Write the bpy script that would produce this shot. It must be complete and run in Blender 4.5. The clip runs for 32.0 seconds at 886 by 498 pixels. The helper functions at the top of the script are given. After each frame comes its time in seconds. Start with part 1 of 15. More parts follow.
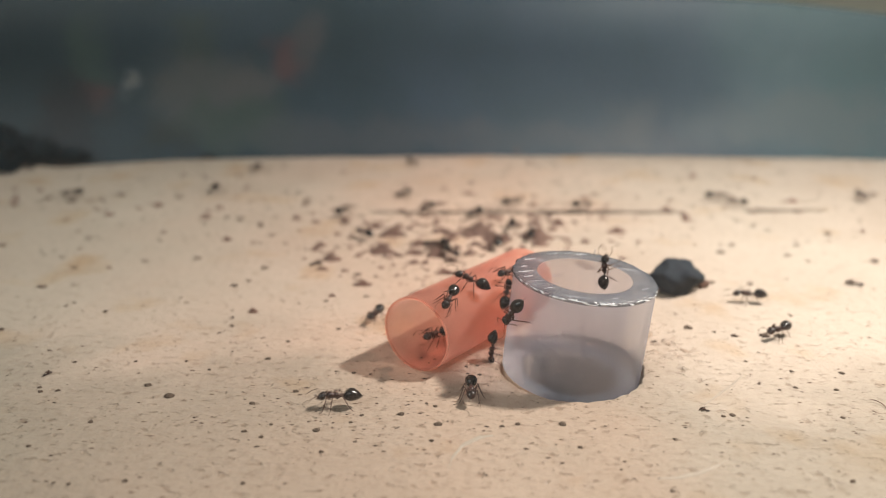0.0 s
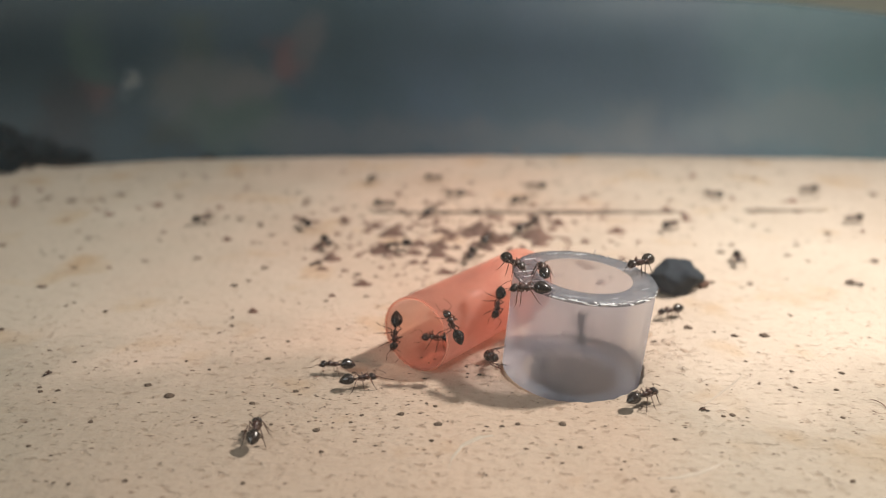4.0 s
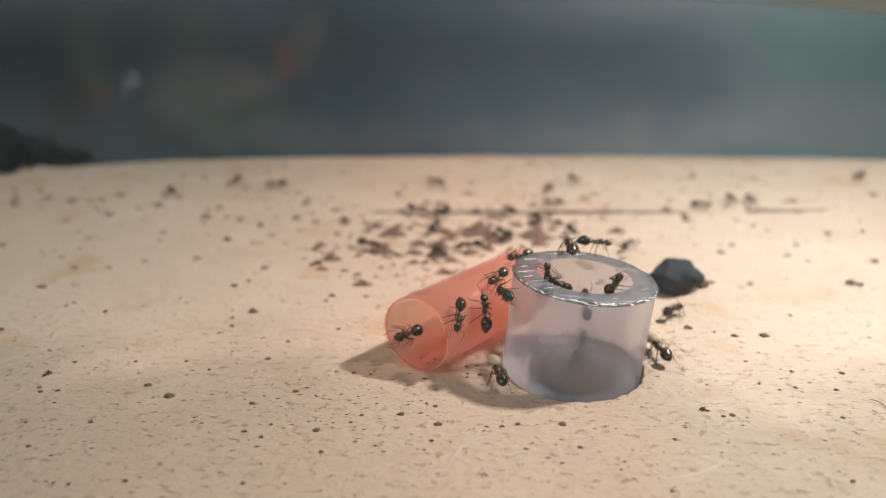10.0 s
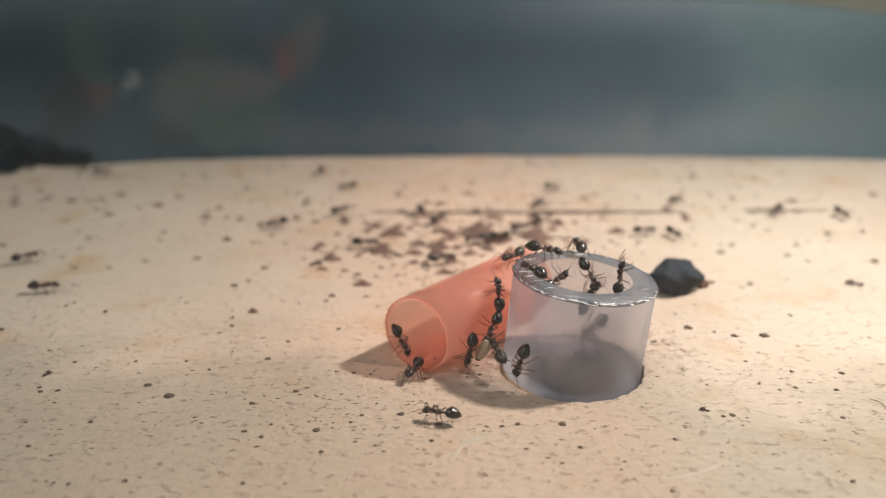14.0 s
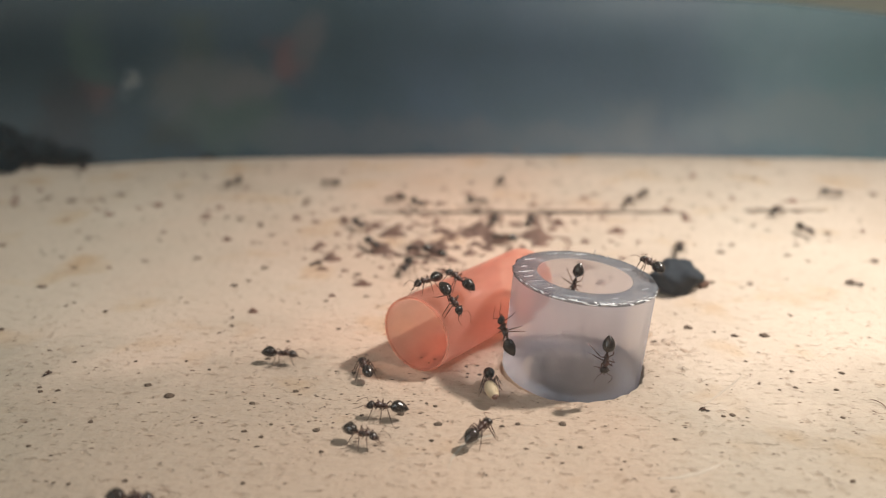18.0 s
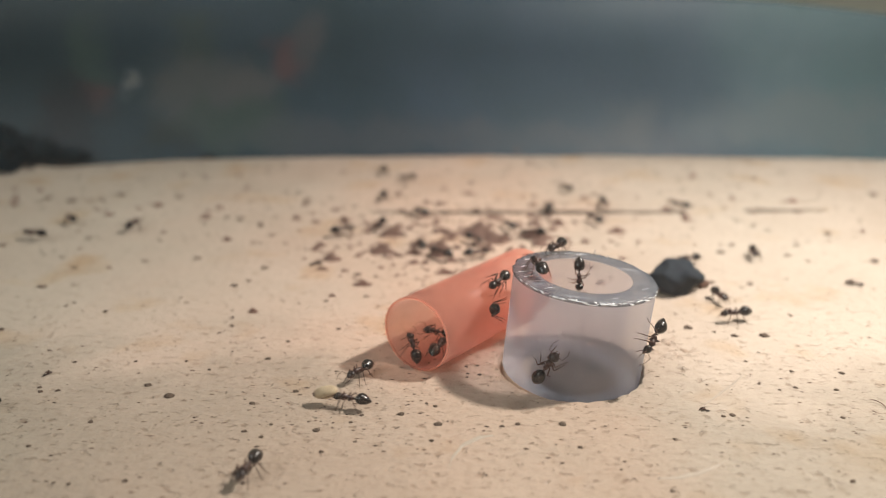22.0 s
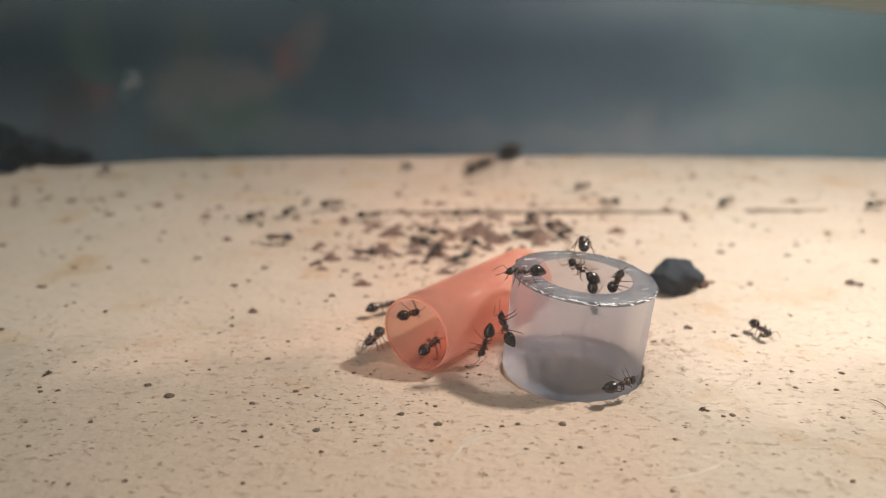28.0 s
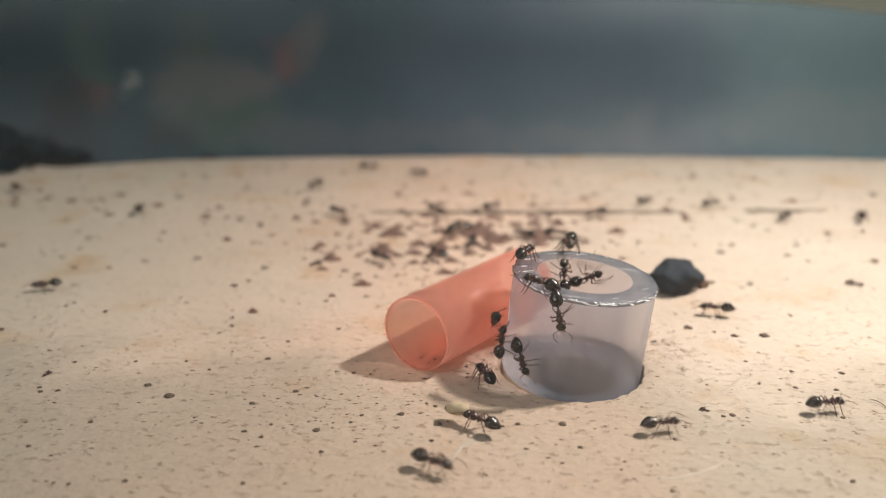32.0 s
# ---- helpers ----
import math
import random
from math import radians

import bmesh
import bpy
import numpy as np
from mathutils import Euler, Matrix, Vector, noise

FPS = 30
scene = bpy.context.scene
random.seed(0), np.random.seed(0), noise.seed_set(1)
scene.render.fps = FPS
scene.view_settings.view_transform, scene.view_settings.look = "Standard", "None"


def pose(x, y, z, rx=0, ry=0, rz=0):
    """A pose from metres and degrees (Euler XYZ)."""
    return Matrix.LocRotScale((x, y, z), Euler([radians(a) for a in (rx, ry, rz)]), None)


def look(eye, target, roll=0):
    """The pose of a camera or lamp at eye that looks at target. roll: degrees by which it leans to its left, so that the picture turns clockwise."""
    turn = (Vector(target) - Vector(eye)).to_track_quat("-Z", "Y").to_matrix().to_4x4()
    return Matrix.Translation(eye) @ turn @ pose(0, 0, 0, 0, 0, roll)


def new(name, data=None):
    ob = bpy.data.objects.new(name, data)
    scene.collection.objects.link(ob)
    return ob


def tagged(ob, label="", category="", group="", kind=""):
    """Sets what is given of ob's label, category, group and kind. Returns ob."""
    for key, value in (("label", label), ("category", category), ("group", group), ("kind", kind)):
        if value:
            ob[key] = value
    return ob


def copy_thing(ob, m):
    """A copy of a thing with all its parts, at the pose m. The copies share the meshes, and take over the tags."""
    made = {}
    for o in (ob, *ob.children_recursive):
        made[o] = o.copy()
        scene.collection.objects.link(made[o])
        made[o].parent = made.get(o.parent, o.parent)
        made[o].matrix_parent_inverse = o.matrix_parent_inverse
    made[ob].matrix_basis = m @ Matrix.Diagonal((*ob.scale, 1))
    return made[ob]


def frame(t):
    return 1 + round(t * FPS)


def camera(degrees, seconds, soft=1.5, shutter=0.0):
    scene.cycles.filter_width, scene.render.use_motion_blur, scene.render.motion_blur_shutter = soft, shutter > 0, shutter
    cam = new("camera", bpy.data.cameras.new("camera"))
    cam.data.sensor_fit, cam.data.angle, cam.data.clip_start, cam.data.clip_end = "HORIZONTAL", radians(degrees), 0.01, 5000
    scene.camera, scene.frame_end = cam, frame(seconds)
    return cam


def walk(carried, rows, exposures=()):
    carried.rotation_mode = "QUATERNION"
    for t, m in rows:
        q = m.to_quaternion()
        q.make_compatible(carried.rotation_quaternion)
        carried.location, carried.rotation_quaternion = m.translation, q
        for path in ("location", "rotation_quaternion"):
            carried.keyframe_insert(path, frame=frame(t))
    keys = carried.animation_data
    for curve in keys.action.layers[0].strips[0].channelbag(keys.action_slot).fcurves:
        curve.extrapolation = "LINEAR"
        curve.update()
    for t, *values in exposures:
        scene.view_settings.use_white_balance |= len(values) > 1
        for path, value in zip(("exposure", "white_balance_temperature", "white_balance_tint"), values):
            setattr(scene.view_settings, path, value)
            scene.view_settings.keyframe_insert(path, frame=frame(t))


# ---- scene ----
# All lengths below are in millimetres times MM. The camera stands still on a stand.
MM = 0.001
EYE_HEIGHT, TILT = 42.03, 19.3
cam = camera(60, 32.0, soft=1.05, shutter=0.6)
walk(cam, [(0, pose(0, 0, EYE_HEIGHT * MM, 90 - TILT)), (32, pose(0, 0, EYE_HEIGHT * MM, 90 - TILT))])
cam.data.dof.use_dof = True
cam.data.dof.focus_distance = 81 * MM
cam.data.dof.aperture_fstop = 18
cam.data.dof.aperture_blades = 0

# ---- light ----
scene.view_settings.exposure = 0.0
world = bpy.data.worlds.new("room_dusk")
scene.world = world
world.use_nodes = True
world.node_tree.nodes["Background"].inputs["Color"].default_value = (0.52, 0.53, 0.55, 1)
world.node_tree.nodes["Background"].inputs["Strength"].default_value = 0.185


def lamp(name, kind, place, target, energy, colour, size):
    data = bpy.data.lights.new(name, kind)
    data.energy, data.color = energy, colour
    if kind == "AREA":
        data.shape, data.size = "DISK", size
    ob = new(name, data)
    ob.matrix_basis = look(Vector(place) * MM, Vector(target) * MM)
    return ob


lamp("desk_lamp_light", "AREA", (99, 91, 131), (38, 78, 0), 0.378, (1.0, 0.918, 0.83), 10 * MM)
# soft fill added behind the camera; no window is known there
lamp("fill_light", "AREA", (-900, -700, 900), (0, 100, 0), 7.1, (0.93, 0.97, 0.97), 0.8)


# ---- materials ----
def material(name, colour, rough=0.5, metal=0.0, specular=0.5):
    m = bpy.data.materials.new(name)
    m.use_nodes = True
    b = m.node_tree.nodes["Principled BSDF"]
    b.inputs["Base Color"].default_value = (*colour, 1)
    b.inputs["Roughness"].default_value = rough
    b.inputs["Metallic"].default_value = metal
    b.inputs["Specular IOR Level"].default_value = specular
    return m


def node(m, kind, **values):
    n = m.node_tree.nodes.new(kind)
    for key, value in values.items():
        n.inputs[key.replace("_", " ")].default_value = value
    return n


def link(m, a, out, b, into):
    m.node_tree.links.new(a.outputs[out], b.inputs[into])


def noise_node(m, scale, detail=4.0, rough=0.55, where="Object"):
    co = m.node_tree.nodes.new("ShaderNodeTexCoord")
    n = node(m, "ShaderNodeTexNoise", Scale=scale, Detail=detail, Roughness=rough)
    link(m, co, where, n, "Vector")
    return n


def ramp(m, source, out, stops):
    r = m.node_tree.nodes.new("ShaderNodeValToRGB")
    while len(r.color_ramp.elements) < len(stops):
        r.color_ramp.elements.new(0.5)
    for e, (at, colour) in zip(r.color_ramp.elements, stops):
        e.position, e.color = at, (*colour, 1) if len(colour) == 3 else colour
    link(m, source, out, r, "Fac")
    return r


def mix(m, blend, fac, a, b):
    n = m.node_tree.nodes.new("ShaderNodeMix")
    n.data_type, n.blend_type = "RGBA", blend
    n.inputs["Factor"].default_value = fac
    link(m, a, 2 if a.bl_idname == "ShaderNodeMix" else "Color", n, 6)
    link(m, b, 2 if b.bl_idname == "ShaderNodeMix" else "Color", n, 7)
    return n


def bump(m, source, out, strength, distance, before=None):
    b = node(m, "ShaderNodeBump", Strength=strength, Distance=distance)
    link(m, source, out, b, "Height")
    if before:
        link(m, before, "Normal", b, "Normal")
    return b


def shader(m):
    return m.node_tree.nodes["Principled BSDF"]


def plaster_material():
    """Rough tan plaster in front, covered by a smoother, paler skin further back."""
    m = material("sandy_plaster", (0.5, 0.42, 0.32), 0.92, 0, 0.15)
    co = m.node_tree.nodes.new("ShaderNodeTexCoord")
    xyz = m.node_tree.nodes.new("ShaderNodeSeparateXYZ")
    link(m, co, "Object", xyz, "Vector")
    wander = noise_node(m, 45, 3, 0.55)
    reach = node(m, "ShaderNodeMath")
    reach.operation = "MULTIPLY_ADD"
    link(m, wander, "Fac", reach, 0)
    reach.inputs[1].default_value = 0.05
    link(m, xyz, "Y", reach, 2)
    # the skin comes further forward beside the hose
    beside = node(m, "ShaderNodeMapRange")
    link(m, xyz, "X", beside, "Value")
    for key, value in (("From Min", 0.022), ("From Max", 0.062), ("To Min", 0.0), ("To Max", 0.019)):
        beside.inputs[key].default_value = value
    ahead = node(m, "ShaderNodeMath")
    ahead.operation = "ADD"
    link(m, reach, 0, ahead, 0)
    link(m, beside, "Result", ahead, 1)
    skin = node(m, "ShaderNodeMapRange")
    skin.interpolation_type = "SMOOTHSTEP"
    link(m, ahead, 0, skin, "Value")
    skin.inputs["From Min"].default_value, skin.inputs["From Max"].default_value = 0.096, 0.118
    big = noise_node(m, 26, 5, 0.6)
    tan = ramp(m, big, "Fac", [(0.3, (0.4, 0.325, 0.262)), (0.55, (0.45, 0.372, 0.305)), (0.75, (0.49, 0.414, 0.346))])
    pale = ramp(m, big, "Fac", [(0.3, (0.56, 0.432, 0.352)), (0.5, (0.625, 0.494, 0.41)), (0.75, (0.672, 0.546, 0.46))])
    ground = mix(m, "MIX", 0.5, tan, pale)
    link(m, skin, "Result", ground, "Factor")
    fine = noise_node(m, 1100, 6, 0.7)
    grain = ramp(m, fine, "Fac", [(0.3, (0.42, 0.37, 0.32)), (0.42, (0.92, 0.9, 0.88)), (0.55, (1, 1, 1)), (0.8, (1.1, 1.08, 1.05))])
    c = mix(m, "MULTIPLY", 0.5, ground, grain)
    stain = noise_node(m, 75, 3, 0.5)
    ochre = ramp(m, stain, "Fac", [(0.57, (1, 1, 1)), (0.72, (0.88, 0.74, 0.56))])
    c2 = mix(m, "MULTIPLY", 0.75, c, ochre)
    dust = noise_node(m, 420, 4, 0.6)
    soil = ramp(m, dust, "Fac", [(0.24, (0.5, 0.43, 0.37)), (0.36, (1, 1, 1))])
    c3 = mix(m, "MULTIPLY", 0.55, c2, soil)
    # uneven light painted into the plaster: greyer to both sides, pinkish in the middle
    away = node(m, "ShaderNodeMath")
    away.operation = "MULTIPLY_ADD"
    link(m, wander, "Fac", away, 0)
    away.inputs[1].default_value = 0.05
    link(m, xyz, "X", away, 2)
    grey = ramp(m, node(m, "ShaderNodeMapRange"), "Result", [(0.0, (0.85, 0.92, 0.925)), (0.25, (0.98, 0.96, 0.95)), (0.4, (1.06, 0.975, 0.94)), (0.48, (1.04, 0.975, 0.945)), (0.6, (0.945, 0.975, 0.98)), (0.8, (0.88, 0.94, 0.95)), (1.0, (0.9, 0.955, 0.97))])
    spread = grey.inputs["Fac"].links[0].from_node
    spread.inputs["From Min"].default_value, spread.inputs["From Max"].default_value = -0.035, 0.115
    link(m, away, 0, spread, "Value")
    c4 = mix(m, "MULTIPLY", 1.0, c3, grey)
    m.node_tree.links.new(c4.outputs[2], shader(m).inputs["Base Color"])
    turn = node(m, "ShaderNodeMapping", Scale=(1, 1.7, 1))
    link(m, co, "Object", turn, "Vector")
    ridges = node(m, "ShaderNodeTexNoise", Scale=800, Detail=4, Roughness=0.6)
    link(m, turn, "Vector", ridges, "Vector")
    rough = node(m, "ShaderNodeMapRange")
    link(m, skin, "Result", rough, "Value")
    rough.inputs["To Min"].default_value, rough.inputs["To Max"].default_value = 0.34, 0.16
    b1 = bump(m, ridges, "Fac", 0.4, 0.8 * MM)
    link(m, rough, "Result", b1, "Strength")
    lumps = noise_node(m, 420, 4, 0.6)
    b2 = bump(m, lumps, "Fac", 0.2, 1.2 * MM, b1)
    # sparse small pits, the deepest of them coloured darker
    pits = node(m, "ShaderNodeTexNoise", Scale=720, Detail=3, Roughness=0.5)
    link(m, turn, "Vector", pits, "Vector")
    holes = ramp(m, pits, "Fac", [(0.6, (1, 1, 1)), (0.67, (0, 0, 0))])
    b3 = bump(m, holes, "Color", 0.55, 0.35 * MM, b2)
    link(m, b3, "Normal", shader(m), "Normal")
    pit_tint = ramp(m, pits, "Fac", [(0.62, (1, 1, 1)), (0.71, (0.62, 0.55, 0.5))])
    c5 = mix(m, "MULTIPLY", 0.7, c4, pit_tint)
    m.node_tree.links.new(c5.outputs[2], shader(m).inputs["Base Color"])
    return m


def hose_material(name="milky_hose_plastic", clear_share=0.46):
    """Milky clear plastic of a cut hose."""
    m = material(name, (0.92, 0.88, 0.865), 0.22, 0, 0.4)
    s = shader(m)
    s.inputs["Transmission Weight"].default_value = 1.0
    s.inputs["IOR"].default_value = 1.1
    cloud = noise_node(m, 300, 3, 0.5)
    r = ramp(m, cloud, "Fac", [(0.3, (0.6, 0.6, 0.6)), (0.7, (0.72, 0.72, 0.72))])
    link(m, r, "Color", s, "Roughness")
    milk = node(m, "ShaderNodeBsdfPrincipled", Base_Color=(0.45, 0.51, 0.62, 1), Roughness=0.3, Subsurface_Weight=1.0, Subsurface_Radius=(1.0, 1.0, 1.0), Subsurface_Scale=4 * MM)
    whole = node(m, "ShaderNodeMixShader", Fac=0.5)
    link(m, s, 0, whole, 1)
    link(m, milk, 0, whole, 2)
    clear = node(m, "ShaderNodeBsdfTransparent", Color=(0.9, 0.905, 0.945, 1))
    see_through = node(m, "ShaderNodeMixShader", Fac=clear_share)
    link(m, whole, 0, see_through, 1)
    link(m, clear, 0, see_through, 2)
    link(m, see_through, 0, m.node_tree.nodes["Material Output"], "Surface")
    return m


def cut_face_material():
    """The knife-cut end of the hose: glossy, with drag marks."""
    m = material("knife_cut_plastic", (0.30, 0.31, 0.34), 0.25, 0, 0.8)
    co = m.node_tree.nodes.new("ShaderNodeTexCoord")
    turn = node(m, "ShaderNodeMapping", Rotation=(0, 0, 0.5), Scale=(500, 3500, 500))
    link(m, co, "Object", turn, "Vector")
    n = node(m, "ShaderNodeTexNoise", Scale=0.35, Detail=4, Roughness=0.6)
    link(m, turn, "Vector", n, "Vector")
    c = ramp(m, n, "Fac", [(0.34, (0.06, 0.07, 0.088)), (0.52, (0.11, 0.124, 0.15)), (0.63, (0.24, 0.26, 0.3)), (0.7, (0.6, 0.62, 0.66))])
    link(m, c, "Color", shader(m), "Base Color")
    link(m, bump(m, n, "Fac", 0.8, 0.2 * MM), "Normal", shader(m), "Normal")
    clear = node(m, "ShaderNodeBsdfTransparent", Color=(0.93, 0.95, 0.98, 1))
    both = node(m, "ShaderNodeMixShader", Fac=0.4)
    link(m, shader(m), 0, both, 1)
    link(m, clear, 0, both, 2)
    link(m, both, 0, m.node_tree.nodes["Material Output"], "Surface")
    return m


def straw_material(name="coral_straw_plastic", clear_share=0.52, paint=(1.0, 0.66, 0.59)):
    """Thin coral plastic that lets light through."""
    m = material(name, paint, 0.33, 0, 0.45)
    s = shader(m)
    glow = node(m, "ShaderNodeBsdfTranslucent", Color=(1.0, 0.66, 0.59, 1))
    clear = node(m, "ShaderNodeBsdfTransparent", Color=(1.0, 0.86, 0.8, 1))
    a = node(m, "ShaderNodeMixShader", Fac=0.8)
    link(m, s, 0, a, 1)
    link(m, glow, 0, a, 2)
    b = node(m, "ShaderNodeMixShader", Fac=clear_share)
    cloud = noise_node(m, 160, 3, 0.5)
    share = ramp(m, cloud, "Fac", [(0.3, (clear_share - 0.07,) * 3), (0.7, (clear_share + 0.07,) * 3)])
    link(m, share, "Color", b, "Fac")
    link(m, a, 0, b, 1)
    link(m, clear, 0, b, 2)
    link(m, b, 0, m.node_tree.nodes["Material Output"], "Surface")
    return m


def ant_material(name, dark, light, rough):
    m = material(name, dark, rough, 0, 0.55)
    n = noise_node(m, 900, 4, 0.6)
    c = ramp(m, n, "Fac", [(0.35, dark), (0.7, light)])
    link(m, c, "Color", shader(m), "Base Color")
    return m


def speckled(name, dark, light, scale, rough=0.9):
    m = material(name, dark, rough, 0, 0.2)
    n = noise_node(m, scale, 5, 0.65)
    link(m, ramp(m, n, "Fac", [(0.3, dark), (0.7, light)]), "Color", shader(m), "Base Color")
    link(m, bump(m, n, "Fac", 0.6, 0.3 * MM), "Normal", shader(m), "Normal")
    return m


PLASTER = plaster_material()
HOSE = hose_material()
BORE = hose_material("clear_hose_bore", 0.97)
CUT = cut_face_material()
SHRED_GLINT = material("torn_plastic_and_glint_white", (0.8, 0.82, 0.85), 0.18, 0, 0.7)
STRAW = straw_material()
STRAW_EDGE = straw_material("coral_straw_cut_edge", 0.66, (1.0, 0.68, 0.56))
GASTER = ant_material("black_gaster_shell", (0.012, 0.009, 0.009), (0.035, 0.024, 0.02), 0.25)
SHELL = ant_material("dark_brown_shell", (0.022, 0.01, 0.009), (0.07, 0.024, 0.016), 0.36)
HEAD = ant_material("blackish_head_shell", (0.014, 0.009, 0.009), (0.042, 0.02, 0.015), 0.32)
LIMB = ant_material("brown_limb_shell", (0.045, 0.02, 0.013), (0.12, 0.05, 0.028), 0.42)
COCOON = speckled("cream_cocoon_silk", (0.42, 0.32, 0.21), (0.58, 0.47, 0.33), 900, 0.7)
SOIL = speckled("brown_litter", (0.1, 0.054, 0.045), (0.25, 0.145, 0.115), 500)
CHAR = speckled("charred_lump", (0.015, 0.019, 0.026), (0.046, 0.054, 0.066), 700)
GRIT = speckled("dark_grit", (0.085, 0.06, 0.048), (0.2, 0.145, 0.11), 700)
DIRT = speckled("crack_dirt", (0.025, 0.018, 0.016), (0.07, 0.05, 0.04), 600)
FLECK = speckled("tan_fleck", (0.12, 0.078, 0.056), (0.22, 0.15, 0.11), 800)
CHAFF = speckled("husk_brown", (0.13, 0.078, 0.066), (0.26, 0.165, 0.135), 400)
SCRAPE = speckled("scraped_plaster", (0.42, 0.355, 0.295), (0.49, 0.415, 0.35), 500)
PIT = speckled("brown_grit", (0.055, 0.038, 0.032), (0.15, 0.1, 0.078), 800)


# blotches on the tray, a green reflection and a white highlight painted among them: middle, size (mm), colour, cover
TRAY_BLOTCHES = (
    (-64, 13, 44, 30, (0.052, 0.066, 0.072), 0.95), (-70, 12, 24, 24, (0.056, 0.068, 0.074), 0.8), (-54, 15, 20, 18, (0.062, 0.07, 0.078), 0.8),
    (-58, 5, 40, 20, (0.024, 0.052, 0.05), 0.9), (-97, 20, 16, 34, (0.026, 0.056, 0.055), 0.9), (-66, 27, 18, 18, (0.028, 0.05, 0.05), 0.7),
    (-42, 20, 15, 18, (0.072, 0.046, 0.054), 0.85), (-36, 26, 12, 18, (0.05, 0.056, 0.066), 0.8), (-96, 12, 15, 11, (0.08, 0.046, 0.05), 0.85),
    (-86, 15, 7, 10, (0.12, 0.14, 0.145), 0.9), (-24, 2, 90, 14, (0.06, 0.07, 0.086), 0.55), (30, 1, 110, 12, (0.075, 0.088, 0.105), 0.5),
    (52, 5, 20, 18, (0.075, 0.095, 0.11), 0.4), (100, 6, 80, 20, (0.12, 0.15, 0.165), 0.6), (-102, 4, 26, 40, (0.006, 0.014, 0.022), 0.95), (-76, 2, 16, 12, (0.01, 0.024, 0.026), 0.8))


def tray_material():
    """Blue-grey plastic, greenish at left; lamp falloff is painted in, paler to the right."""
    m = material("blue_grey_tray_plastic", (0.07, 0.085, 0.1), 0.5, 0, 0.35)
    co = m.node_tree.nodes.new("ShaderNodeTexCoord")
    xyz = m.node_tree.nodes.new("ShaderNodeSeparateXYZ")
    link(m, co, "Object", xyz, "Vector")
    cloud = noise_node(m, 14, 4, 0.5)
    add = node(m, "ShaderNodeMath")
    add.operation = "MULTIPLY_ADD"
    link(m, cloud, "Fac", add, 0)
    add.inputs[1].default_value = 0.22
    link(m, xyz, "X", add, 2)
    # left-to-right lamp falloff, painted as a colour ramp
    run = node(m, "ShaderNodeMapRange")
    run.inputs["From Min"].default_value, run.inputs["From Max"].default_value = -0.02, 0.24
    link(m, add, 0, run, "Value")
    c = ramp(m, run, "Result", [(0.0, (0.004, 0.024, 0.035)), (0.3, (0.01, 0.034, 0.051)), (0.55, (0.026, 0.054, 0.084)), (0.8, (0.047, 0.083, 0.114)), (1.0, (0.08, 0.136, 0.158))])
    blot = noise_node(m, 45, 4, 0.6)
    tint = ramp(m, blot, "Fac", [(0.3, (0.7, 0.82, 0.78)), (0.5, (1, 1, 1)), (0.72, (1.35, 1.18, 1.2))])
    c2 = mix(m, "MULTIPLY", 0.6, c, tint)
    warp = noise_node(m, 70, 4, 0.6)
    centre = node(m, "ShaderNodeVectorMath")
    centre.operation = "MULTIPLY_ADD"
    m.node_tree.links.new(warp.outputs["Color"], centre.inputs[0])
    centre.inputs[1].default_value = (0.022, 0, 0.022)
    link(m, co, "Object", centre, 2)
    patchy = noise_node(m, 160, 4, 0.65)
    for x, z, w, h, colour, cover in TRAY_BLOTCHES:
        place = node(m, "ShaderNodeMapping", Location=(-(x + 11) * 2 / w, 0, -(z + 11) * 2 / h), Scale=(2 / (w * MM), 0, 2 / (h * MM)))
        link(m, centre, "Vector", place, "Vector")
        ball = m.node_tree.nodes.new("ShaderNodeTexGradient")
        ball.gradient_type = "SPHERICAL"
        link(m, place, "Vector", ball, "Vector")
        thick = node(m, "ShaderNodeMath")
        thick.operation = "MULTIPLY"
        link(m, ball, "Fac", thick, 0)
        link(m, patchy, "Fac", thick, 1)
        spread = ramp(m, thick, 0, [(0.02, (0, 0, 0)), (0.3, (cover,) * 3)])
        paint = node(m, "ShaderNodeRGB")
        paint.outputs[0].default_value = (*colour, 1)
        c2 = mix(m, "MIX", 0.5, c2, paint)
        link(m, spread, "Color", c2, "Factor")
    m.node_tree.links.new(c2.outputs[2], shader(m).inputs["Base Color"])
    return m


TRAY = tray_material()
PAINT = speckled("cream_wall_paint", (0.74, 0.71, 0.58), (0.8, 0.77, 0.64), 40, 0.8)
MOSS = speckled("dark_moss", (0.006, 0.014, 0.022), (0.014, 0.028, 0.036), 300, 0.9)
TABLE = speckled("dark_table_top", (0.03, 0.036, 0.042), (0.05, 0.056, 0.062), 30, 0.6)


# ---- mesh helpers ----
def finish(bm, name, mat, smooth=True):
    mesh = bpy.data.meshes.new(name)
    bmesh.ops.recalc_face_normals(bm, faces=bm.faces)
    bm.to_mesh(mesh)
    bm.free()
    for p in mesh.polygons:
        p.use_smooth = smooth
    mesh.materials.append(mat)
    return mesh


def part(name, bm, mat, parent, label="", smooth=True):
    ob = new(name, finish(bm, name, mat, smooth))
    ob.parent = parent
    if label:
        tagged(ob, label)
    return ob


def thing(name, bm, mat, label, category, m=None, kind="", smooth=True, group=""):
    ob = new(name, finish(bm, name, mat, smooth))
    if m is not None:
        ob.matrix_basis = m
    return tagged(ob, label, category, group, kind)


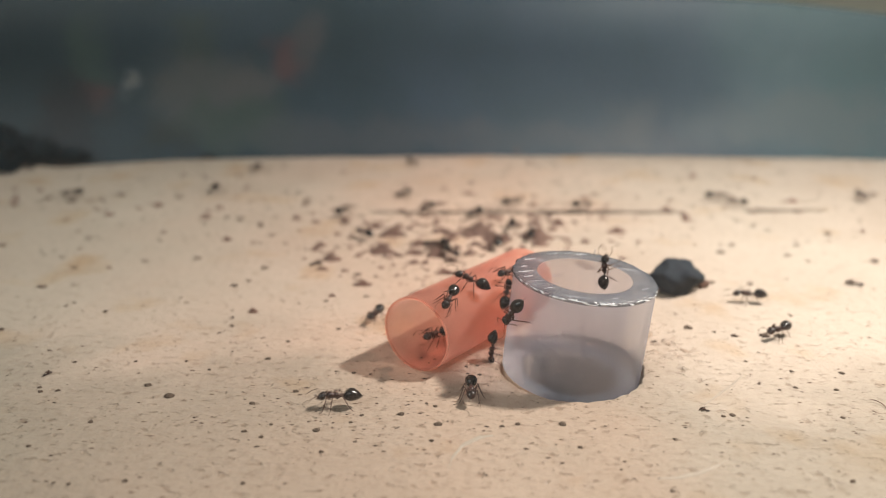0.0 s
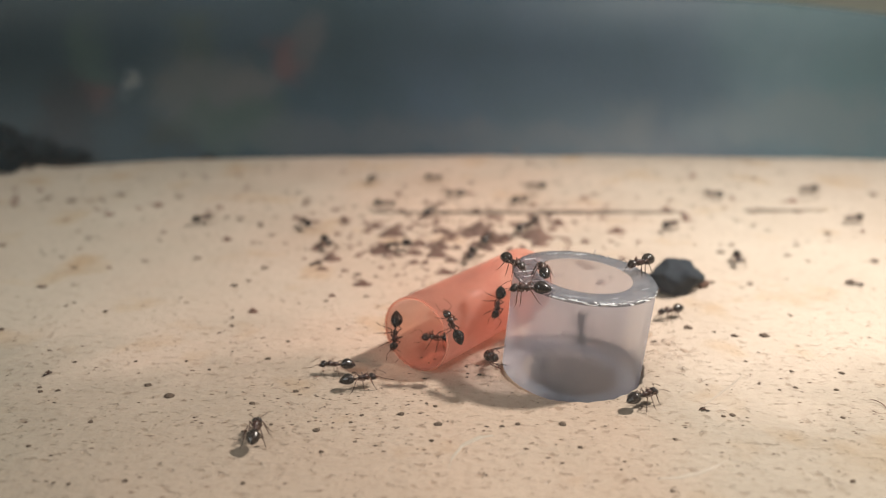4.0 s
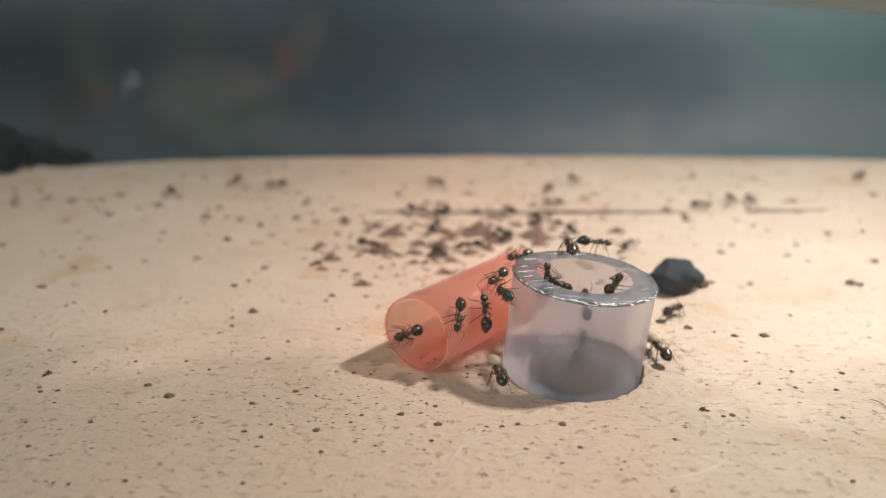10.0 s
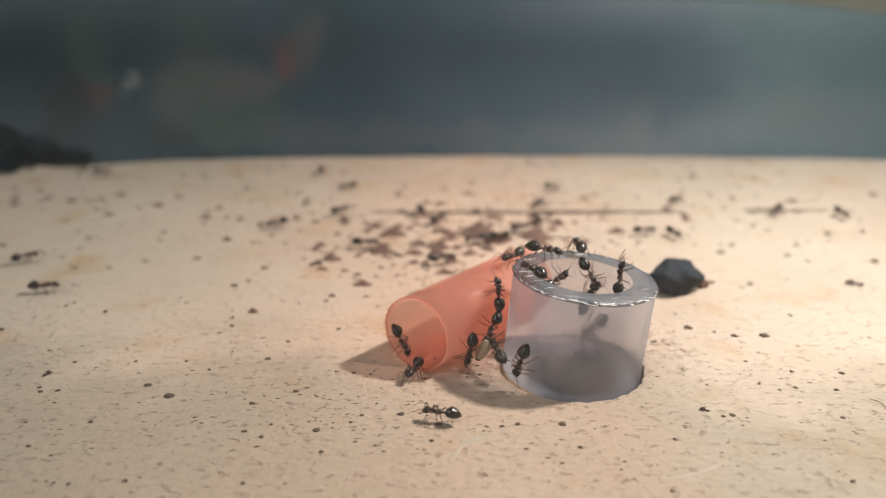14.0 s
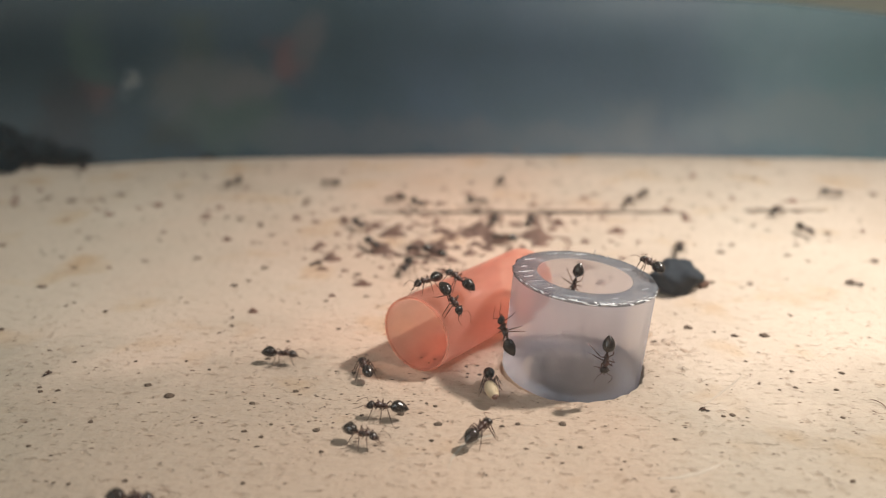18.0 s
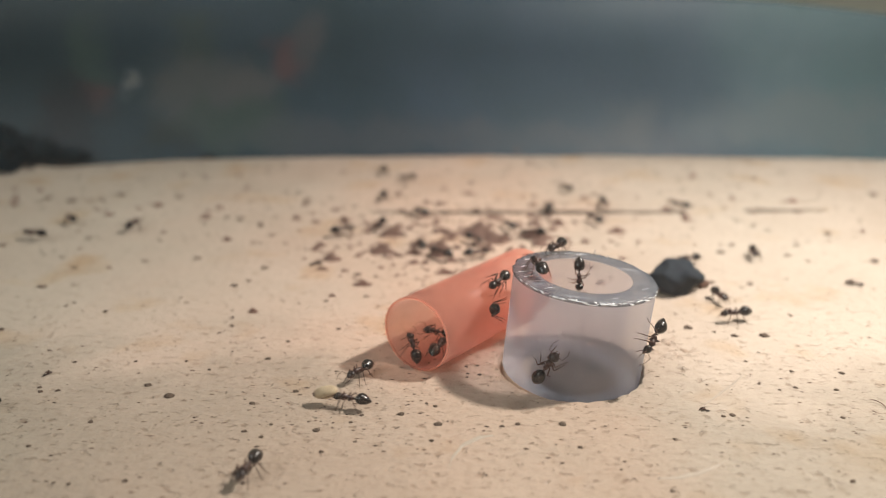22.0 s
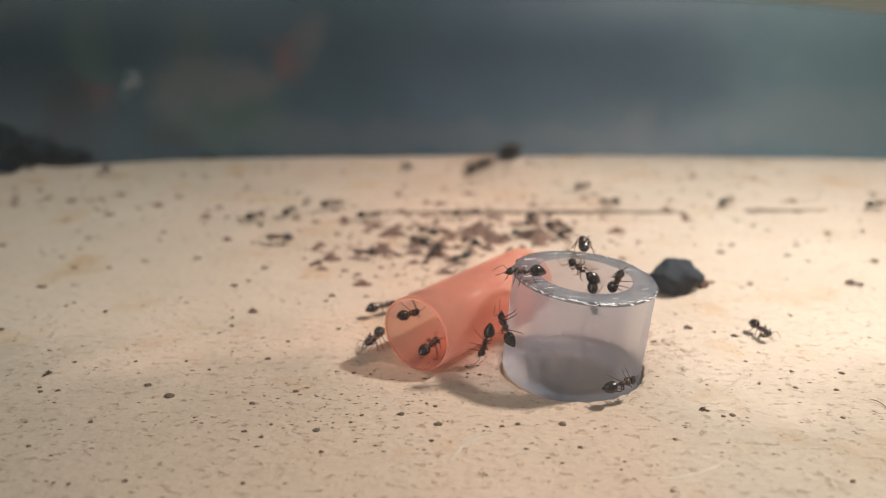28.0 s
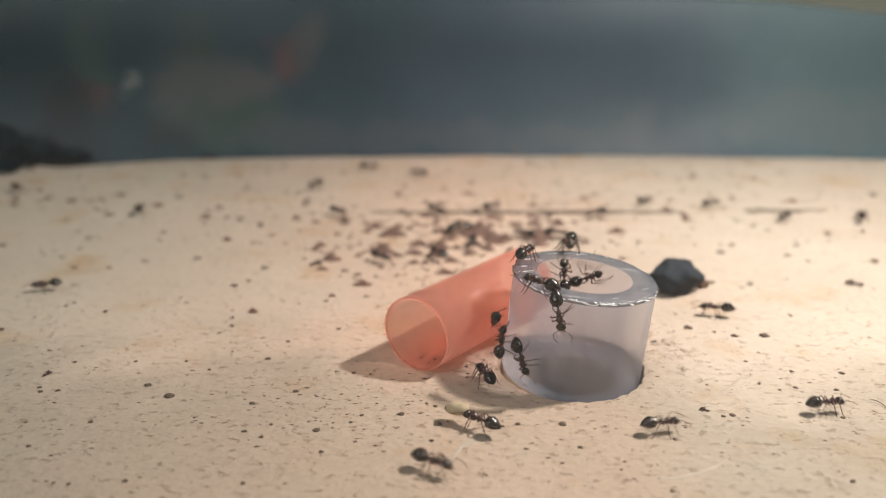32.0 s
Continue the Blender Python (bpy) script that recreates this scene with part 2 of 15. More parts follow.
def sweep(rings, closed_ends=True):
    """A skin over rings of points, each ring a list of equal length."""
    bm = bmesh.new()
    rows = [[bm.verts.new(p) for p in ring] for ring in rings]
    n = len(rows[0])
    for a, b in zip(rows, rows[1:]):
        for i in range(n):
            bm.faces.new((a[i], a[(i + 1) % n], b[(i + 1) % n], b[i]))
    if closed_ends:
        bm.faces.new(rows[0])
        bm.faces.new(rows[-1])
    return bm


def blob(sections, n=14, plump=1.0):
    """A closed lathed body along x from (x, half width, half height, z) sections."""
    rings = []
    for x, w, h, z in sections:
        w, h = w * plump, h * plump
        rings.append([(x * MM, w * math.cos(2 * math.pi * i / n) * MM, (z + h * math.sin(2 * math.pi * i / n)) * MM) for i in range(n)])
    return sweep(rings)


def limb(points, radii, n=6):
    """A jointed tapering limb through points."""
    rings = []
    for k, (p, r) in enumerate(zip(points, radii)):
        a, b = Vector(points[max(0, k - 1)]), Vector(points[min(len(points) - 1, k + 1)])
        d = (b - a).normalized()
        u = d.orthogonal().normalized() if abs(d.z) > 0.9 else d.cross(Vector((0, 0, 1))).normalized()
        v = d.cross(u)
        rings.append([(Vector(p) + r * (math.cos(2 * math.pi * i / n) * u + math.sin(2 * math.pi * i / n) * v)) * MM for i in range(n)])
    return sweep(rings)


def bend(points, steps=4):
    """Points of a limb, softened at the joints."""
    out = []
    for a, b in zip(points, points[1:]):
        out += [tuple(a[i] + (b[i] - a[i]) * k / steps for i in range(3)) for k in range(steps)]
    return out + [points[-1]]


# ---- the plaster board with its entrance hole ----
RING_X, RING_Y, RING_R, BORE_R, RING_H = 14.74, 79.46, 7.88, 5.3, 11.2
RING_LEAN = 4.8


def edge_distance(a):
    """How far the board's outline lies from the hole in the direction a."""
    dx, dy = math.cos(a), math.sin(a)
    reach = 1e9
    for d, lim in ((dx, 165 - RING_X), (-dx, 112 + RING_X), (dy, 193 - RING_Y), (-dy, RING_Y - 20)):
        if d > 1e-6:
            reach = min(reach, lim / d)
    x, y = RING_X + dx * reach, RING_Y + dy * reach
    # the far edge is cut slightly bowed, and its corners are worn off
    if y > 150:
        sag = 0.00055 * (x - 22) ** 2
        reach *= (193 - sag - RING_Y) / max(193 - RING_Y, (y - RING_Y)) if abs(y - 193) < 0.5 else 1
        x, y = RING_X + dx * reach, RING_Y + dy * reach
        if x < -70:
            reach *= 1 - 0.0016 * max(0, (-70 - x)) * max(0.0, (y - 150) / 43)
    return reach + 0.6 * noise.noise((3 * math.cos(a) * 3, 9 * math.sin(a), 1.7))


def swell(x, y):
    """The slab's gentle unevenness, in millimetres."""
    fade = min(1.0, max(0.0, (math.hypot(x - RING_X, y - RING_Y) - 9) / 10))
    return 0.1 * fade * noise.noise((x * 0.09, y * 0.09, 2.0))


def board():
    n = 192
    angles = [2 * math.pi * i / n for i in range(n)]
    edges = [edge_distance(a) for a in angles]

    def ring(f, z, wave=0.0):
        pts = []
        for a, e in zip(angles, edges):
            r = 8.55 * (e / 8.55) ** f
            x, y = RING_X + r * math.cos(a), RING_Y + r * math.sin(a)
            dz = swell(x, y) if wave else 0.0
            pts.append((x * MM, y * MM, (z + dz) * MM))
        return pts

    def round_ring(r, z, rag=0.0, tilt=0.0, back=0.0):
        # tilt leans the seat of the hose with it, back shifts the tunnel
        pts = []
        for a in angles:
            e = r + rag * noise.noise((9 * math.cos(a), 9 * math.sin(a), z))
            pts.append(((RING_X + e * math.cos(a)) * MM, (RING_Y + back + e * math.sin(a)) * MM, (z - tilt * e * math.cos(a) * math.tan(radians(RING_LEAN))) * MM))
        return pts

    def moat(r, z):
        # a gap round the front and sides of the hose, silted up behind it
        return [(x, y, zz * min(1.0, max(0.42, 0.75 - 1.2 * math.sin(a)))) for (x, y, zz), a in zip(round_ring(r, z), angles)]

    rings = [round_ring(24, -13.2), round_ring(25, -12), round_ring(22, -8), round_ring(5.8, -7.5, 0.2, 0, -1.1), round_ring(5.7, -3.6, 0.3, 0, -1.1), round_ring(5.85, -2.2, 0.3, 0, -1.1),
             round_ring(6.1, -1.4, 0.2, 1, -1.15), round_ring(6.3, -0.92, 0.1, 1, -1.2), round_ring(6.46, -0.8, 0, 1, -1.2), round_ring(7.7, -0.8, 0, 1), moat(7.73, -1.9), moat(8.2, -1.9), round_ring(8.26, -0.5, 0.15), round_ring(8.3, -0.1, 0.25),
             round_ring(8.44, 0.02, 0.25)]
    for k in range(1, 40):
        rings.append(ring(0.03 + 0.965 * k / 39, 0, 0.12))
    rings.append(ring(1.0, -0.7, 0.1))
    rings.append(ring(1.002, -14))
    bm = sweep(rings)
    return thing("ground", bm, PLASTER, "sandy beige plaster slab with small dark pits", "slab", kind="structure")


board()


def table_top():
    """The table fills the corner of the room up to its walls."""
    z, e = -16 * MM, 4 * MM
    rings = []
    for x, y0, y1 in ((-1.196, -1.196, 0.546), (-1.192, -1.192, 0.542), (1.192, -1.192, 0.542), (1.196, -1.196, 0.546)):
        top = z if abs(x) < 1.194 else z - e
        rings.append([(x, y0, z - 0.03), (x, y0, top - e), (x, y0 + e, top), (x, y1 - e, top), (x, y1, top - e), (x, y1, z - 0.03)])
    return thing("table_top", sweep(rings), TABLE, "dark blue-grey table top under the slab", "table top", kind="structure", smooth=False)


table_top()


# ---- the tray wall behind ----
WALL_Y = 215


def tray_y(x, z):
    """The wall's inner face, which curves out of the tray's floor."""
    k = max(0.0, (24 - z) / 40)
    return WALL_Y - 0.0001 * x * x - 16 * k * k


def tray_wall():
    rings = []
    for i in range(49):
        x = -420 + 840 * i / 48
        y = WALL_Y - 0.0001 * x * x
        foot = [(tray_y(x, z) - y, z) for z in (-16, -10, -5, 0, 5, 10, 16, 24)]
        top = 38.1 if x < 52 else 38.1 - 0.00106 * (x - 52) ** 2
        top += 0.3 * noise.noise((x * 0.05, 3.0, 0.0))
        rings.append([(x * MM, (y + dy) * MM, z * MM) for dy, z in (*foot, (0, top - 1), (0.6, top), (2.4, top), (3, -16))])
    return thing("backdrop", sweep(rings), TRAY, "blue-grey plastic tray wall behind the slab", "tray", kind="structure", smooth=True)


tray_wall()


def room_wall(name, x0, y0, x1, y1):
    rings = [[(x0, y0, -0.02), (x0, y0, 1.4), (x0 + 0.02, y0 + 0.02, 1.4), (x0 + 0.02, y0 + 0.02, -0.02)], [(x1, y1, -0.02), (x1, y1, 1.4), (x1 + 0.02, y1 + 0.02, 1.4), (x1 + 0.02, y1 + 0.02, -0.02)]]
    return thing(name, sweep(rings), PAINT, "plain cream painted wall", "wall", kind="structure", smooth=False)


room_wall("wall_north", -1.2, 0.55, 1.2, 0.55)
room_wall("wall_east", 1.2, 0.55, 1.2, -1.2)
room_wall("wall_south", 1.2, -1.2, -1.2, -1.2)
room_wall("wall_west", -1.2, -1.2, -1.2, 0.55)


def moss_tuft(x0, y0, size, seed):
    """A dark ragged tuft at the far corner of the slab."""
    dice = random.Random(seed)
    base = new("moss_tuft")
    base.matrix_basis = pose(x0 * MM, y0 * MM, -1 * MM) @ Matrix.Scale(size, 4)
    tagged(base, "dark dried moss tuft at the slab's far corner", "moss", "dried moss along the slab's far corner")
    core = bmesh.new()
    bmesh.ops.create_icosphere(core, subdivisions=3, radius=9 * MM)
    for v in core.verts:
        v.co *= 1 + 0.35 * noise.noise(v.co * 220)
        v.co.z = v.co.z * 0.75 + 2 * MM
    part("cushion", core, MOSS, base)
    bm = bmesh.new()
    for k in range(260):
        a, r = dice.uniform(0, 6.28), 13 * math.sqrt(dice.random())
        x, y = r * math.cos(a), r * math.sin(a)
        h = (12 - 0.6 * r) * dice.uniform(0.5, 1.1)
        lx, ly, w = dice.uniform(-4, 4), dice.uniform(-4, 4), dice.uniform(0.5, 1.3)
        q = [bm.verts.new(Vector(c) * MM) for c in ((x - w, y, 0), (x, y + w, 0), (x + w, y, 0), (x + lx * 0.5 + w * 0.6, y + ly * 0.5, h * 0.6), (x + lx * 0.5 - w * 0.6, y + ly * 0.5, h * 0.6),
                                                     (x + lx, y + ly, h))]
        bm.faces.new((q[0], q[2], q[3], q[4]))
        bm.faces.new((q[1], q[3], q[2]))
        bm.faces.new((q[0], q[4], q[1]))
        bm.faces.new((q[1], q[4], q[3]))
        bm.faces.new((q[4], q[3], q[5]))
    part("frond", bm, MOSS, base)
    return base


for x, y, size, seed in ((-116, 186, 1.25, 8), (-108, 176, 0.75, 9), (-102, 189, 0.62, 10), (-94, 191, 0.34, 11), (-60, 192.5, 0.16, 13)):
    moss_tuft(x, y, size, seed)

# ---- the cut hose ring ----
def hose_ring():
    base = new("hose_ring")
    base.matrix_basis = pose(RING_X * MM, RING_Y * MM, -0.68 * MM, 0, RING_LEAN, 0)
    tagged(base, "short piece of milky clear plastic hose set in the slab", "hose")
    n, h = 128, RING_H + 0.68

    def loop(r, z, jag=0.0):
        return [((r + jag * noise.noise((5 * math.cos(a), 5 * math.sin(a), 3 * r))) * math.cos(a) * MM,
                 (r + jag * noise.noise((5 * math.cos(a), 5 * math.sin(a), 3 * r))) * math.sin(a) * MM,
                 (z + 0.5 * jag * noise.noise((14 * math.cos(a), 14 * math.sin(a), 2.0))) * MM) for a in (2 * math.pi * i / n for i in range(n))]

    rings = [loop(BORE_R, h - 0.06), loop(BORE_R, h - 0.6), loop(BORE_R, 0.1), loop(BORE_R + 0.15, -0.1), loop(RING_R - 0.15, -0.1), loop(RING_R, 0.1),
             loop(RING_R, h - 0.5), loop(RING_R, h - 0.06, 0.06)]
    wall = part("wall", sweep(rings + [rings[0]], False), HOSE, base)
    wall.data.materials.append(BORE)
    for p in wall.data.polygons:
        p.material_index = 1 if math.hypot(p.center.x, p.center.y) < (BORE_R + 0.15) * MM else 0
    n = 320

    def cut(r, z, jag, chip):
        pts = []
        for k in range(n):
            a = 2 * math.pi * k / n
            c, d = math.cos(a), math.sin(a)
            e = jag * noise.noise((5 * c, 5 * d, 3 * r)) + chip * max(0.0, noise.noise((26 * c, 26 * d, r)))
            pts.append(((r + e) * c * MM, (r + e) * d * MM, (z + 0.4 * e - 0.6 * chip * abs(noise.noise((33 * c, 33 * d, r + 4)))) * MM))
        return pts

    face = sweep([cut(BORE_R - 0.02, h - 0.02, 0, 0), cut(BORE_R + 0.25, h + 0.05, 0.1, 0.05), cut(BORE_R + 0.9, h + 0.08, 0.16, 0.08), cut(BORE_R + 1.5, h + 0.06, 0.16, 0.1),
                  cut(RING_R - 0.5, h + 0.06, 0.16, 0.1), cut(RING_R - 0.12, h + 0.04, 0.1, 0.25), cut(RING_R + 0.05, h - 0.12, 0.1, 0.4), cut(RING_R + 0.02, h - 0.4, 0.05, 0.12)], False)
    for a, tall, lean in ((72, 0.75, 0.2), (58, 0.35, -0.3), (140, 0.3, 0.4), (-70, 0.3, 0.3), (-110, 0.25, -0.4)):
        x, y = (RING_R - 0.2) * math.cos(radians(a)), (RING_R - 0.2) * math.sin(radians(a))
        part("burr", limb([(x, y, h - 0.05), (x + lean * 0.4, y, h + tall * 0.6), (x + lean, y, h + tall)], (0.09, 0.05, 0.015)), HOSE, base, "loose plastic burr on the cut")
    part("cut_face", face, CUT, base, "shiny grey knife-cut rim with drag marks")
    dice = random.Random(4)
    for a in (-158, -150, -141, -133, -122, -116, -108, -101, -95, -86, -79, -70, -62, -55, -50, -44, -38, -30, -22):
        # torn shreds along the front edge
        q, r, w = radians(a), RING_R + 0.02, dice.uniform(0.5, 1.5)
        turn = Vector((-math.sin(q), math.cos(q), 0))
        foot = Vector((r * math.cos(q), r * math.sin(q), h - dice.uniform(0.0, 0.25)))
        tip = Vector((0.12 * math.cos(q), 0.12 * math.sin(q), dice.uniform(-0.25, 0.12)))
        part("shred", limb([foot - turn * w * 0.5, foot + tip * 0.6, foot + turn * w * 0.5 + tip], (0.03, dice.uniform(0.07, 0.16), 0.02), 4), SHRED_GLINT, base, "torn white shred on the cut", False)
    for a, w in ((-175, 2.3), (-163, 1.2), (-151, 2.1), (-133, 1.3), (171, 0.9), (148, 1.5), (112, 2.0), (97, 1.3), (84, 1.8), (60, 1.0), (-72, 0.7), (-28, 1.1)):
        # raised drag marks across the cut
        q = radians(a)
        mid = Vector((6.75 * math.cos(q), 6.75 * math.sin(q), h + 0.09))
        along = Vector((0.93, 0.36 + dice.uniform(-0.12, 0.12), 0)) * w * 0.5
        part("drag_mark", limb([mid - along, mid, mid + along], (0.015, dice.uniform(0.025, 0.06), 0.01), 4), SHRED_GLINT, base, "raised pale drag mark on the cut", False)
    return base


hose_ring()

# ---- the straw ----
STRAW_X, STRAW_Y, STRAW_R, STRAW_L, STRAW_TURN = -3.07, 78.36, 4.4, 21.7, 40.1


def straw():
    n = 96
    base = new("drinking_straw")
    base.matrix_basis = pose(STRAW_X * MM, STRAW_Y * MM, STRAW_R * MM, 0, 0, -STRAW_TURN)
    tagged(base, "cut piece of translucent coral drinking straw lying on the slab", "straw")
    slant = math.tan(radians(5.4))

    def loop(r, y):
        return [(r * math.cos(a) * MM, (y + (slant * r * math.cos(a) if y < 3 else 0) + 0.05 * noise.noise((4 * math.cos(a), 4 * math.sin(a), y))) * MM,
                 r * math.sin(a) * MM) for a in (2 * math.pi * i / n for i in range(n))]

    R = STRAW_R
    rings = [loop(R - 0.22, STRAW_L), loop(R - 0.22, 10), loop(R - 0.22, 0.12), loop(R, 0.12), loop(R, 10), loop(R, STRAW_L)]
    part("tube", sweep(rings + [rings[0]], False), STRAW, base)
    lip = [loop(R - 0.23, 0.13), loop(R - 0.23, 0.0), loop(R - 0.11, -0.05), loop(R + 0.01, 0.0), loop(R + 0.01, 0.13)]
    dice = random.Random(12)
    for a in (150, 163, 171, 178, 186, 194, 201, 209, 222, 118, 64):
        q, w = radians(a), dice.uniform(0.15, 0.4)
        foot = Vector((R * math.cos(q), slant * R * math.cos(q), R * math.sin(q)))
        out = Vector((math.cos(q), dice.uniform(-0.9, -0.2), math.sin(q))) * w
        side = Vector((-math.sin(q), 0, math.cos(q))) * dice.uniform(-0.25, 0.25)
        part("burr", limb([foot, foot + out * 0.6 + side * 0.5, foot + out + side], (0.07, 0.05, 0.015), 5), STRAW_EDGE, base, "loose plastic burr on the cut", False)
    part("cut_edge", sweep(lip + [lip[0]], False), STRAW_EDGE, base, "thin bright scissor-cut edge")
    return base


straw()


# ---- the clear pane in front ----
def pane():
    m = material("clear_acrylic", (1, 1, 1), 0.02)
    clear = node(m, "ShaderNodeBsdfTransparent", Color=(0.985, 0.99, 0.985, 1))
    gloss = node(m, "ShaderNodeBsdfGlossy", Roughness=0.02)
    both = node(m, "ShaderNodeMixShader", Fac=0.01)
    link(m, clear, 0, both, 1)
    link(m, gloss, 0, both, 2)
    # a faint haze put into the pane to lift the blacks
    haze_veil = node(m, "ShaderNodeBsdfTranslucent", Color=(0.9, 0.88, 0.86, 1))
    veiled = node(m, "ShaderNodeMixShader", Fac=0.012)
    link(m, both, 0, veiled, 1)
    link(m, haze_veil, 0, veiled, 2)
    link(m, veiled, 0, m.node_tree.nodes["Material Output"], "Surface")
    x, y0, y1, z0, z1 = 160 * MM, 45.0 * MM, 47.0 * MM, 0.2 * MM, 120 * MM
    rings = [[(-x, y0, z0), (-x, y1, z0), (-x, y1, z1), (-x, y0, z1)], [(x, y0, z0), (x, y1, z0), (x, y1, z1), (x, y0, z1)]]
    ob = thing("window_1", sweep(rings), m, "clear acrylic front pane with a faint added haze, standing on the slab", "pane", kind="structure", smooth=False)
    ob.visible_shadow = False
    return ob


pane()


# ---- litter on the slab ----
def grain(seed, flat=0.55):
    """One ragged crumb, a unit wide."""
    bm = bmesh.new()
    bmesh.ops.create_icosphere(bm, subdivisions=2, radius=0.5)
    for v in bm.verts:
        v.co *= 1 + 0.55 * noise.noise(v.co * 2.2 + Vector((seed * 3.1, 0, 0)))
        v.co.z *= flat
    return bm


GRAINS = [finish(grain(k, 0.38), "crumb", GRIT) for k in range(6)]
PITS = [finish(grain(k + 20, 0.3), "pit", PIT) for k in range(4)]


def crumb(k, x, y, w, meshes, name, label):
    ob = new(name, meshes[k % len(meshes)])
    ob.matrix_basis = pose(x * MM, y * MM, (swell(x, y) + 0.06 * w) * MM, 0, 0, (k * 47) % 60 - 30) @ Matrix.Diagonal((1.05 * w * MM, 0.9 * w * MM, w * MM, 1))
    return tagged(ob, label, name, "dark crumbs on the slab")


for k, (x, y, w) in enumerate((
    (-45.4, 94.5, 0.68), (-32.4, 74.7, 0.75), (-29.3, 72.3, 0.97), (-44.1, 74.2, 0.49), (-43.6, 73.3, 0.55), (-41.8, 73.5, 0.49),
    (-35.5, 67.2, 0.51), (-15.9, 73.3, 0.61), (-20.1, 70.8, 0.53), (-17.7, 64.5, 0.5), (-4.3, 68.7, 0.7), (-0.5, 66.8, 0.74),
    (12.0, 66.8, 0.74), (13.1, 62.8, 0.48), (-12.5, 65.7, 0.67), (-11.5, 62.1, 0.48), (-1.1, 63.9, 0.49), (5.9, 66.4, 0.45),
    (7.5, 66.8, 0.51), (-9.3, 67.2, 0.4), (-39.6, 63.0, 0.43), (-28.2, 57.5, 0.5), (-34.5, 57.3, 0.35), (-33.1, 57.1, 0.4),
    (-17.7, 57.3, 0.45), (40.3, 87.2, 1.13), (29.6, 68.4, 0.58), (31.4, 89.5, 1.01), (26.0, 85.3, 0.83), (42.8, 73.7, 0.49),)):
    crumb(k, x, y, w, GRAINS, "crumb", "small dark crumb lying on the plaster")
for k, (x, y, w) in enumerate((
    (40.7, 68.0, 0.46), (28.6, 68.2, 0.46), (22.5, 64.1, 0.44), (36.4, 57.5, 0.5), (20.0, 56.1, 0.44), (39.7, 77.9, 0.45),
    (45.2, 77.4, 0.58), (38.6, 74.2, 0.49), (36.6, 73.7, 0.37), (-19.6, 65.5, 0.5), (-0.8, 70.2, 0.47), (-1.7, 70.8, 0.36),
    (-8.3, 68.5, 0.41), (-17.2, 66.7, 0.4),)):
    crumb(k + 2, x, y, w, GRAINS, "crumb", "small dark crumb lying on the plaster")
for k, (x, y, w) in enumerate((
    (-61.1, 125.6, 0.98), (-27.6, 111.0, 0.96), (-27.2, 90.1, 0.58), (-27.8, 92.7, 0.45), (-20.6, 81.0, 0.6), (-19.1, 85.5, 0.49),
    (-16.2, 98.2, 0.63), (-13.3, 89.0, 0.5), (-10.8, 99.8, 0.64), (-10.1, 107.4, 0.76), (-11.9, 104.5, 0.58), (-28.8, 105.8, 0.67),
    (2.7, 79.0, 0.39), (4.0, 79.2, 0.39), (2.8, 77.3, 0.38), (4.1, 77.0, 0.45), (2.7, 76.5, 0.32), (-10.1, 77.4, 0.51), (-8.2, 77.1, 0.38),
    # the one at (36.5, 87.1) is a soft shadow put in as a crumb
    (-56.4, 89.0, 0.72), (-74.1, 122.0, 1.14), (36.5, 87.1, 0.85), (34.3, 88.2, 0.5), (28.2, 85.2, 0.42), (35.4, 80.3, 0.4),
    (39.7, 105.1, 0.75), (-80.5, 151.0, 1.61), (-74.7, 148.9, 1.82), (-66.8, 154.1, 1.64), (-54.1, 151.9, 1.39),)):
    crumb(k + 1, x, y, w, GRAINS if k % 3 else PITS, "crumb", "small brown crumb lying on the plaster")
for k, (x, y, w) in enumerate((
    (-37.8, 136.9, 1.37), (-33.4, 133.4, 1.13), (-27.3, 149.8, 1.37), (67.5, 127.8, 1.19), (59.4, 141.7, 1.52), (61.5, 142.9, 1.31),
    (89.3, 154.1, 1.64), (-17.7, 133.8, 1.03), (46.1, 93.1, 0.52), (16.2, 59.2, 0.26), (3.9, 58.4, 0.3), (-30.0, 80.3, 0.4),
    (-35.9, 80.3, 0.4), (-42.9, 80.0, 0.46), (-26.7, 78.2, 0.39),)):
    crumb(k + 3, x, y, w, PITS, "crumb", "small brown crumb lying on the plaster")


def scatter(name, n, seed, spot, sizes, mat, label, stretch=1.5, tall=0.16):
    """Countless fine litter in one sheet; spot draws a place, or None."""
    dice = random.Random(seed)
    bm = bmesh.new()
    made = 0
    while made < n:
        x, y = spot(dice)
        if (x - RING_X) ** 2 + (y - RING_Y) ** 2 < 75:
            continue
        w = sizes[0] * (sizes[1] / sizes[0]) ** (dice.random() ** 1.7)
        a, squash, long = dice.uniform(0, 6.28), dice.uniform(0.4, 0.9), dice.uniform(0.9, stretch)
        lie = swell(x, y)
        top = bm.verts.new((x * MM, y * MM, (lie + tall * w) * MM))
        rim = []
        for i in range(7):
            b = a + 2 * math.pi * i / 7
            r = w / 2 * dice.uniform(0.65, 1.2)
            rim.append(bm.verts.new(((x + long * r * math.cos(b)) * MM, (y + squash * r * math.sin(b)) * MM, (lie - 0.02) * MM)))
        for i in range(7):
            bm.faces.new((top, rim[i], rim[(i + 1) % 7]))
        made += 1
    return thing(name, bm, mat, label, "litter", kind="stuff", smooth=False)


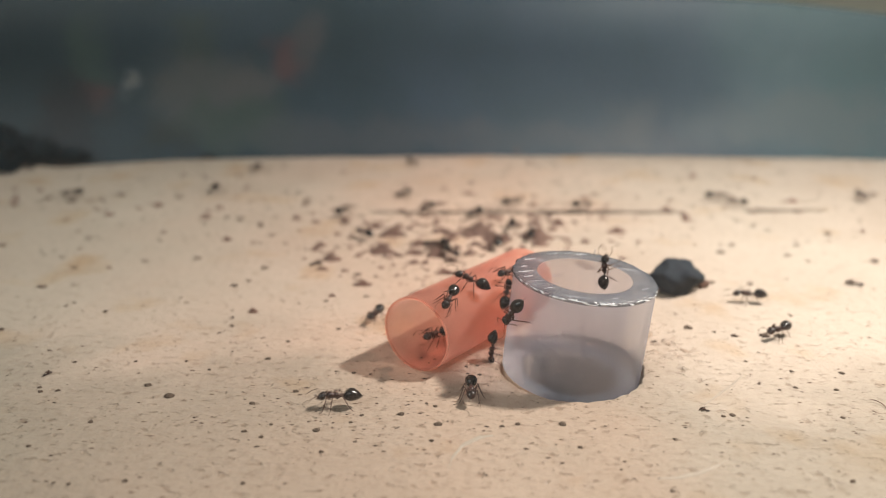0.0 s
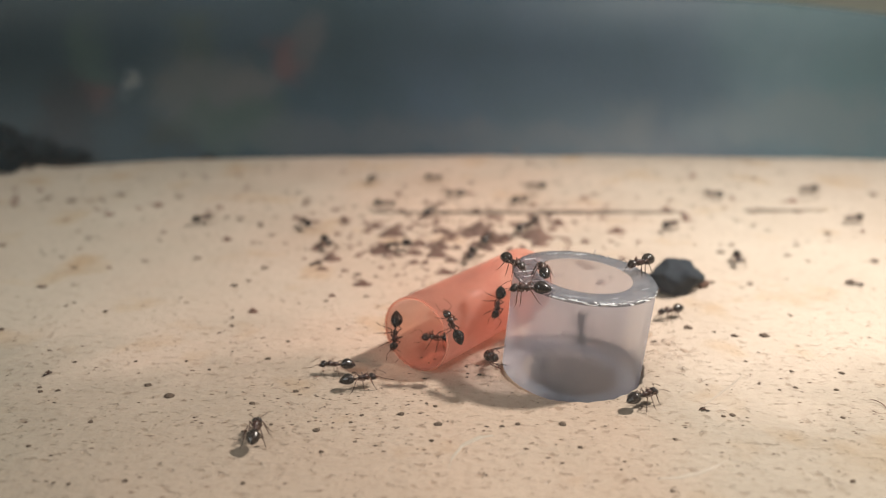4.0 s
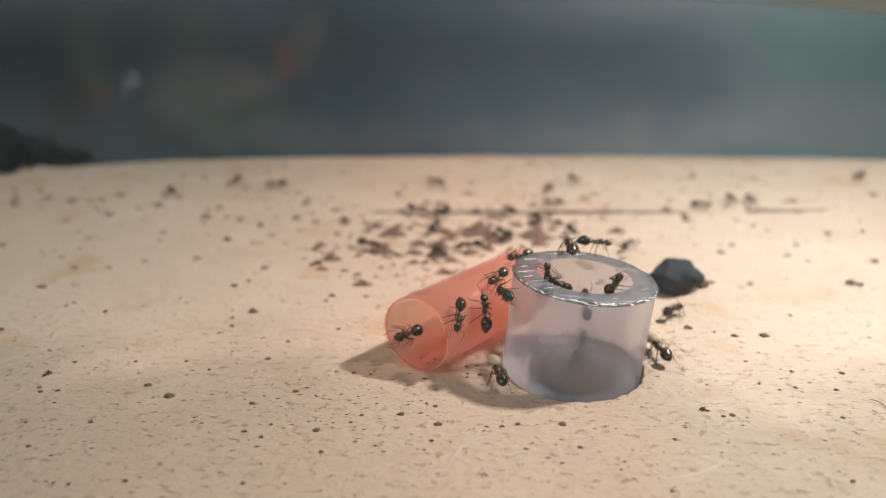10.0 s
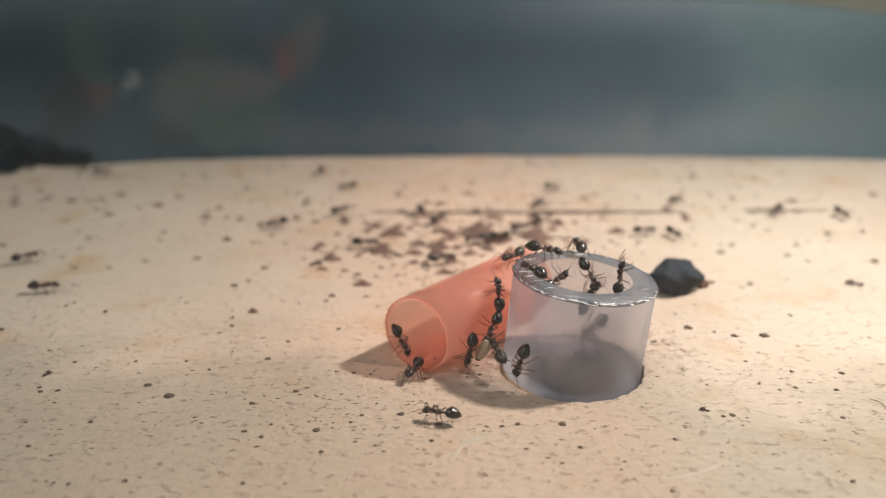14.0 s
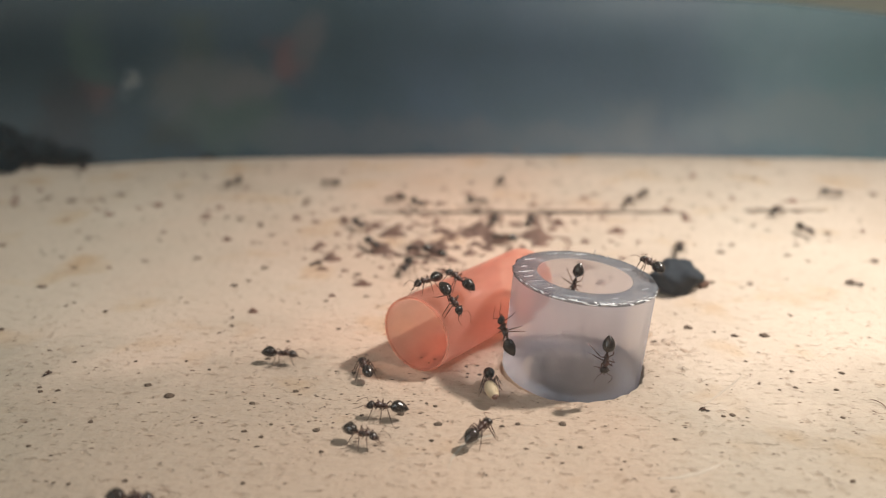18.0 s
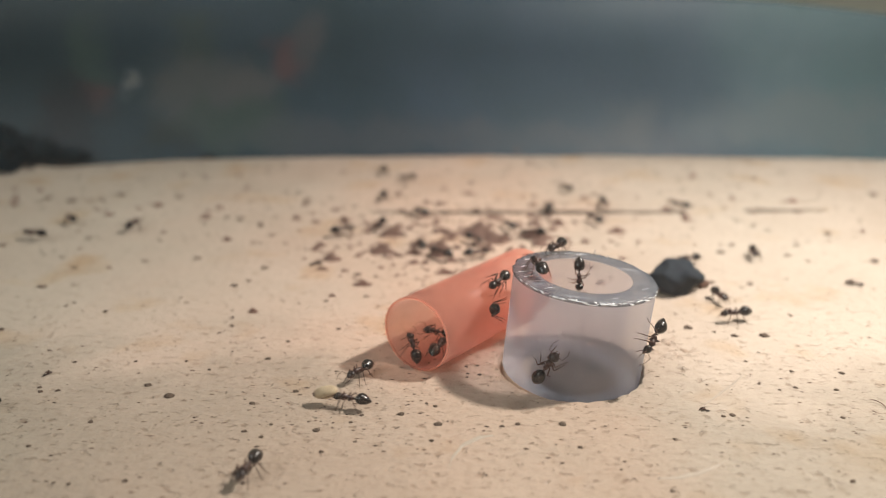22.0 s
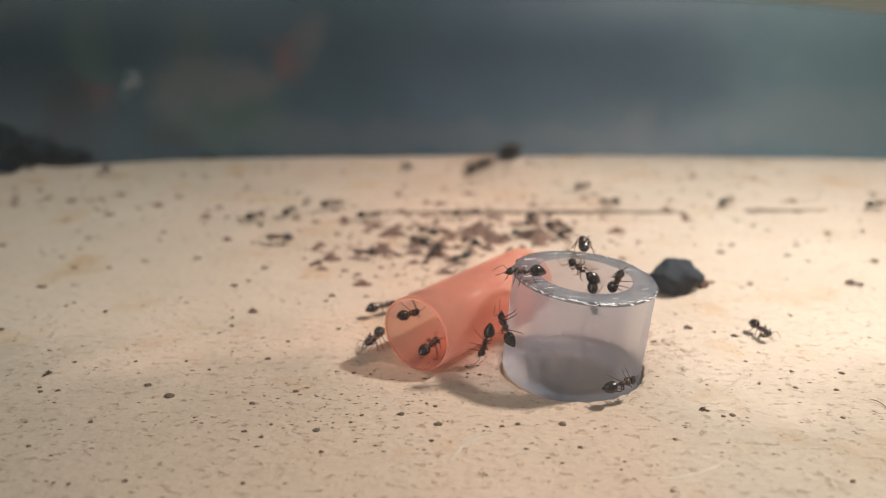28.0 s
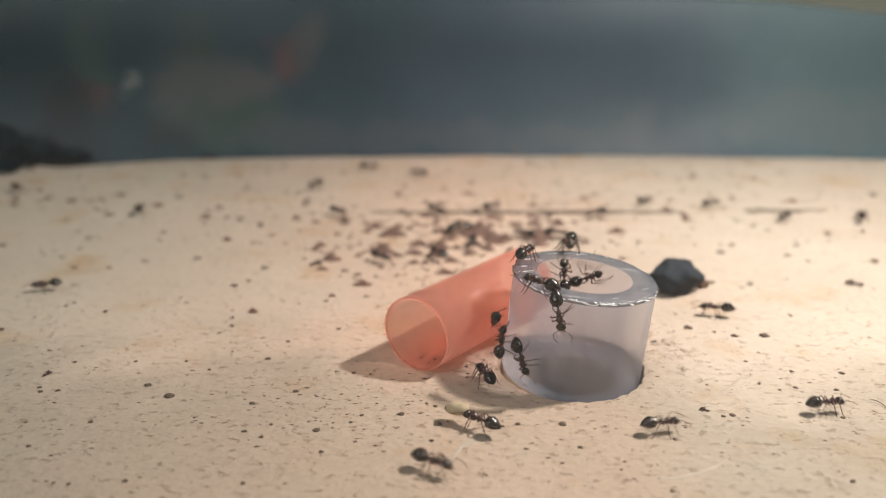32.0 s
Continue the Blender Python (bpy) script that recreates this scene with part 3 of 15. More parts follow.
scatter("grit", 1050, 13, lambda d: (d.uniform(-50, 52), 50 + 42 * d.random() ** 1.3), (0.12, 0.46), FLECK, "fine brown flecks in the front of the slab", 2.4)
scatter("grit", 900, 23, lambda d: (d.uniform(-50, 54), 50 + 46 * d.random() ** 1.2), (0.2, 0.75), PLASTER, "small plaster flakes raised from the slab", 2.2, 0.16)
scatter("grit", 700, 3, lambda d: (d.uniform(-62, 66), d.uniform(50, 100)), (0.15, 0.6), PIT, "fine brown grit strewn over the slab")
scatter("grit", 420, 4, lambda d: (d.uniform(-60, 60), d.uniform(50, 92)), (0.12, 0.42), GRIT, "fine dark grit strewn over the slab")
scatter("grit", 950, 5, lambda d: (d.uniform(-105, 105), 95 + 92 * d.random() ** 0.8), (0.35, 1.7), PIT, "brown grit on the far part of the slab")
scatter("grit", 190, 17, lambda d: (d.gauss(-11, 8), d.gauss(69, 3.5)), (0.16, 0.55), PIT, "brown specks strewn before the straw")
# white specks that paint small glints onto the plaster
scatter("grit", 60, 21, lambda d: (d.uniform(-50, 52), d.uniform(50, 90)), (0.08, 0.2), SHRED_GLINT, "tiny white grains painted as glints on the plaster")
scatter("grit", 170, 41, lambda d: (lambda a, r: (RING_X + r * math.cos(a), RING_Y + r * math.sin(a)))(d.uniform(0, 6.28), 8.7 + 1.6 * d.random() ** 2), (0.2, 0.7), PLASTER, "plaster crumbs round the rim of the hole", 1.8, 0.3)
scatter("grit", 70, 42, lambda d: (d.gauss(27.5, 2.2), d.gauss(84, 2.8)), (0.5, 1.7), PLASTER, "ridged plaster flakes beside the hose", 2.0, 0.22)
scatter("litter", 280, 6, lambda d: (d.gauss(4, 14), d.gauss(127, 12)), (0.4, 2.4), SOIL, "dark litter heaped behind the straw", 1.8, 0.3)
scatter("litter", 62, 31, lambda d: (d.gauss(3, 12), d.gauss(124, 9)), (1.6, 4.4), CHAFF, "reddish-brown husks heaped behind the straw", 1.6, 0.42)
scatter("litter", 110, 32, lambda d: (d.uniform(-100, 80), d.gauss(145, 16)), (0.7, 2.4), CHAFF, "reddish-brown husks on the far part of the slab", 1.6, 0.36)
scatter("litter", 90, 7, lambda d: (d.gauss(-4, 8), d.gauss(108, 6)), (0.3, 1.3), SOIL, "dark litter behind the straw")


def crack(name, x0, x1, y, width, seed):
    """A dark open crack across the slab."""
    dice = random.Random(seed)
    pts = [(x0 + (x1 - x0) * i / 30, y + 0.8 * noise.noise((i * 0.4, seed, 0)), width * dice.uniform(0.25, 1.2) * math.sin(math.pi * (i + 0.5) / 31) ** 0.5) for i in range(31)]
    rings = [[(x * MM, (yy - w) * MM, -0.1 * MM), (x * MM, (yy - w * 0.6) * MM, 0.16 * MM), (x * MM, (yy + w * 0.6) * MM, 0.16 * MM), (x * MM, (yy + w) * MM, -0.1 * MM)] for x, yy, w in pts]
    return thing(name, sweep(rings), DIRT, "dark crack filled with dirt across the slab", "crack", kind="structure")


crack("crack_1", -14, 46, 141.2, 1.3, 3)
crack("crack_2", 58, 74, 142.3, 0.8, 5)


def scratch(points, width):
    """A shallow pale scrape, raised along its lips."""
    pts = bend([(x, y, 0.0) for x, y in points], 4)
    rings = []
    for k, (x, y, _) in enumerate(pts):
        w = width * (0.35 + 0.65 * math.sin(math.pi * k / (len(pts) - 1))) * (1 + 0.4 * noise.noise((x, y, 3.0)))
        z = swell(x, y)
        rings.append([(x * MM, (y + d * w) * MM, (z + up) * MM) for d, up in ((-1, -0.06), (-0.5, 0.05), (0.0, 0.02), (0.5, 0.05), (1, -0.06))])
    thing("scratch", sweep(rings), SCRAPE, "shallow pale scrape in the plaster", "scratch", group="scrapes in the slab")


scratch(((0.4, 58.7), (0.8, 61.0), (1.9, 63.2), (3.6, 64.5), (4.9, 64.8)), 0.55)
scratch(((19.2, 57.9), (21.0, 58.0), (23.0, 58.7), (24.8, 59.6), (26.5, 60.7)), 0.4)
scratch(((27.3, 70.4), (29.5, 72.5), (31.8, 74.7), (33.9, 77.0)), 0.3)


def chip(seed, x, y, w):
    """A pale flake that has broken from the plaster."""
    bm = grain(seed, 0.22)
    for v in bm.verts:
        v.co = Vector((v.co.x * w * 1.4, v.co.y * w, v.co.z * w)) * MM
    thing("plaster_chip", bm, PLASTER, "pale flake broken from the plaster slab", "plaster chip", pose(x * MM, y * MM, 0.02 * w * MM, 0, 0, seed * 37), group="flakes beside the hose")


for k, (x, y, w) in enumerate(((25.6, 87.4, 1.3), (27.4, 85.2, 1.1), (29.0, 83.0, 0.9), (26.2, 84.8, 0.7), (25.4, 82.6, 0.6))):
    chip(k + 50, x, y, w)


for k, (x, y, w) in enumerate(((-2.6, 80.6, 0.36), (-1.0, 80.2, 0.3), (-1.6, 79.3, 0.24))):
    speck = crumb(k, x, y, w, PITS, "crumb", "small brown crumb lying inside the straw")
    speck.location.z = 0.34 * MM


def fibre():
    """A thin hair curled on the slab."""
    pts = [(45.2 + 0.9 * math.cos(a), 70 + 1.2 * math.sin(a), 0.1 + 0.15 * math.sin(a)) for a in (-2.6 + 0.5 * k for k in range(10))]
    thing("fibre", limb(pts, [0.05] * 9 + [0.02], 5), SOIL, "thin brown curled fibre lying on the plaster", "fibre")


fibre()


def lump():
    """The black lump that lies behind the hose."""
    base = new("charcoal_lump")
    base.matrix_basis = pose(33.3 * MM, 102.2 * MM, 0, 0, 0, 12)
    tagged(base, "rough black charcoal lump lying behind the hose", "lump")
    bm = bmesh.new()
    bmesh.ops.create_icosphere(bm, subdivisions=4, radius=1)
    for v in bm.verts:
        n = v.co.normalized()
        k = 1 + 0.1 * noise.noise(n * 2.3) + 0.05 * noise.noise(n * 7)
        # blocky, with broken flats
        k *= min(1.0 / max(abs(n.dot(Vector(f).normalized())) for f in ((1, 0.3, 0.1), (-0.25, 1, 0.2), (0.1, -0.2, 1), (0.7, -0.4, 0.75), (-0.75, 0.1, 0.7), (0.5, -0.9, -0.3))), 1.3)
        v.co = Vector((n.x * k * 3.3 * MM, n.y * k * 2.7 * MM, max(-0.1, n.z * k * 2.0 + 2.0) * MM))
    part("body", bm, CHAR, base)
    tail = grain(71, 0.8)
    for v in tail.verts:
        v.co = Vector((v.co.x * 1.9 + 4.4, v.co.y * 1.5 + 0.2, v.co.z * 1.9 + 0.6)) * MM
    part("flake", tail, CHAFF, base, "brown flake stuck to the lump")
    return base


lump()


def dead_ant(x, y, turn, size):
    """A dried, curled ant husk."""
    base = new("ant_husk")
    base.matrix_basis = pose(x * MM, y * MM, 0, 0, 0, turn)
    tagged(base, "dried curled remains of an ant on the plaster", "ant husk", "ant husks on the slab")
    part("body", blob([(-1.0 * size, 0.03, 0.03, 0.3 * size), (-0.8 * size, 0.25 * size, 0.2 * size, 0.3 * size), (-0.2 * size, 0.1 * size, 0.1 * size, 0.25 * size),
                       (0.3 * size, 0.16 * size, 0.14 * size, 0.25 * size), (0.9 * size, 0.22 * size, 0.18 * size, 0.3 * size), (1.1 * size, 0.03, 0.03, 0.3 * size)], 8), SHELL, base)
    for k in range(5):
        a = -1.2 + 0.75 * k
        part("leg", limb([(0, 0, 0.25 * size), (0.6 * size * math.cos(a), 0.6 * size * math.sin(a + 0.6), 0.7 * size), (1.1 * size * math.cos(a + 0.3), 1.1 * size * math.sin(a + 0.9), 0.05)],
                         (0.06, 0.05, 0.02)), LIMB, base)
    return base


# ---- the ants ----
def at(x, y, z, rx=0, ry=0, rz=0):
    return pose(x * MM, y * MM, z * MM, rx, ry, rz)


LEGS = ((0.78, 0.22, (1.74, 1.14), (0.98, 0.68)), (0.38, 0.24, (0.42, 1.58), (0.17, 0.82)), (0.0, 0.22, (-1.45, 1.4), (-0.46, 0.76)))


STANCE = 0.6


def make_ant():
    base = new("ant")
    tagged(base, "small glossy black-brown worker ant walking", "ant", "ants of the colony")
    gaster = [(-0.66, 0.06, 0.06, 0.8), (-0.76, 0.26, 0.25, 0.84), (-0.92, 0.47, 0.45, 0.9), (-1.1, 0.61, 0.58, 0.94), (-1.12, 0.605, 0.575, 0.94), (-1.4, 0.71, 0.68, 0.97),
              (-1.66, 0.715, 0.685, 0.97), (-1.68, 0.7, 0.67, 0.97), (-1.95, 0.65, 0.6, 0.94), (-2.2, 0.52, 0.47, 0.88), (-2.22, 0.5, 0.455, 0.88), (-2.45, 0.33, 0.29, 0.81), (-2.62, 0.16, 0.13, 0.75),
              (-2.7, 0.03, 0.03, 0.72)]
    part("gaster", blob(gaster, 18), GASTER, base, "glossy black pointed gaster")
    part("petiole", blob([(-0.4, 0.07, 0.07, 0.78), (-0.47, 0.1, 0.13, 0.84), (-0.54, 0.13, 0.25, 0.93), (-0.6, 0.1, 0.15, 0.86), (-0.7, 0.06, 0.06, 0.8)], 10), SHELL, base)
    chest = [(1.12, 0.113, 0.11, 0.94), (1.02, 0.226, 0.209, 0.97), (0.85, 0.35, 0.319, 1), (0.65, 0.407, 0.385, 1.03), (0.48, 0.362, 0.363, 1), (0.32, 0.249, 0.275, 0.92),
             (0.22, 0.237, 0.264, 0.9), (0.05, 0.282, 0.319, 0.93), (-0.15, 0.282, 0.319, 0.91), (-0.32, 0.215, 0.231, 0.86), (-0.43, 0.09, 0.099, 0.79)]
    part("thorax", blob(chest, 12), SHELL, base, "dull reddish-brown thorax")
    skull = [(1.08, 0.09, 0.09, 0.95), (1.14, 0.32, 0.27, 0.95), (1.28, 0.49, 0.4, 0.94), (1.48, 0.53, 0.44, 0.92), (1.68, 0.49, 0.4, 0.87), (1.86, 0.38, 0.3, 0.81), (1.98, 0.25, 0.18, 0.76),
             (2.03, 0.12, 0.09, 0.74)]
    head = part("head", blob(skull, 14), HEAD, base, "dark round head")
    for side in (1, -1):
        eye = bmesh.new()
        bmesh.ops.create_icosphere(eye, subdivisions=1, radius=0.085 * MM, matrix=pose(1.5 * MM, side * 0.47 * MM, 1.06 * MM))
        part("eye", eye, GASTER, head)
        jaw = [(1.94, side * 0.16, 0.74), (2.12, side * 0.19, 0.68), (2.26, side * 0.08, 0.64)]
        part("mandible", limb(jaw, (0.07, 0.055, 0.015)), LIMB, head)
        feeler = bend([(1.82, side * 0.16, 0.98), (2.1, side * 0.86, 1.3), (2.75, side * 1.02, 1.0), (3.4, side * 0.72, 0.66)], 3)
        part("antenna", limb(feeler, [0.034] * 4 + [0.03] * 3 + [0.034, 0.036, 0.016]), LIMB, base)
    for x, y, foot, knee in LEGS:
        for side in (1, -1):
            hip = Vector((x, side * y, 0.78 + STANCE))
            pts = [Vector((0, 0, 0)), Vector((0.04, side * 0.14, -0.1)), Vector((knee[0], side * knee[1], 1.2 + STANCE)) - hip,
                   Vector((knee[0] + (foot[0] - knee[0]) * 0.66, side * (knee[1] + (foot[1] - knee[1]) * 0.66), 0.36)) - hip, Vector((foot[0], side * foot[1], 0.03)) - hip]
            pts = bend([tuple(p) for p in pts], 2)
            leg = part("leg", limb(pts, (0.08, 0.095, 0.078, 0.086, 0.07, 0.055, 0.042, 0.03, 0.018)), LIMB, base)
            leg.location = hip * MM
    for ob in base.children:
        if ob.name.split(".")[0] in ("gaster", "petiole", "thorax", "head", "antenna"):
            ob.location.z += STANCE * MM
    return base


ANT = make_ant()
COCOON_THING = thing("cocoon", blob([(-1.2, 0.05, 0.05, 0), (-1.1, 0.3, 0.3, 0), (-0.8, 0.5, 0.5, 0), (-0.3, 0.62, 0.62, 0), (0.3, 0.6, 0.6, 0), (0.8, 0.45, 0.45, 0), (1.1, 0.25, 0.25, 0),
                                     (1.18, 0.05, 0.05, 0)], 14), COCOON, "pale cream silk cocoon carried by an ant", "cocoon", group="carried cocoons")
part("end_spot", blob([(0.98, 0.05, 0.05, 0), (1.0, 0.34, 0.34, 0), (1.12, 0.26, 0.26, 0), (1.2, 0.16, 0.16, 0), (1.23, 0.03, 0.03, 0)], 10), SOIL, COCOON_THING, "dark spot at the cocoon's end")
for x, y, turn, size in ((-19.9, 112.3, 30, 1.1), (60.1, 104, 150, 1.2), (-44.6, 77, 60, 0.55), (27.1, 69.4, 140, 0.5), (-2.4, 81.5, 20, 0.4)):
    dead_ant(x, y, turn, size)
spare = [copy_thing(ANT, pose(0, 0, 0)) for _ in range(49)] + [ANT]
cocoons = [copy_thing(COCOON_THING, pose(0, 0, 0)) for _ in range(3)] + [COCOON_THING]


def gait(ant, rows, seed):
    """Swing the legs in two tripods as the ant covers ground."""
    legs = [o for o in ant.children if o.name.startswith("leg")]
    dice = random.Random(seed)
    steps, phase, last = [], dice.random() * 6, None
    for t, m in rows:
        if last:
            t0, m0 = last
            way = (m.translation - m0.translation).length / MM
            n = min(5, max(1, int((t - t0) / 0.17))) if way > 0.4 else 1
            for k in range(1, n + 1):
                phase += min(2.2, way / n * 2.4) if way > 0.4 else 0
                steps.append((t0 + (t - t0) * k / n, phase))
        else:
            steps.append((t, phase))
        last = t, m
    for i, leg in enumerate(legs):
        side = 1 if leg.location.y > 0 else -1
        turn = 0 if (i // 2 + i) % 2 else math.pi
        spread = dice.uniform(-9, 9)
        place = leg.location.copy()
        walk(leg, [(t, Matrix.Translation(place) @ pose(0, 0, 0, side * 7 * max(0, math.cos(p + turn)), 0, spread + side * 20 * math.sin(p + turn))) for t, p in steps])


def crawl(rows, cocoon=False):
    """One ant, and what it carries, along its rows."""
    ant = spare.pop(0)
    n = len(spare)
    size = 0.85 + 0.14 * ((n * 0.618) % 1)
    ant.scale = (size, size, size)
    # on the slab the body stands high over its feet
    rows = [(t, Matrix.Translation((0, -0.008 * size * m.translation.y, 0)) @ m if abs(m.translation.z) < 0.1 * MM else m) for t, m in rows]
    walk(ant, rows)
    gait(ant, rows, n)
    if cocoon:
        held = cocoons.pop(0)
        held.scale = (1.08, 1.12, 1.12)
        walk(held, [(t, m @ at(2.7, 0, 1.55, 0, 12, 15)) for t, m in rows])


def motions():
    crawl([
        (0, at(.16, 78.33, 8.03, -32, 14, -110)), (.5, at(.35, 77.88, 7.69, -38, 18, -108)), (1, at(.54, 77.53, 7.31, -44, 24, -107)),
        (1.5, at(.68, 76.77, 6.46, -25, 59, -69)), (2, at(.86, 76.39, 5.46, -65, 55, -109)), (2.5, at(.86, 76.27, 5.07, -74, 56, -117)),
        (3, at(.87, 76.22, 4.64, -84, 57, -125)), (3.5, at(.87, 76.23, 4.73, -82, 56, -124)), (3.75, at(.5, 76.14, 5.54, -75, -10, -141)),
        (4, at(.14, 76.05, 6.36, -17, -62, 159)), (4.5, at(-.56, 76.64, 7.6, 0, -43, 140)), (5, at(-1.65, 77.56, 8.5, 0, -21, 139)),
        (5.5, at(-3.71, 79.34, 8.66, 4, 14, 157)), (6, at(-4.7, 79.87, 8.2, 6, 30, 151)), (6.25, at(-3.81, 79.24, 8.5, 11, 13, -150)),
        (6.5, at(-2.91, 78.62, 8.8, 0, 0, -94)), (7, at(-3.19, 78.93, 8.78, 6, 2, -148)), (7.25, at(-2.28, 78.5, 8.66, 2, 11, -81)),
        (7.5, at(-1.37, 78.07, 8.54, 9, 18, -13)), (8, at(.56, 78.44, 7.85, -16, 35, -67)), (8.5, at(.77, 78.06, 7.49, -31, 35, -86)),
        (9, at(.99, 77.78, 7.1, -45, 30, -103)), (9.5, at(.94, 77.54, 6.94, -46, 34, -101)), (10, at(.88, 77.31, 6.77, -46, 38, -99)),
        (10.5, at(1.11, 77.12, 6.25, -51, 48, -99)), (11, at(1.35, 77.07, 5.66, -57, 58, -101)), (11.4, at(1.96, 77.62, 3.6, 104, 42, 60)),
        (11.6, at(2.09, 78.05, 2.93, 115, 38, 66)), (11.7, at(3.16, 77.41, 0, 58, 10, 73)), (11.8, at(4.23, 76.77, 0, 0, 0, 100)), (12, at(4.95, 76.7, 0, 0, 0, 100)),
        (12.5, at(1.55, 78.84, .16, -1, -5, 148)), (13, at(-1.86, 80.98, .32, -10, -4, -153)), (13.25, at(-1.26, 79.49, .24, -8, 2, -111)),
        (13.5, at(-.66, 78.01, .16, -3, 5, -69)), (14, at(-3.25, 76.75, 0, 0, 0, -110)), (14.25, at(-.96, 76.75, 2.17, -44, 12, -116)),
        (14.5, at(1.32, 76.75, 4.33, -91, 16, -130)), (14.6, at(.26, 76.59, 2.17, -45, 8, -127)), (14.7, at(-.79, 76.44, 0, 0, 0, -130)),
        (14.9, at(-2.91, 76.12, 0, 0, 0, -145)), (15.1, at(-5.02, 75.81, 0, 0, 0, -145)), (15.3, at(-7.13, 75.49, 0, 0, 0, -145)),
        (15.5, at(-9.25, 75.18, 0, 0, 0, -145)), (15.7, at(-11.36, 74.86, 0, 0, 0, -169)), (16, at(-14.53, 74.39, 1.06, -14, -12, -169)),
        (16.5, at(-19.8, 73.61, 0, 0, 0, 142)), (16.58, at(-19.41, 72.94, 0, 0, 0, -160)), (16.67, at(-19.02, 72.27, 0, 0, 0, -102)),
        (16.75, at(-18.63, 71.6, 0, 0, 0, -44)), (17, at(-16.6, 70.5, 0, 0, 0, 4)), (17.5, at(-12, 73.1, 0, 0, 0, 41)), (18, at(-8.74, 77.26, 0, 0, 0, 109)),
        (18.5, at(-8.86, 78.75, 0, 0, 0, 76)), (18.75, at(-8.47, 79.38, 0, 0, 0, 140)), (19, at(-8.07, 80.01, 0, 0, 0, -156)), (19.25, at(-8.7, 82.84, 0, 0, 0, 157)),
        (19.5, at(-9.33, 85.66, 0, 0, 0, 109)), (20, at(-11.81, 90.88, 0, 0, 0, 149)), (20.25, at(-11.25, 88.13, 0, 0, 0, -149)), (20.5, at(-10.68, 85.37, 0, 0, 0, -87)),
        (20.75, at(-10.97, 82.57, 0, 0, 0, -26)), (21, at(-11.25, 79.77, 0, 0, 0, 35)), (21.25, at(-11.01, 78.76, 0, 0, 0, -13)), (21.5, at(-10.78, 77.75, 0, 0, 0, -60)),
        (22, at(-9.27, 76.32, 0, 0, 0, -126)), (22.5, at(-6.7, 69.74, 0, 0, 0, -68)), (23, at(-3.99, 63.22, 0, 0, 0, -127)), (23.25, at(-.9, 60.83, 0, 0, 0, -80)),
        (23.5, at(2.2, 58.43, 0, 0, 0, -33)), (24, at(9.04, 54.65, 0, 0, 0, -35)), (24.25, at(8.85, 55.23, 0, 0, 0, 30)), (24.5, at(8.66, 55.81, 0, 0, 0, 94)),
        (25, at(8.85, 57.01, 0, 0, 0, 26)), (25.12, at(8.17, 59.78, 0, 0, 0, 64)), (25.25, at(7.48, 62.54, 0, 0, 0, 101)), (25.5, at(6.6, 68.17, 0, 0, 0, 47)),
        (26, at(8.92, 69.01, .66, 18, -3, 14)), (26.4, at(10.78, 69.68, 0, 0, 0, 12)), (26.6, at(11.7, 70.01, 0, 0, 0, 12)), (26.7, at(12.36, 70.96, .87, 44, -10, 1)),
        (26.8, at(13.01, 71.9, 1.75, 90, -10, -14)), (27, at(13.56, 70.68, 2.02, 72, -9, 9)), (27.5, at(15.88, 71.5, 2.7, 90, -7, 6)),
        (27.75, at(17, 71.69, 2.6, 91, 7, 14)), (28, at(18.17, 72.09, 2.38, 91, -5, 23)), (28.25, at(18.64, 73.2, 4.5, 65, -32, 45)),
        (28.5, at(19.8, 73.47, 6.63, 90, -17, 40)), (28.75, at(19.92, 74.99, 8.75, 45, -11, 52)), (29, at(20.04, 76.51, 10.88, 3, 2, 57)),
        (29.15, at(21.19, 76.94, 9.25, 47, 4, 66)), (29.3, at(22.33, 77.36, 7.62, 90, -1, 74)), (29.4, at(22.42, 77.7, 3.81, 45, -14, 107)),
        (29.5, at(28.04, 76.77, 0, 0, 0, 140)), (29.7, at(31.23, 76.87, 0, 0, 0, 140)), (30, at(36.03, 77.02, 0, 0, 0, -137)), (30.17, at(37.51, 79.43, 0, 0, 0, 168)),
        (30.33, at(38.99, 81.84, 0, 0, 0, 112)), (30.5, at(40.46, 84.25, 0, 0, 0, 57)), (31, at(45.27, 91.24, 0, 0, 0, 119)), (31.25, at(43.74, 85.81, 0, 0, 0, -173)),
        (31.5, at(42.21, 80.38, 0, 0, 0, -105)), (31.75, at(40.79, 74.93, 0, 0, 0, -49)), (32, at(39.37, 69.47, 0, 0, 0, 7))])
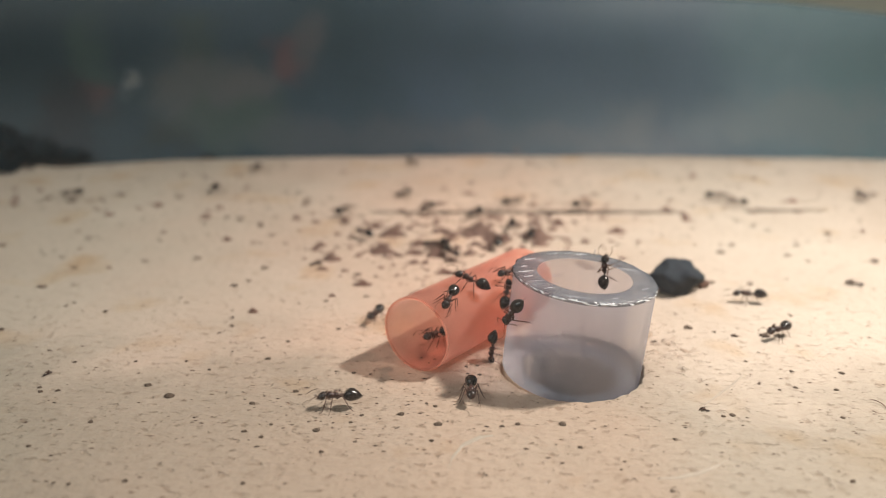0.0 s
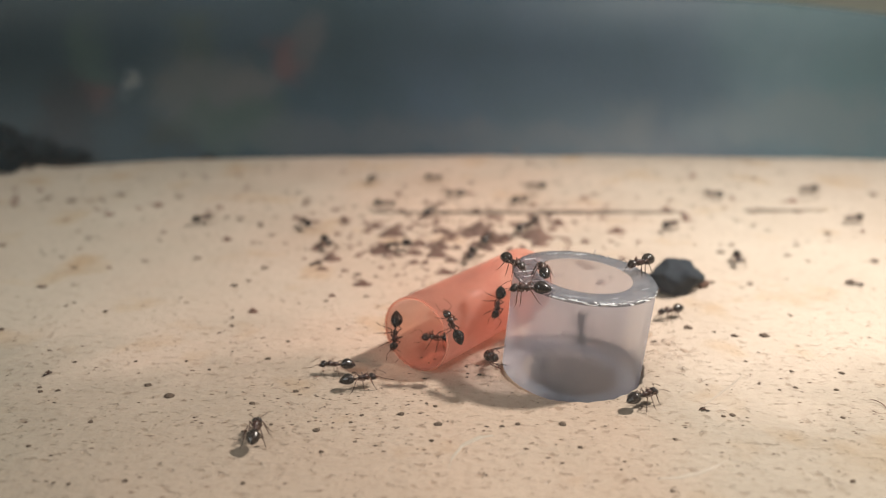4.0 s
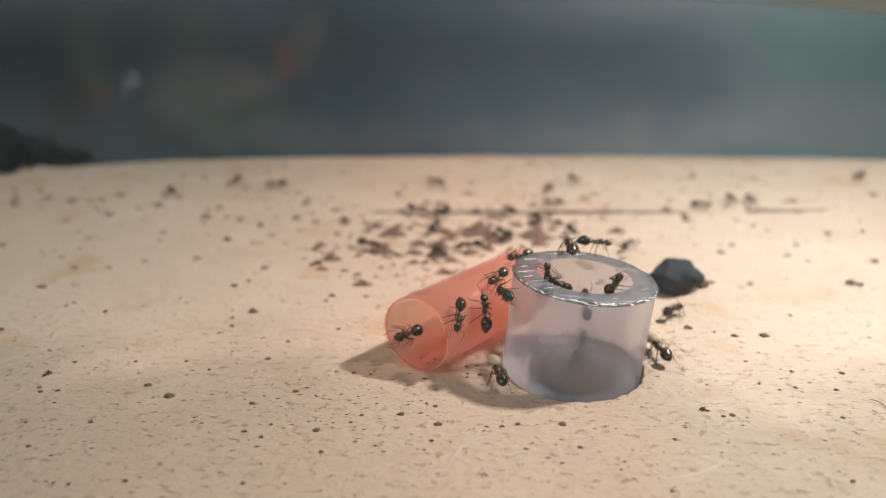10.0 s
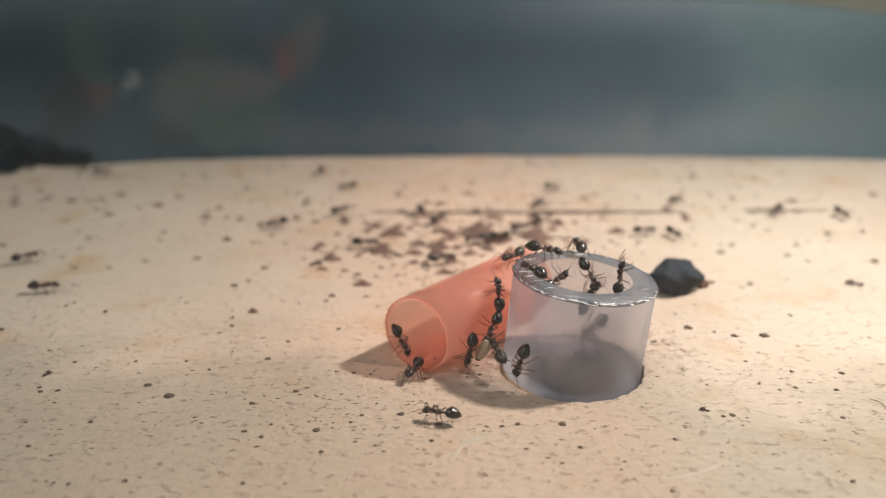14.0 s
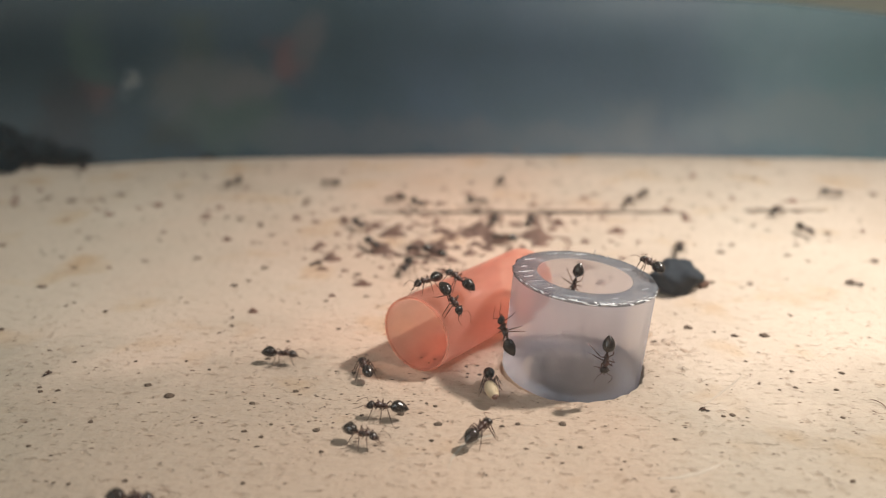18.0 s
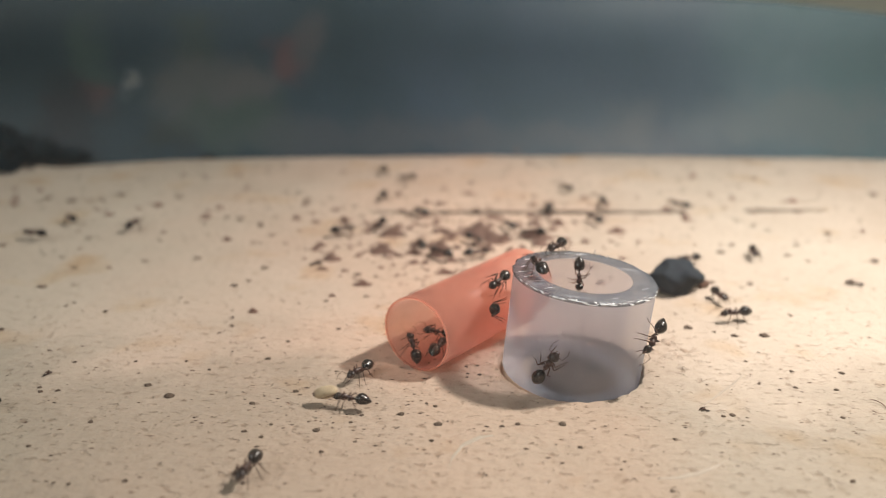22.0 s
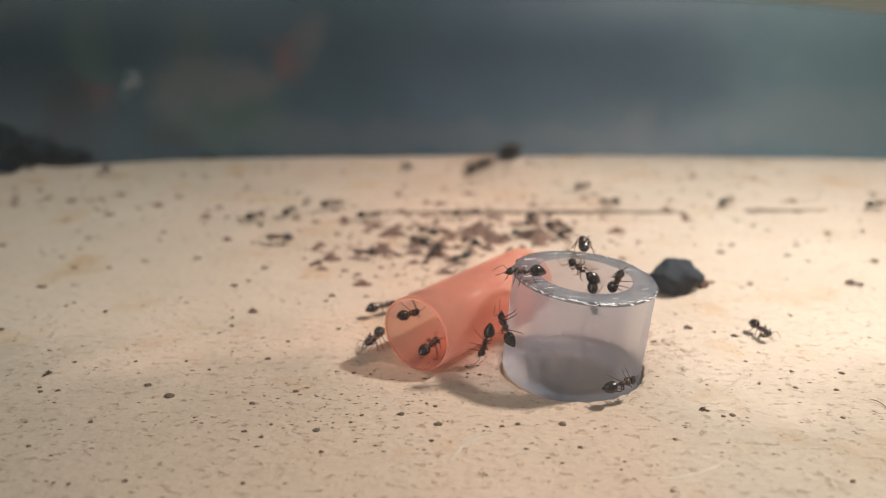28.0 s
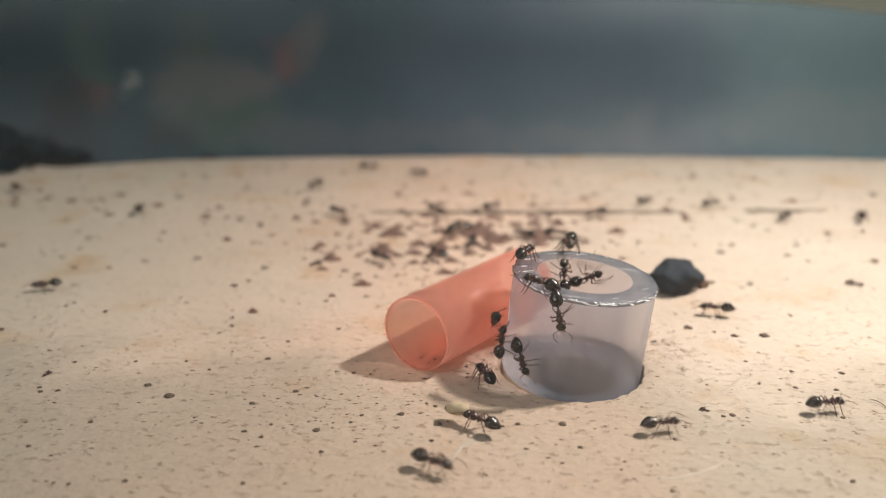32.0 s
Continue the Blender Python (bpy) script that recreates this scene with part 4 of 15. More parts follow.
    crawl([
        (0, at(2.72, 82.38, 8.39, -13, -22, 171)), (.5, at(.31, 80.79, 8.68, -12, -6, -155)), (1, at(-1.98, 79.69, 8.8, 0, 0, -123)),
        (1.25, at(-1.74, 85.69, 6.75, 0, 0, 162)), (1.6, at(-1.4, 94.09, 0, 0, 0, -161)), (1.8, at(-1.21, 98.89, 0, 0, 0, -161)), (2, at(-1.02, 103.69, 0, 0, 0, -123)),
        (2.2, at(-.01, 101.02, 0, 0, 0, -66)), (2.4, at(1, 98.35, 0, 0, 0, -66)), (2.75, at(2.76, 93.67, 6.27, -16, -17, -7)), (3, at(4.06, 90.3, 8.19, -31, 0, 50)),
        (3.5, at(3.69, 92.68, 6.1, -67, 0, 50)), (3.7, at(3.93, 93.31, 5.43, -76, 2, 50)), (3.9, at(4.27, 93.86, 4.91, -83, 2, 50)),
        (4.1, at(4.65, 94.36, 4.51, -89, 2, 50)), (4.2, at(2.78, 96.35, 0, -44, 2, 52)), (4.3, at(.91, 98.34, 0, 0, 0, 54)), (4.5, at(.42, 99.58, 0, 0, 0, 54)),
        (4.7, at(-.07, 100.82, 0, 0, 0, 59)), (4.9, at(-.55, 102.05, 0, 0, 0, 59)), (5.25, at(-1.4, 104.22, .89, -3, 2, 59)), (5.5, at(-2, 105.77, 0, 0, 0, 7)),
        (5.75, at(-1.99, 105.19, 0, 0, 0, 61)), (6, at(-1.98, 104.62, 0, 0, 0, 114)), (6.33, at(-2.03, 107.46, 0, 0, 0, 57)), (6.67, at(-2.1, 110.3, 0, 0, 0, -1)),
        (7, at(-2.1, 113.1, 0, 0, 0, -59)), (7.5, at(-4.95, 103.29, 0, 0, 0, -106)), (8, at(-7.62, 93.41, 0, 0, 0, -107)), (8.17, at(-7.59, 96.28, 0, 0, 0, -163)),
        (8.33, at(-7.55, 99.15, 0, 0, 0, 142)), (8.5, at(-7.51, 102.02, 0, 0, 0, 86)), (9, at(-6.4, 110.6, 0, 0, 0, 16)), (9.5, at(-3.4, 113.2, 0, 0, 0, 41)),
        (9.75, at(-1.9, 114.5, 0, 0, 0, -13)), (10, at(-.4, 115.8, 0, 0, 0, -66)), (10.2, at(1.53, 110.5, 0, 0, 0, -48)), (10.4, at(3.45, 105.2, 0, 0, 0, -48)),
        (10.75, at(6.82, 95.92, 6.24, 8, 23, -29)), (11, at(9.18, 89.33, 8.15, 26, 18, 18)), (11.25, at(8.28, 88.03, 8.05, -11, 32, -57)),
        (11.5, at(7.38, 86.73, 7.95, -36, 5, -124)), (12, at(5.68, 84.3, 7.74, -40, -5, -136)), (12.5, at(4.99, 82.61, 7.15, -47, 24, -109)),
        (12.75, at(4.68, 81.9, 6.83, -22, 53, -70)), (13, at(4.36, 81.19, 6.5, 37, 53, 3)), (13.25, at(4.67, 81.66, 6.63, 57, 21, 38)),
        (13.5, at(4.97, 82.14, 6.76, 56, -15, 60)), (14, at(5.59, 83.15, 7.02, 36, -42, 92)), (14.08, at(5.04, 82.1, 6.44, -40, -50, 176)),
        (14.17, at(4.5, 81.06, 5.86, -72, -7, -143)), (14.25, at(3.96, 80.01, 5.28, -74, 44, -119)), (14.5, at(2.67, 78.78, 2.86, -111, 11, -134)),
        (15, at(1.23, 76.77, 5.26, -70, -54, -146)), (15.5, at(.06, 76.45, 6.89, -20, -53, 165)), (16, at(-.98, 77.15, 8.1, 7, -32, 127)),
        (16.5, at(-1.9, 79.37, 8.79, -2, -3, 177)), (16.62, at(-1.2, 80.02, 8.78, 3, -4, 109)), (16.75, at(-.5, 80.67, 8.77, 6, 1, 41)),
        (16.88, at(.23, 81.36, 8.76, 6, -5, 87)), (17, at(.95, 82.04, 8.74, 1, -9, 133)), (17.25, at(.78, 80.93, 8.56, -18, -4, -159)),
        (17.5, at(.61, 79.83, 8.38, -20, 16, -93)), (18, at(.34, 78.19, 7.86, -6, 38, -50)), (18.17, at(-.01, 78.27, 8.05, -29, 19, -109)),
        (18.33, at(-.36, 78.35, 8.24, -27, -8, -156)), (18.5, at(-.72, 78.42, 8.43, -4, -23, 150)), (18.75, at(-1.22, 78.86, 8.61, -9, -12, -168)),
        (19, at(-1.72, 79.3, 8.78, -6, 0, -128)), (19.2, at(-2.46, 80.15, 8.46, -80, -2, -128)), (19.4, at(-3.2, 81, 8.14, -154, -2, -126)),
        (19.57, at(-3.56, 81.5, 7.06, -120, 36, -137)), (19.75, at(-3.91, 82, 5.99, -48, 69, -97)), (20, at(-4.62, 82.88, 5.08, 127, 74, 86)),
        (20.5, at(-3.65, 82.23, 1.47, -21, 41, -71)), (20.67, at(-2.92, 80.58, 1.22, -20, 31, -123)), (20.83, at(-2.19, 78.92, .97, -11, 25, -172)),
        (21, at(-1.46, 77.27, .73, 0, 28, 140)), (21.5, at(-1.15, 79.17, .36, -12, 4, 69)), (22, at(-.39, 81.1, .26, -4, 1, 71)),
        (22.25, at(1.64, 79.96, 1.49, 7, -23, 21)), (22.5, at(3.68, 78.82, 2.72, 36, -28, -38)), (22.8, at(7.26, 77.72, 4.19, 90, 26, -77)),
        (23, at(7.76, 76.55, 5.17, 56, 85, -103)), (23.25, at(6.04, 76.82, 5.56, -50, 40, 154)), (23.38, at(2.95, 78.79, 5.18, -58, 20, -167)),
        (23.5, at(2.59, 78.45, 5.45, -76, 9, -128)), (23.75, at(2.55, 77.22, 6.44, -57, -6, -169)), (24, at(.78, 77.35, 6.94, -55, -1, -131)),
        (24.17, at(1.27, 77.89, 6.9, -37, 44, -88)), (24.33, at(1.75, 78.43, 6.87, 33, 47, 1)), (24.5, at(2.24, 78.97, 6.83, 56, 3, 48)),
        (25, at(3.76, 80.66, 6.72, 46, 40, 18)), (25.25, at(3.03, 80.77, 7.38, 46, 4, 54)), (25.5, at(2.3, 80.88, 8.03, 24, -25, 94)),
        (25.75, at(2.56, 80.64, 7.74, 38, 14, 39)), (26, at(2.81, 80.41, 7.44, 5, 46, -33)), (26.5, at(3.37, 80.23, 6.75, 25, 54, -10)),
        (27, at(3.97, 80.32, 5.95, 51, 56, 16)), (27.25, at(4.29, 80.53, 5.48, -46, 69, -86)), (27.5, at(4.62, 80.73, 5.01, -80, 33, -125)),
        (27.75, at(6.56, 78.31, 8.32, -42, -4, -132)), (28, at(8.45, 75.92, 11.55, 0, -3, -172)), (28.25, at(8.7, 77.38, 11.53, 2, -2, 134)),
        (28.5, at(8.96, 78.84, 11.52, 3, 1, 80)), (28.75, at(9.23, 80.4, 11.5, 2, -3, 148)), (29, at(9.5, 81.96, 11.49, -2, -3, -145)),
        (29.17, at(10.47, 82.84, 11.43, 1, -3, 157)), (29.33, at(11.43, 83.71, 11.38, 3, -1, 100)), (29.5, at(12.4, 84.59, 11.32, 2, 2, 42)),
        (30, at(15.47, 87.37, 11.14, 3, 1, 65)), (30.15, at(14.75, 87.24, 8.67, 6, -36, 106)), (30.3, at(13.98, 92.37, 6.2, -38, -59, -177)),
        (30.5, at(23.04, 98.36, 0, 0, 0, 149)), (30.7, at(26.06, 102.75, 0, 0, 0, 149)), (30.85, at(28.33, 106.04, 0, 0, 0, -169)), (31, at(30.6, 109.34, 0, 0, 0, -127)),
        (31.5, at(34.15, 101.82, 0, 0, 0, -71)), (31.75, at(35.04, 97.76, 0, 0, 0, -132)), (32, at(35.93, 93.7, 0, 0, 0, 168))])
    crawl([
        (0, at(7.32, 86.62, 7.93, -36, -6, -138)), (.5, at(9.71, 84.92, 8.84, -62, -24, -147)), (.7, at(11.35, 83.44, 9.14, -90, -38, -139)),
        (1, at(11.87, 83.43, 9.6, -94, -51, -135)), (2, at(11.72, 83.31, 9.24, -95, -64, -131)), (2.5, at(12.05, 83.55, 10.26, -93, -42, -138)),
        (3, at(12.38, 83.76, 11.28, -92, -20, -143)), (3.15, at(9.95, 81.5, 11.2, -47, -4, -132)), (3.3, at(9.66, 78.34, 11.2, 0, 0, -112)),
        (3.5, at(10.33, 75.26, 11.44, -3, 1, -73)), (3.67, at(10.45, 75.93, 11.43, -1, 3, -19)), (3.83, at(10.57, 76.6, 11.43, 2, 3, 36)),
        (4, at(10.69, 77.27, 11.42, 3, 0, 91)), (4.5, at(10.26, 80.12, 11.45, 3, 1, 77)), (5, at(12.19, 83.62, 11.33, 3, 2, 51)),
        (5.5, at(14.26, 85.03, 11.21, 3, 2, 53)), (6, at(15.39, 87.83, 11.15, 3, -1, 100)), (6.15, at(14.23, 92.16, 5.06, 2, 0, 58)),
        (6.3, at(21.03, 95.41, 0, 0, 0, 15)), (6.5, at(24.8, 100.47, 0, 0, 0, 15)), (6.7, at(28.56, 105.52, 0, 0, 0, 15)), (6.85, at(31.38, 109.31, 0, 0, 0, -27)),
        (7, at(34.2, 113.1, 0, 0, 0, -70)), (7.25, at(31.5, 114.6, 0, 0, 0, -142)), (7.5, at(28.7, 116.1, 0, 0, 0, 146)), (7.67, at(27.1, 117.4, 0, 0, 0, -159)),
        (7.83, at(25.5, 118.7, 0, 0, 0, -104)), (8, at(23.9, 120, 0, 0, 0, -50)), (8.25, at(24.2, 122.3, 0, 0, 0, 18)), (8.5, at(24.4, 124.6, 0, 0, 0, 86)),
        (8.75, at(24.5, 126.9, 0, 0, 0, 21)), (9, at(24.6, 129.3, 0, 0, 0, -43)), (9.5, at(28.4, 125.2, 0, 0, 0, -58)), (9.75, at(29.4, 122.6, 0, 0, 0, -2)),
        (10, at(30.4, 120, 0, 0, 0, 53)), (10.25, at(27.9, 122, 0, 0, 0, 93)), (10.5, at(25.3, 124, 0, 0, 0, 134)), (10.75, at(23.4, 126.6, 0, 0, 0, 79)),
        (11, at(21.6, 129.3, 0, 0, 0, 25)), (11.5, at(26.8, 132.4, 0, 0, 0, 35)), (11.75, at(29.1, 134.3, 0, 0, 0, 80)), (12, at(31.5, 136.2, 0, 0, 0, 126)),
        (12.17, at(33.1, 135.6, 0, 0, 0, 73)), (12.33, at(34.6, 135, 0, 0, 0, 21)), (12.5, at(36.2, 134.4, 0, 0, 0, -32)), (13, at(40, 130.9, 0, 0, 0, 40)),
        (13.25, at(34.3, 132.1, 0, 0, 0, 106)), (13.5, at(28.7, 133.3, 0, 0, 0, 171)), (13.75, at(22.9, 133.9, 0, 0, 0, -135)), (14, at(17.2, 134.4, 0, 0, 0, -81)),
        (14.17, at(17.1, 135, 0, 0, 0, -26)), (14.33, at(16.9, 135.6, 0, 0, 0, 29)), (14.5, at(16.8, 136.2, 0, 0, 0, 84)), (15.5, at(17.9, 142.2, 0, 0, 0, 76)),
        (16, at(18.9, 145.1, 0, 0, 0, 19)), (16.5, at(19.8, 147.9, 0, 0, 0, -38)), (16.75, at(17.5, 146.9, 0, 0, 0, 12)), (17, at(15.1, 145.8, 0, 0, 0, 62)),
        (17.25, at(15.4, 143, 0, 0, 0, -11)), (17.5, at(15.7, 140.1, 0, 0, 0, -85)), (17.67, at(15.8, 138.2, 0, 0, 0, -31)), (17.83, at(16, 136.3, 0, 0, 0, 23)),
        (18, at(16.1, 134.4, 0, 0, 0, 78)), (18.25, at(19.4, 132.6, 0, 0, 0, 23)), (18.5, at(22.7, 130.8, 0, 0, 0, -31)), (18.75, at(25.9, 128.7, 0, 0, 0, -91)),
        (19, at(29, 126.7, 0, 0, 0, -152)), (19.5, at(29.3, 123.6, 0, 0, 0, -84)), (19.62, at(29.38, 122.85, 0, 0, 0, -40)), (19.75, at(29.45, 122.1, 0, 0, 0, 5)),
        (19.88, at(29.53, 121.35, 0, 0, 0, 49)), (20, at(29.6, 120.6, 0, 0, 0, 94)), (21, at(27.2, 120, 0, 0, 0, 109)), (21.25, at(29.8, 118.1, 0, 0, 0, 38)),
        (21.5, at(32.4, 116.1, 0, 0, 0, -32)), (21.75, at(35.3, 114.6, 0, 0, 0, -99)), (22, at(38.2, 113.1, 0, 0, 0, -166)), (22.5, at(37.6, 116.6, 0, 0, 0, 127)),
        (23, at(37, 120, 0, 0, 0, 60)), (23.5, at(32.6, 125.2, 0, 0, 0, 133)), (23.75, at(30.1, 127.6, 0, 0, 0, 174)), (24, at(27.7, 129.9, 0, 0, 0, -145)),
        (24.5, at(29.9, 123.7, 0, 0, 0, -75)), (24.67, at(30.3, 121.5, 0, 0, 0, -15)), (24.83, at(30.7, 119.3, 0, 0, 0, 45)), (25, at(31.2, 117.2, 0, 0, 0, 104)),
        (26.25, at(22.5, 121.1, 0, 0, 0, 152)), (26.88, at(18.3, 123.6, 0, 0, 0, 112)), (27.5, at(14.2, 126, 0, 0, 0, 71)), (28, at(13.8, 126, 0, 0, 0, 10)),
        (28.25, at(10.7, 128.9, 0, 0, 0, 76)), (28.5, at(7.7, 131.8, 0, 0, 0, 142)), (29, at(.6, 136.2, 0, 0, 0, 120)), (29.12, at(1.1, 135.55, 0, 0, 0, 77)),
        (29.25, at(1.6, 134.9, 0, 0, 0, 34)), (29.38, at(2.1, 134.25, 0, 0, 0, -10)), (29.5, at(2.6, 133.6, 0, 0, 0, -53)), (30, at(4.6, 130.9, 0, 0, 0, -95)),
        (30.33, at(4.4, 129.3, 0, 0, 0, -43)), (30.67, at(4.2, 127.7, 0, 0, 0, 9)), (31, at(4, 126, 0, 0, 0, 62)), (32, at(3.6, 130.9, 0, 0, 0, 129))])
    crawl([
        (0, at(6.62, 84.1, 6.76, 50, -33, 74)), (.16, at(8.08, 83.29, 8.57, 32, -3, 26)), (.32, at(9.54, 82.48, 10.39, -1, 3, -27)),
        (.41, at(9.59, 82.43, 9.43, -2, 48, -28)), (.5, at(9.64, 82.37, 8.48, -153, 87, 180)), (.72, at(9.94, 81.97, -.22, -153, 87, 180)),
        (.81, at(10.49, 81.56, -4.75, -153, 87, 180)), (.85, at(14.3, 78.37, -9.33, -9, 46, -46)), (.9, at(18.12, 75.17, -13.9, 0, 0, -52)),
        (3.3, at(18.12, 75.17, -13.9, 0, 0, 8)), (5.7, at(18.12, 75.17, -13.9, 0, 0, 68)), (8.1, at(18.12, 75.17, -13.9, 0, 0, 128)),
        (8.14, at(17.4, 79.41, -9.51, -16, -44, 107)), (8.19, at(16.68, 83.65, -5.11, 64, -87, 0)), (8.28, at(17.33, 84.46, -.64, 64, -87, 0)),
        (9, at(17.52, 84.28, 4.22, -88, -34, 153)), (9.36, at(17.43, 84.37, 1.79, -88, 26, 155)), (9.72, at(17.33, 84.46, -.64, -64, 87, 180)),
        (9.81, at(16.68, 83.65, -5.11, -64, 87, 180)), (9.86, at(17.4, 79.41, -9.51, 16, 44, -73)), (9.9, at(18.12, 75.17, -13.9, 0, 0, -52)),
        (12.76, at(-3.42, 62.54, -6.95, 0, 0, 19)), (15.62, at(-24.95, 49.9, 0, 0, 0, 91)), (16.06, at(-25.18, 60.9, 0, 0, 0, 47)), (16.5, at(-25.41, 71.9, 0, 0, 0, 3)),
        (16.58, at(-26.55, 71.35, 0, 0, 0, -52)), (16.67, at(-27.68, 70.79, 0, 0, 0, -107)), (16.75, at(-28.82, 70.23, 0, 0, 0, -162)),
        (17, at(-32.57, 69.64, 0, 0, 0, -159)), (17.25, at(-30.71, 65.81, 0, 0, 0, -113)), (17.5, at(-28.86, 61.97, 0, 0, 0, -67)), (18, at(-25.94, 53.97, 0, 0, 0, -5)),
        (18.5, at(-20.49, 49.9, 0, 0, 0, -37)), (20.17, at(-20.93, 49.9, 0, 0, 0, 15)), (21.83, at(-21.37, 49.9, 0, 0, 0, 67)), (23.5, at(-21.81, 49.9, 0, 0, 0, 119)),
        (24, at(-27.43, 59.99, 0, 0, 0, 155)), (24.5, at(-30.34, 63.15, 0, 0, 0, 122)), (25, at(-31.87, 67.17, 0, 0, 0, 82)), (25.25, at(-33.23, 70.08, 0, 0, 0, 34)),
        (25.5, at(-34.59, 72.99, 0, 0, 0, -15)), (26.43, at(-33.17, 49.9, 0, 0, 0, -86)), (27.12, at(-27.35, 49.9, 0, 0, 0, -27)), (27.81, at(-21.54, 49.9, 0, 0, 0, 33)),
        (28.5, at(-15.73, 49.9, 0, 0, 0, 93)), (28.75, at(-15.97, 54.25, 0, 0, 0, 161)), (29, at(-16.22, 58.6, 0, 0, 0, -130)), (29.25, at(-12.87, 58.74, 0, 0, 0, -64)),
        (29.5, at(-9.53, 58.88, 0, 0, 0, 3)), (29.75, at(-6.18, 59.11, 0, 0, 0, -49)), (30, at(-2.84, 59.33, 0, 0, 0, -102)), (30.25, at(.56, 62.2, 0, 0, 0, -31)),
        (30.5, at(3.97, 65.07, 0, 0, 0, 40)), (31, at(8.71, 69.38, 0, 0, 0, 0)), (31.17, at(9.2, 70.3, 0, 0, 0, 40)),
        (31.33, at(9.9, 71.5, .6, -20, -12, 78)), (31.5, at(10.08, 72.36, 2.02, -39, -21, 110)), (31.67, at(9.83, 72.91, 2.69, -54, 23, 131)),
        (31.83, at(9.57, 73.45, 3.37, -48, 69, 158)), (32, at(9.31, 73.99, 4.04, 85, 61, -51))])
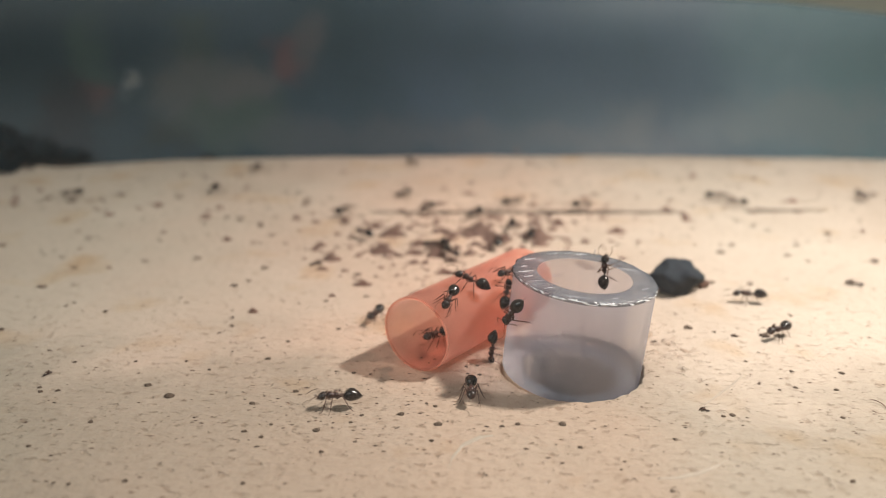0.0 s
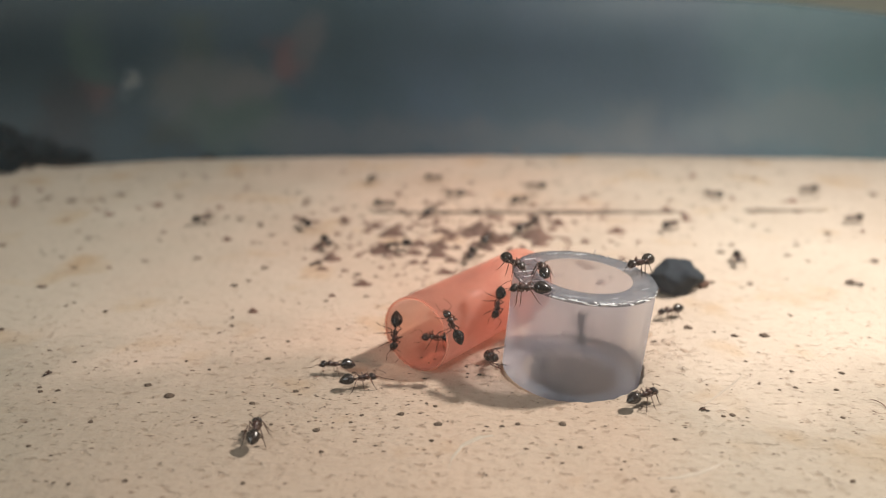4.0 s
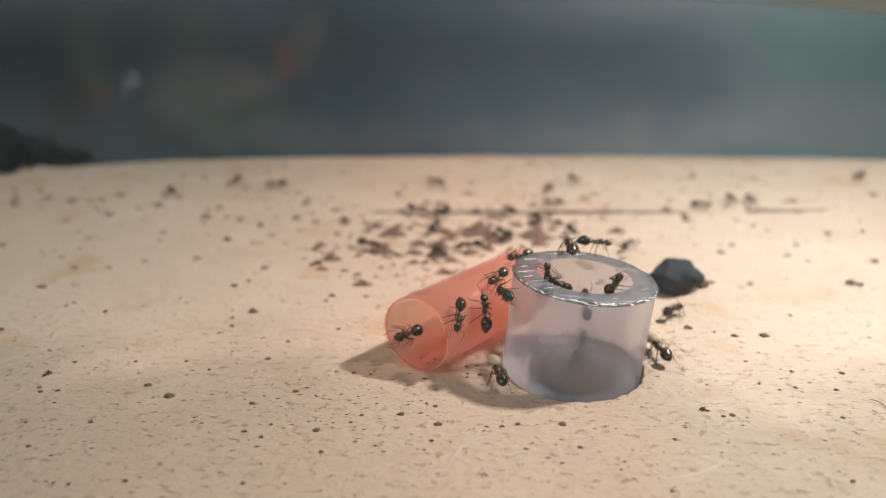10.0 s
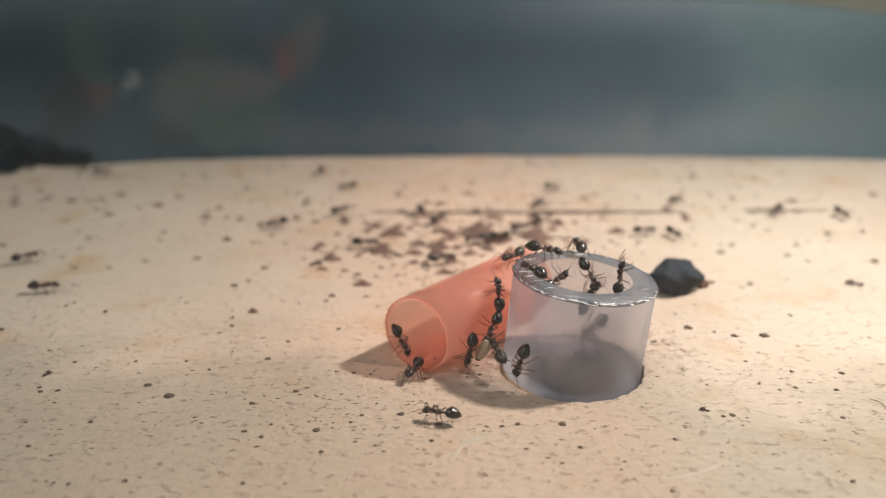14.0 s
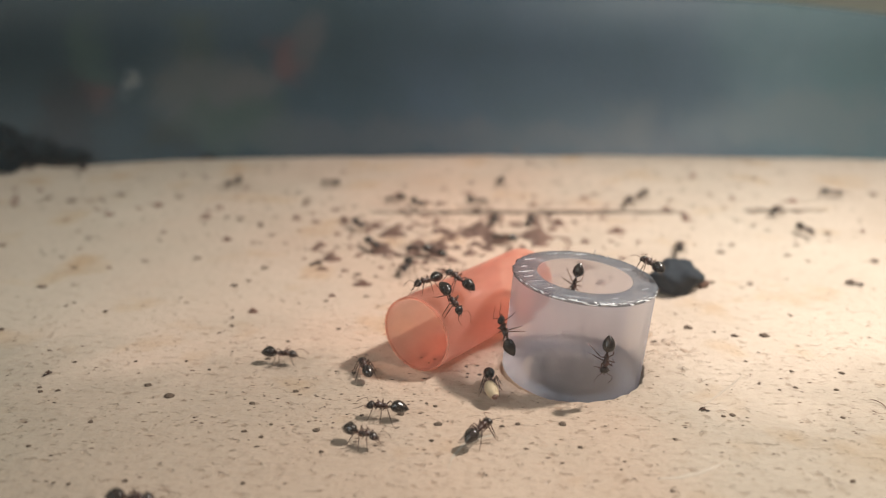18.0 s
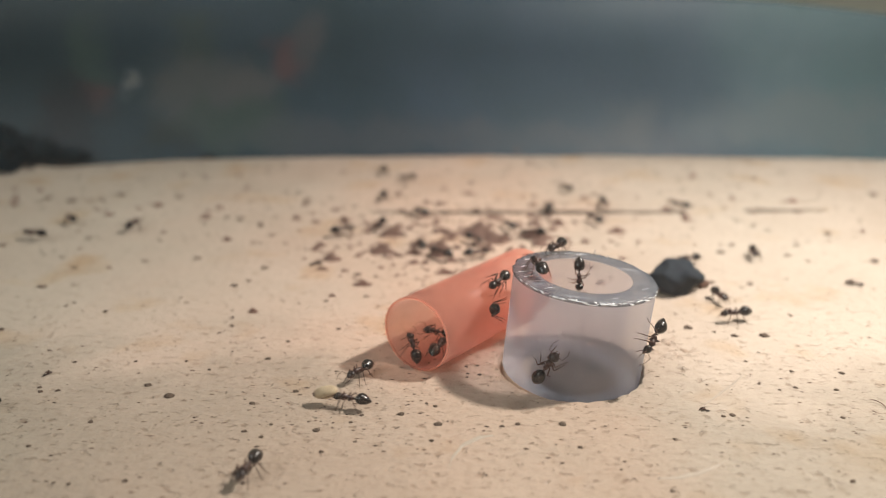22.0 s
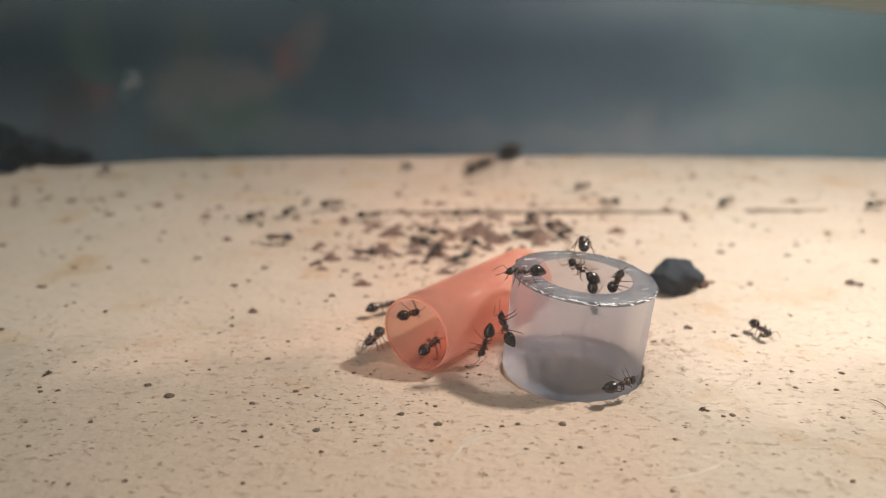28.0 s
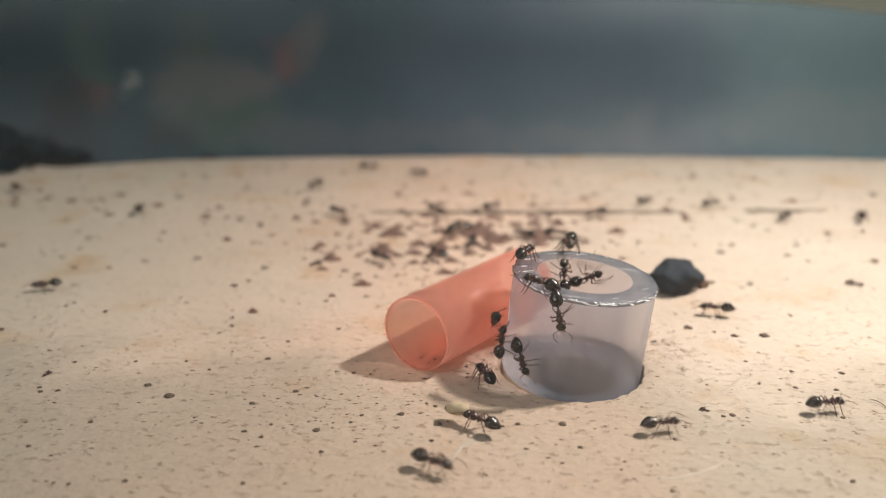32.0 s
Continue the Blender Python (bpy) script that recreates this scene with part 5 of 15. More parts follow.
    crawl([
        (0, at(8.52, 75.39, 8.53, -85, 52, 124)), (.5, at(8.38, 75.5, 7.19, -69, 82, 141)), (1, at(8.24, 75.61, 5.82, -80, 73, 128)),
        (1.5, at(7.96, 75.94, 3.91, -78, 75, 128)), (2, at(7.67, 76.31, 1.93, 81, 70, -75)), (2.25, at(7.83, 76.08, 2.79, 88, 0, -65)),
        (2.5, at(7.99, 75.84, 3.65, 81, -70, -55)), (2.67, at(8.1, 75.7, 4.2, -88, -52, 116)), (2.83, at(8.21, 75.56, 4.74, -88, 6, 120)),
        (3, at(8.31, 75.43, 5.29, -84, 64, 126)), (3.25, at(7.61, 76.71, 3.63, -86, 41, 113)), (3.5, at(6.97, 79.46, 1.07, -86, 35, 92)),
        (3.67, at(7, 79.17, 1.21, 28, 89, -151)), (3.83, at(7.02, 78.88, 1.35, 89, 34, -86)), (4, at(7.05, 78.59, 1.49, 86, -22, -82)),
        (4.5, at(7.14, 78.04, 1.72, 87, -19, -79)), (4.75, at(7.19, 77.82, 1.81, 82, 56, -85)), (5, at(7.24, 77.61, 1.89, -85, 49, 107)),
        (5.5, at(7.34, 77.24, 2.02, -85, 54, 110)), (5.62, at(6.85, 76.46, 1.51, 9, 65, -144)), (5.75, at(6.37, 75.69, 1.01, 37, 25, -103)),
        (6, at(5.39, 74.13, 0, 0, 0, -149)), (6.17, at(5.97, 74.19, .61, 19, -2, -100)), (6.5, at(8.38, 75.13, 1.83, 90, 8, -56)),
        (6.75, at(8.01, 74.38, 2.75, 66, 5, -40)), (7, at(8.88, 74.46, 3.67, 85, 57, -55)), (7.17, at(8.75, 74.68, 4.1, -89, 64, 128)),
        (7.33, at(8.62, 74.89, 4.53, -90, 5, 124)), (7.5, at(8.49, 75.11, 4.96, -85, -54, 119)), (8, at(8.11, 75.9, 6.19, -85, -52, 113)),
        (8.5, at(8.44, 75.16, 8.85, 16, -39, 4)), (8.75, at(8.59, 74.79, 10.19, 0, -22, 55)), (9, at(9.15, 75.4, 11, 0, -26, 52)),
        (9.5, at(10.22, 79.44, 11.45, 3, 2, 60)), (9.8, at(12.37, 84.15, 11.2, 0, 0, 75)), (10, at(14.88, 85.23, 11.18, 3, 0, 89)),
        (10.5, at(15.25, 85.86, 11.16, 2, 3, 27)), (11, at(15.62, 86.51, 11.14, -2, 3, -34)), (11.17, at(14.36, 86.78, 10.75, -9, 0, -85)),
        (11.33, at(13.1, 87.06, 10.36, -11, -7, -135)), (11.5, at(11.84, 87.34, 9.98, -7, -13, 174)), (11.8, at(8.88, 88.41, 7.9, 15, -35, 115)),
        (12, at(7.95, 88.25, 8.29, 27, -8, 66)), (12.16, at(9.58, 86.42, 9.29, 15, 5, 9)), (12.31, at(11.2, 84.59, 10.29, -3, 2, -50)),
        (12.4, at(11.23, 84.5, 9.34, -4, 47, -53)), (12.49, at(11.25, 84.41, 8.38, -130, 87, 180)), (12.72, at(11.33, 83.72, -.3, -130, 87, 180)),
        (12.81, at(11.65, 83.03, -4.82, -130, 87, 180)), (12.84, at(9.76, 82.36, -7.85, -56, 52, -142)), (12.87, at(7.87, 81.7, -10.87, -31, 21, -161)),
        (12.9, at(5.98, 81.04, -13.9, 0, 0, 170)), (12.97, at(5.98, 81.04, -13.9, 0, 0, -130)), (13.03, at(5.98, 81.04, -13.9, 0, 0, -70)),
        (13.1, at(5.98, 81.04, -13.9, 0, 0, -10)), (13.13, at(7.82, 81.66, -10.87, 32, -20, 19)), (13.16, at(9.66, 82.28, -7.84, 57, -52, 39)),
        (13.19, at(11.5, 82.9, -4.81, 132, -87, 0)), (13.28, at(11.16, 83.57, -.29, 132, -87, 0)), (13.51, at(11.05, 84.23, 8.39, 132, -87, 0)),
        (13.6, at(11.02, 84.32, 9.35, 4, -47, 130)), (13.69, at(11, 84.41, 10.3, 2, -2, 132)), (13.79, at(11.27, 84.14, 10.65, 3, 1, 80)),
        (13.89, at(11.53, 83.87, 11, 2, 3, 27)), (14, at(11.8, 83.59, 11.36, -1, 3, -25)), (14.25, at(11.22, 83.36, 11.39, -3, 1, -81)),
        (14.5, at(10.64, 83.13, 11.42, -2, -2, -136)), (14.67, at(10.97, 83.41, 11.4, -3, 1, -77)), (14.83, at(11.3, 83.7, 11.39, -1, 3, -18)),
        (15, at(11.63, 83.98, 11.37, 2, 3, 41)), (15.5, at(12.64, 84.85, 11.31, 2, 3, 41)), (16, at(13.67, 85.74, 11.25, 2, 3, 41)),
        (16.25, at(14.2, 86.2, 11.22, -2, 3, -28)), (16.5, at(14.72, 86.65, 11.19, -3, 0, -97)), (16.67, at(14.64, 86.83, 11.19, -2, 2, -46)),
        (16.83, at(14.56, 87.02, 11.2, 0, 3, 6)), (17, at(14.48, 87.2, 11.2, 3, 2, 58)), (17.16, at(14.52, 86.65, 10.65, -1, 3, -12)),
        (17.32, at(14.57, 86.09, 10.09, -3, 0, -82)), (17.52, at(14.34, 85.53, 4.81, -4, 45, -85)), (17.72, at(14.12, 84.97, -.46, -98, 87, -180)),
        (17.81, at(13.99, 84.07, -4.96, -98, 87, -180)), (17.85, at(9.98, 82.55, -9.43, -34, 39, -160)), (17.9, at(5.98, 81.04, -13.9, 0, 0, 170)),
        (23.05, at(108.5, 136.9, 0, 0, 0, 180)), (24, at(77.9, 136.9, 0, 0, 0, -136)), (24.5, at(71.7, 136, 0, 0, 0, -177)), (24.75, at(68.6, 136.1, 0, 0, 0, 112)),
        (25, at(65.5, 136.2, 0, 0, 0, 40)), (25.17, at(66.1, 133.9, 0, 0, 0, -16)), (25.33, at(66.8, 131.6, 0, 0, 0, -72)), (25.5, at(67.5, 129.3, 0, 0, 0, -128)),
        (25.92, at(69.9, 131.9, 0, 0, 0, -71)), (26.33, at(72.4, 134.6, 0, 0, 0, -15)), (26.75, at(74.9, 137.3, 0, 0, 0, 42)), (28, at(83.6, 143.8, 0, 0, 0, 19)),
        (28.17, at(80.7, 142.7, 0, 0, 0, 78)), (28.33, at(77.8, 141.5, 0, 0, 0, 138)), (28.5, at(74.9, 140.3, 0, 0, 0, -162)), (28.75, at(70.3, 139.2, 0, 0, 0, 123)),
        (29, at(65.8, 138, 0, 0, 0, 48)), (29.25, at(61.7, 139.2, 0, 0, 0, 102)), (29.5, at(57.7, 140.4, 0, 0, 0, 157)), (29.67, at(55.2, 141.8, 0, 0, 0, -147)),
        (29.83, at(52.8, 143.2, 0, 0, 0, -92)), (30, at(50.4, 144.6, 0, 0, 0, -36)), (30.5, at(55.4, 142.3, 0, 0, 0, -15)), (31, at(60.9, 141.8, 0, 0, 0, 9)),
        (31.5, at(68.7, 138.4, 0, 0, 0, -19)), (31.75, at(72.9, 137.3, 0, 0, 0, 21)), (32, at(77, 136.2, 0, 0, 0, 61))])
    crawl([
        (0, at(7.04, 80.23, 1.55, 50, 85, -135)), (.25, at(7.05, 80.25, 1.63, 86, 25, -97)), (.5, at(7.05, 80.27, 1.72, 86, -35, -93)),
        (.75, at(7.09, 79.4, 2.29, 84, 11, -91)), (1, at(7.13, 78.53, 2.87, 84, 58, -89)), (1.25, at(6.57, 78.94, 2.15, -6, 65, 172)),
        (1.5, at(6, 79.36, 1.44, -33, 29, 133)), (1.75, at(5.44, 79.77, .72, -21, 10, 102)), (2, at(4.87, 80.18, 0, 0, 0, 69)), (2.17, at(3.56, 78.63, 0, 0, 0, 121)),
        (2.33, at(2.25, 77.07, 0, 0, 0, 173)), (2.5, at(.94, 75.51, 0, 0, 0, -136)), (3, at(-3.93, 71.55, 0, 0, 0, -173)), (3.25, at(-8.14, 73.43, 0, 0, 0, 168)),
        (3.5, at(-12.75, 73.42, 0, 0, 0, 175)), (3.67, at(-11.48, 73.77, 0, 0, 0, 122)), (3.83, at(-10.21, 74.13, 0, 0, 0, 69)), (4, at(-8.95, 74.48, 0, 0, 0, 15)),
        (4.5, at(-5.13, 75.51, 0, 0, 0, 3)), (5, at(.48, 74.97, 0, 0, 0, 14)), (5.25, at(1.5, 76.18, 0, 0, 0, 88)), (5.5, at(2.53, 77.4, 0, 0, 0, 162)),
        (5.75, at(1.38, 76.56, 1.59, -25, -48, 173)), (6, at(.23, 75.72, 3.17, -130, -64, -93)), (6.25, at(.31, 75.3, 1.59, -35, -43, -162)),
        (6.5, at(.4, 74.88, 0, 0, 0, -163)), (7, at(-5.61, 74.92, 0, 0, 0, -168)), (7.17, at(-3.48, 75.42, .39, 0, 0, -109)), (7.33, at(-1.34, 75.92, .77, 0, 0, -50)),
        (7.5, at(.79, 76.42, 1.16, -3, -43, 15)), (7.8, at(4.64, 77.32, 0, 0, 0, 82)), (7.9, at(5.92, 77.62, 0, -31, 39, 115)), (8, at(7.2, 77.92, 2.32, -22, 87, 169)),
        (8.17, at(6.98, 78.72, 2.77, -54, 33, 133)), (8.33, at(6.77, 79.52, 3.22, -51, -21, 127)), (8.5, at(6.56, 80.32, 3.67, -26, -73, 102)),
        (9, at(5.77, 82.14, 5.2, -70, -58, -147)), (9.5, at(5.71, 83, 6.74, 37, -49, 95)), (9.75, at(5.77, 83.94, 7.34, -28, -40, -172)),
        (10, at(5.83, 84.88, 7.95, -36, 4, -124)), (10.5, at(4.34, 84.27, 8.38, -19, -16, -169)), (11, at(2.93, 84.02, 8.7, -2, -12, 149)),
        (11.25, at(2.46, 83.23, 8.66, -12, -7, -164)), (11.5, at(1.99, 82.44, 8.62, -16, 3, -119)), (12, at(1.09, 80.96, 8.53, -16, -12, -165)),
        (12.25, at(-.31, 81.43, 7.74, -41, 5, -135)), (12.38, at(-1.24, 81.86, 7.93, -97, 3, -135)), (12.5, at(-2.17, 82.28, 8.12, -154, 2, -134)),
        (12.7, at(-3.52, 82.85, 7, -129, 4, -133)), (13, at(-4.55, 82.87, 5.35, -103, 3, -131)), (13.5, at(-5.27, 82, 3.39, -69, 46, -115)),
        (14, at(-5.49, 80.66, 1.93, 0, 53, -40)), (14.25, at(-6.25, 81.51, .86, -23, 13, -102)), (14.5, at(-6.93, 82.29, 0, 0, 0, -152)),
        (14.75, at(-6.49, 82.18, .1, -1, 5, -84)), (15, at(-6.05, 82.08, .19, 3, 7, -16)), (15.5, at(-5.17, 81.87, .41, 7, 15, -14)),
        (16, at(-4.29, 81.65, .64, 12, 22, -11)), (16.25, at(-3.84, 81.54, .77, 28, -5, 54)), (16.5, at(-3.39, 81.42, .89, 9, -31, 122)),
        (16.65, at(-4.86, 82.67, 4.17, 87, 2, 93)), (16.8, at(-3.67, 81.67, 7.65, 168, 37, 121)), (16.85, at(-3.2, 81.28, 7.93, 122, 26, 111)),
        (16.9, at(-2.74, 80.89, 8.22, 81, 12, 113)), (16.95, at(-2.27, 80.5, 8.51, 41, 3, 123)), (17, at(-1.81, 80.11, 8.8, 0, 2, 137)),
        (17.5, at(-1.77, 80.3, 8.79, 2, 2, 179)), (18, at(-1.72, 80.5, 8.79, 4, 1, -139)), (18.5, at(-3.07, 81.92, 7.1, -51, 1, -130)),
        (19, at(-4.2, 83.16, 5.64, -108, 11, -134)), (19.25, at(-3.64, 83.93, 4.67, -107, 77, -138)), (19.5, at(-3.08, 84.7, 3.7, 78, 37, 42)),
        (19.75, at(-2.42, 85.03, 2.94, 67, -25, 68)), (20, at(-1.76, 85.37, 2.19, -13, -57, 156)), (20.5, at(-2.37, 85.4, 3.3, -60, -57, -156)),
        (21, at(-2.89, 85, 4.63, -94, -43, -127)), (21.25, at(-2.53, 85.11, 3.61, -78, 27, -114)), (21.5, at(-2.17, 85.23, 2.59, 23, 62, -15)),
        (21.75, at(-1.72, 84.82, 1.84, -43, 31, -113)), (22, at(-1.26, 84.41, 1.1, -32, -19, -158)), (22.5, at(-1.28, 84.05, .95, -33, -8, -143)),
        (23, at(-1.3, 83.68, .8, -30, 2, -127)), (23.5, at(-1.34, 82.61, .5, -19, 6, -113)), (24, at(-1.36, 81.4, .3, -7, 5, -96)),
        (24.25, at(-1.96, 82.7, 1.05, -19, -28, -156)), (24.5, at(-2.56, 83.99, 1.81, 16, -49, 119)), (25, at(-3.4, 84.41, 4.57, -94, -56, -127)),
        (25.5, at(-2.55, 85.36, 3.84, -67, -70, -151)), (26, at(-3.03, 84.79, 3.83, -82, 0, -130)), (26.5, at(-3.51, 84.22, 3.82, -82, 0, -130)),
        (27, at(-3.97, 83.67, 3.82, -82, 0, -130)), (27.25, at(-4.2, 83.39, 3.81, -72, 63, -114)), (27.5, at(-4.44, 83.11, 3.81, 77, 51, 40)),
        (28, at(-4.74, 82.23, 6.13, 115, 13, 56)), (28.5, at(-4.45, 81.79, 6.96, 131, -20, 34)), (28.67, at(-4.29, 81.45, 7.27, 160, -43, -21)),
        (28.83, at(-4.13, 81.1, 7.58, -158, -33, -87)), (29, at(-3.98, 80.76, 7.89, -147, 0, -130)), (29.25, at(-3.73, 82.41, 6.73, -171, 54, 170)),
        (29.5, at(-3.48, 84.05, 5.57, 110, 33, 61)), (30, at(-2.5, 85.45, 3.99, 83, 34, 46)), (30.3, at(-2.05, 86.01, 4.25, 88, -29, 51)),
        (30.4, at(-.38, 84.92, 7.94, 149, -14, 53)), (30.5, at(2.97, 82.42, 8.04, -152, -9, 67)), (30.7, at(4.84, 81.47, 5.34, -105, -28, 57)),
        (30.77, at(5.01, 81.56, 5.3, -130, -38, 32)), (30.85, at(5.18, 81.66, 5.25, -152, -55, 10)), (30.93, at(5.35, 81.75, 5.21, -172, -77, -9)),
        (31, at(5.52, 81.84, 5.17, -10, -80, 150)), (31.5, at(6.52, 81.02, 5.28, -61, -48, 137)), (31.75, at(6.88, 80.25, 5.47, -65, -3, 119)),
        (32, at(7.24, 79.48, 5.65, -86, 36, 92))])
    crawl([
        (0, at(2.98, 72.22, 0, 0, 0, -92)), (.5, at(2.5, 71.21, 0, 0, 0, -53)), (.75, at(2.01, 70.93, 0, 0, 0, -3)), (1, at(1.52, 70.65, 0, 0, 0, 48)),
        (1.25, at(-.89, 70.43, 0, 0, 0, 113)), (1.5, at(-3.3, 70.22, 0, 0, 0, 177)), (2, at(-8.05, 71.14, 0, 0, 0, -175)), (2.5, at(-12.56, 63.95, 0, 0, 0, -124)),
        (2.75, at(-14.99, 60.48, 0, 0, 0, -77)), (3, at(-17.43, 57.01, 0, 0, 0, -30)), (3.25, at(-17.57, 58.85, 0, 0, 0, 33)), (3.5, at(-17.72, 60.69, 0, 0, 0, 95)),
        (4, at(-18.05, 64.35, 0, 0, 0, 96)), (4.5, at(-18.44, 68.01, 0, 0, 0, 97)), (5, at(-18.9, 71.66, 0, 0, 0, 98)), (5.5, at(-19.41, 75.31, 0, 0, 0, 118)),
        (5.75, at(-17.38, 78.73, 0, 0, 0, 59)), (6, at(-15.28, 82.1, 0, 0, 0, 47)), (6.25, at(-14.52, 80.76, 0, 0, 0, 0)), (6.5, at(-13.76, 79.41, 0, 0, 0, -47)),
        (7, at(-11.19, 77.69, 0, 0, 0, -53)), (7.25, at(-7.89, 77.76, .83, 18, 20, -16)), (7.6, at(-3.2, 77.82, 0, 0, 0, -55)),
        (7.7, at(-1.44, 77.48, .99, 29, 18, -120)), (7.8, at(.31, 77.14, 1.99, 21, 51, 167)), (7.85, at(.77, 77.32, 2.36, -12, 42, 176)),
        (7.9, at(1.23, 77.51, 2.73, -44, 38, -170)), (7.95, at(1.69, 77.69, 3.11, -75, 40, -156)), (8, at(2.15, 77.88, 3.48, -108, 48, -144)),
        (8.17, at(2.8, 78.74, 4.27, 105, 76, 76)), (8.33, at(3.46, 79.59, 5.07, 78, 23, 57)), (8.5, at(4.12, 80.45, 5.86, 67, -31, 62)),
        (9, at(6.54, 85.14, 7.64, 40, -15, 67)), (9.5, at(7.77, 87.46, 8.07, 32, -10, 66)), (9.67, at(8.21, 88.35, 8.19, 15, -27, 116)),
        (9.83, at(8.66, 89.24, 8.32, -11, -24, 172)), (10, at(9.11, 90.13, 8.45, -23, -4, -140)), (10.5, at(7.68, 86.98, 7.9, -35, 13, -112)),
        (10.75, at(7.05, 85.7, 7.57, -29, -35, -169)), (11, at(6.42, 84.41, 7.24, 33, -40, 95)), (11.25, at(6.05, 83.89, 7.17, -35, -40, -174)),
        (11.5, at(5.69, 83.37, 7.1, -52, 8, -124)), (11.67, at(5.45, 83.03, 7.06, -42, -35, -162)), (11.83, at(5.21, 82.7, 7.01, 17, -52, 120)),
        (12, at(4.97, 82.36, 6.96, 52, -18, 63)), (12.25, at(4.85, 81.79, 6.45, 50, 43, 26)), (12.5, at(4.73, 81.23, 5.94, -51, 56, -97)),
        (12.75, at(4.66, 80.93, 5.34, -77, 12, -124)), (13, at(4.58, 80.64, 4.73, -85, -36, -133)), (13.5, at(3.23, 79.03, 4.1, -94, 23, -132)),
        (14, at(1.95, 77.67, 3.4, 179, 77, 139)), (14.2, at(2.15, 78.32, 2.61, 123, 41, 73)), (14.35, at(3.52, 77.79, 0, 49, 34, 30)),
        (14.5, at(4.89, 77.26, 0, 0, 0, 20)), (14.67, at(4.66, 77.3, .43, 2, -7, 70)), (14.83, at(4.42, 77.33, .85, -2, -14, 122)), (15.2, at(3.9, 77.41, 0, 0, 0, 143)),
        (15.3, at(3.16, 77.94, 0, -8, -55, 148)), (15.4, at(2.41, 78.47, 2.87, -162, -69, -60)), (15.6, at(2.39, 78.29, 3.15, -161, -73, -60)),
        (16, at(2.78, 77.57, 3.79, -36, -57, -180)), (16.5, at(2.05, 77.69, 5.05, -2, -82, 142)), (16.62, at(1.72, 76.43, 3.8, -57, -29, -133)),
        (16.75, at(1.4, 75.16, 2.55, -35, 23, -101)), (17, at(.7, 72.67, 0, 0, 0, -147)), (17.5, at(-3.01, 71.23, 0, 0, 0, -148)), (18, at(-5.93, 68.53, 0, 0, 0, 171)),
        (18.17, at(-4.09, 68.25, 0, 0, 0, 112)), (18.33, at(-2.25, 67.97, 0, 0, 0, 54)), (18.5, at(-.4, 67.69, 0, 0, 0, -5)), (19, at(5.19, 67.64, 0, 0, 0, 2)),
        (19.17, at(3.61, 67.45, 0, 0, 0, -56)), (19.33, at(2.03, 67.26, 0, 0, 0, -115)), (19.5, at(.45, 67.07, 0, 0, 0, -174)), (20, at(-4.3, 66.59, 0, 0, 0, -122)),
        (20.5, at(-5.11, 65.74, 0, 0, 0, -130)), (21, at(-5.8, 64.8, 0, 0, 0, -120)), (21.5, at(-11.19, 60.91, 0, 0, 0, -151)), (22, at(-17.33, 58.34, 0, 0, 0, -104)),
        (22.5, at(-13.63, 49.9, 0, 0, 0, -66)), (32, at(-13.63, 49.9, 0, 0, 0, -66))])
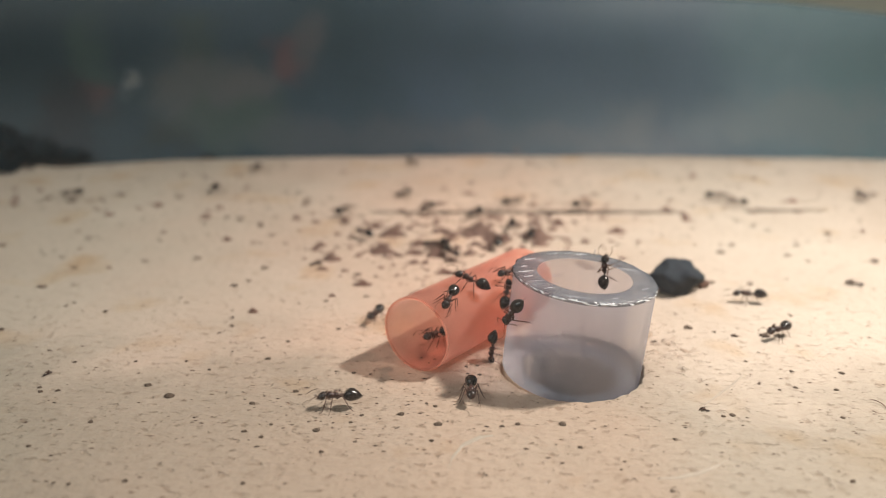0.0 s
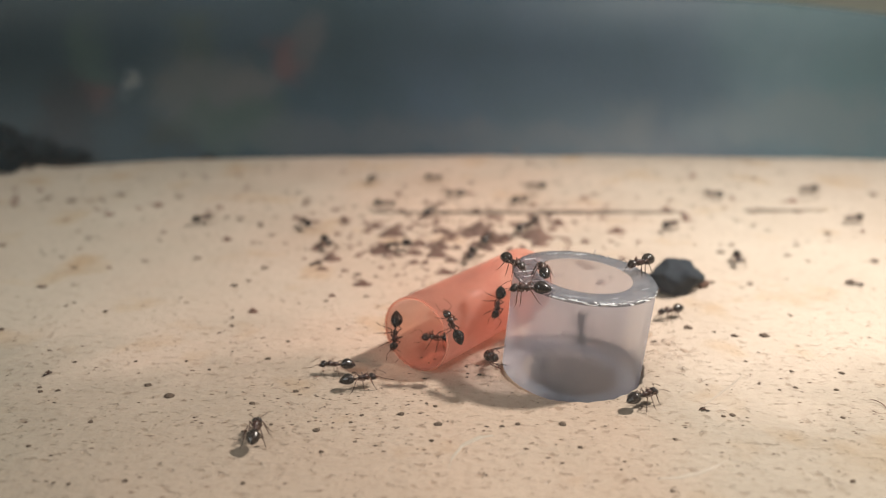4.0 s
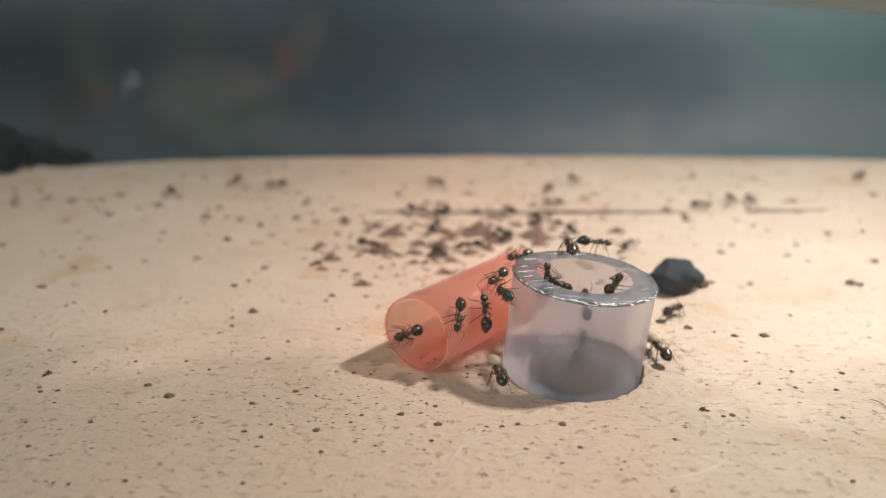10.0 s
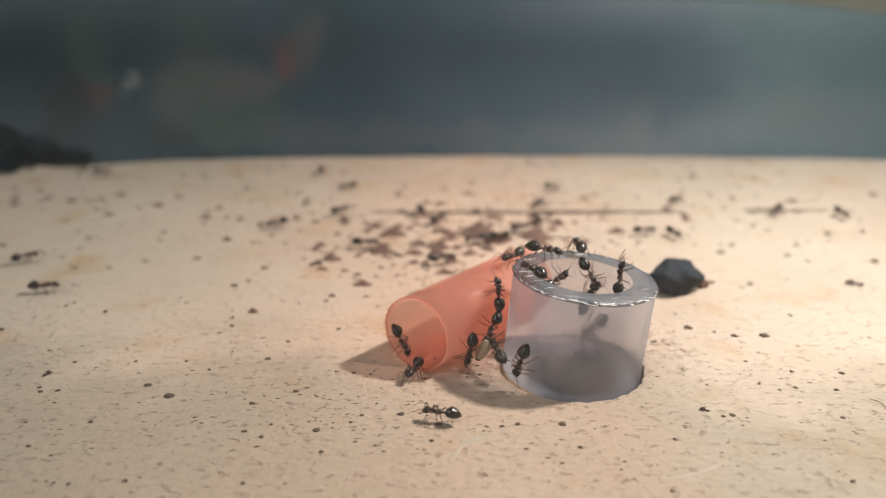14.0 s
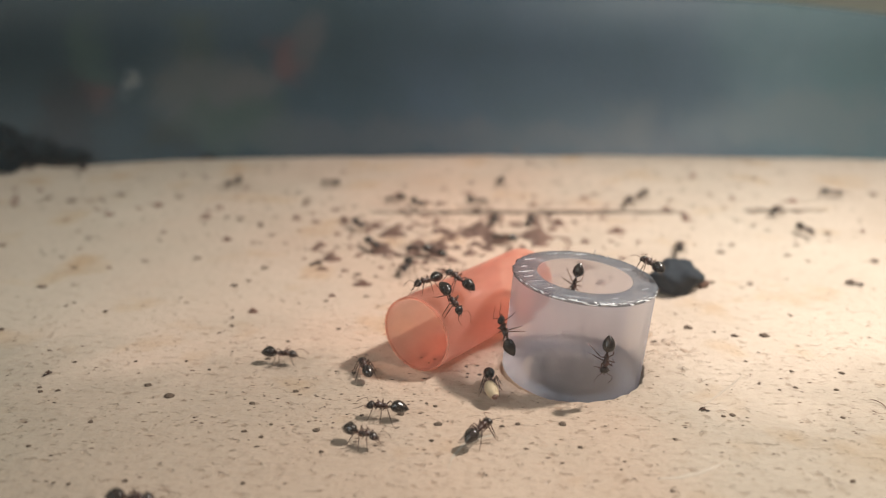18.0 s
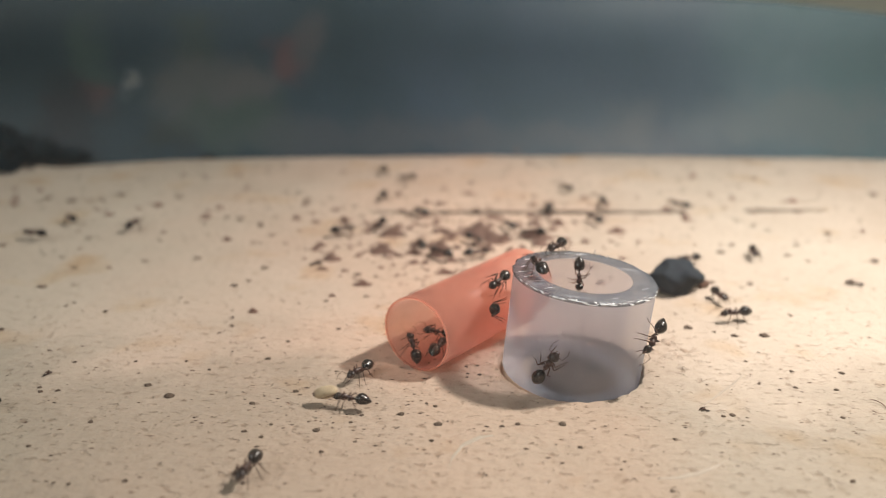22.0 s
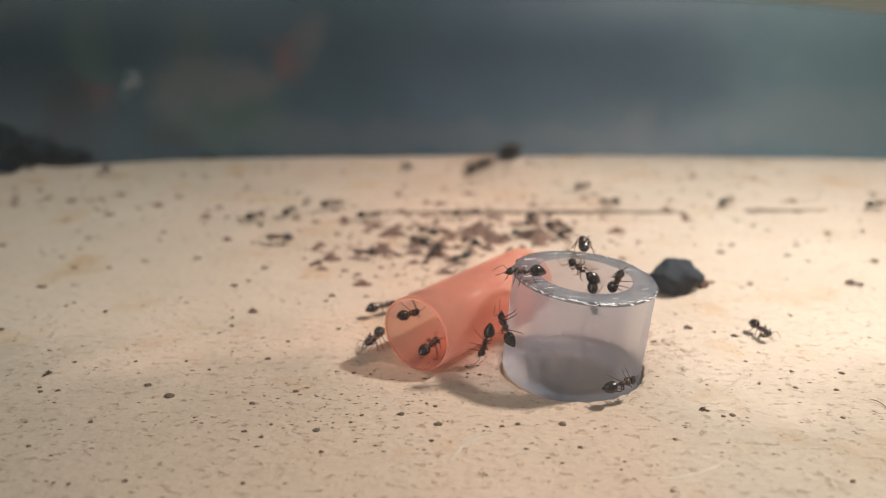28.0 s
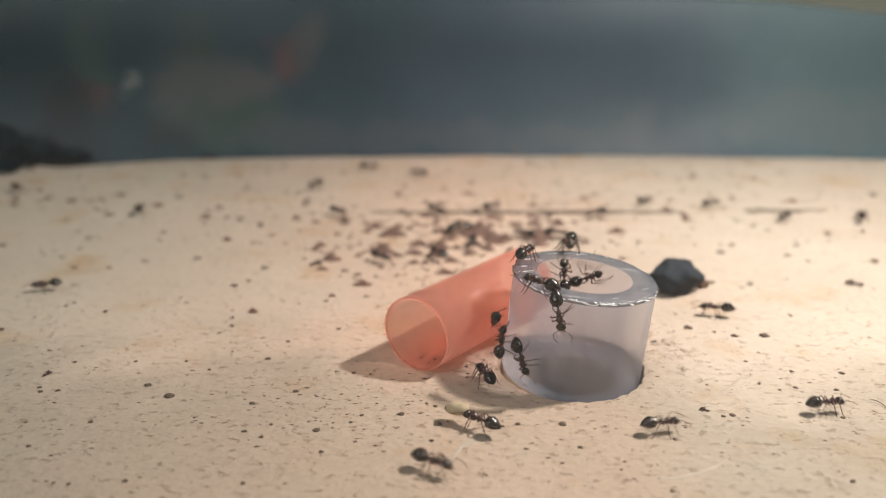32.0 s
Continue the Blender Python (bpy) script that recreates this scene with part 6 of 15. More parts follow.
    crawl([
        (0, at(-11, 70.5, 0, 0, 0, -176)), (.17, at(-9.2, 71.52, 0, 0, 0, 130)), (.33, at(-7.41, 72.55, 0, 0, 0, 75)), (.5, at(-5.62, 73.57, 0, 0, 0, 21)),
        (.67, at(-3.6, 74.02, 0, 0, 0, 78)), (.83, at(-1.59, 74.46, 0, 0, 0, 134)), (1, at(.43, 74.91, 0, 0, 0, -169)), (1.5, at(-2.57, 77.85, .88, 3, -27, 134)),
        (1.7, at(-3.94, 79.17, .42, -6, -15, 163)), (2, at(-5.48, 80.73, 1.97, -45, -34, -159)), (2.5, at(-5.8, 80.92, 2.59, -40, -56, -175)),
        (3, at(-6.06, 81.01, 3.26, -70, -38, -143)), (3.5, at(-6.12, 81.19, 4.4, 140, -90, 0)), (3.67, at(-6.27, 81.17, 4, -83, -40, -128)),
        (3.83, at(-6.43, 81.15, 3.61, -77, 10, -121)), (4, at(-6.59, 81.13, 3.22, -54, 57, -99)), (4.25, at(-6.75, 81.04, 2.6, -57, 14, -128)),
        (4.5, at(-6.91, 80.95, 1.97, -39, -25, -157)), (4.55, at(-6.66, 80.9, 1.99, 3, -19, -157)), (4.6, at(-6.42, 80.86, 2.02, 43, -15, -153)),
        (4.65, at(-6.17, 80.81, 2.04, 83, -14, -146)), (4.7, at(-5.92, 80.76, 2.07, 124, -17, -141)), (4.85, at(-6.51, 80.71, 1.47, 52, -11, -134)),
        (5, at(-7.1, 80.66, .88, -18, -2, -138)), (5.5, at(-7.36, 80.42, 0, 0, 0, -132)), (5.75, at(-7.55, 80.71, 0, 0, 0, 154)), (6, at(-7.75, 81, 0, 0, 0, 80)),
        (6.5, at(-7.36, 81.77, 0, 0, 0, 130)), (7, at(-7.46, 82.29, 0, 0, 0, 103)), (7.4, at(-6.16, 82.8, 0, 0, 0, 89)), (7.75, at(-5.03, 83.24, 2.75, 54, -35, 63)),
        (8, at(-4.13, 83.48, 3.81, 53, -76, 86)), (8.5, at(-4.8, 82.63, 3.59, 71, -53, 65)), (9, at(-5.45, 81.78, 3.39, 74, -28, 58)),
        (9.5, at(-5.28, 81.81, 3.01, 47, -61, 89)), (9.75, at(-5.19, 81.8, 2.83, -51, -53, -161)), (10, at(-5.1, 81.8, 2.65, -65, -4, -132)),
        (10.17, at(-4.56, 82.45, 2.68, -45, -54, -169)), (10.33, at(-4.03, 83.1, 2.71, 49, -52, 85)), (10.5, at(-3.5, 83.76, 2.73, 66, -1, 51)),
        (10.75, at(-2.66, 84.77, 2.78, 50, -53, 84)), (11, at(-1.83, 85.79, 2.82, -49, -54, -165)), (11.3, at(.22, 84.75, .57, 11, -20, 111)),
        (11.4, at(1.86, 83.59, .79, -7, -18, 52)), (11.5, at(3.5, 82.44, 1.01, -17, -31, -9)), (11.75, at(4.94, 81.79, 2.37, 26, -48, -22)),
        (12, at(7.09, 80.27, 2.39, -83, -61, 78)), (12.5, at(7.02, 80.28, 1.05, -34, -86, 28)), (13, at(6.98, 79, .96, 82, -65, -80)),
        (13.5, at(7.17, 77.96, 1.99, 85, -49, -75)), (13.75, at(7.29, 77.62, 2.64, -85, -70, 98)), (14, at(7.41, 77.28, 3.29, -87, -10, 105)),
        (14.08, at(7.27, 76.41, 2.74, -72, 37, 134)), (14.17, at(7.13, 75.54, 2.19, -1, 56, -146)), (14.25, at(6.99, 74.66, 1.64, 40, 18, -94)),
        (14.38, at(6.78, 73.36, .82, 25, -2, -38)), (14.5, at(6.57, 72.05, 0, 0, 0, 20)), (14.75, at(6.63, 73.08, .12, -9, -1, 58)),
        (15, at(6.68, 74.1, .24, -18, 4, 95)), (15.5, at(6.79, 76.15, .48, -43, 7, 92)), (16, at(6.9, 78.21, .71, -69, 6, 86)),
        (16.25, at(6.96, 79.23, .83, -71, 49, 95)), (16.5, at(7.01, 80.26, .95, 54, 84, -132)), (16.62, at(7.02, 80.27, 1.14, 86, 18, -97)),
        (16.75, at(7.03, 80.28, 1.33, 85, -50, -92)), (16.83, at(7.07, 79.71, 1.95, 82, 2, -93)), (16.92, at(7.11, 79.14, 2.57, 77, 54, -97)),
        (17, at(7.15, 78.57, 3.19, -78, 73, 108)), (17.25, at(7.37, 77.75, 3.98, 92, 32, -77)), (17.5, at(7.59, 76.94, 4.76, 86, -41, -69)),
        (17.75, at(7.83, 76.45, 5.36, 58, -87, -36)), (18, at(8.07, 75.95, 5.96, -86, -46, 113)), (18.25, at(6.9, 76.09, 4.47, -66, 4, 130)),
        (18.43, at(7.18, 76.55, 3.43, -60, 56, 138)), (18.6, at(7.46, 77.01, 2.38, 90, 71, -72)), (18.7, at(5.89, 76.7, 0, 16, 43, -141)),
        (18.8, at(4.33, 76.4, 0, 0, 0, -150)), (19, at(3.4, 76.51, 0, 0, 0, -73)), (19.5, at(6.16, 73.31, 0, 0, 0, -46)), (20, at(9.29, 70.45, 0, 0, 0, -20)),
        (20.25, at(9.47, 71.18, 1.03, 1, -24, 24)), (20.5, at(10.43, 73.05, 2.06, -90, -82, 145)), (21, at(9.99, 73.35, 4.12, -87, -49, 137)),
        (21.5, at(10.7, 72.82, 4.16, -69, -85, 126)), (22, at(11.41, 72.39, 4.13, 87, -59, -25)), (22.15, at(11.45, 72.46, 2.06, 38, -28, -15)),
        (22.3, at(9.75, 68.97, 0, 0, 0, -32)), (22.5, at(8.65, 66.68, 0, 0, 0, -32)), (22.75, at(7.27, 63.83, 1.03, 11, 21, -65)), (23, at(5.89, 60.98, 0, 0, 0, -22)),
        (23.5, at(12.55, 58.52, 0, 0, 0, -28)), (24, at(18.31, 54.34, 0, 0, 0, 19)), (24.5, at(25.21, 55.26, 0, 0, 0, 0)), (25, at(32.11, 54.27, 0, 0, 0, -20)),
        (25.25, at(29.96, 52.08, 0, 0, 0, -77)), (25.5, at(27.81, 49.9, 0, 0, 0, -135)), (32, at(27.81, 49.9, 0, 0, 0, -135))])
    crawl([
        (0, at(19.49, 83.08, 10.61, -42, -87, 85)), (.25, at(19.89, 82.51, 10.51, 91, -45, -56)), (.5, at(20.29, 81.93, 10.41, 87, 3, -63)),
        (1, at(20.87, 80, 10.47, 83, -61, -78)), (1.25, at(21.08, 81.26, 10.54, -22, -62, 41)), (1.5, at(21.29, 82.52, 10.61, -38, -19, 73)),
        (2, at(21.67, 85.03, 10.79, 3, -2, 126)), (2.5, at(16.22, 84.78, 11.1, -1, -3, -170)), (2.75, at(13.47, 83.9, 11.26, 3, -2, 119)),
        (3, at(10.72, 83.03, 11.42, 2, 2, 49)), (3.08, at(10.13, 82.42, 11.45, 3, -1, 108)), (3.17, at(9.55, 81.8, 11.49, 1, -3, 167)),
        (3.25, at(8.97, 81.19, 11.52, -2, -2, -133)), (3.5, at(7.29, 79.41, 11.62, -3, -2, -118)), (4, at(7.68, 78.78, 11.59, -3, 2, -59)),
        (4.5, at(8.06, 78.15, 11.57, -3, 2, -59)), (5, at(8.43, 77.53, 11.55, -3, 2, -59)), (5.25, at(8.62, 77.23, 11.54, -3, -2, -126)),
        (5.5, at(8.8, 76.92, 11.53, 1, -3, 167)), (5.62, at(8.41, 79.02, 10.6, 9, -12, 125)), (5.75, at(8.01, 81.13, 9.68, 21, -12, 81)),
        (5.88, at(7.54, 83.28, 8.55, -18, -31, 159)), (6, at(7.07, 85.44, 7.42, -47, 0, -130)), (6.25, at(9, 85.24, 8.47, -21, 31, -62)),
        (6.5, at(10.93, 85.04, 9.51, 19, 16, 15)), (6.67, at(12.17, 84.94, 10.07, 23, -8, 70)), (6.83, at(13.4, 84.84, 10.63, 5, -24, 130)),
        (7, at(14.64, 84.74, 11.19, -1, -3, -170)), (7.25, at(14.76, 84.77, 9.54, -9, 21, -130)), (7.5, at(14.88, 84.79, 7.89, 3, 45, -81)),
        (7.75, at(14.99, 84.81, 6.25, -69, 16, -154)), (8, at(15.11, 84.82, 4.62, -90, -48, -179)), (8.5, at(16.45, 84.7, 7.22, 88, -68, -10)),
        (9, at(17.72, 84.34, 9.85, -31, -88, 97)), (9.5, at(18.04, 85.93, 10.4, -5, -43, 76)), (9.75, at(18.2, 86.71, 10.69, 7, -21, 31)),
        (10, at(18.35, 87.49, 10.98, 0, 3, -7)), (10.5, at(18.75, 84.25, 10.96, -3, 1, -70)), (11, at(20.47, 81.62, 10.86, -3, 1, -68)),
        (11.25, at(20.54, 82.29, 10.85, 0, 3, -2)), (11.5, at(20.62, 82.96, 10.85, 3, 1, 63)), (12, at(22.11, 84.88, 10.76, 3, -2, 130)),
        (12.25, at(21.41, 83.79, 10.8, -1, -3, -170)), (12.5, at(20.72, 82.7, 10.84, -3, -1, -109)), (13, at(20.72, 80.92, 10.84, -3, 1, -75)),
        (13.17, at(19.86, 82, 10.89, -3, -2, -126)), (13.33, at(19.01, 83.07, 10.94, 0, -3, -177)), (13.5, at(18.16, 84.15, 10.99, 2, -2, 131)),
        (14, at(16.06, 86.29, 11.11, 3, 0, 92)), (14.25, at(16.01, 85.55, 11.11, 2, -2, 134)), (14.5, at(15.95, 84.81, 11.12, 0, -3, 176)),
        (14.67, at(16.23, 84.84, 11.1, 3, -2, 125)), (14.83, at(16.51, 84.87, 11.08, 3, 1, 74)), (15, at(16.8, 84.9, 11.07, 1, 3, 23)),
        (15.5, at(17.69, 85.55, 11.02, 2, 3, 36)), (16, at(18.6, 86.2, 10.96, 2, 3, 36)), (16.25, at(19.07, 86.53, 10.94, 3, 0, 97)),
        (16.5, at(19.53, 86.87, 10.91, 1, -3, 159)), (16.62, at(19.38, 86.23, 10.92, -2, -3, -152)), (16.75, at(19.22, 85.6, 10.93, -3, -1, -103)),
        (17, at(18.93, 84.36, 10.95, -3, -1, -105)), (17.32, at(19.29, 84.98, 9.82, -3, -2, -124)), (17.41, at(19.17, 84.88, 8.88, -4, 43, -127)),
        (17.5, at(19.05, 84.79, 7.93, -56, 87, -180)), (17.72, at(18.04, 84.04, -.68, -56, 87, -180)), (17.81, at(17.27, 83.3, -5.15, -56, 87, -180)),
        (17.85, at(21.97, 79.21, -9.52, 29, 41, -53)), (17.9, at(26.67, 75.12, -13.9, 0, 0, -20)), (20.8, at(26.67, 75.12, -13.9, 0, 0, 40)),
        (23.7, at(26.67, 75.12, -13.9, 0, 0, 100)), (26.6, at(26.67, 75.12, -13.9, 0, 0, 160)), (26.65, at(22.15, 79.07, -9.53, -30, -41, 125)),
        (26.69, at(17.63, 83.03, -5.17, 50, -87, 0)), (26.78, at(18.46, 83.72, -.71, 50, -87, 0)), (27.5, at(18.69, 83.57, 5.54, -79, -79, 129)),
        (27.67, at(18.59, 83.66, 5.95, -88, -20, 139)), (27.83, at(18.49, 83.76, 6.36, -87, 39, 142)), (28, at(18.39, 83.85, 6.77, 78, 81, -47)),
        (28.5, at(16.97, 84.53, 5.12, -88, 52, 162)), (28.75, at(16.2, 84.67, 4.34, -84, -15, 168)), (29, at(15.44, 84.81, 3.57, -89, -83, 175)),
        (29.24, at(15.36, 84.88, 2.21, -90, -26, 177)), (29.48, at(15.29, 84.94, .84, -90, 30, 177)), (29.72, at(15.21, 85.01, -.52, -87, 87, 180)),
        (29.81, at(14.9, 84.11, -5.01, -87, 87, 180)), (29.85, at(20.79, 79.61, -9.45, 20, 44, -44)), (29.9, at(26.67, 75.12, -13.9, 0, 0, -20)),
        (32, at(26.67, 75.12, -13.9, 0, 0, -20))])
    crawl([
        (0, at(-1.41, 83.93, .96, -34, -4, -136)), (.5, at(-1.57, 83.04, .7, -27, -1, -132)), (1, at(-1.72, 82.1, .48, -19, 1, -128)),
        (1.25, at(-2.26, 83.14, 1.36, -24, -33, -167)), (1.5, at(-2.8, 84.19, 2.25, 10, -58, 128)), (1.75, at(-3.15, 84.18, 3.72, 79, -27, 66)),
        (2, at(-3.51, 84.17, 5.19, 102, 24, 55)), (2.5, at(-3.34, 84.41, 3.77, 79, 37, 43)), (3, at(-3.07, 84.16, 2.6, 52, 46, 20)),
        (3.25, at(-1.68, 84.23, 1.26, 22, 35, -5)), (3.38, at(-.91, 83.86, .82, 25, 14, 34)), (3.5, at(-.14, 83.48, .39, 14, -5, 70)),
        (3.75, at(-.66, 83.36, .5, -2, -20, 136)), (4, at(-1.18, 83.25, .61, -22, -11, -156)), (4.5, at(-2.19, 82.89, .91, -30, -13, -151)),
        (5, at(-3.17, 82.45, 1.26, -38, -15, -148)), (5.25, at(-3.65, 82.19, 1.45, -40, 21, -110)), (5.5, at(-4.12, 81.93, 1.65, -11, 47, -55)),
        (5.75, at(-2.9, 82.41, 1.07, 33, 18, 25)), (6, at(-1.62, 82.7, .61, 21, 12, 21)), (6.5, at(-1.92, 83.48, 1.03, 31, -19, 79)),
        (7, at(-2.19, 84.1, 1.56, -12, -46, 156)), (7.25, at(-1.86, 83.56, 1.11, -35, -11, -133)), (7.5, at(-1.52, 83.01, .67, -13, 23, -71)),
        (8, at(-.74, 81.16, .25, 0, 0, -124)), (8.5, at(-.89, 82.13, .32, -10, -3, -147)), (9, at(-1.03, 82.95, .49, -15, -13, -169)),
        (9.2, at(-.19, 82.51, .28, -5, -4, -170)), (9.4, at(1.66, 81.23, .65, 15, 21, 177)), (9.5, at(2.59, 80.58, 2.02, 51, -13, -139)),
        (9.6, at(3.52, 79.94, 3.38, 60, -61, -103)), (9.8, at(3.67, 80.09, 5.34, -121, -64, 78)), (9.85, at(3.69, 80.13, 5.56, -77, -60, 77)),
        (9.9, at(3.72, 80.18, 5.79, -37, -57, 82)), (9.95, at(3.74, 80.22, 6.01, 1, -55, 89)), (10, at(3.77, 80.27, 6.23, 39, -57, 96)),
        (10.5, at(2.71, 80.66, 7.67, 4, -42, 134)), (11, at(1.83, 82.41, 8.65, 8, -13, 107)), (11.25, at(.98, 80.83, 8.52, -15, -14, 178)),
        (11.5, at(.13, 79.25, 8.38, -24, 7, -115)), (12, at(-1, 77.01, 8.05, 0, 34, -40)), (12.2, at(.03, 77.29, 7.56, 0, 44, -40)),
        (12.4, at(.82, 77.77, 7.24, -11, 49, -55)), (12.5, at(7.22, 77.87, 8.7, 43, 31, -54)), (12.6, at(7.56, 76.71, 10.15, 90, 19, -69)),
        (12.8, at(7.94, 75.86, 10.85, 90, 2, -62)), (12.9, at(8.24, 75.29, 11.2, 44, 1, -59)), (13, at(8.53, 74.72, 11.55, -3, 2, -56)),
        (13.25, at(8.71, 74.56, 9.54, 8, 21, -89)), (13.5, at(8.89, 74.4, 7.54, 7, 42, -125)), (14, at(9.22, 74.06, 3.57, -83, 71, 140)),
        (14.12, at(9.5, 73.29, 2.67, 32, 61, -93)), (14.25, at(9.79, 72.52, 1.78, 39, 21, -71)), (14.33, at(9.97, 72.01, 1.19, 35, 3, -24)),
        (14.42, at(10.16, 71.49, .59, 18, -7, 24)), (14.5, at(10.34, 70.98, 0, 0, 0, 73)), (15, at(9.88, 71.99, .83, -18, 0, 123)),
        (15.5, at(9.41, 72.99, 1.67, -43, -8, 115)), (16, at(8.94, 74, 2.51, -68, -20, 116)), (16.5, at(8.47, 75, 3.35, -84, -64, 118)),
        (17, at(8.45, 75.11, 4.34, -82, -70, 115)), (17.2, at(9.01, 74.31, 3.47, -90, -71, 131)), (17.3, at(7.75, 72.55, 0, -7, -45, 40)),
        (17.4, at(6.48, 70.79, 0, 0, 0, 20)), (17.6, at(5.5, 68.63, 0, 0, 0, 20)), (17.83, at(4.37, 66.14, .72, 20, -1, 3)), (18, at(3.55, 64.35, 0, 0, 0, 56)),
        (18.25, at(5.41, 63.84, 0, 0, 0, 14)), (18.5, at(7.27, 63.33, 0, 0, 0, -27)), (18.75, at(8.76, 62.11, 0, 0, 0, -89)), (19, at(10.25, 60.88, 0, 0, 0, -151)),
        (19.25, at(11.41, 62.7, 0, 0, 0, 140)), (19.5, at(12.57, 64.51, 0, 0, 0, 70)), (20, at(13.05, 68.79, 0, 0, 0, 90)), (20.5, at(15.41, 69.88, 0, 0, 0, 18)),
        (21, at(18.25, 70.49, 0, 0, 0, 35)), (21.5, at(27.98, 81.23, 0, 0, 0, 48)), (21.75, at(32.91, 86.55, 0, 0, 0, 120)), (22, at(37.83, 91.87, 0, 0, 0, -168)),
        (22.3, at(30.78, 90.37, 0, 0, 0, 119)), (22.5, at(26.08, 89.38, 0, 0, 0, 119)), (22.6, at(20.28, 85.02, 3.92, 45, 5, 131)),
        (22.7, at(19.44, 85.73, 7.85, 90, 0, 144)), (22.85, at(16.89, 86.31, 9.53, 46, 22, 95)), (23, at(14.33, 86.88, 11.21, 2, 2, 46)),
        (23.17, at(13.25, 85.38, 11.27, 0, 3, -8)), (23.33, at(12.16, 83.87, 11.34, -3, 2, -62)), (23.5, at(11.08, 82.37, 11.4, -3, -1, -116)),
        (23.75, at(10.39, 79.84, 11.44, 0, -3, -173)), (24, at(9.71, 77.3, 11.48, 3, -2, 130)), (24.5, at(10.22, 79.7, 11.45, 3, 1, 74)),
        (24.67, at(10.54, 80.64, 11.43, 3, -2, 128)), (24.83, at(10.86, 81.58, 11.41, 0, -3, -178)), (25, at(11.17, 82.51, 11.39, -3, -2, -125)),
        (25.17, at(11.27, 83.23, 11.39, -3, 1, -73)), (25.33, at(11.37, 83.95, 11.38, -1, 3, -21)), (25.5, at(11.47, 84.66, 11.38, 2, 3, 31)),
        (25.75, at(11.4, 84.42, 10.56, 0, 13, -13)), (26, at(11.33, 84.18, 9.74, -9, 19, -58)), (26.5, at(11.2, 83.7, 8.12, -16, 45, -58)),
        (27, at(11.07, 83.22, 6.52, -39, 69, -78)), (27.17, at(11.03, 83.05, 5.98, -79, 18, -116)), (27.33, at(10.99, 82.89, 5.44, -88, -39, -121)),
        (27.5, at(10.95, 82.72, 4.9, 115, -84, 28)), (27.75, at(13.86, 84.61, 7.28, 91, -49, 15)), (27.88, at(15.16, 84.67, 8.76, -49, -81, 143)),
        (28, at(16.46, 84.74, 10.24, -89, -35, 169)), (28.5, at(14.17, 84.66, 9.44, -91, 17, -166)), (28.75, at(12.91, 83.96, 9.25, -76, -50, -161)),
        (29, at(11.66, 83.26, 9.06, 95, -60, 41)), (29.25, at(12.31, 83.75, 8.37, 97, -6, 35)), (29.5, at(12.95, 84.25, 7.67, 92, 49, 28)),
        (29.75, at(13.57, 84.47, 7.05, 85, -25, 22)), (30, at(14.18, 84.7, 6.43, -94, -81, -164)), (30.5, at(14.58, 84.76, 7.48, 92, -73, 7)),
        (31, at(14.97, 84.8, 8.53, -95, -87, -170)), (31.5, at(14.29, 84.69, 9.13, -99, -86, -158)), (32, at(13.6, 84.48, 9.76, -102, -84, -148))])
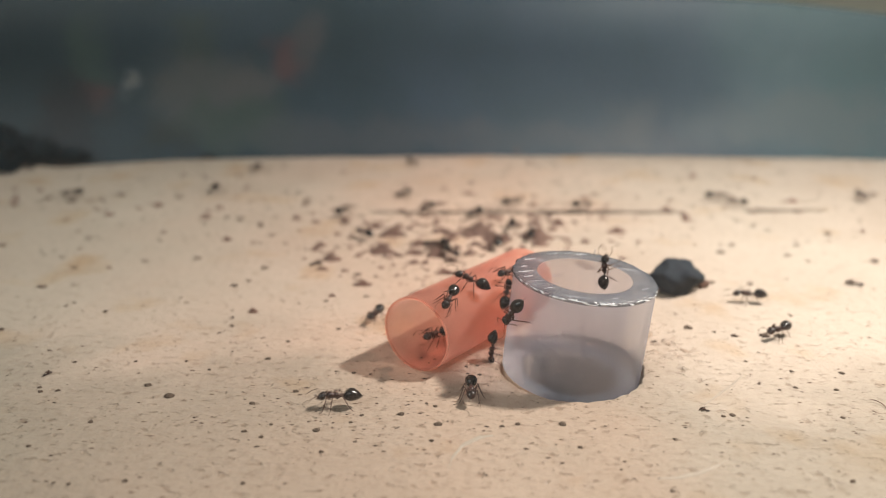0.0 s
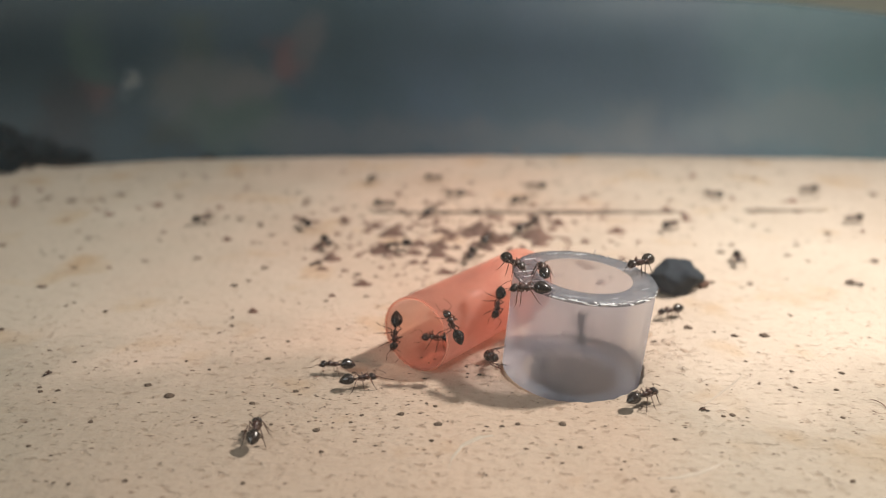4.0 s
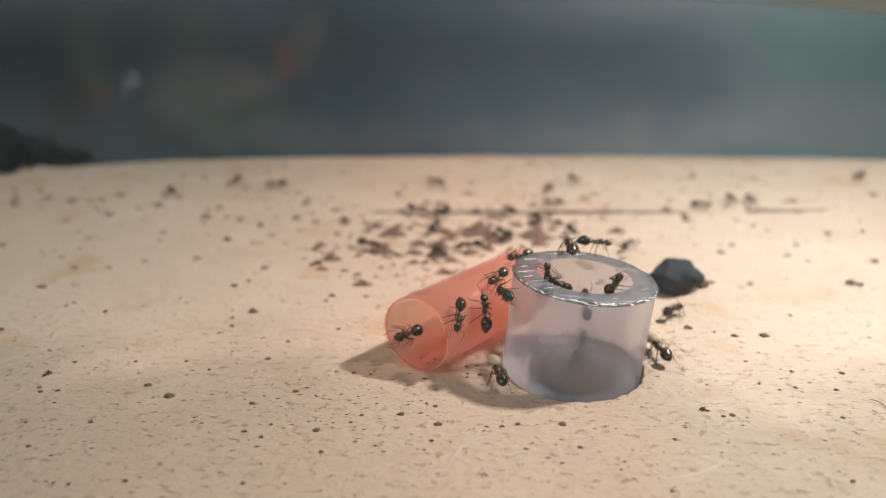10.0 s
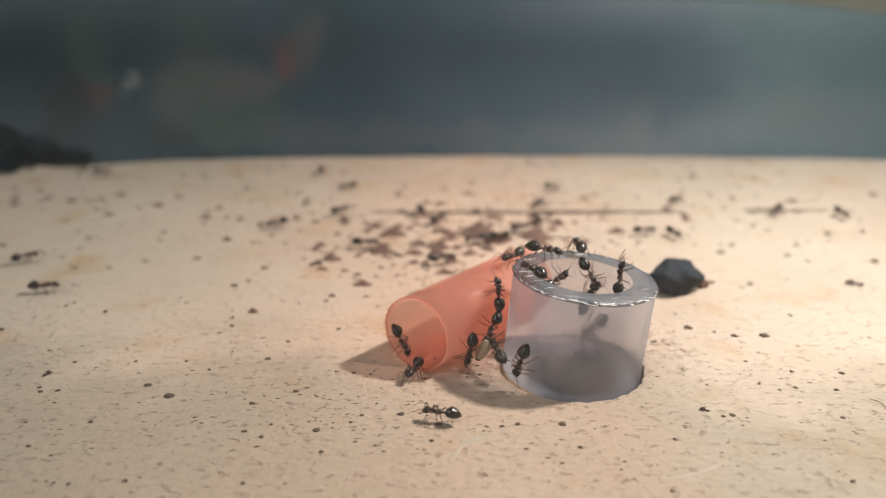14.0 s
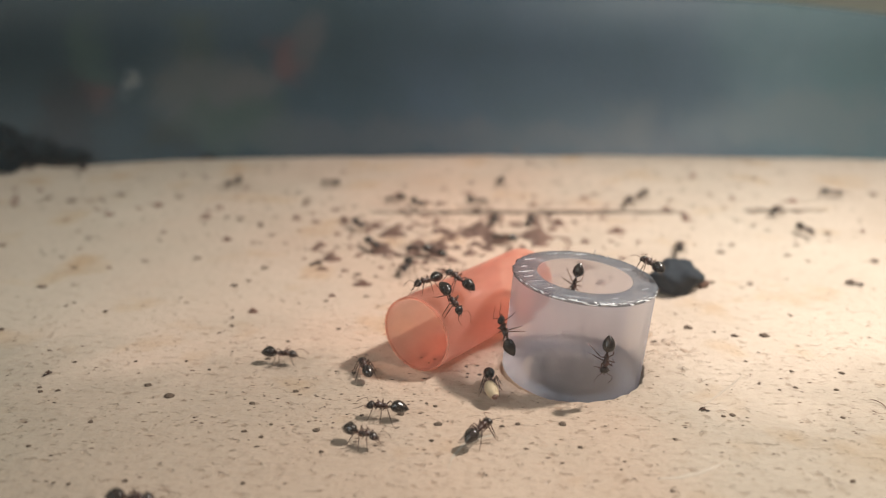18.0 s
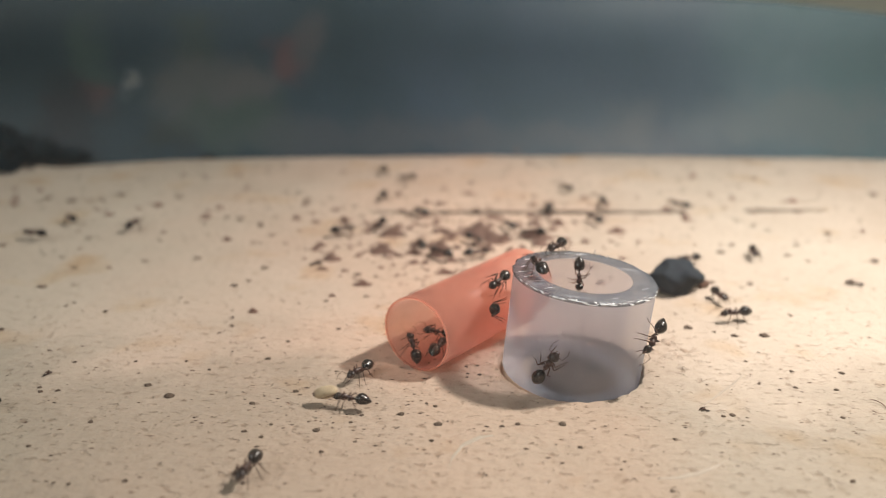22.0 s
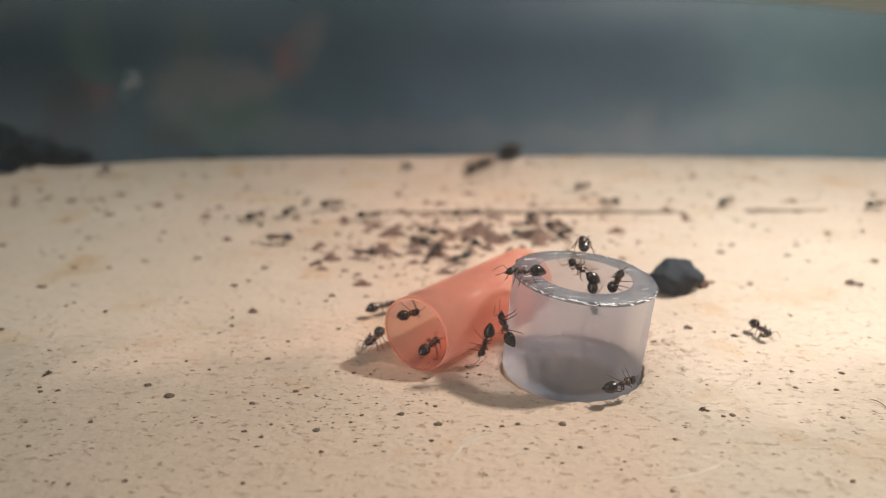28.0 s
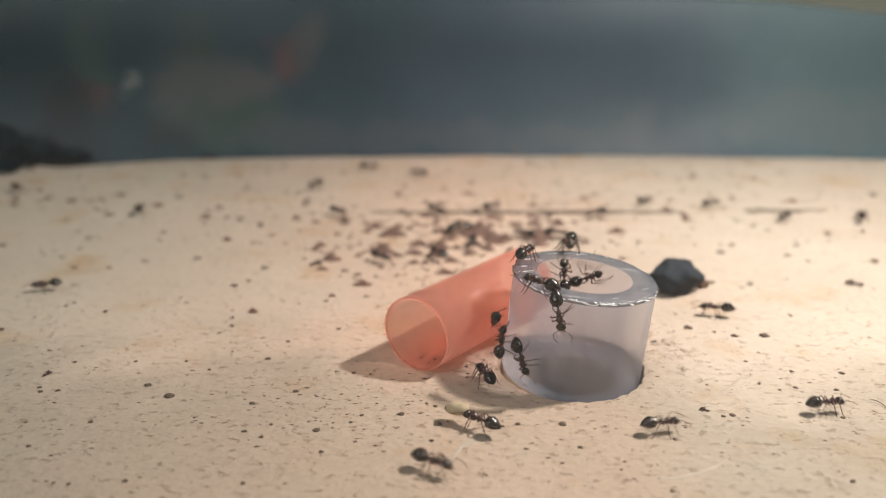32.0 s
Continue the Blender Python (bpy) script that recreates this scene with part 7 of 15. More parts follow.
    crawl([
        (0, at(-8.79, 91.96, 0, 0, 0, -111)), (.5, at(-14.7, 87.11, 0, 0, 0, -134)), (.67, at(-16.22, 85.07, 0, 0, 0, 175)), (.83, at(-17.75, 83.03, 0, 0, 0, 123)),
        (1, at(-19.28, 80.99, 0, 0, 0, 71)), (1.5, at(-14.11, 81.46, 0, 0, 0, 13)), (2, at(-9.22, 83.23, 0, 0, 0, 14)), (2.25, at(-8.03, 81.85, 0, 0, 0, -25)),
        (2.5, at(-6.85, 80.47, 0, 0, 0, -64)), (2.67, at(-6.63, 79.27, 0, 0, 0, -6)), (2.83, at(-6.4, 78.08, 0, 0, 0, 51)), (3, at(-6.18, 76.89, 0, 0, 0, 109)),
        (3.5, at(-6.97, 77.84, 0, 0, 0, 114)), (4, at(-12.14, 77.72, 0, 0, 0, 179)), (4.5, at(-17.25, 78.03, 0, 0, 0, 173)), (5, at(-22.3, 78.94, 0, 0, 0, 167)),
        (5.25, at(-24.79, 79.6, 0, 0, 0, 101)), (5.5, at(-27.29, 80.27, 0, 0, 0, 34)), (5.75, at(-24.92, 84, 0, 0, 0, 65)), (6, at(-23.55, 88.2, 0, 0, 0, 77)),
        (6.5, at(-20.32, 93.4, 0, 0, 0, 61)), (6.75, at(-18.97, 96.15, 0, 0, 0, 115)), (7, at(-17.63, 98.9, 0, 0, 0, 170)), (7.25, at(-14.64, 94.36, 0, 0, 0, -126)),
        (7.5, at(-11.65, 89.82, 0, 0, 0, -62)), (7.67, at(-10.23, 86.48, 0, 0, 0, -8)), (7.83, at(-8.81, 83.15, 0, 0, 0, 46)), (8, at(-7.38, 79.81, 0, 0, 0, 99)),
        (8.25, at(-2.79, 78.17, 0, 0, 0, 47)), (8.5, at(1.8, 76.53, 0, 0, 0, -6)), (8.75, at(3.24, 77.58, 0, 0, 0, 43)), (9, at(4.69, 78.62, 0, 0, 0, 91)),
        (9.1, at(5.9, 78.58, 1.01, -42, -18, 86)), (9.2, at(7.11, 78.54, 2.02, -90, -34, 97)), (9.5, at(6.26, 77.89, 5.04, 16, -41, -7)),
        (9.75, at(7.05, 77.53, 7.57, -58, -39, 72)), (10, at(7.83, 77.16, 10.09, -87, 8, 107)), (10.25, at(8.36, 77.39, 10.43, -60, -31, 80)),
        (10.5, at(8.89, 77.62, 10.76, -2, -42, 21)), (10.75, at(9.4, 77.84, 11.11, -8, -20, 66)), (11, at(9.92, 78.06, 11.46, 3, -1, 106)),
        (11.25, at(7.94, 77.94, 9.97, -20, -12, 172)), (11.38, at(7.56, 78, 9.2, 7, 39, -162)), (11.5, at(7.19, 78.07, 8.44, 90, 49, -80)),
        (11.6, at(7.09, 78.77, 7.34, 1, 46, -117)), (11.7, at(2.76, 79.09, 6.25, -63, 21, -120)), (12, at(1.94, 77.64, 5.37, -17, 77, -58)),
        (12.5, at(2.2, 77.96, 5.37, 31, 75, -8)), (13, at(2.47, 78.28, 5.37, 56, 67, 19)), (13.25, at(1.78, 75.6, 4.05, -24, 55, -77)),
        (13.5, at(1.06, 72.93, 0, 0, 0, -118)), (13.75, at(.35, 70.26, 1.37, -21, 2, -150)), (14, at(-.37, 67.6, 0, 0, 0, 164)), (14.25, at(-3.03, 69.83, 0, 0, 0, 130)),
        (14.38, at(-3.89, 71.33, 0, 0, 0, -173)), (14.5, at(-4.76, 72.84, 0, 0, 0, -116)), (15, at(-4.4, 72.05, 0, 0, 0, -67)), (15.5, at(-4.07, 71.24, 0, 0, 0, -69)),
        (16, at(-3.79, 70.42, 0, 0, 0, -72)), (16.5, at(-3.54, 69.58, 0, 0, 0, -26)), (16.75, at(-3.73, 67.14, 0, 0, 0, -93)), (16.88, at(-3.77, 65.92, 0, 0, 0, -133)),
        (17, at(-3.8, 64.7, 0, 0, 0, -172)), (17.5, at(-5.75, 64.17, 0, 0, 0, -167)), (17.75, at(-6.74, 63.96, 0, 0, 0, -97)), (18, at(-7.73, 63.76, 0, 0, 0, -28)),
        (18.17, at(-8.57, 64.63, 0, 0, 0, 26)), (18.33, at(-9.41, 65.5, 0, 0, 0, 81)), (18.5, at(-10.25, 66.37, 0, 0, 0, 136)), (19, at(-12.94, 68.8, 0, 0, 0, -170)),
        (19.5, at(-22.72, 70.22, 0, 0, 0, 171)), (20, at(-32.47, 71.78, 0, 0, 0, 180)), (20.5, at(-37.83, 69.6, 0, 0, 0, -165)), (21, at(-43.57, 68.8, 0, 0, 0, -159)),
        (21.5, at(-44.37, 69.47, 0, 0, 0, -120)), (22, at(-47.8, 69.97, 0, 0, 0, 178)), (27, at(-44.04, 59.94, 0, 0, 0, -129)), (32, at(-40.28, 49.9, 0, 0, 0, -76))])
    crawl([
        (0, at(41.53, 87.03, 0, 0, 0, -149)), (.5, at(33.76, 81.38, 0, 0, 0, -150)), (1, at(25.04, 77.34, 0, 0, 0, -100)), (1.5, at(22.47, 73.52, 0, 0, 0, -133)),
        (2, at(18.81, 70.72, 0, 0, 0, 180)), (2.5, at(16.16, 68.89, 0, 0, 0, -133)), (2.67, at(15.61, 67.96, 0, 0, 0, -79)), (2.83, at(15.07, 67.04, 0, 0, 0, -24)),
        (3, at(14.52, 66.12, 0, 0, 0, 30)), (3.5, at(17.68, 68.57, 0, 0, 0, 36)), (4, at(20.95, 70.83, 0, 0, 0, 32)), (4.5, at(24.4, 72.77, 0, 0, 0, 27)),
        (5, at(28.03, 74.4, 0, 0, 0, 23)), (5.25, at(29.9, 75.11, 0, 0, 0, -45)), (5.5, at(31.77, 75.83, 0, 0, 0, -112)), (5.75, at(27.42, 73.64, 0, 0, 0, -162)),
        (6, at(22.6, 72.84, 0, 0, 0, -167)), (6.3, at(21.6, 72.77, 0, 0, 0, 173)), (6.4, at(20.83, 73.23, .95, -35, -30, -175)),
        (6.5, at(20.06, 73.69, 1.91, -90, -43, -138)), (6.75, at(20.09, 72.67, 2.86, -22, -67, 154)), (7, at(19.26, 72.59, 3.83, 93, -61, 28)),
        (7.5, at(20.89, 74.37, 7.27, 30, -38, 80)), (8, at(22.54, 76.12, 10.74, 3, 1, 78)), (8.1, at(22.58, 77.68, 9.67, 46, 3, 83)),
        (8.2, at(22.62, 79.24, 8.59, 90, 1, 88)), (8.4, at(22.38, 81.37, 6.44, 90, 0, 104)), (8.5, at(22.1, 82.25, 3.22, 45, -2, 109)),
        (8.6, at(27.64, 85.35, 0, 0, 0, 113)), (8.8, at(29.34, 88.43, 0, 0, 0, 148)), (9, at(31.04, 91.51, 0, 0, 0, 148)), (9.5, at(30.92, 92.4, 0, 0, 0, 94)),
        (10, at(30.3, 93.05, 0, 0, 0, 41)), (10.3, at(28.38, 89.27, 0, 0, 0, -24)), (10.5, at(27.11, 86.75, 0, 0, 0, -24)), (10.6, at(21.7, 83.14, 3.73, -45, 10, -45)),
        (10.7, at(21.97, 82.56, 7.46, -90, 1, -67)), (10.85, at(22.94, 81.51, 9.06, -47, -4, -77)), (11, at(23.91, 80.46, 10.66, -3, 0, -89)),
        (11.15, at(23.22, 80.57, 10.66, -26, -43, -113)), (11.3, at(22.52, 80.68, 10.66, 90, -89, 99)), (11.5, at(22.48, 80.93, 10.66, 90, -59, 101)),
        (11.7, at(22.43, 81.18, 10.67, 90, -40, 103)), (11.85, at(23.06, 81.54, 10.67, 43, -21, 113)), (12, at(23.69, 81.91, 10.67, 3, -1, 107)),
        (12.25, at(23.02, 80.94, 10.71, 1, -3, 170)), (12.5, at(22.34, 79.96, 10.75, -3, -2, -127)), (13, at(20.7, 77.95, 10.84, -3, -2, -128)),
        (13.15, at(18.99, 76.35, 10.95, 43, -8, -140)), (13.3, at(17.28, 74.76, 11.07, 90, -3, -153)), (13.4, at(15.71, 74.52, 11.14, 45, 2, -164)),
        (13.5, at(14.14, 74.29, 11.22, 0, -3, -175)), (14, at(9.51, 77.03, 11.49, 3, -2, 120)), (14.25, at(8.39, 77.86, 8.26, -13, 40, 167)),
        (14.38, at(7.82, 78.28, 6.67, -62, 26, 119)), (14.5, at(7.24, 78.7, 5.07, -87, -10, 95)), (14.67, at(8.09, 77.04, 5.89, -59, -55, 81)),
        (14.83, at(8.93, 75.38, 6.71, 53, -63, -21)), (15, at(9.77, 73.73, 7.53, 88, -18, -43)), (15.5, at(12.4, 72.04, 8.24, 89, -7, -22)),
        (16, at(15.11, 71.47, 8.36, 90, 3, -2)), (16.5, at(18.04, 71.91, 7.92, 91, 15, 20)), (16.75, at(19.87, 73.29, 7.07, 105, -41, 26)),
        (17, at(21.71, 74.68, 6.21, -106, -80, -111)), (17.25, at(20.26, 73.47, 6.32, -86, -39, -143)), (17.5, at(18.81, 72.27, 6.42, -91, 4, -154)),
        (17.75, at(17.63, 71.91, 6.07, -87, 44, -160)), (18, at(16.46, 71.55, 5.72, -96, 85, -177)), (18.25, at(15.57, 71.52, 7.44, -95, 15, 180)),
        (18.5, at(14.68, 71.5, 9.15, -89, -54, 174)), (18.75, at(13.83, 71.69, 10.22, -84, 15, 169)), (19, at(12.98, 71.89, 11.29, -79, 85, 172)),
        (19.5, at(11.89, 72.33, 10.29, -88, 48, 155)), (20, at(10.74, 72.95, 8.15, -87, 43, 146)), (20.5, at(9.36, 74.21, 8.26, -88, 2, 131)),
        (21, at(8, 76.35, 7.95, -87, 26, 114)), (21.5, at(7.59, 77.54, 7.6, -87, 18, 105)), (22, at(7.33, 80.27, 6.48, -86, 24, 86)),
        (22.17, at(7.63, 78.81, 7.04, -136, 76, 47)), (22.33, at(7.93, 77.35, 7.6, 103, 40, -63)), (22.5, at(8.23, 75.89, 8.16, 87, -15, -63)),
        (22.75, at(8.78, 75.07, 8.32, 98, -78, -64)), (23, at(9.33, 74.25, 8.48, -87, -38, 129)), (23.25, at(9.21, 74.34, 7.57, -87, 20, 131)),
        (23.5, at(9.08, 74.44, 6.67, -76, 79, 142)), (23.67, at(8.99, 74.5, 6.05, -88, 25, 129)), (23.83, at(8.9, 74.57, 5.43, -88, -28, 127)),
        (24, at(8.81, 74.63, 4.81, -71, -82, 108)), (24.25, at(7.39, 75.77, 4.83, -95, -46, 157)), (24.5, at(7.38, 77.25, 4.86, -90, -85, 107)),
        (24.6, at(7.13, 78.39, 4.8, -112, -61, -172)), (24.7, at(3.23, 79.03, 4.73, -84, -43, -134)), (25, at(3.14, 78.95, 4.93, -82, -27, -134)),
        (25.25, at(3.72, 79.71, 5.18, -78, 35, -121)), (25.5, at(4.3, 80.47, 5.42, 32, 74, -7)), (25.8, at(4.2, 80.2, 4.9, 69, 71, 30)),
        (25.9, at(7.06, 79.47, 4.86, 95, 77, -12)), (26, at(7.09, 78.75, 4.81, 90, 86, -85)), (26.25, at(7.18, 77.76, 4.51, 95, 66, -34)),
        (26.5, at(7.27, 76.78, 4.2, 73, 50, -7)), (27, at(8.76, 74.94, 3.59, 83, 27, -23)), (27.25, at(9.5, 74.02, 3.28, 82, -14, -27)),
        (27.5, at(10.24, 73.1, 2.98, 86, -56, -34)), (27.62, at(9.68, 73.69, 3.95, -59, -81, 106)), (27.75, at(9.11, 74.28, 4.92, -87, -40, 128)),
        (28, at(8.01, 76.14, 6.54, -86, -38, 112)), (28.25, at(7.62, 75.8, 4.9, -64, 21, 140)), (28.5, at(7.23, 75.47, 3.27, 7, 43, -145)),
        (28.7, at(7.99, 75.77, 1.96, 90, 21, -62)), (28.85, at(7.22, 75.28, .98, 46, 6, -54)), (29, at(6.45, 74.79, 0, 0, 0, -37)),
        (29.25, at(3.81, 73.11, 0, 0, 0, -91)), (29.5, at(1.18, 71.42, 0, 0, 0, -145)), (29.67, at(-.48, 70.15, 0, 0, 0, -92)), (29.83, at(-2.13, 68.87, 0, 0, 0, -39)),
        (30, at(-3.79, 67.6, 0, 0, 0, 14)), (30.17, at(-5.96, 68.02, 0, 0, 0, 67)), (30.33, at(-8.14, 68.45, 0, 0, 0, 119)), (30.5, at(-10.32, 68.87, 0, 0, 0, 172)),
        (31, at(-16.96, 69.36, 0, 0, 0, -166)), (31.25, at(-13.01, 66.7, 0, 0, 0, -99)), (31.5, at(-9.06, 64.04, 0, 0, 0, -32)), (32, at(-.84, 59.24, 0, 0, 0, -30))])
    crawl([
        (0, at(-47.5, 156.8, 0, 0, 0, 102)), (1, at(-46.5, 155.4, 0, 0, 0, 33)), (1.25, at(-45.1, 152, 0, 0, 0, -22)), (1.5, at(-43.8, 148.5, 0, 0, 0, -77)),
        (2, at(-43.1, 141.1, 0, 0, 0, -14)), (2.5, at(-37.5, 134.9, 0, 0, 0, -54)), (2.75, at(-35.5, 131.3, 0, 0, 0, 18)), (3, at(-33.4, 127.6, 0, 0, 0, 90)),
        (3.25, at(-29.5, 128.8, 0, 0, 0, 136)), (3.5, at(-25.5, 129.9, 0, 0, 0, -178)), (4, at(-24.6, 131.7, 0, 0, 0, 118)), (4.5, at(-23.7, 133.5, 0, 0, 0, 53)),
        (5.5, at(-20.8, 136.2, 0, 0, 0, 94)), (5.67, at(-20.8, 136.2, 0, 0, 0, 147)), (5.83, at(-20.8, 136.2, 0, 0, 0, -160)), (6, at(-20.8, 136.2, 0, 0, 0, -106)),
        (6.25, at(-27.3, 144.2, 0, 0, 0, -170)), (6.5, at(-33.8, 152.2, 0, 0, 0, 126)), (6.75, at(-39.5, 160.8, 0, 0, 0, -162)), (7, at(-45.2, 169.4, 0, 0, 0, -90)),
        (7.5, at(-46.3, 164.4, 0, 0, 0, -96)), (8, at(-46.3, 159.2, 0, 0, 0, -61)), (8.5, at(-41.1, 157.2, 0, 0, 0, -12)), (9, at(-35.6, 156.8, 0, 0, 0, -56)),
        (9.5, at(-35.5, 158, 0, 0, 0, -112)), (10, at(-35.5, 159.2, 0, 0, 0, -168)), (10.17, at(-32.8, 159.4, 0, 0, 0, -112)), (10.33, at(-30.2, 159.5, 0, 0, 0, -56)),
        (10.5, at(-27.6, 159.7, 0, 0, 0, 0)), (10.75, at(-23.7, 159.5, 0, 0, 0, 51)), (11, at(-19.8, 159.2, 0, 0, 0, 102)), (11.5, at(-23.4, 159.2, 0, 0, 0, 162)),
        (12, at(-27, 159.2, 0, 0, 0, -137)), (12.25, at(-27.3, 162, 0, 0, 0, 158)), (12.5, at(-27.6, 164.9, 0, 0, 0, 92)), (12.75, at(-27.5, 167.7, 0, 0, 0, 146)),
        (13, at(-27.5, 170.5, 0, 0, 0, -161)), (13.5, at(-52.2, 171, 0, 0, 0, 180)), (13.67, at(-60.5, 170.8, 0, 0, 0, -127)), (13.83, at(-68.7, 170.7, 0, 0, 0, -74)),
        (14, at(-77, 170.5, 0, 0, 0, -20)), (14.17, at(-78.2, 173, 0, 0, 0, 31)), (14.33, at(-79.5, 175.5, 0, 0, 0, 81)), (14.5, at(-80.7, 177.9, 0, 0, 0, 132)),
        (14.75, at(-78.1, 177.5, 0, 0, 0, 62)), (15, at(-75.5, 177.1, 0, 0, 0, -8)), (15.5, at(-70.2, 176.4, 0, 0, 0, -8)), (16, at(-65, 175.7, 0, 0, 0, 44)),
        (16.5, at(-59.7, 175, 0, 0, 0, -14)), (16.75, at(-56.05, 173.6, 0, 0, 0, 53)), (17, at(-52.4, 172.2, 0, 0, 0, 120)), (17.17, at(-51.1, 170.3, 0, 0, 0, 179)),
        (17.33, at(-49.8, 168.4, 0, 0, 0, -122)), (17.5, at(-48.6, 166.5, 0, 0, 0, -57)), (18, at(-44.9, 160.7, 0, 0, 0, -128)), (18.25, at(-38.6, 155.8, 0, 0, 0, -84)),
        (18.5, at(-32.3, 150.9, 0, 0, 0, -41)), (19, at(-20.8, 139.9, 0, 0, 0, -96)), (19.25, at(-30.6, 142.5, 0, 0, 0, -147)), (19.5, at(-40.5, 145.1, 0, 0, 0, 162)),
        (19.67, at(-46.8, 147.5, 0, 0, 0, -138)), (19.83, at(-53.2, 149.9, 0, 0, 0, -78)), (20, at(-59.5, 152.3, 0, 0, 0, -18)), (20.5, at(-59.8, 148.4, 0, 0, 0, -90)),
        (21, at(-60.1, 144.6, 0, 0, 0, -162)), (21.25, at(-58.9, 141.2, 0, 0, 0, -116)), (21.5, at(-57.6, 137.7, 0, 0, 0, -69)), (21.67, at(-56.7, 135.5, 0, 0, 0, -17)),
        (21.83, at(-55.8, 133.2, 0, 0, 0, 34)), (22, at(-54.9, 130.9, 0, 0, 0, 86)), (22.25, at(-52.6, 130.2, 0, 0, 0, 33)), (22.5, at(-50.3, 129.5, 0, 0, 0, -20)),
        (22.75, at(-48, 128.6, 0, 0, 0, 47)), (23, at(-45.8, 127.6, 0, 0, 0, 114)), (23.5, at(-48.2, 136.1, 0, 0, 0, 112)), (23.67, at(-49.6, 138.7, 0, 0, 0, 55)),
        (23.83, at(-50.9, 141.2, 0, 0, 0, -2)), (24, at(-52.3, 143.8, 0, 0, 0, -58)), (24.25, at(-50.7, 152.3, 0, 0, 0, 11)), (24.5, at(-49, 160.8, 0, 0, 0, 79)),
        (24.75, at(-47.5, 169.4, 0, 0, 0, 130)), (25, at(-46, 177.9, 0, 0, 0, -180)), (25.25, at(-44, 175.1, 0, 0, 0, -106)), (25.5, at(-42, 172.2, 0, 0, 0, -31)),
        (26.75, at(-31.2, 158.4, 0, 0, 0, -54)), (27.38, at(-26.3, 151.1, 0, 0, 0, -13)), (28, at(-21.3, 143.8, 0, 0, 0, 27)), (28.5, at(-18.8, 155.2, 0, 0, 0, 82)),
        (29, at(-18.1, 166.8, 0, 0, 0, 96)), (29.17, at(-18.3, 165, 0, 0, 0, 149)), (29.33, at(-18.5, 163.3, 0, 0, 0, -158)), (29.5, at(-18.7, 161.6, 0, 0, 0, -105)),
        (29.75, at(-19.7, 159.2, 0, 0, 0, -58)), (30, at(-20.7, 156.8, 0, 0, 0, -12)), (30.25, at(-22.7, 162.2, 0, 0, 0, 50)), (30.5, at(-24.7, 167.5, 0, 0, 0, 112)),
        (31, at(-29.3, 177.9, 0, 0, 0, 142)), (31.25, at(-26.2, 178.1, 0, 0, 0, 68)), (31.5, at(-23.1, 178.4, 0, 0, 0, -6)), (32, at(-17.1, 176.7, 0, 0, 0, 26))])
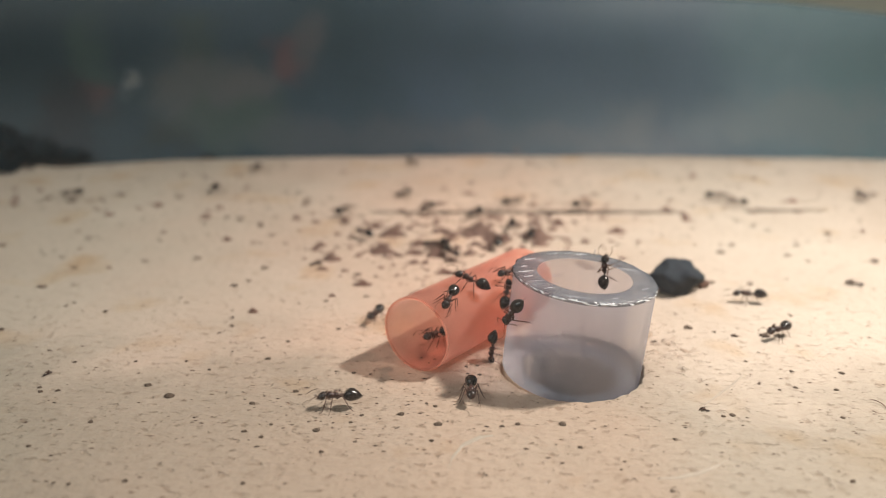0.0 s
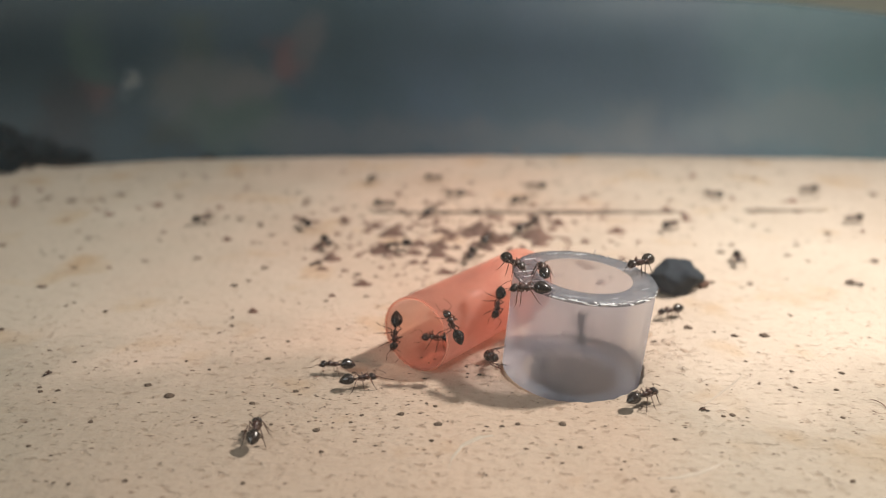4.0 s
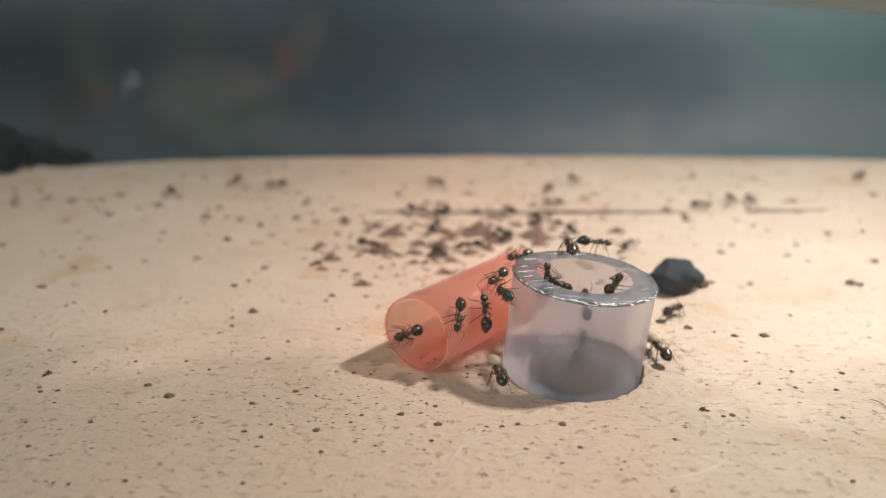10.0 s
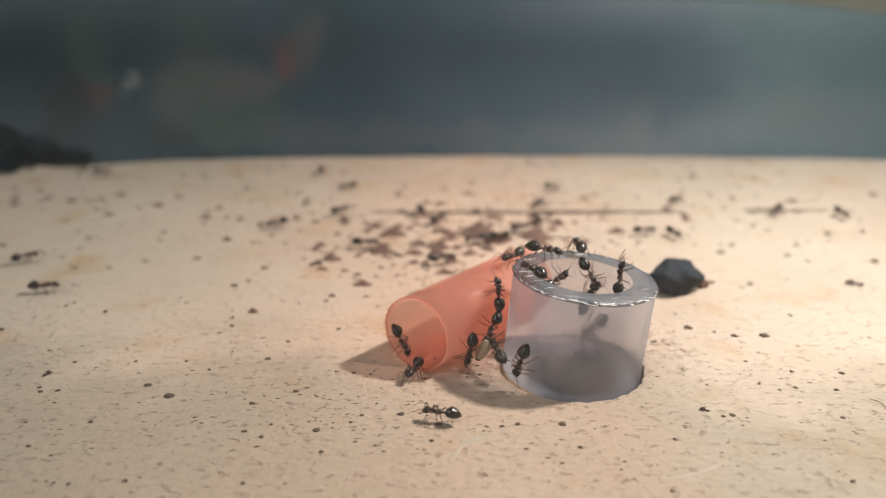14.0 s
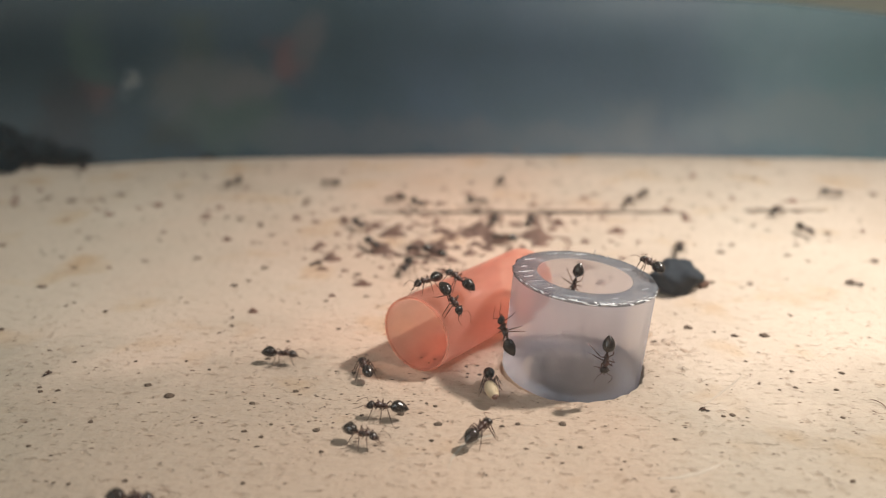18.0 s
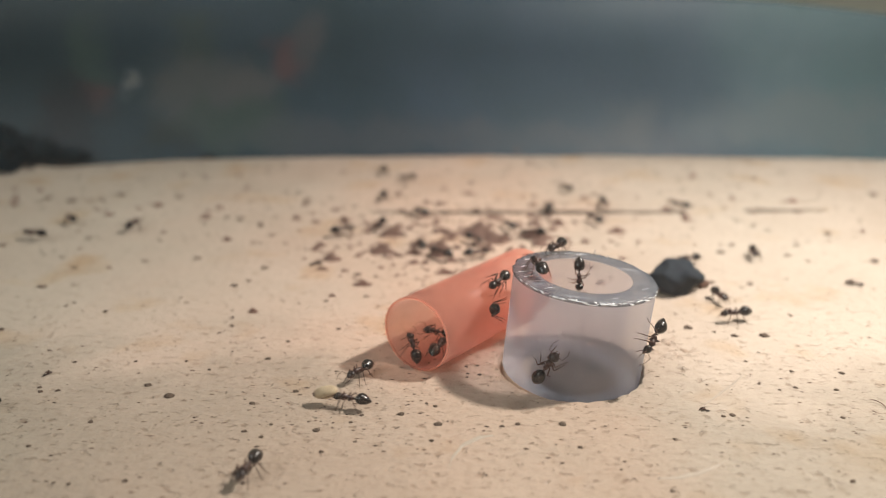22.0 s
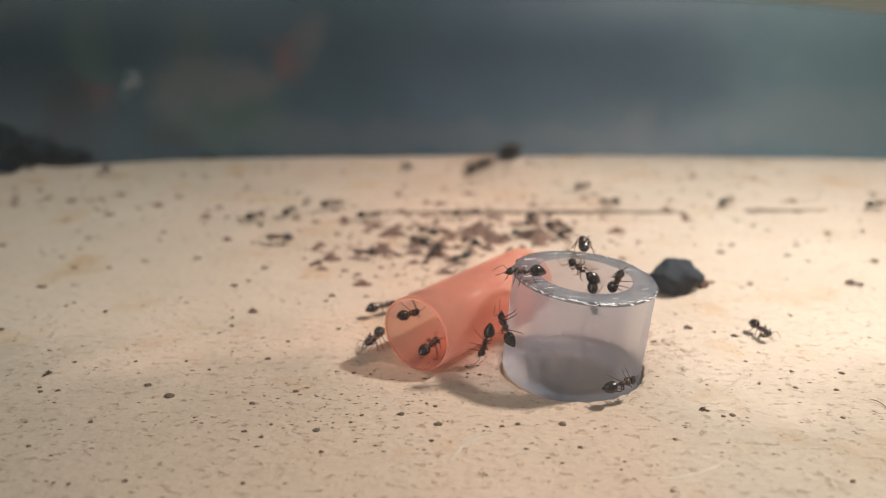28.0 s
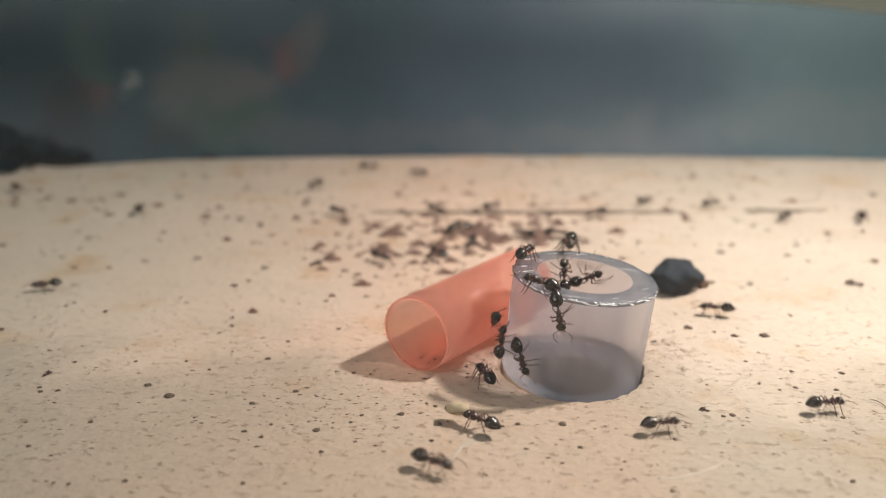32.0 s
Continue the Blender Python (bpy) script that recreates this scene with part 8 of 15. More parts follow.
    crawl([
        (0, at(-75.7, 152.3, 0, 0, 0, -156)), (1, at(-80.4, 150.1, 0, 0, 0, -86)), (1.25, at(-72.5, 148.7, 0, 0, 0, -47)), (1.5, at(-64.5, 147.3, 0, 0, 0, -7)),
        (1.75, at(-56.4, 146.6, 0, 0, 0, 45)), (2, at(-48.3, 145.8, 0, 0, 0, 97)), (2.17, at(-48, 142.8, 0, 0, 0, 157)), (2.33, at(-47.7, 139.8, 0, 0, 0, -144)),
        (2.5, at(-47.4, 136.7, 0, 0, 0, -85)), (3, at(-46.8, 127.6, 0, 0, 0, -83)), (3.25, at(-45, 125.3, 0, 0, 0, -45)), (3.5, at(-43.3, 122.9, 0, 0, 0, -7)),
        (4, at(-43.6, 134.6, 0, 0, 0, 42)), (4.5, at(-43.8, 146.2, 0, 0, 0, 92)), (5, at(-44.2, 157.8, 0, 0, 0, 138)), (5.5, at(-44.6, 169.4, 0, 0, 0, -176)),
        (5.67, at(-44.4, 167.7, 0, 0, 0, 133)), (5.83, at(-44.1, 165.9, 0, 0, 0, 83)), (6, at(-43.9, 164.2, 0, 0, 0, 32)), (6.17, at(-47.5, 163.6, 0, 0, 0, 84)),
        (6.33, at(-51, 163, 0, 0, 0, 135)), (6.5, at(-54.6, 162.5, 0, 0, 0, -173)), (6.75, at(-59.9, 162.1, 0, 0, 0, 140)), (7, at(-65.3, 161.7, 0, 0, 0, 94)),
        (7.5, at(-73.2, 168.6, 0, 0, 0, 140)), (8, at(-81.5, 175, 0, 0, 0, 132)), (8.17, at(-75.9, 172.2, 0, 0, 0, 80)), (8.33, at(-70.3, 169.5, 0, 0, 0, 27)),
        (8.5, at(-64.7, 166.7, 0, 0, 0, -25)), (8.75, at(-56.1, 163, 0, 0, 0, 37)), (9, at(-47.5, 159.2, 0, 0, 0, 98)), (9.25, at(-49.7, 158, 0, 0, 0, 153)),
        (9.5, at(-51.9, 156.9, 0, 0, 0, -152)), (9.75, at(-54, 155.7, 0, 0, 0, 164)), (10, at(-56.2, 154.5, 0, 0, 0, 120)), (10.5, at(-65.5, 160.3, 0, 0, 0, 149)),
        (10.67, at(-68.6, 162.1, 0, 0, 0, -155)), (10.83, at(-71.8, 163.9, 0, 0, 0, -100)), (11, at(-75, 165.7, 0, 0, 0, -44)), (11.5, at(-70.6, 163.4, 0, 0, 0, -24)),
        (11.67, at(-69, 162.8, 0, 0, 0, 28)), (11.83, at(-67.5, 162.3, 0, 0, 0, 80)), (12, at(-65.9, 161.7, 0, 0, 0, 133)), (12.25, at(-68.7, 158.6, 0, 0, 0, 179)),
        (12.5, at(-71.5, 155.6, 0, 0, 0, -135)), (13, at(-77.6, 150.1, 0, 0, 0, 153)), (13.5, at(-81.3, 162.4, 0, 0, 0, 103)), (13.67, at(-82, 166.6, 0, 0, 0, 52)),
        (13.83, at(-82.7, 170.8, 0, 0, 0, 1)), (14, at(-83.4, 175, 0, 0, 0, -50)), (14.17, at(-85.2, 174.1, 0, 0, 0, -103)), (14.33, at(-86.9, 173.1, 0, 0, 0, -157)),
        (14.5, at(-88.7, 172.2, 0, 0, 0, 150)), (15.75, at(-90, 172.2, 0, 0, 0, -167)), (17, at(-91.3, 172.2, 0, 0, 0, -124)), (17.25, at(-89.3, 172.9, 0, 0, 0, -52)),
        (17.5, at(-87.3, 173.6, 0, 0, 0, 20)), (17.75, at(-85.35, 174.3, 0, 0, 0, 68)), (18, at(-83.4, 175, 0, 0, 0, 116)), (18.25, at(-77.8, 171.8, 0, 0, 0, 43)),
        (18.5, at(-72.2, 168.6, 0, 0, 0, -29)), (18.75, at(-66.5, 165.6, 0, 0, 0, 32)), (19, at(-60.8, 162.7, 0, 0, 0, 92)), (19.25, at(-65, 160.7, 0, 0, 0, 148)),
        (19.5, at(-69.2, 158.8, 0, 0, 0, -157)), (20, at(-77.8, 155.4, 0, 0, 0, -130)), (20.25, at(-78, 158.4, 0, 0, 0, 167)), (20.5, at(-78.3, 161.3, 0, 0, 0, 103)),
        (20.75, at(-79.4, 164, 0, 0, 0, 158)), (21, at(-80.4, 166.8, 0, 0, 0, -147)), (21.25, at(-77.6, 158.5, 0, 0, 0, -108)), (21.5, at(-74.9, 150.2, 0, 0, 0, -68)),
        (21.67, at(-72.4, 145, 0, 0, 0, -123)), (21.83, at(-70, 139.7, 0, 0, 0, -177)), (22, at(-67.6, 134.4, 0, 0, 0, 129)), (22.5, at(-70.8, 139.3, 0, 0, 0, 127)),
        (22.67, at(-72.1, 140.8, 0, 0, 0, 70)), (22.83, at(-73.4, 142.3, 0, 0, 0, 13)), (23, at(-74.6, 143.8, 0, 0, 0, -44)), (23.25, at(-72.9, 150.9, 0, 0, 0, 17)),
        (23.5, at(-71.1, 157.9, 0, 0, 0, 78)), (24, at(-68.6, 172.2, 0, 0, 0, 17)), (24.33, at(-69.1, 172.7, 0, 0, 0, 77)), (24.67, at(-69.6, 173.3, 0, 0, 0, 137)),
        (25, at(-70.1, 173.9, 0, 0, 0, -163)), (25.5, at(-68.8, 169.4, 0, 0, 0, -120)), (26.12, at(-71, 169.7, 0, 0, 0, -159)), (26.75, at(-73.2, 169.9, 0, 0, 0, 161)),
        (27.38, at(-75.1, 171.1, 0, 0, 0, -136)), (28, at(-77, 172.2, 0, 0, 0, -73)), (28.25, at(-80.6, 172.1, 0, 0, 0, -126)), (28.5, at(-84.1, 172.1, 0, 0, 0, 180)),
        (28.75, at(-87.7, 172.1, 0, 0, 0, -135)), (29, at(-91.3, 172.2, 0, 0, 0, -89)), (29.48, at(-111, 172.2, 0, 0, 0, -135)), (29.95, at(-130.7, 172.2, 0, 0, 0, 180)),
        (32, at(-130.7, 172.2, 0, 0, 0, 180))])
    crawl([
        (0, at(-13.6, 126, 0, 0, 0, 134)), (1, at(-14, 126, 0, 0, 0, 170)), (2, at(-13.9, 129.3, 0, 0, 0, 127)), (2.5, at(-14.6, 129.3, 0, 0, 0, 77)),
        (3, at(-15.4, 129.3, 0, 0, 0, 26)), (3.5, at(-18, 122.3, 0, 0, 0, -1)), (4, at(-19.2, 120.8, 0, 0, 0, -67)), (4.5, at(-20.5, 119.2, 0, 0, 0, -134)),
        (5.5, at(-23.6, 116.6, 0, 0, 0, -90)), (5.75, at(-20.6, 118.3, 0, 0, 0, -52)), (6, at(-17.6, 120, 0, 0, 0, -13)), (6.25, at(-19, 124.1, 0, 0, 0, 45)),
        (6.5, at(-20.3, 128.3, 0, 0, 0, 103)), (7, at(-21.4, 136.9, 0, 0, 0, 119)), (7.5, at(-18, 141.2, 0, 0, 0, 54)), (8, at(-14.9, 145.8, 0, 0, 0, 56)),
        (8.33, at(-13.6, 148, 0, 0, 0, 0)), (8.67, at(-12.2, 150.1, 0, 0, 0, -56)), (9, at(-10.9, 152.3, 0, 0, 0, -112)), (9.5, at(-7.1, 146.9, 0, 0, 0, -62)),
        (10, at(-4.7, 140.7, 0, 0, 0, -25)), (10.25, at(-8.1, 138.4, 0, 0, 0, -84)), (10.5, at(-11.4, 136.2, 0, 0, 0, -143)), (11, at(-17.6, 130.9, 0, 0, 0, -179)),
        (11.17, at(-15.3, 131.7, 0, 0, 0, 129)), (11.33, at(-13.1, 132.5, 0, 0, 0, 77)), (11.5, at(-10.8, 133.3, 0, 0, 0, 25)), (12, at(-4.6, 136.9, 0, 0, 0, 73)),
        (12.5, at(-4.5, 136.9, 0, 0, 0, 111)), (13, at(-4.4, 136.9, 0, 0, 0, 150)), (13.5, at(-11.8, 138.2, 0, 0, 0, 169)), (13.75, at(-15.5, 139.1, 0, 0, 0, 107)),
        (14, at(-19.2, 139.9, 0, 0, 0, 45)), (14.25, at(-17.5, 139, 0, 0, 0, -25)), (14.5, at(-15.8, 138, 0, 0, 0, -95)), (14.83, at(-17.8, 143.4, 0, 0, 0, -145)),
        (15.17, at(-19.9, 148.8, 0, 0, 0, 164)), (15.5, at(-21.9, 154.1, 0, 0, 0, 114)), (16.5, at(-29.9, 169.4, 0, 0, 0, 143)), (16.67, at(-29.2, 167.7, 0, 0, 0, 88)),
        (16.83, at(-28.5, 165.9, 0, 0, 0, 33)), (17, at(-27.8, 164.2, 0, 0, 0, -21)), (17.5, at(-17, 153.6, 0, 0, 0, -40)), (18, at(-4.9, 144.6, 0, 0, 0, -56)),
        (18.33, at(-4.5, 144.1, 0, 0, 0, -108)), (18.67, at(-4.1, 143.6, 0, 0, 0, -160)), (19, at(-3.7, 143, 0, 0, 0, 148)), (19.5, at(-4, 143.4, 0, 0, 0, 97)),
        (20, at(-4.3, 143.8, 0, 0, 0, 47)), (20.33, at(-4.5, 143.5, 0, 0, 0, -5)), (20.67, at(-4.6, 143.3, 0, 0, 0, -58)), (21, at(-4.8, 143, 0, 0, 0, -110)),
        (21.5, at(-4.5, 141.1, 0, 0, 0, -172)), (22, at(-4.2, 139.1, 0, 0, 0, 126)), (22.25, at(-5.8, 137.5, 0, 0, 0, 176)), (22.5, at(-7.4, 135.9, 0, 0, 0, -135)),
        (23, at(-10.6, 132.6, 0, 0, 0, -77)), (23.25, at(-8.6, 135.4, 0, 0, 0, -11)), (23.5, at(-6.5, 138.1, 0, 0, 0, 54)), (23.67, at(-5.2, 140, 0, 0, 0, 108)),
        (23.83, at(-3.9, 141.9, 0, 0, 0, 162)), (24, at(-2.6, 143.8, 0, 0, 0, -145)), (24.33, at(-1.2, 144.1, 0, 0, 0, -89)), (24.67, at(.3, 144.4, 0, 0, 0, -34)),
        (25, at(1.8, 144.6, 0, 0, 0, 22)), (25.25, at(2.3, 143.2, 0, 0, 0, -17)), (25.5, at(2.8, 141.8, 0, 0, 0, -56)), (26, at(-1.3, 141.2, 0, 0, 0, -113)),
        (26.5, at(-5.5, 140.6, 0, 0, 0, -171)), (27, at(-9.6, 139.9, 0, 0, 0, -170)), (27.25, at(-11.7, 139.5, 0, 0, 0, -104)), (27.5, at(-13.8, 139.1, 0, 0, 0, -39)),
        (28, at(-13.5, 136.2, 0, 0, 0, 9)), (28.25, at(-16, 140.8, 0, 0, 0, 61)), (28.5, at(-18.6, 145.4, 0, 0, 0, 113)), (29, at(-21.7, 155.4, 0, 0, 0, 111)),
        (29.17, at(-18.9, 152.9, 0, 0, 0, 59)), (29.33, at(-16, 150.5, 0, 0, 0, 8)), (29.5, at(-13.2, 148, 0, 0, 0, -43)), (30, at(-5.3, 139.9, 0, 0, 0, -34)),
        (30.25, at(-9.5, 139.6, 0, 0, 0, -102)), (30.5, at(-13.8, 139.3, 0, 0, 0, -170)), (31, at(-22, 136.9, 0, 0, 0, 131)), (31.33, at(-21.2, 137.7, 0, 0, 0, 73)),
        (31.67, at(-20.4, 138.4, 0, 0, 0, 14)), (32, at(-19.6, 139.1, 0, 0, 0, -45))])
    crawl([
        (0, at(-8, 152.3, 0, 0, 0, -134)), (.5, at(-10.8, 148.7, 0, 0, 0, -135)), (.75, at(-12.6, 147.3, 0, 0, 0, 168)), (1, at(-14.4, 145.8, 0, 0, 0, 110)),
        (1.5, at(-13, 153.6, 0, 0, 0, 72)), (2, at(-9.6, 160.7, 0, 0, 0, 107)), (2.5, at(-7.9, 162.9, 0, 0, 0, 52)), (2.75, at(-7, 164.05, 0, 0, 0, 134)),
        (3, at(-6.1, 165.2, 0, 0, 0, -145)), (3.42, at(-4.4, 165.3, 0, 0, 0, -92)), (3.83, at(-2.6, 165.4, 0, 0, 0, -39)), (4.25, at(-.8, 165.5, 0, 0, 0, 15)),
        (5.5, at(3.9, 167.8, 0, 0, 0, 6)), (5.75, at(4.9, 168.6, 0, 0, 0, -66)), (6, at(5.9, 169.4, 0, 0, 0, -138)), (6.25, at(6.7, 172.6, 0, 0, 0, 149)),
        (6.5, at(7.6, 175.8, 0, 0, 0, 76)), (6.75, at(8.3, 179, 0, 0, 0, 6)), (7, at(9, 182.2, 0, 0, 0, -65)), (7.5, at(14.9, 169.8, 0, 0, 0, -68)),
        (7.67, at(16.3, 165.5, 0, 0, 0, -8)), (7.83, at(17.7, 161.2, 0, 0, 0, 51)), (8, at(19.2, 156.8, 0, 0, 0, 112)), (9, at(21.5, 156.8, 0, 0, 0, 77)),
        (9.17, at(21.4, 155, 0, 0, 0, 21)), (9.33, at(21.2, 153.2, 0, 0, 0, -35)), (9.5, at(21, 151.3, 0, 0, 0, -91)), (9.75, at(21.1, 148.6, 0, 0, 0, -141)),
        (10, at(21.3, 145.8, 0, 0, 0, 170)), (10.25, at(21.9, 149.2, 0, 0, 0, 125)), (10.5, at(22.6, 152.5, 0, 0, 0, 80)), (10.75, at(23.1, 155.9, 0, 0, 0, 123)),
        (11, at(23.6, 159.2, 0, 0, 0, 167)), (11.5, at(22.9, 158.5, 0, 0, 0, -150)), (12, at(22.2, 157.8, 0, 0, 0, -106)), (12.5, at(28.2, 144.1, 0, 0, 0, -69)),
        (12.75, at(30.5, 137, 0, 0, 0, -132)), (13, at(32.7, 129.9, 0, 0, 0, 165)), (13.5, at(23.1, 130.2, 0, 0, 0, -178)), (13.75, at(18.3, 129.7, 0, 0, 0, 109)),
        (14, at(13.6, 129.3, 0, 0, 0, 36)), (14.12, at(12.7, 131.5, 0, 0, 0, 75)), (14.25, at(11.8, 133.7, 0, 0, 0, 114)), (14.33, at(11.1, 135.2, 0, 0, 0, 173)),
        (14.42, at(10.4, 136.6, 0, 0, 0, -128)), (14.5, at(9.6, 138, 0, 0, 0, -69)), (15.5, at(8.4, 132.1, 0, 0, 0, -94)), (16, at(8.6, 129.1, 0, 0, 0, -85)),
        (16.25, at(8.75, 127.55, 0, 0, 0, -144)), (16.5, at(8.9, 126, 0, 0, 0, 158)), (17, at(8.8, 124.5, 0, 0, 0, 111)), (17.5, at(10.1, 129.4, 0, 0, 0, 86)),
        (18, at(9.4, 134.4, 0, 0, 0, 82)), (18.25, at(7.95, 133.55, 0, 0, 0, 147)), (18.5, at(6.5, 132.7, 0, 0, 0, -149)), (19, at(3.6, 130.9, 0, 0, 0, 174)),
        (19.25, at(4.8, 129.3, 0, 0, 0, -120)), (19.5, at(6, 127.7, 0, 0, 0, -54)), (20, at(8.3, 124.5, 0, 0, 0, -86)), (20.17, at(7.5, 126.1, 0, 0, 0, -139)),
        (20.33, at(6.7, 127.7, 0, 0, 0, 168)), (20.5, at(5.9, 129.4, 0, 0, 0, 115)), (20.75, at(4.8, 131.9, 0, 0, 0, 175)), (21, at(3.7, 134.4, 0, 0, 0, -124)),
        (21.25, at(5.7, 133.55, 0, 0, 0, -74)), (21.5, at(7.7, 132.7, 0, 0, 0, -24)), (21.75, at(9.7, 131.8, 0, 0, 0, 45)), (22, at(11.7, 130.9, 0, 0, 0, 113)),
        (23, at(9.2, 122.9, 0, 0, 0, 52)), (23.5, at(11.2, 124.5, 0, 0, 0, -2)), (24, at(13.3, 126, 0, 0, 0, -56)), (24.5, at(14, 126, 0, 0, 0, -14)),
        (25, at(14.7, 126, 0, 0, 0, 28)), (25.5, at(14.7, 126, 0, 0, 0, 39)), (26, at(12.7, 126.3, 0, 0, 0, 109)), (26.5, at(10.6, 126.5, 0, 0, 0, -180)),
        (27, at(8.5, 126.3, 0, 0, 0, 129)), (27.5, at(6.4, 126, 0, 0, 0, 79)), (28, at(4.3, 121.4, 0, 0, 0, 143)), (28.33, at(4.2, 122.5, 0, 0, 0, 92)),
        (28.67, at(4.1, 123.5, 0, 0, 0, 40)), (29, at(4, 124.5, 0, 0, 0, -12)), (29.5, at(4.2, 126, 0, 0, 0, -76)), (30, at(4.5, 127.6, 0, 0, 0, -140)),
        (30.33, at(4.2, 125.6, 0, 0, 0, -81)), (30.67, at(3.8, 123.5, 0, 0, 0, -23)), (31, at(3.4, 121.4, 0, 0, 0, 36)), (31.5, at(4.1, 121.4, 0, 0, 0, -31)),
        (32, at(4.8, 121.4, 0, 0, 0, -98))])
    crawl([
        (0, at(-3.1, 141.8, 0, 0, 0, -129)), (.5, at(-3.1, 141.4, 0, 0, 0, -91)), (1, at(-3.1, 141.1, 0, 0, 0, -53)), (1.33, at(-3.1, 141.1, 0, 0, 0, -110)),
        (1.67, at(-3.1, 141.1, 0, 0, 0, -168)), (2, at(-3.1, 141.1, 0, 0, 0, 134)), (2.33, at(-1.9, 142.7, 0, 0, 0, -170)), (2.67, at(-.6, 144.3, 0, 0, 0, -114)),
        (3, at(.7, 145.8, 0, 0, 0, -58)), (3.25, at(1.2, 148, 0, 0, 0, -98)), (3.5, at(1.8, 150.1, 0, 0, 0, -138)), (4.12, at(2.3, 152.3, 0, 0, 0, 152)),
        (4.75, at(2.8, 154.6, 0, 0, 0, 82)), (6, at(3.1, 159.2, 0, 0, 0, 109)), (6.5, at(1.4, 170.6, 0, 0, 0, 96)), (7, at(.8, 182.2, 0, 0, 0, 70)),
        (7.25, at(2.9, 174.2, 0, 0, 0, -4)), (7.5, at(5, 166.3, 0, 0, 0, -78)), (7.67, at(5.9, 160.9, 0, 0, 0, -21)), (7.83, at(6.7, 155.5, 0, 0, 0, 36)),
        (8, at(7.5, 150.1, 0, 0, 0, 93)), (8.5, at(11.5, 156.3, 0, 0, 0, 52)), (9, at(16.6, 161.7, 0, 0, 0, 111)), (10, at(22.1, 156.8, 0, 0, 0, 83)),
        (10.25, at(18.4, 158.3, 0, 0, 0, 123)), (10.5, at(14.7, 159.9, 0, 0, 0, 162)), (11, at(6.8, 161.7, 0, 0, 0, 144)), (12, at(.1, 166.8, 0, 0, 0, 111)),
        (12.25, at(-5.3, 162.6, 0, 0, 0, 164)), (12.5, at(-10.8, 158.5, 0, 0, 0, -142)), (12.75, at(-16.2, 154.3, 0, 0, 0, 157)), (13, at(-21.6, 150.1, 0, 0, 0, 96)),
        (13.5, at(-20.9, 153.9, 0, 0, 0, 80)), (13.75, at(-20.55, 155.85, 0, 0, 0, 145)), (14, at(-20.2, 157.8, 0, 0, 0, -149)), (14.17, at(-20.4, 157.8, 0, 0, 0, -93)),
        (14.33, at(-20.6, 157.8, 0, 0, 0, -38)), (14.5, at(-20.8, 157.8, 0, 0, 0, 18)), (14.75, at(-22.9, 158.6, 0, 0, 0, 89)), (15, at(-25, 159.4, 0, 0, 0, 159)),
        (15.5, at(-29.2, 161, 0, 0, 0, 154)), (15.83, at(-31.7, 162.6, 0, 0, 0, 98)), (16.17, at(-34.2, 164.2, 0, 0, 0, 43)), (16.5, at(-36.8, 165.7, 0, 0, 0, -13)),
        (16.75, at(-36.8, 165.7, 0, 0, 0, -54)), (17, at(-36.8, 165.7, 0, 0, 0, -94)), (17.5, at(-22.8, 157.4, 0, 0, 0, -33)), (17.75, at(-16.1, 152.7, 0, 0, 0, -94)),
        (18, at(-9.5, 147.9, 0, 0, 0, -154)), (18.5, at(-9.1, 145.9, 0, 0, 0, 159)), (19, at(-8.7, 143.8, 0, 0, 0, 112)), (19.5, at(-8.6, 146.9, 0, 0, 0, 88)),
        (19.75, at(-8.55, 148.5, 0, 0, 0, 168)), (20, at(-8.5, 150.1, 0, 0, 0, -112)), (20.5, at(-11.1, 143.6, 0, 0, 0, -119)), (21, at(-15.2, 138, 0, 0, 0, -119)),
        (21.17, at(-14.6, 140, 0, 0, 0, -175)), (21.33, at(-14, 142, 0, 0, 0, 130)), (21.5, at(-13.4, 144, 0, 0, 0, 74)), (21.67, at(-12.9, 146, 0, 0, 0, 20)),
        (21.83, at(-12.4, 148, 0, 0, 0, -34)), (22, at(-11.9, 150.1, 0, 0, 0, -89)), (22.5, at(-19.5, 146.5, 0, 0, 0, -151)), (22.67, at(-21.8, 144.9, 0, 0, 0, 155)),
        (22.83, at(-24.2, 143.4, 0, 0, 0, 100)), (23, at(-26.5, 141.8, 0, 0, 0, 46)), (23.25, at(-25.9, 139.2, 0, 0, 0, -12)), (23.5, at(-25.2, 136.5, 0, 0, 0, -70)),
        (24, at(-22.7, 131.6, 0, 0, 0, -39)), (24.17, at(-27.1, 135.9, 0, 0, 0, 20)), (24.33, at(-31.4, 140.2, 0, 0, 0, 79)), (24.5, at(-35.8, 144.5, 0, 0, 0, 138)),
        (24.75, at(-43, 150.2, 0, 0, 0, 79)), (25, at(-50.2, 155.9, 0, 0, 0, 19)), (25.62, at(-47.5, 151.4, 0, 0, 0, -20)), (26.25, at(-44.9, 147, 0, 0, 0, -59)),
        (26.88, at(-42.2, 142.5, 0, 0, 0, -127)), (27.5, at(-39.6, 138, 0, 0, 0, 166)), (27.75, at(-37, 137.1, 0, 0, 0, 108)), (28, at(-34.4, 136.2, 0, 0, 0, 51)),
        (28.25, at(-42.5, 143.3, 0, 0, 0, 94)), (28.5, at(-50.5, 150.4, 0, 0, 0, 137)), (29, at(-65.6, 165.7, 0, 0, 0, 116)), (29.5, at(-76, 166.9, 0, 0, 0, 170)),
        (29.75, at(-81, 168.2, 0, 0, 0, -129)), (30, at(-86.1, 169.4, 0, 0, 0, -68)), (31, at(-91.5, 162.7, 0, 0, 0, -46)), (32, at(-89.1, 156.8, 0, 0, 0, -44))])
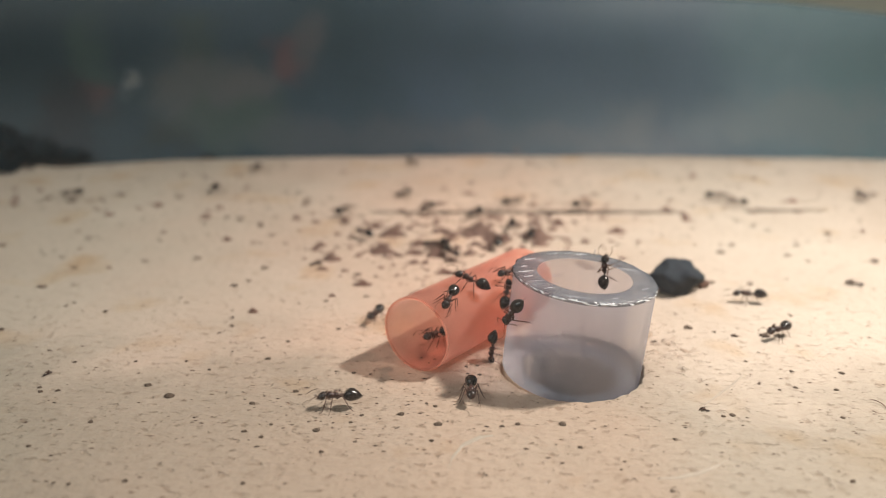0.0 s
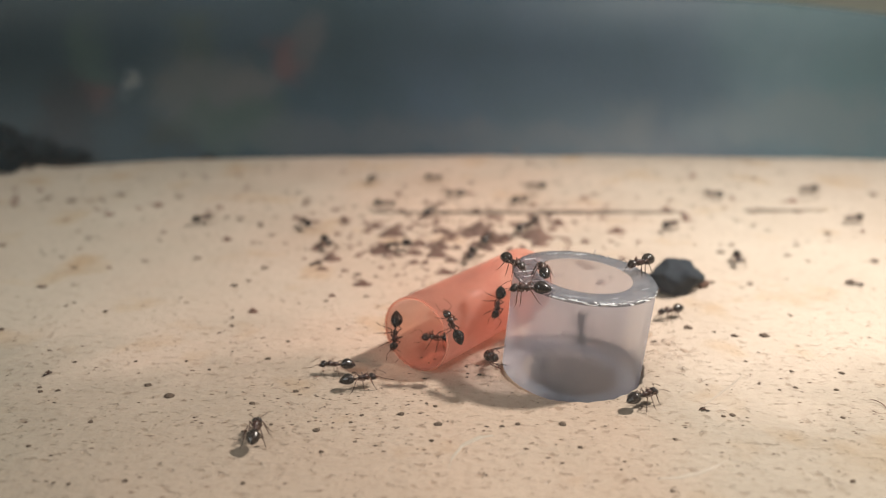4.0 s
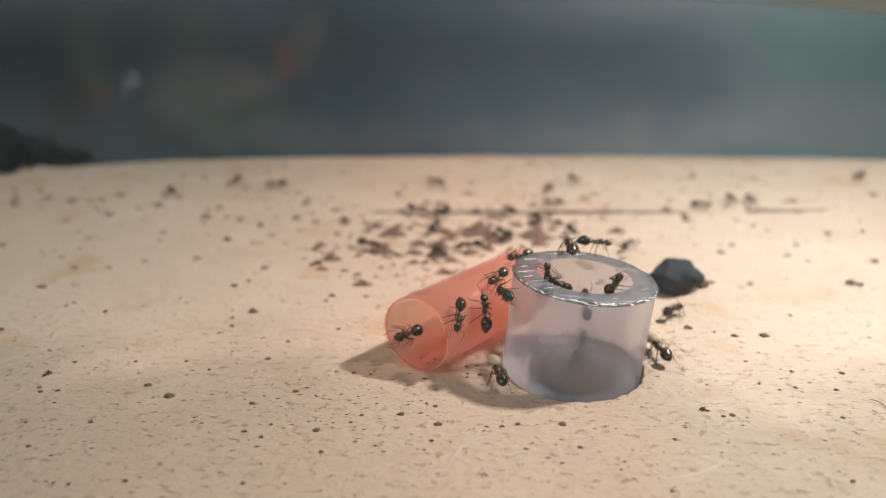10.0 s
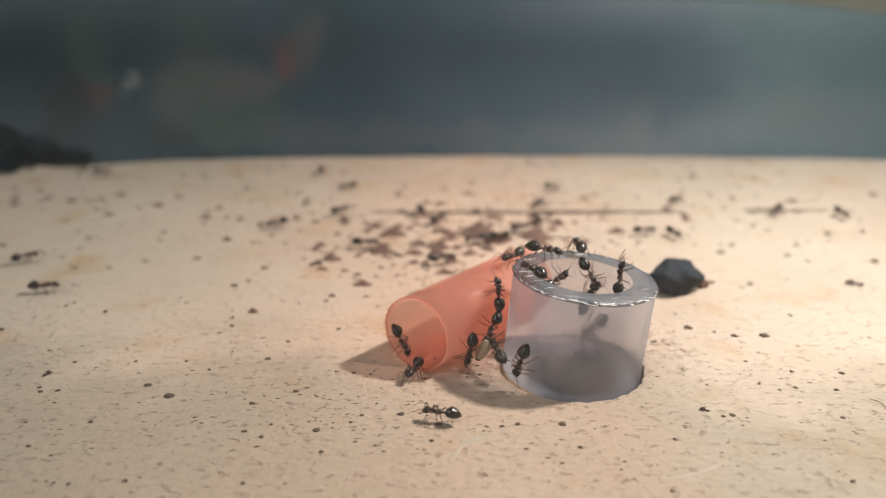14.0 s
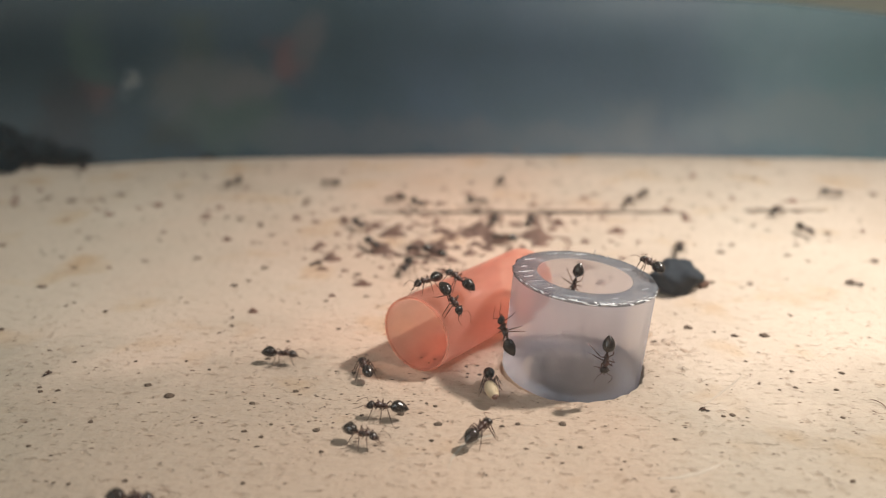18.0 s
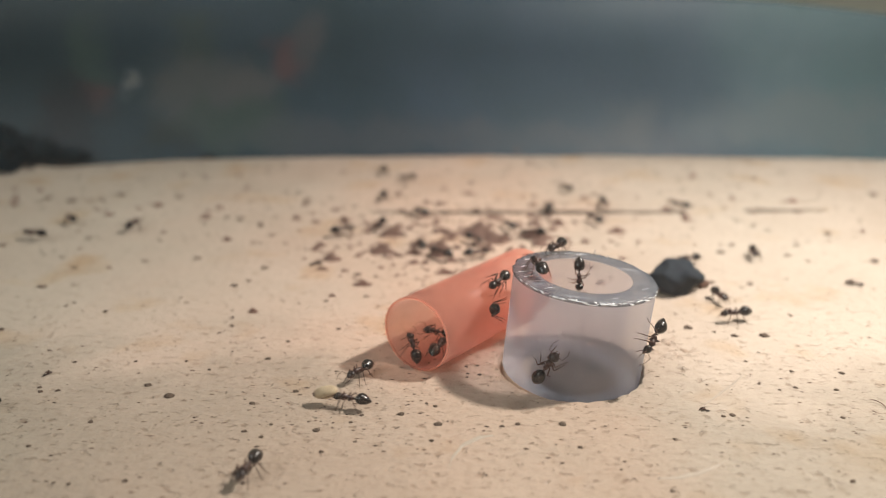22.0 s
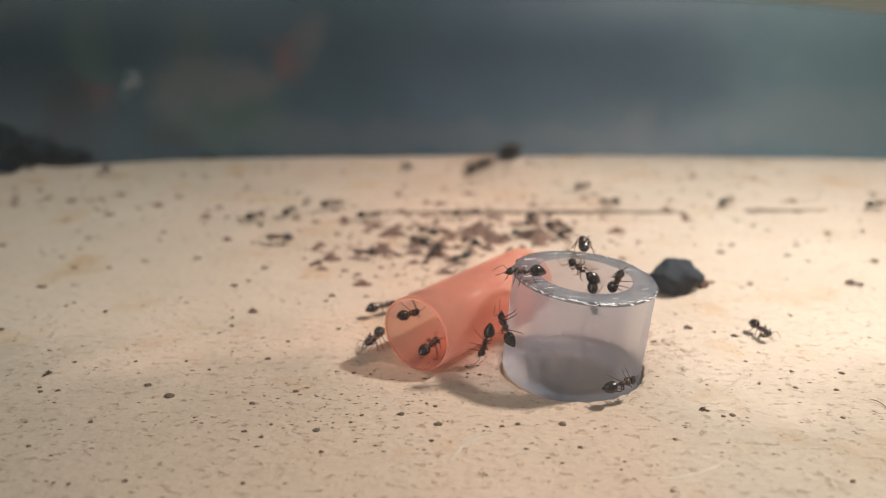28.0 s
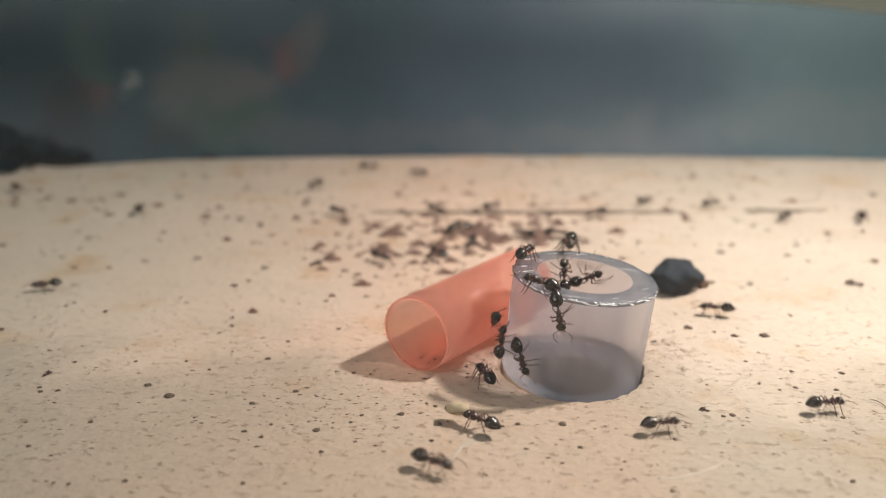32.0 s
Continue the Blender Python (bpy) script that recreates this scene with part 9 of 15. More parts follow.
    crawl([
        (0, at(13.5, 145.8, 0, 0, 0, 27)), (.5, at(11.6, 148, 0, 0, 0, 91)), (1, at(9.8, 150.1, 0, 0, 0, 155)), (1.25, at(11.4, 146.4, 0, 0, 0, -133)),
        (1.5, at(13, 142.8, 0, 0, 0, -61)), (2, at(17.4, 136.2, 0, 0, 0, -117)), (3, at(16.4, 127.6, 0, 0, 0, -52)), (3.5, at(15.2, 126, 0, 0, 0, 16)),
        (4, at(13.9, 129, 0, 0, 0, 63)), (4.5, at(12.6, 131.9, 0, 0, 0, 111)), (5, at(11.6, 135, 0, 0, 0, 161)), (5.5, at(10.7, 138, 0, 0, 0, -148)),
        (5.75, at(9.8, 136.2, 0, 0, 0, 157)), (6, at(8.9, 134.4, 0, 0, 0, 103)), (6.5, at(11.7, 139.8, 0, 0, 0, 71)), (7, at(12.9, 145.8, 0, 0, 0, 112)),
        (7.25, at(8.9, 144.6, 0, 0, 0, 157)), (7.5, at(5, 143.4, 0, 0, 0, -159)), (7.75, at(1.2, 141.7, 0, 0, 0, -117)), (8, at(-2.6, 139.9, 0, 0, 0, -76)),
        (8.5, at(-2.6, 139.9, 0, 0, 0, -124)), (9, at(-2.6, 139.9, 0, 0, 0, -172)), (10, at(-.4, 139.1, 0, 0, 0, -135)), (10.5, at(-2.3, 138, 0, 0, 0, 161)),
        (11, at(-4.1, 136.9, 0, 0, 0, 97)), (12, at(.6, 130.9, 0, 0, 0, 66)), (12.5, at(-.1, 130.1, 0, 0, 0, 109)), (13, at(-.9, 129.3, 0, 0, 0, 151)),
        (13.5, at(-2.9, 134.1, 0, 0, 0, 108)), (13.67, at(-3.3, 135.8, 0, 0, 0, 165)), (13.83, at(-3.7, 137.5, 0, 0, 0, -138)), (14, at(-4.2, 139.1, 0, 0, 0, -81)),
        (14.5, at(-4.7, 139.9, 0, 0, 0, -27)), (14.83, at(-5.5, 140.7, 0, 0, 0, 30)), (15.17, at(-6.3, 141.6, 0, 0, 0, 88)), (15.5, at(-7.1, 142.4, 0, 0, 0, 145)),
        (16, at(-8.7, 143.1, 0, 0, 0, 105)), (16.5, at(-10.3, 143.8, 0, 0, 0, 66)), (17, at(-10.3, 143.8, 0, 0, 0, 107)), (17.25, at(-6, 144.2, 0, 0, 0, 57)),
        (17.5, at(-1.7, 144.6, 0, 0, 0, 7)), (18, at(6.8, 145.8, 0, 0, 0, -18)), (19, at(9.2, 139.9, 0, 0, 0, 34)), (19.25, at(10.6, 136.5, 0, 0, 0, -18)),
        (19.5, at(11.9, 133, 0, 0, 0, -70)), (20, at(14.2, 126, 0, 0, 0, -24)), (20.25, at(12.7, 128, 0, 0, 0, 51)), (20.5, at(11.1, 130.1, 0, 0, 0, 125)),
        (20.67, at(10.2, 131.5, 0, 0, 0, 68)), (20.83, at(9.3, 132.9, 0, 0, 0, 12)), (21, at(8.4, 134.4, 0, 0, 0, -45)), (21.25, at(11.4, 136.2, 0, 0, 0, -6)),
        (21.5, at(14.3, 138, 0, 0, 0, 32)), (22, at(20.2, 141.8, 0, 0, 0, 82)), (22.17, at(18.6, 139.8, 0, 0, 0, 135)), (22.33, at(17.1, 137.7, 0, 0, 0, -173)),
        (22.5, at(15.5, 135.7, 0, 0, 0, -120)), (22.75, at(14, 132.1, 0, 0, 0, -171)), (23, at(12.5, 128.6, 0, 0, 0, 139)), (23.5, at(11.7, 140, 0, 0, 0, 91)),
        (23.75, at(12, 145.7, 0, 0, 0, 134)), (24, at(12.2, 151.4, 0, 0, 0, 176)), (24.25, at(14.1, 149.2, 0, 0, 0, -120)), (24.5, at(16, 147, 0, 0, 0, -56)),
        (24.67, at(16.9, 145.3, 0, 0, 0, 2)), (24.83, at(17.7, 143.6, 0, 0, 0, 61)), (25, at(18.6, 141.8, 0, 0, 0, 120)), (25.25, at(19.5, 144.9, 0, 0, 0, 69)),
        (25.5, at(20.4, 147.9, 0, 0, 0, 18)), (25.83, at(18, 146.2, 0, 0, 0, -36)), (26.17, at(15.6, 144.5, 0, 0, 0, -91)), (26.5, at(13.3, 142.8, 0, 0, 0, -146)),
        (27.5, at(5.9, 138, 0, 0, 0, -142)), (27.62, at(8.4, 137.1, 0, 0, 0, -78)), (27.75, at(11, 136.3, 0, 0, 0, -14)), (27.88, at(13.6, 135.9, 0, 0, 0, 30)),
        (28, at(16.2, 135.5, 0, 0, 0, 74)), (29, at(8, 138, 0, 0, 0, 22)), (29.5, at(12.2, 134.8, 0, 0, 0, -43)), (29.75, at(14, 132.9, 0, 0, 0, 9)),
        (30, at(15.8, 130.9, 0, 0, 0, 60)), (30.5, at(17.9, 135.2, 0, 0, 0, 71)), (30.67, at(18.2, 136.8, 0, 0, 0, 16)), (30.83, at(18.5, 138.3, 0, 0, 0, -39)),
        (31, at(18.9, 139.9, 0, 0, 0, -94)), (31.25, at(21.3, 139.8, 0, 0, 0, -53)), (31.5, at(23.7, 139.6, 0, 0, 0, -11)), (31.75, at(25.9, 138.8, 0, 0, 0, -83)),
        (32, at(28.2, 138, 0, 0, 0, -154))])
    crawl([
        (0, at(27, 143.8, 0, 0, 0, 6)), (.17, at(25.4, 143.5, 0, 0, 0, 64)), (.33, at(23.7, 143.1, 0, 0, 0, 122)), (.5, at(22.1, 142.8, 0, 0, 0, -180)),
        (.75, at(19.6, 143.3, 0, 0, 0, -130)), (1, at(17.1, 143.8, 0, 0, 0, -81)), (2, at(22.1, 139.9, 0, 0, 0, -32)), (3, at(22.8, 134.4, 0, 0, 0, -82)),
        (3.5, at(19.1, 133.3, 0, 0, 0, -165)), (4, at(16.3, 132.6, 0, 0, 0, -107)), (4.5, at(13.6, 131.9, 0, 0, 0, -159)), (5.5, at(8.6, 129.3, 0, 0, 0, -97)),
        (5.75, at(11.2, 130.9, 0, 0, 0, -164)), (6, at(13.9, 132.6, 0, 0, 0, 129)), (6.17, at(15, 131.5, 0, 0, 0, 72)), (6.33, at(16.1, 130.3, 0, 0, 0, 15)),
        (6.5, at(17.2, 129.1, 0, 0, 0, -43)), (7, at(21.1, 126, 0, 0, 0, -79)), (8, at(16.4, 127.6, 0, 0, 0, -5)), (9, at(17.4, 127.6, 0, 0, 0, -43)),
        (10, at(22.3, 127.6, 0, 0, 0, -85)), (10.25, at(20.55, 127.6, 0, 0, 0, -132)), (10.5, at(18.8, 127.6, 0, 0, 0, 180)), (10.75, at(17.1, 127.6, 0, 0, 0, 112)),
        (11, at(15.4, 127.6, 0, 0, 0, 44)), (11.5, at(16, 128.4, 0, 0, 0, -21)), (12, at(16.6, 129.3, 0, 0, 0, -86)), (12.5, at(11.8, 124.7, 0, 0, 0, -136)),
        (12.75, at(9.4, 122.3, 0, 0, 0, -87)), (13, at(7.1, 120, 0, 0, 0, -39)), (13.5, at(6.2, 121.5, 0, 0, 0, -95)), (14, at(5.3, 122.9, 0, 0, 0, -151)),
        (14.17, at(5.4, 125, 0, 0, 0, -92)), (14.33, at(5.5, 127.2, 0, 0, 0, -33)), (14.5, at(5.6, 129.3, 0, 0, 0, 32)), (14.75, at(4.8, 127.45, 0, 0, 0, -40)),
        (15, at(4, 125.6, 0, 0, 0, -113)), (15.5, at(2.5, 121.9, 0, 0, 0, -112)), (16.5, at(-.4, 114.4, 0, 0, 0, 174)), (17, at(-6.6, 114.4, 0, 0, 0, -149)),
        (18, at(-1.3, 115.8, 0, 0, 0, 144)), (18.25, at(1.1, 117.9, 0, 0, 0, 89)), (18.5, at(3.6, 119.9, 0, 0, 0, 34)), (19, at(9.2, 122.9, 0, 0, 0, 34)),
        (20, at(5.1, 117.2, 0, 0, 0, 34)), (20.33, at(6.1, 119.1, 0, 0, 0, 94)), (20.67, at(7.2, 121, 0, 0, 0, 154)), (21, at(8.2, 122.9, 0, 0, 0, -145)),
        (21.5, at(6.8, 122.9, 0, 0, 0, -97)), (22, at(5.3, 122.9, 0, 0, 0, -49)), (23, at(-.4, 121.4, 0, 0, 0, -92)), (24, at(-.9, 124.5, 0, 0, 0, -130)),
        (24.5, at(-6.5, 120.8, 0, 0, 0, -154)), (24.75, at(-9.7, 119.7, 0, 0, 0, -84)), (25, at(-12.8, 118.6, 0, 0, 0, -15)), (25.5, at(-12.8, 117.7, 0, 0, 0, -88)),
        (26.17, at(-13.1, 118, 0, 0, 0, -35)), (26.83, at(-13.4, 118.3, 0, 0, 0, 18)), (27.5, at(-13.8, 118.6, 0, 0, 0, 71)), (27.75, at(-13.2, 117.2, 0, 0, 0, 116)),
        (28, at(-12.6, 115.8, 0, 0, 0, 162)), (28.5, at(-18.1, 125.7, 0, 0, 0, 116)), (28.75, at(-20.3, 130.9, 0, 0, 0, 45)), (29, at(-22.4, 136.2, 0, 0, 0, -26)),
        (29.5, at(-17, 126.6, 0, 0, 0, -64)), (30, at(-12.6, 116.6, 0, 0, 0, -66)), (31, at(-10.7, 115.2, 0, 0, 0, -75)), (32, at(-9.7, 113.9, 0, 0, 0, -43))])
    crawl([
        (0, at(1.4, 115.8, 0, 0, 0, -59)), (1, at(.5, 115.8, 0, 0, 0, -103)), (2, at(-1.3, 115.8, 0, 0, 0, -150)), (3, at(3.2, 113.1, 0, 0, 0, -85)),
        (3.5, at(7.1, 115, 0, 0, 0, -22)), (3.83, at(5.4, 114.7, 0, 0, 0, -72)), (4.17, at(3.7, 114.5, 0, 0, 0, -123)), (4.5, at(2, 114.3, 0, 0, 0, -174)),
        (5.5, at(-3, 113.9, 0, 0, 0, -104)), (6, at(-1.3, 115.8, 0, 0, 0, -155)), (6.17, at(.2, 116.6, 0, 0, 0, -95)), (6.33, at(1.7, 117.4, 0, 0, 0, -35)),
        (6.5, at(3.2, 118.3, 0, 0, 0, 24)), (7, at(8, 120, 0, 0, 0, -44)), (7.25, at(5.8, 118.9, 0, 0, 0, -99)), (7.5, at(3.7, 117.8, 0, 0, 0, -155)),
        (7.67, at(2.2, 117.1, 0, 0, 0, -102)), (7.83, at(.7, 116.4, 0, 0, 0, -50)), (8, at(-.8, 115.8, 0, 0, 0, 2)), (8.5, at(-.6, 115.8, 0, 0, 0, -54)),
        (9, at(-.4, 115.8, 0, 0, 0, -110)), (10, at(4.3, 119.4, 0, 0, 0, -167)), (10.5, at(1.1, 116.3, 0, 0, 0, -135)), (10.62, at(.3, 115.5, 0, 0, 0, 180)),
        (10.75, at(-.5, 114.7, 0, 0, 0, 135)), (10.88, at(-1.3, 113.9, 0, 0, 0, 91)), (11, at(-2.1, 113.1, 0, 0, 0, 46)), (11.33, at(-1.8, 114, 0, 0, 0, 103)),
        (11.67, at(-1.6, 114.9, 0, 0, 0, 160)), (12, at(-1.3, 115.8, 0, 0, 0, -142)), (12.2, at(.25, 109.79, 0, 0, 0, -142)), (12.4, at(1.81, 103.78, 0, 0, 0, -130)),
        (12.5, at(3.8, 99.75, 0, 43, 1, -131)), (12.6, at(5.8, 95.72, 4.63, 87, 2, -130)), (12.7, at(5.08, 93.97, 5.81, 159, 1, -129)),
        (12.8, at(4.36, 92.23, 6.98, -128, -1, -130)), (12.9, at(5.32, 89.07, 8.52, -82, 5, -126)), (13, at(6.47, 85.75, 8, -35, 7, -120)),
        (13.17, at(6.76, 86.38, 8.11, -27, -20, -171)), (13.33, at(7.05, 87, 8.21, 3, -29, 127)), (13.5, at(7.34, 87.62, 8.32, 25, -10, 69)),
        (13.67, at(7.65, 88.34, 8.41, 10, -22, 122)), (13.83, at(7.96, 89.06, 8.51, -10, -18, 178)), (14, at(8.28, 89.78, 8.6, -18, -1, -132)),
        (14.25, at(7.6, 87.33, 8.1, -28, 17, -101)), (14.33, at(7.41, 86.71, 7.89, 3, 37, -44)), (14.42, at(7.23, 86.09, 7.67, 37, 22, 16)),
        (14.5, at(7.04, 85.47, 7.46, 45, -10, 60)), (15, at(7.04, 85.67, 7.6, 43, -4, 55)), (15.5, at(7.03, 85.88, 7.73, 27, -32, 95)),
        (15.67, at(7.03, 85.96, 7.77, -14, -38, 164)), (15.83, at(7.03, 86.04, 7.81, -38, -11, -142)), (16, at(7.03, 86.12, 7.85, -31, 23, -97)),
        (16.5, at(7.03, 86.36, 7.97, -32, 18, -104)), (17, at(6.25, 85.72, 8.1, -33, 4, -123)), (17.5, at(3.79, 83.63, 8.39, -24, -6, -143)),
        (17.75, at(2.63, 82.71, 8.5, -14, -15, 180)), (18, at(1.46, 81.79, 8.62, 0, -17, 141)), (18.25, at(2.6, 81.58, 7.99, 34, 0, 72)),
        (18.5, at(3.73, 81.38, 7.35, 33, 37, 7)), (18.75, at(5.05, 82.14, 6.36, 62, -18, 48)), (19, at(6.36, 82.9, 5.36, 22, -76, 117)),
        (19.25, at(6.92, 81.26, 6.94, -41, -47, -161)), (19.5, at(7.47, 79.62, 8.51, -39, -9, -139)), (19.67, at(7.81, 78.54, 9.52, -33, 10, -86)),
        (19.83, at(8.15, 77.47, 10.53, -14, 16, -28)), (20, at(8.49, 76.4, 11.55, 2, 3, 28)), (20.5, at(8.53, 77.24, 11.54, 3, 1, 66)),
        (21, at(8.58, 78.11, 11.54, 3, -1, 105)), (21.5, at(7.3, 81.24, 9.85, 16, -15, 96)), (21.75, at(6.59, 82.87, 8.78, -21, -24, 171)),
        (22, at(5.88, 84.49, 7.71, -41, 6, -124)), (22.5, at(5.26, 82.37, 6.63, -50, 38, -102)), (23, at(4.79, 81.01, 5.31, -78, -12, -133)),
        (23.5, at(4.68, 80.77, 4.84, -84, -13, -131)), (24, at(4.59, 80.63, 4.33, -91, -14, -130)), (24.25, at(4.85, 80.99, 4.76, -73, -73, -149)),
        (24.5, at(5.11, 81.36, 5.19, 76, -44, 60)), (24.75, at(5.4, 81.86, 5.56, -59, -59, -154)), (25, at(5.69, 82.37, 5.94, -69, 11, -126)),
        (25.12, at(5.82, 82.8, 6.31, -47, -51, -170)), (25.25, at(5.96, 83.24, 6.68, 49, -39, 79)), (25.38, at(6.12, 83.8, 7, -11, -53, 158)),
        (25.5, at(6.28, 84.37, 7.33, -45, -19, -148)), (25.6, at(6.15, 84.13, 7.15, -3, -18, -147)), (25.7, at(6.03, 83.88, 6.96, 39, -19, -145)),
        (25.8, at(5.9, 83.64, 6.78, 82, -20, -144)), (25.9, at(5.78, 83.4, 6.59, 125, -21, -144)), (26.1, at(5.68, 82.79, 5.97, 122, -44, -153)),
        (26.3, at(5.56, 82.19, 4.79, 97, -39, -134)), (26.5, at(4.99, 81.98, 2.81, 67, -8, -127)), (26.7, at(3.58, 82.47, 1.04, 32, 18, -157)),
        (26.9, at(2.16, 82.97, .38, 1, 14, 146)), (27.25, at(.61, 83.05, 1.27, -4, -15, 145)), (27.5, at(-.23, 82.88, .32, 9, -6, 82)),
        (27.7, at(1.66, 81.41, .59, -23, 5, 61)), (27.79, at(2.21, 81, 1.62, 19, 29, 38)), (27.88, at(2.76, 80.59, 2.64, 68, 61, 39)),
        (28, at(3.77, 79.82, 3.42, -146, 74, 175)), (28.25, at(4.24, 80.3, 3.86, 98, 32, 58)), (28.5, at(4.72, 80.78, 4.3, 92, -34, 49)),
        (29, at(5.74, 82.07, 5.06, 18, -81, 121)), (29.5, at(6.81, 84.12, 6.53, 56, -30, 69)), (29.75, at(7.46, 85.65, 7.13, -5, -51, 155)),
        (30, at(8.1, 87.18, 7.74, -39, -11, -143)), (30.5, at(8.27, 81.07, 9.87, -19, 10, -102)), (30.75, at(8.29, 78.07, 10.71, -12, -1, -149)),
        (31, at(8.3, 75.07, 11.56, 1, -3, 163)), (31.25, at(8.56, 76.88, 11.54, 3, -2, 122)), (31.5, at(8.81, 78.69, 11.53, 3, 0, 82)),
        (32, at(9.39, 82.65, 11.5, 3, 2, 62))])
    crawl([
        (0, at(9.1, 121.4, 0, 0, 0, 89)), (.5, at(9.1, 121.4, 0, 0, 0, 21)), (1, at(9.1, 121.4, 0, 0, 0, -47)), (2, at(13.2, 120, 0, 0, 0, -56)),
        (2.33, at(11.5, 120.5, 0, 0, 0, -4)), (2.67, at(9.8, 121, 0, 0, 0, 49)), (3, at(8.1, 121.4, 0, 0, 0, 102)), (3.5, at(7.3, 122.9, 0, 0, 0, 56)),
        (4.5, at(7.4, 122.2, 0, 0, 0, 102)), (5.5, at(7.6, 121.4, 0, 0, 0, 147)), (5.75, at(7.4, 120.7, 0, 0, 0, -155)), (6, at(7.1, 120, 0, 0, 0, -98)),
        (6.25, at(9.3, 121.3, 0, 0, 0, -31)), (6.5, at(11.5, 122.6, 0, 0, 0, 37)), (6.75, at(13.3, 124.3, 0, 0, 0, 99)), (7, at(15.2, 126, 0, 0, 0, 160)),
        (7.33, at(12.6, 125, 0, 0, 0, -143)), (7.67, at(9.9, 124, 0, 0, 0, -87)), (8, at(7.3, 122.9, 0, 0, 0, -31)), (9, at(8.5, 120, 0, 0, 0, -29)),
        (9.33, at(9.1, 122, 0, 0, 0, 21)), (9.67, at(9.7, 124, 0, 0, 0, 71)), (10, at(10.3, 126, 0, 0, 0, 122)), (10.25, at(9.05, 124.85, 0, 0, 0, 172)),
        (10.5, at(7.8, 123.7, 0, 0, 0, -137)), (10.75, at(6.55, 122.55, 0, 0, 0, -59)), (11, at(5.3, 121.4, 0, 0, 0, 20)), (11.5, at(4.8, 120, 0, 0, 0, 77)),
        (12, at(4.2, 118.6, 0, 0, 0, 133)), (12.33, at(2.7, 117.6, 0, 0, 0, 74)), (12.67, at(1.2, 116.7, 0, 0, 0, 15)), (13, at(-.4, 115.8, 0, 0, 0, -43)),
        (14, at(.1, 113.1, 0, 0, 0, 16)), (14.25, at(-.1, 114.5, 0, 0, 0, 66)), (14.5, at(-.4, 115.8, 0, 0, 0, 117)), (15, at(-2.8, 114.9, 0, 0, 0, 156)),
        (15.5, at(-5.3, 114, 0, 0, 0, -165)), (16.5, at(-10.5, 113.1, 0, 0, 0, -114)), (16.75, at(-10.6, 113.8, 0, 0, 0, 173)), (17, at(-10.7, 114.4, 0, 0, 0, 101)),
        (17.33, at(-8.9, 112.7, 0, 0, 0, 154)), (17.67, at(-7.2, 111, 0, 0, 0, -152)), (18, at(-5.5, 109.34, 0, 0, 0, -99)), (18.25, at(-6.9, 111.2, 0, 0, 0, -168)),
        (18.5, at(-8.3, 113, 0, 0, 0, 122)), (19, at(-10.4, 117.2, 0, 0, 0, 96)), (20, at(-14.1, 121.4, 0, 0, 0, 104)), (20.25, at(-20.6, 119.2, 0, 0, 0, 153)),
        (20.5, at(-27.2, 116.9, 0, 0, 0, -159)), (20.67, at(-31.4, 115.1, 0, 0, 0, 150)), (20.83, at(-35.6, 113.2, 0, 0, 0, 100)), (21, at(-39.8, 111.3, 0, 0, 0, 49)),
        (21.5, at(-28.4, 119.4, 0, 0, 0, 36)), (22, at(-17.2, 127.6, 0, 0, 0, 28)), (22.25, at(-15.7, 125.6, 0, 0, 0, -19)), (22.5, at(-14.3, 123.5, 0, 0, 0, -67)),
        (23, at(-13.3, 118.6, 0, 0, 0, -92)), (23.5, at(-13.2, 117.6, 0, 0, 0, -156)), (24, at(-13.1, 116.6, 0, 0, 0, 140)), (25, at(-18.3, 111.3, 0, 0, 0, -156)),
        (25.5, at(-19.25, 109.34, 0, 0, 0, 131)), (26.5, at(-23.5, 114.7, 0, 0, 0, 125)), (26.83, at(-24.7, 116.7, 0, 0, 0, 178)),
        (27.17, at(-25.9, 118.6, 0, 0, 0, -129)), (27.5, at(-27.1, 120.6, 0, 0, 0, -76)), (27.75, at(-27.3, 121.8, 0, 0, 0, -130)), (28, at(-27.6, 122.9, 0, 0, 0, 176)),
        (28.5, at(-30.8, 127.4, 0, 0, 0, 125)), (29, at(-34, 132, 0, 0, 0, 167)), (29.25, at(-31, 133.1, 0, 0, 0, 95)), (29.5, at(-28.1, 134.2, 0, 0, 0, 23)),
        (29.75, at(-25.3, 135.5, 0, 0, 0, 97)), (30, at(-22.5, 136.9, 0, 0, 0, 171)), (30.5, at(-29.2, 140.7, 0, 0, 0, 144)), (30.67, at(-31.1, 142.4, 0, 0, 0, 86)),
        (30.83, at(-33, 144.1, 0, 0, 0, 29)), (31, at(-35, 145.8, 0, 0, 0, -29)), (31.25, at(-33.2, 149.3, 0, 0, 0, 15)), (31.5, at(-31.4, 152.8, 0, 0, 0, 59)),
        (31.67, at(-30, 154.9, 0, 0, 0, 2)), (31.83, at(-28.5, 157.1, 0, 0, 0, -56)), (32, at(-27, 159.2, 0, 0, 0, -114))])
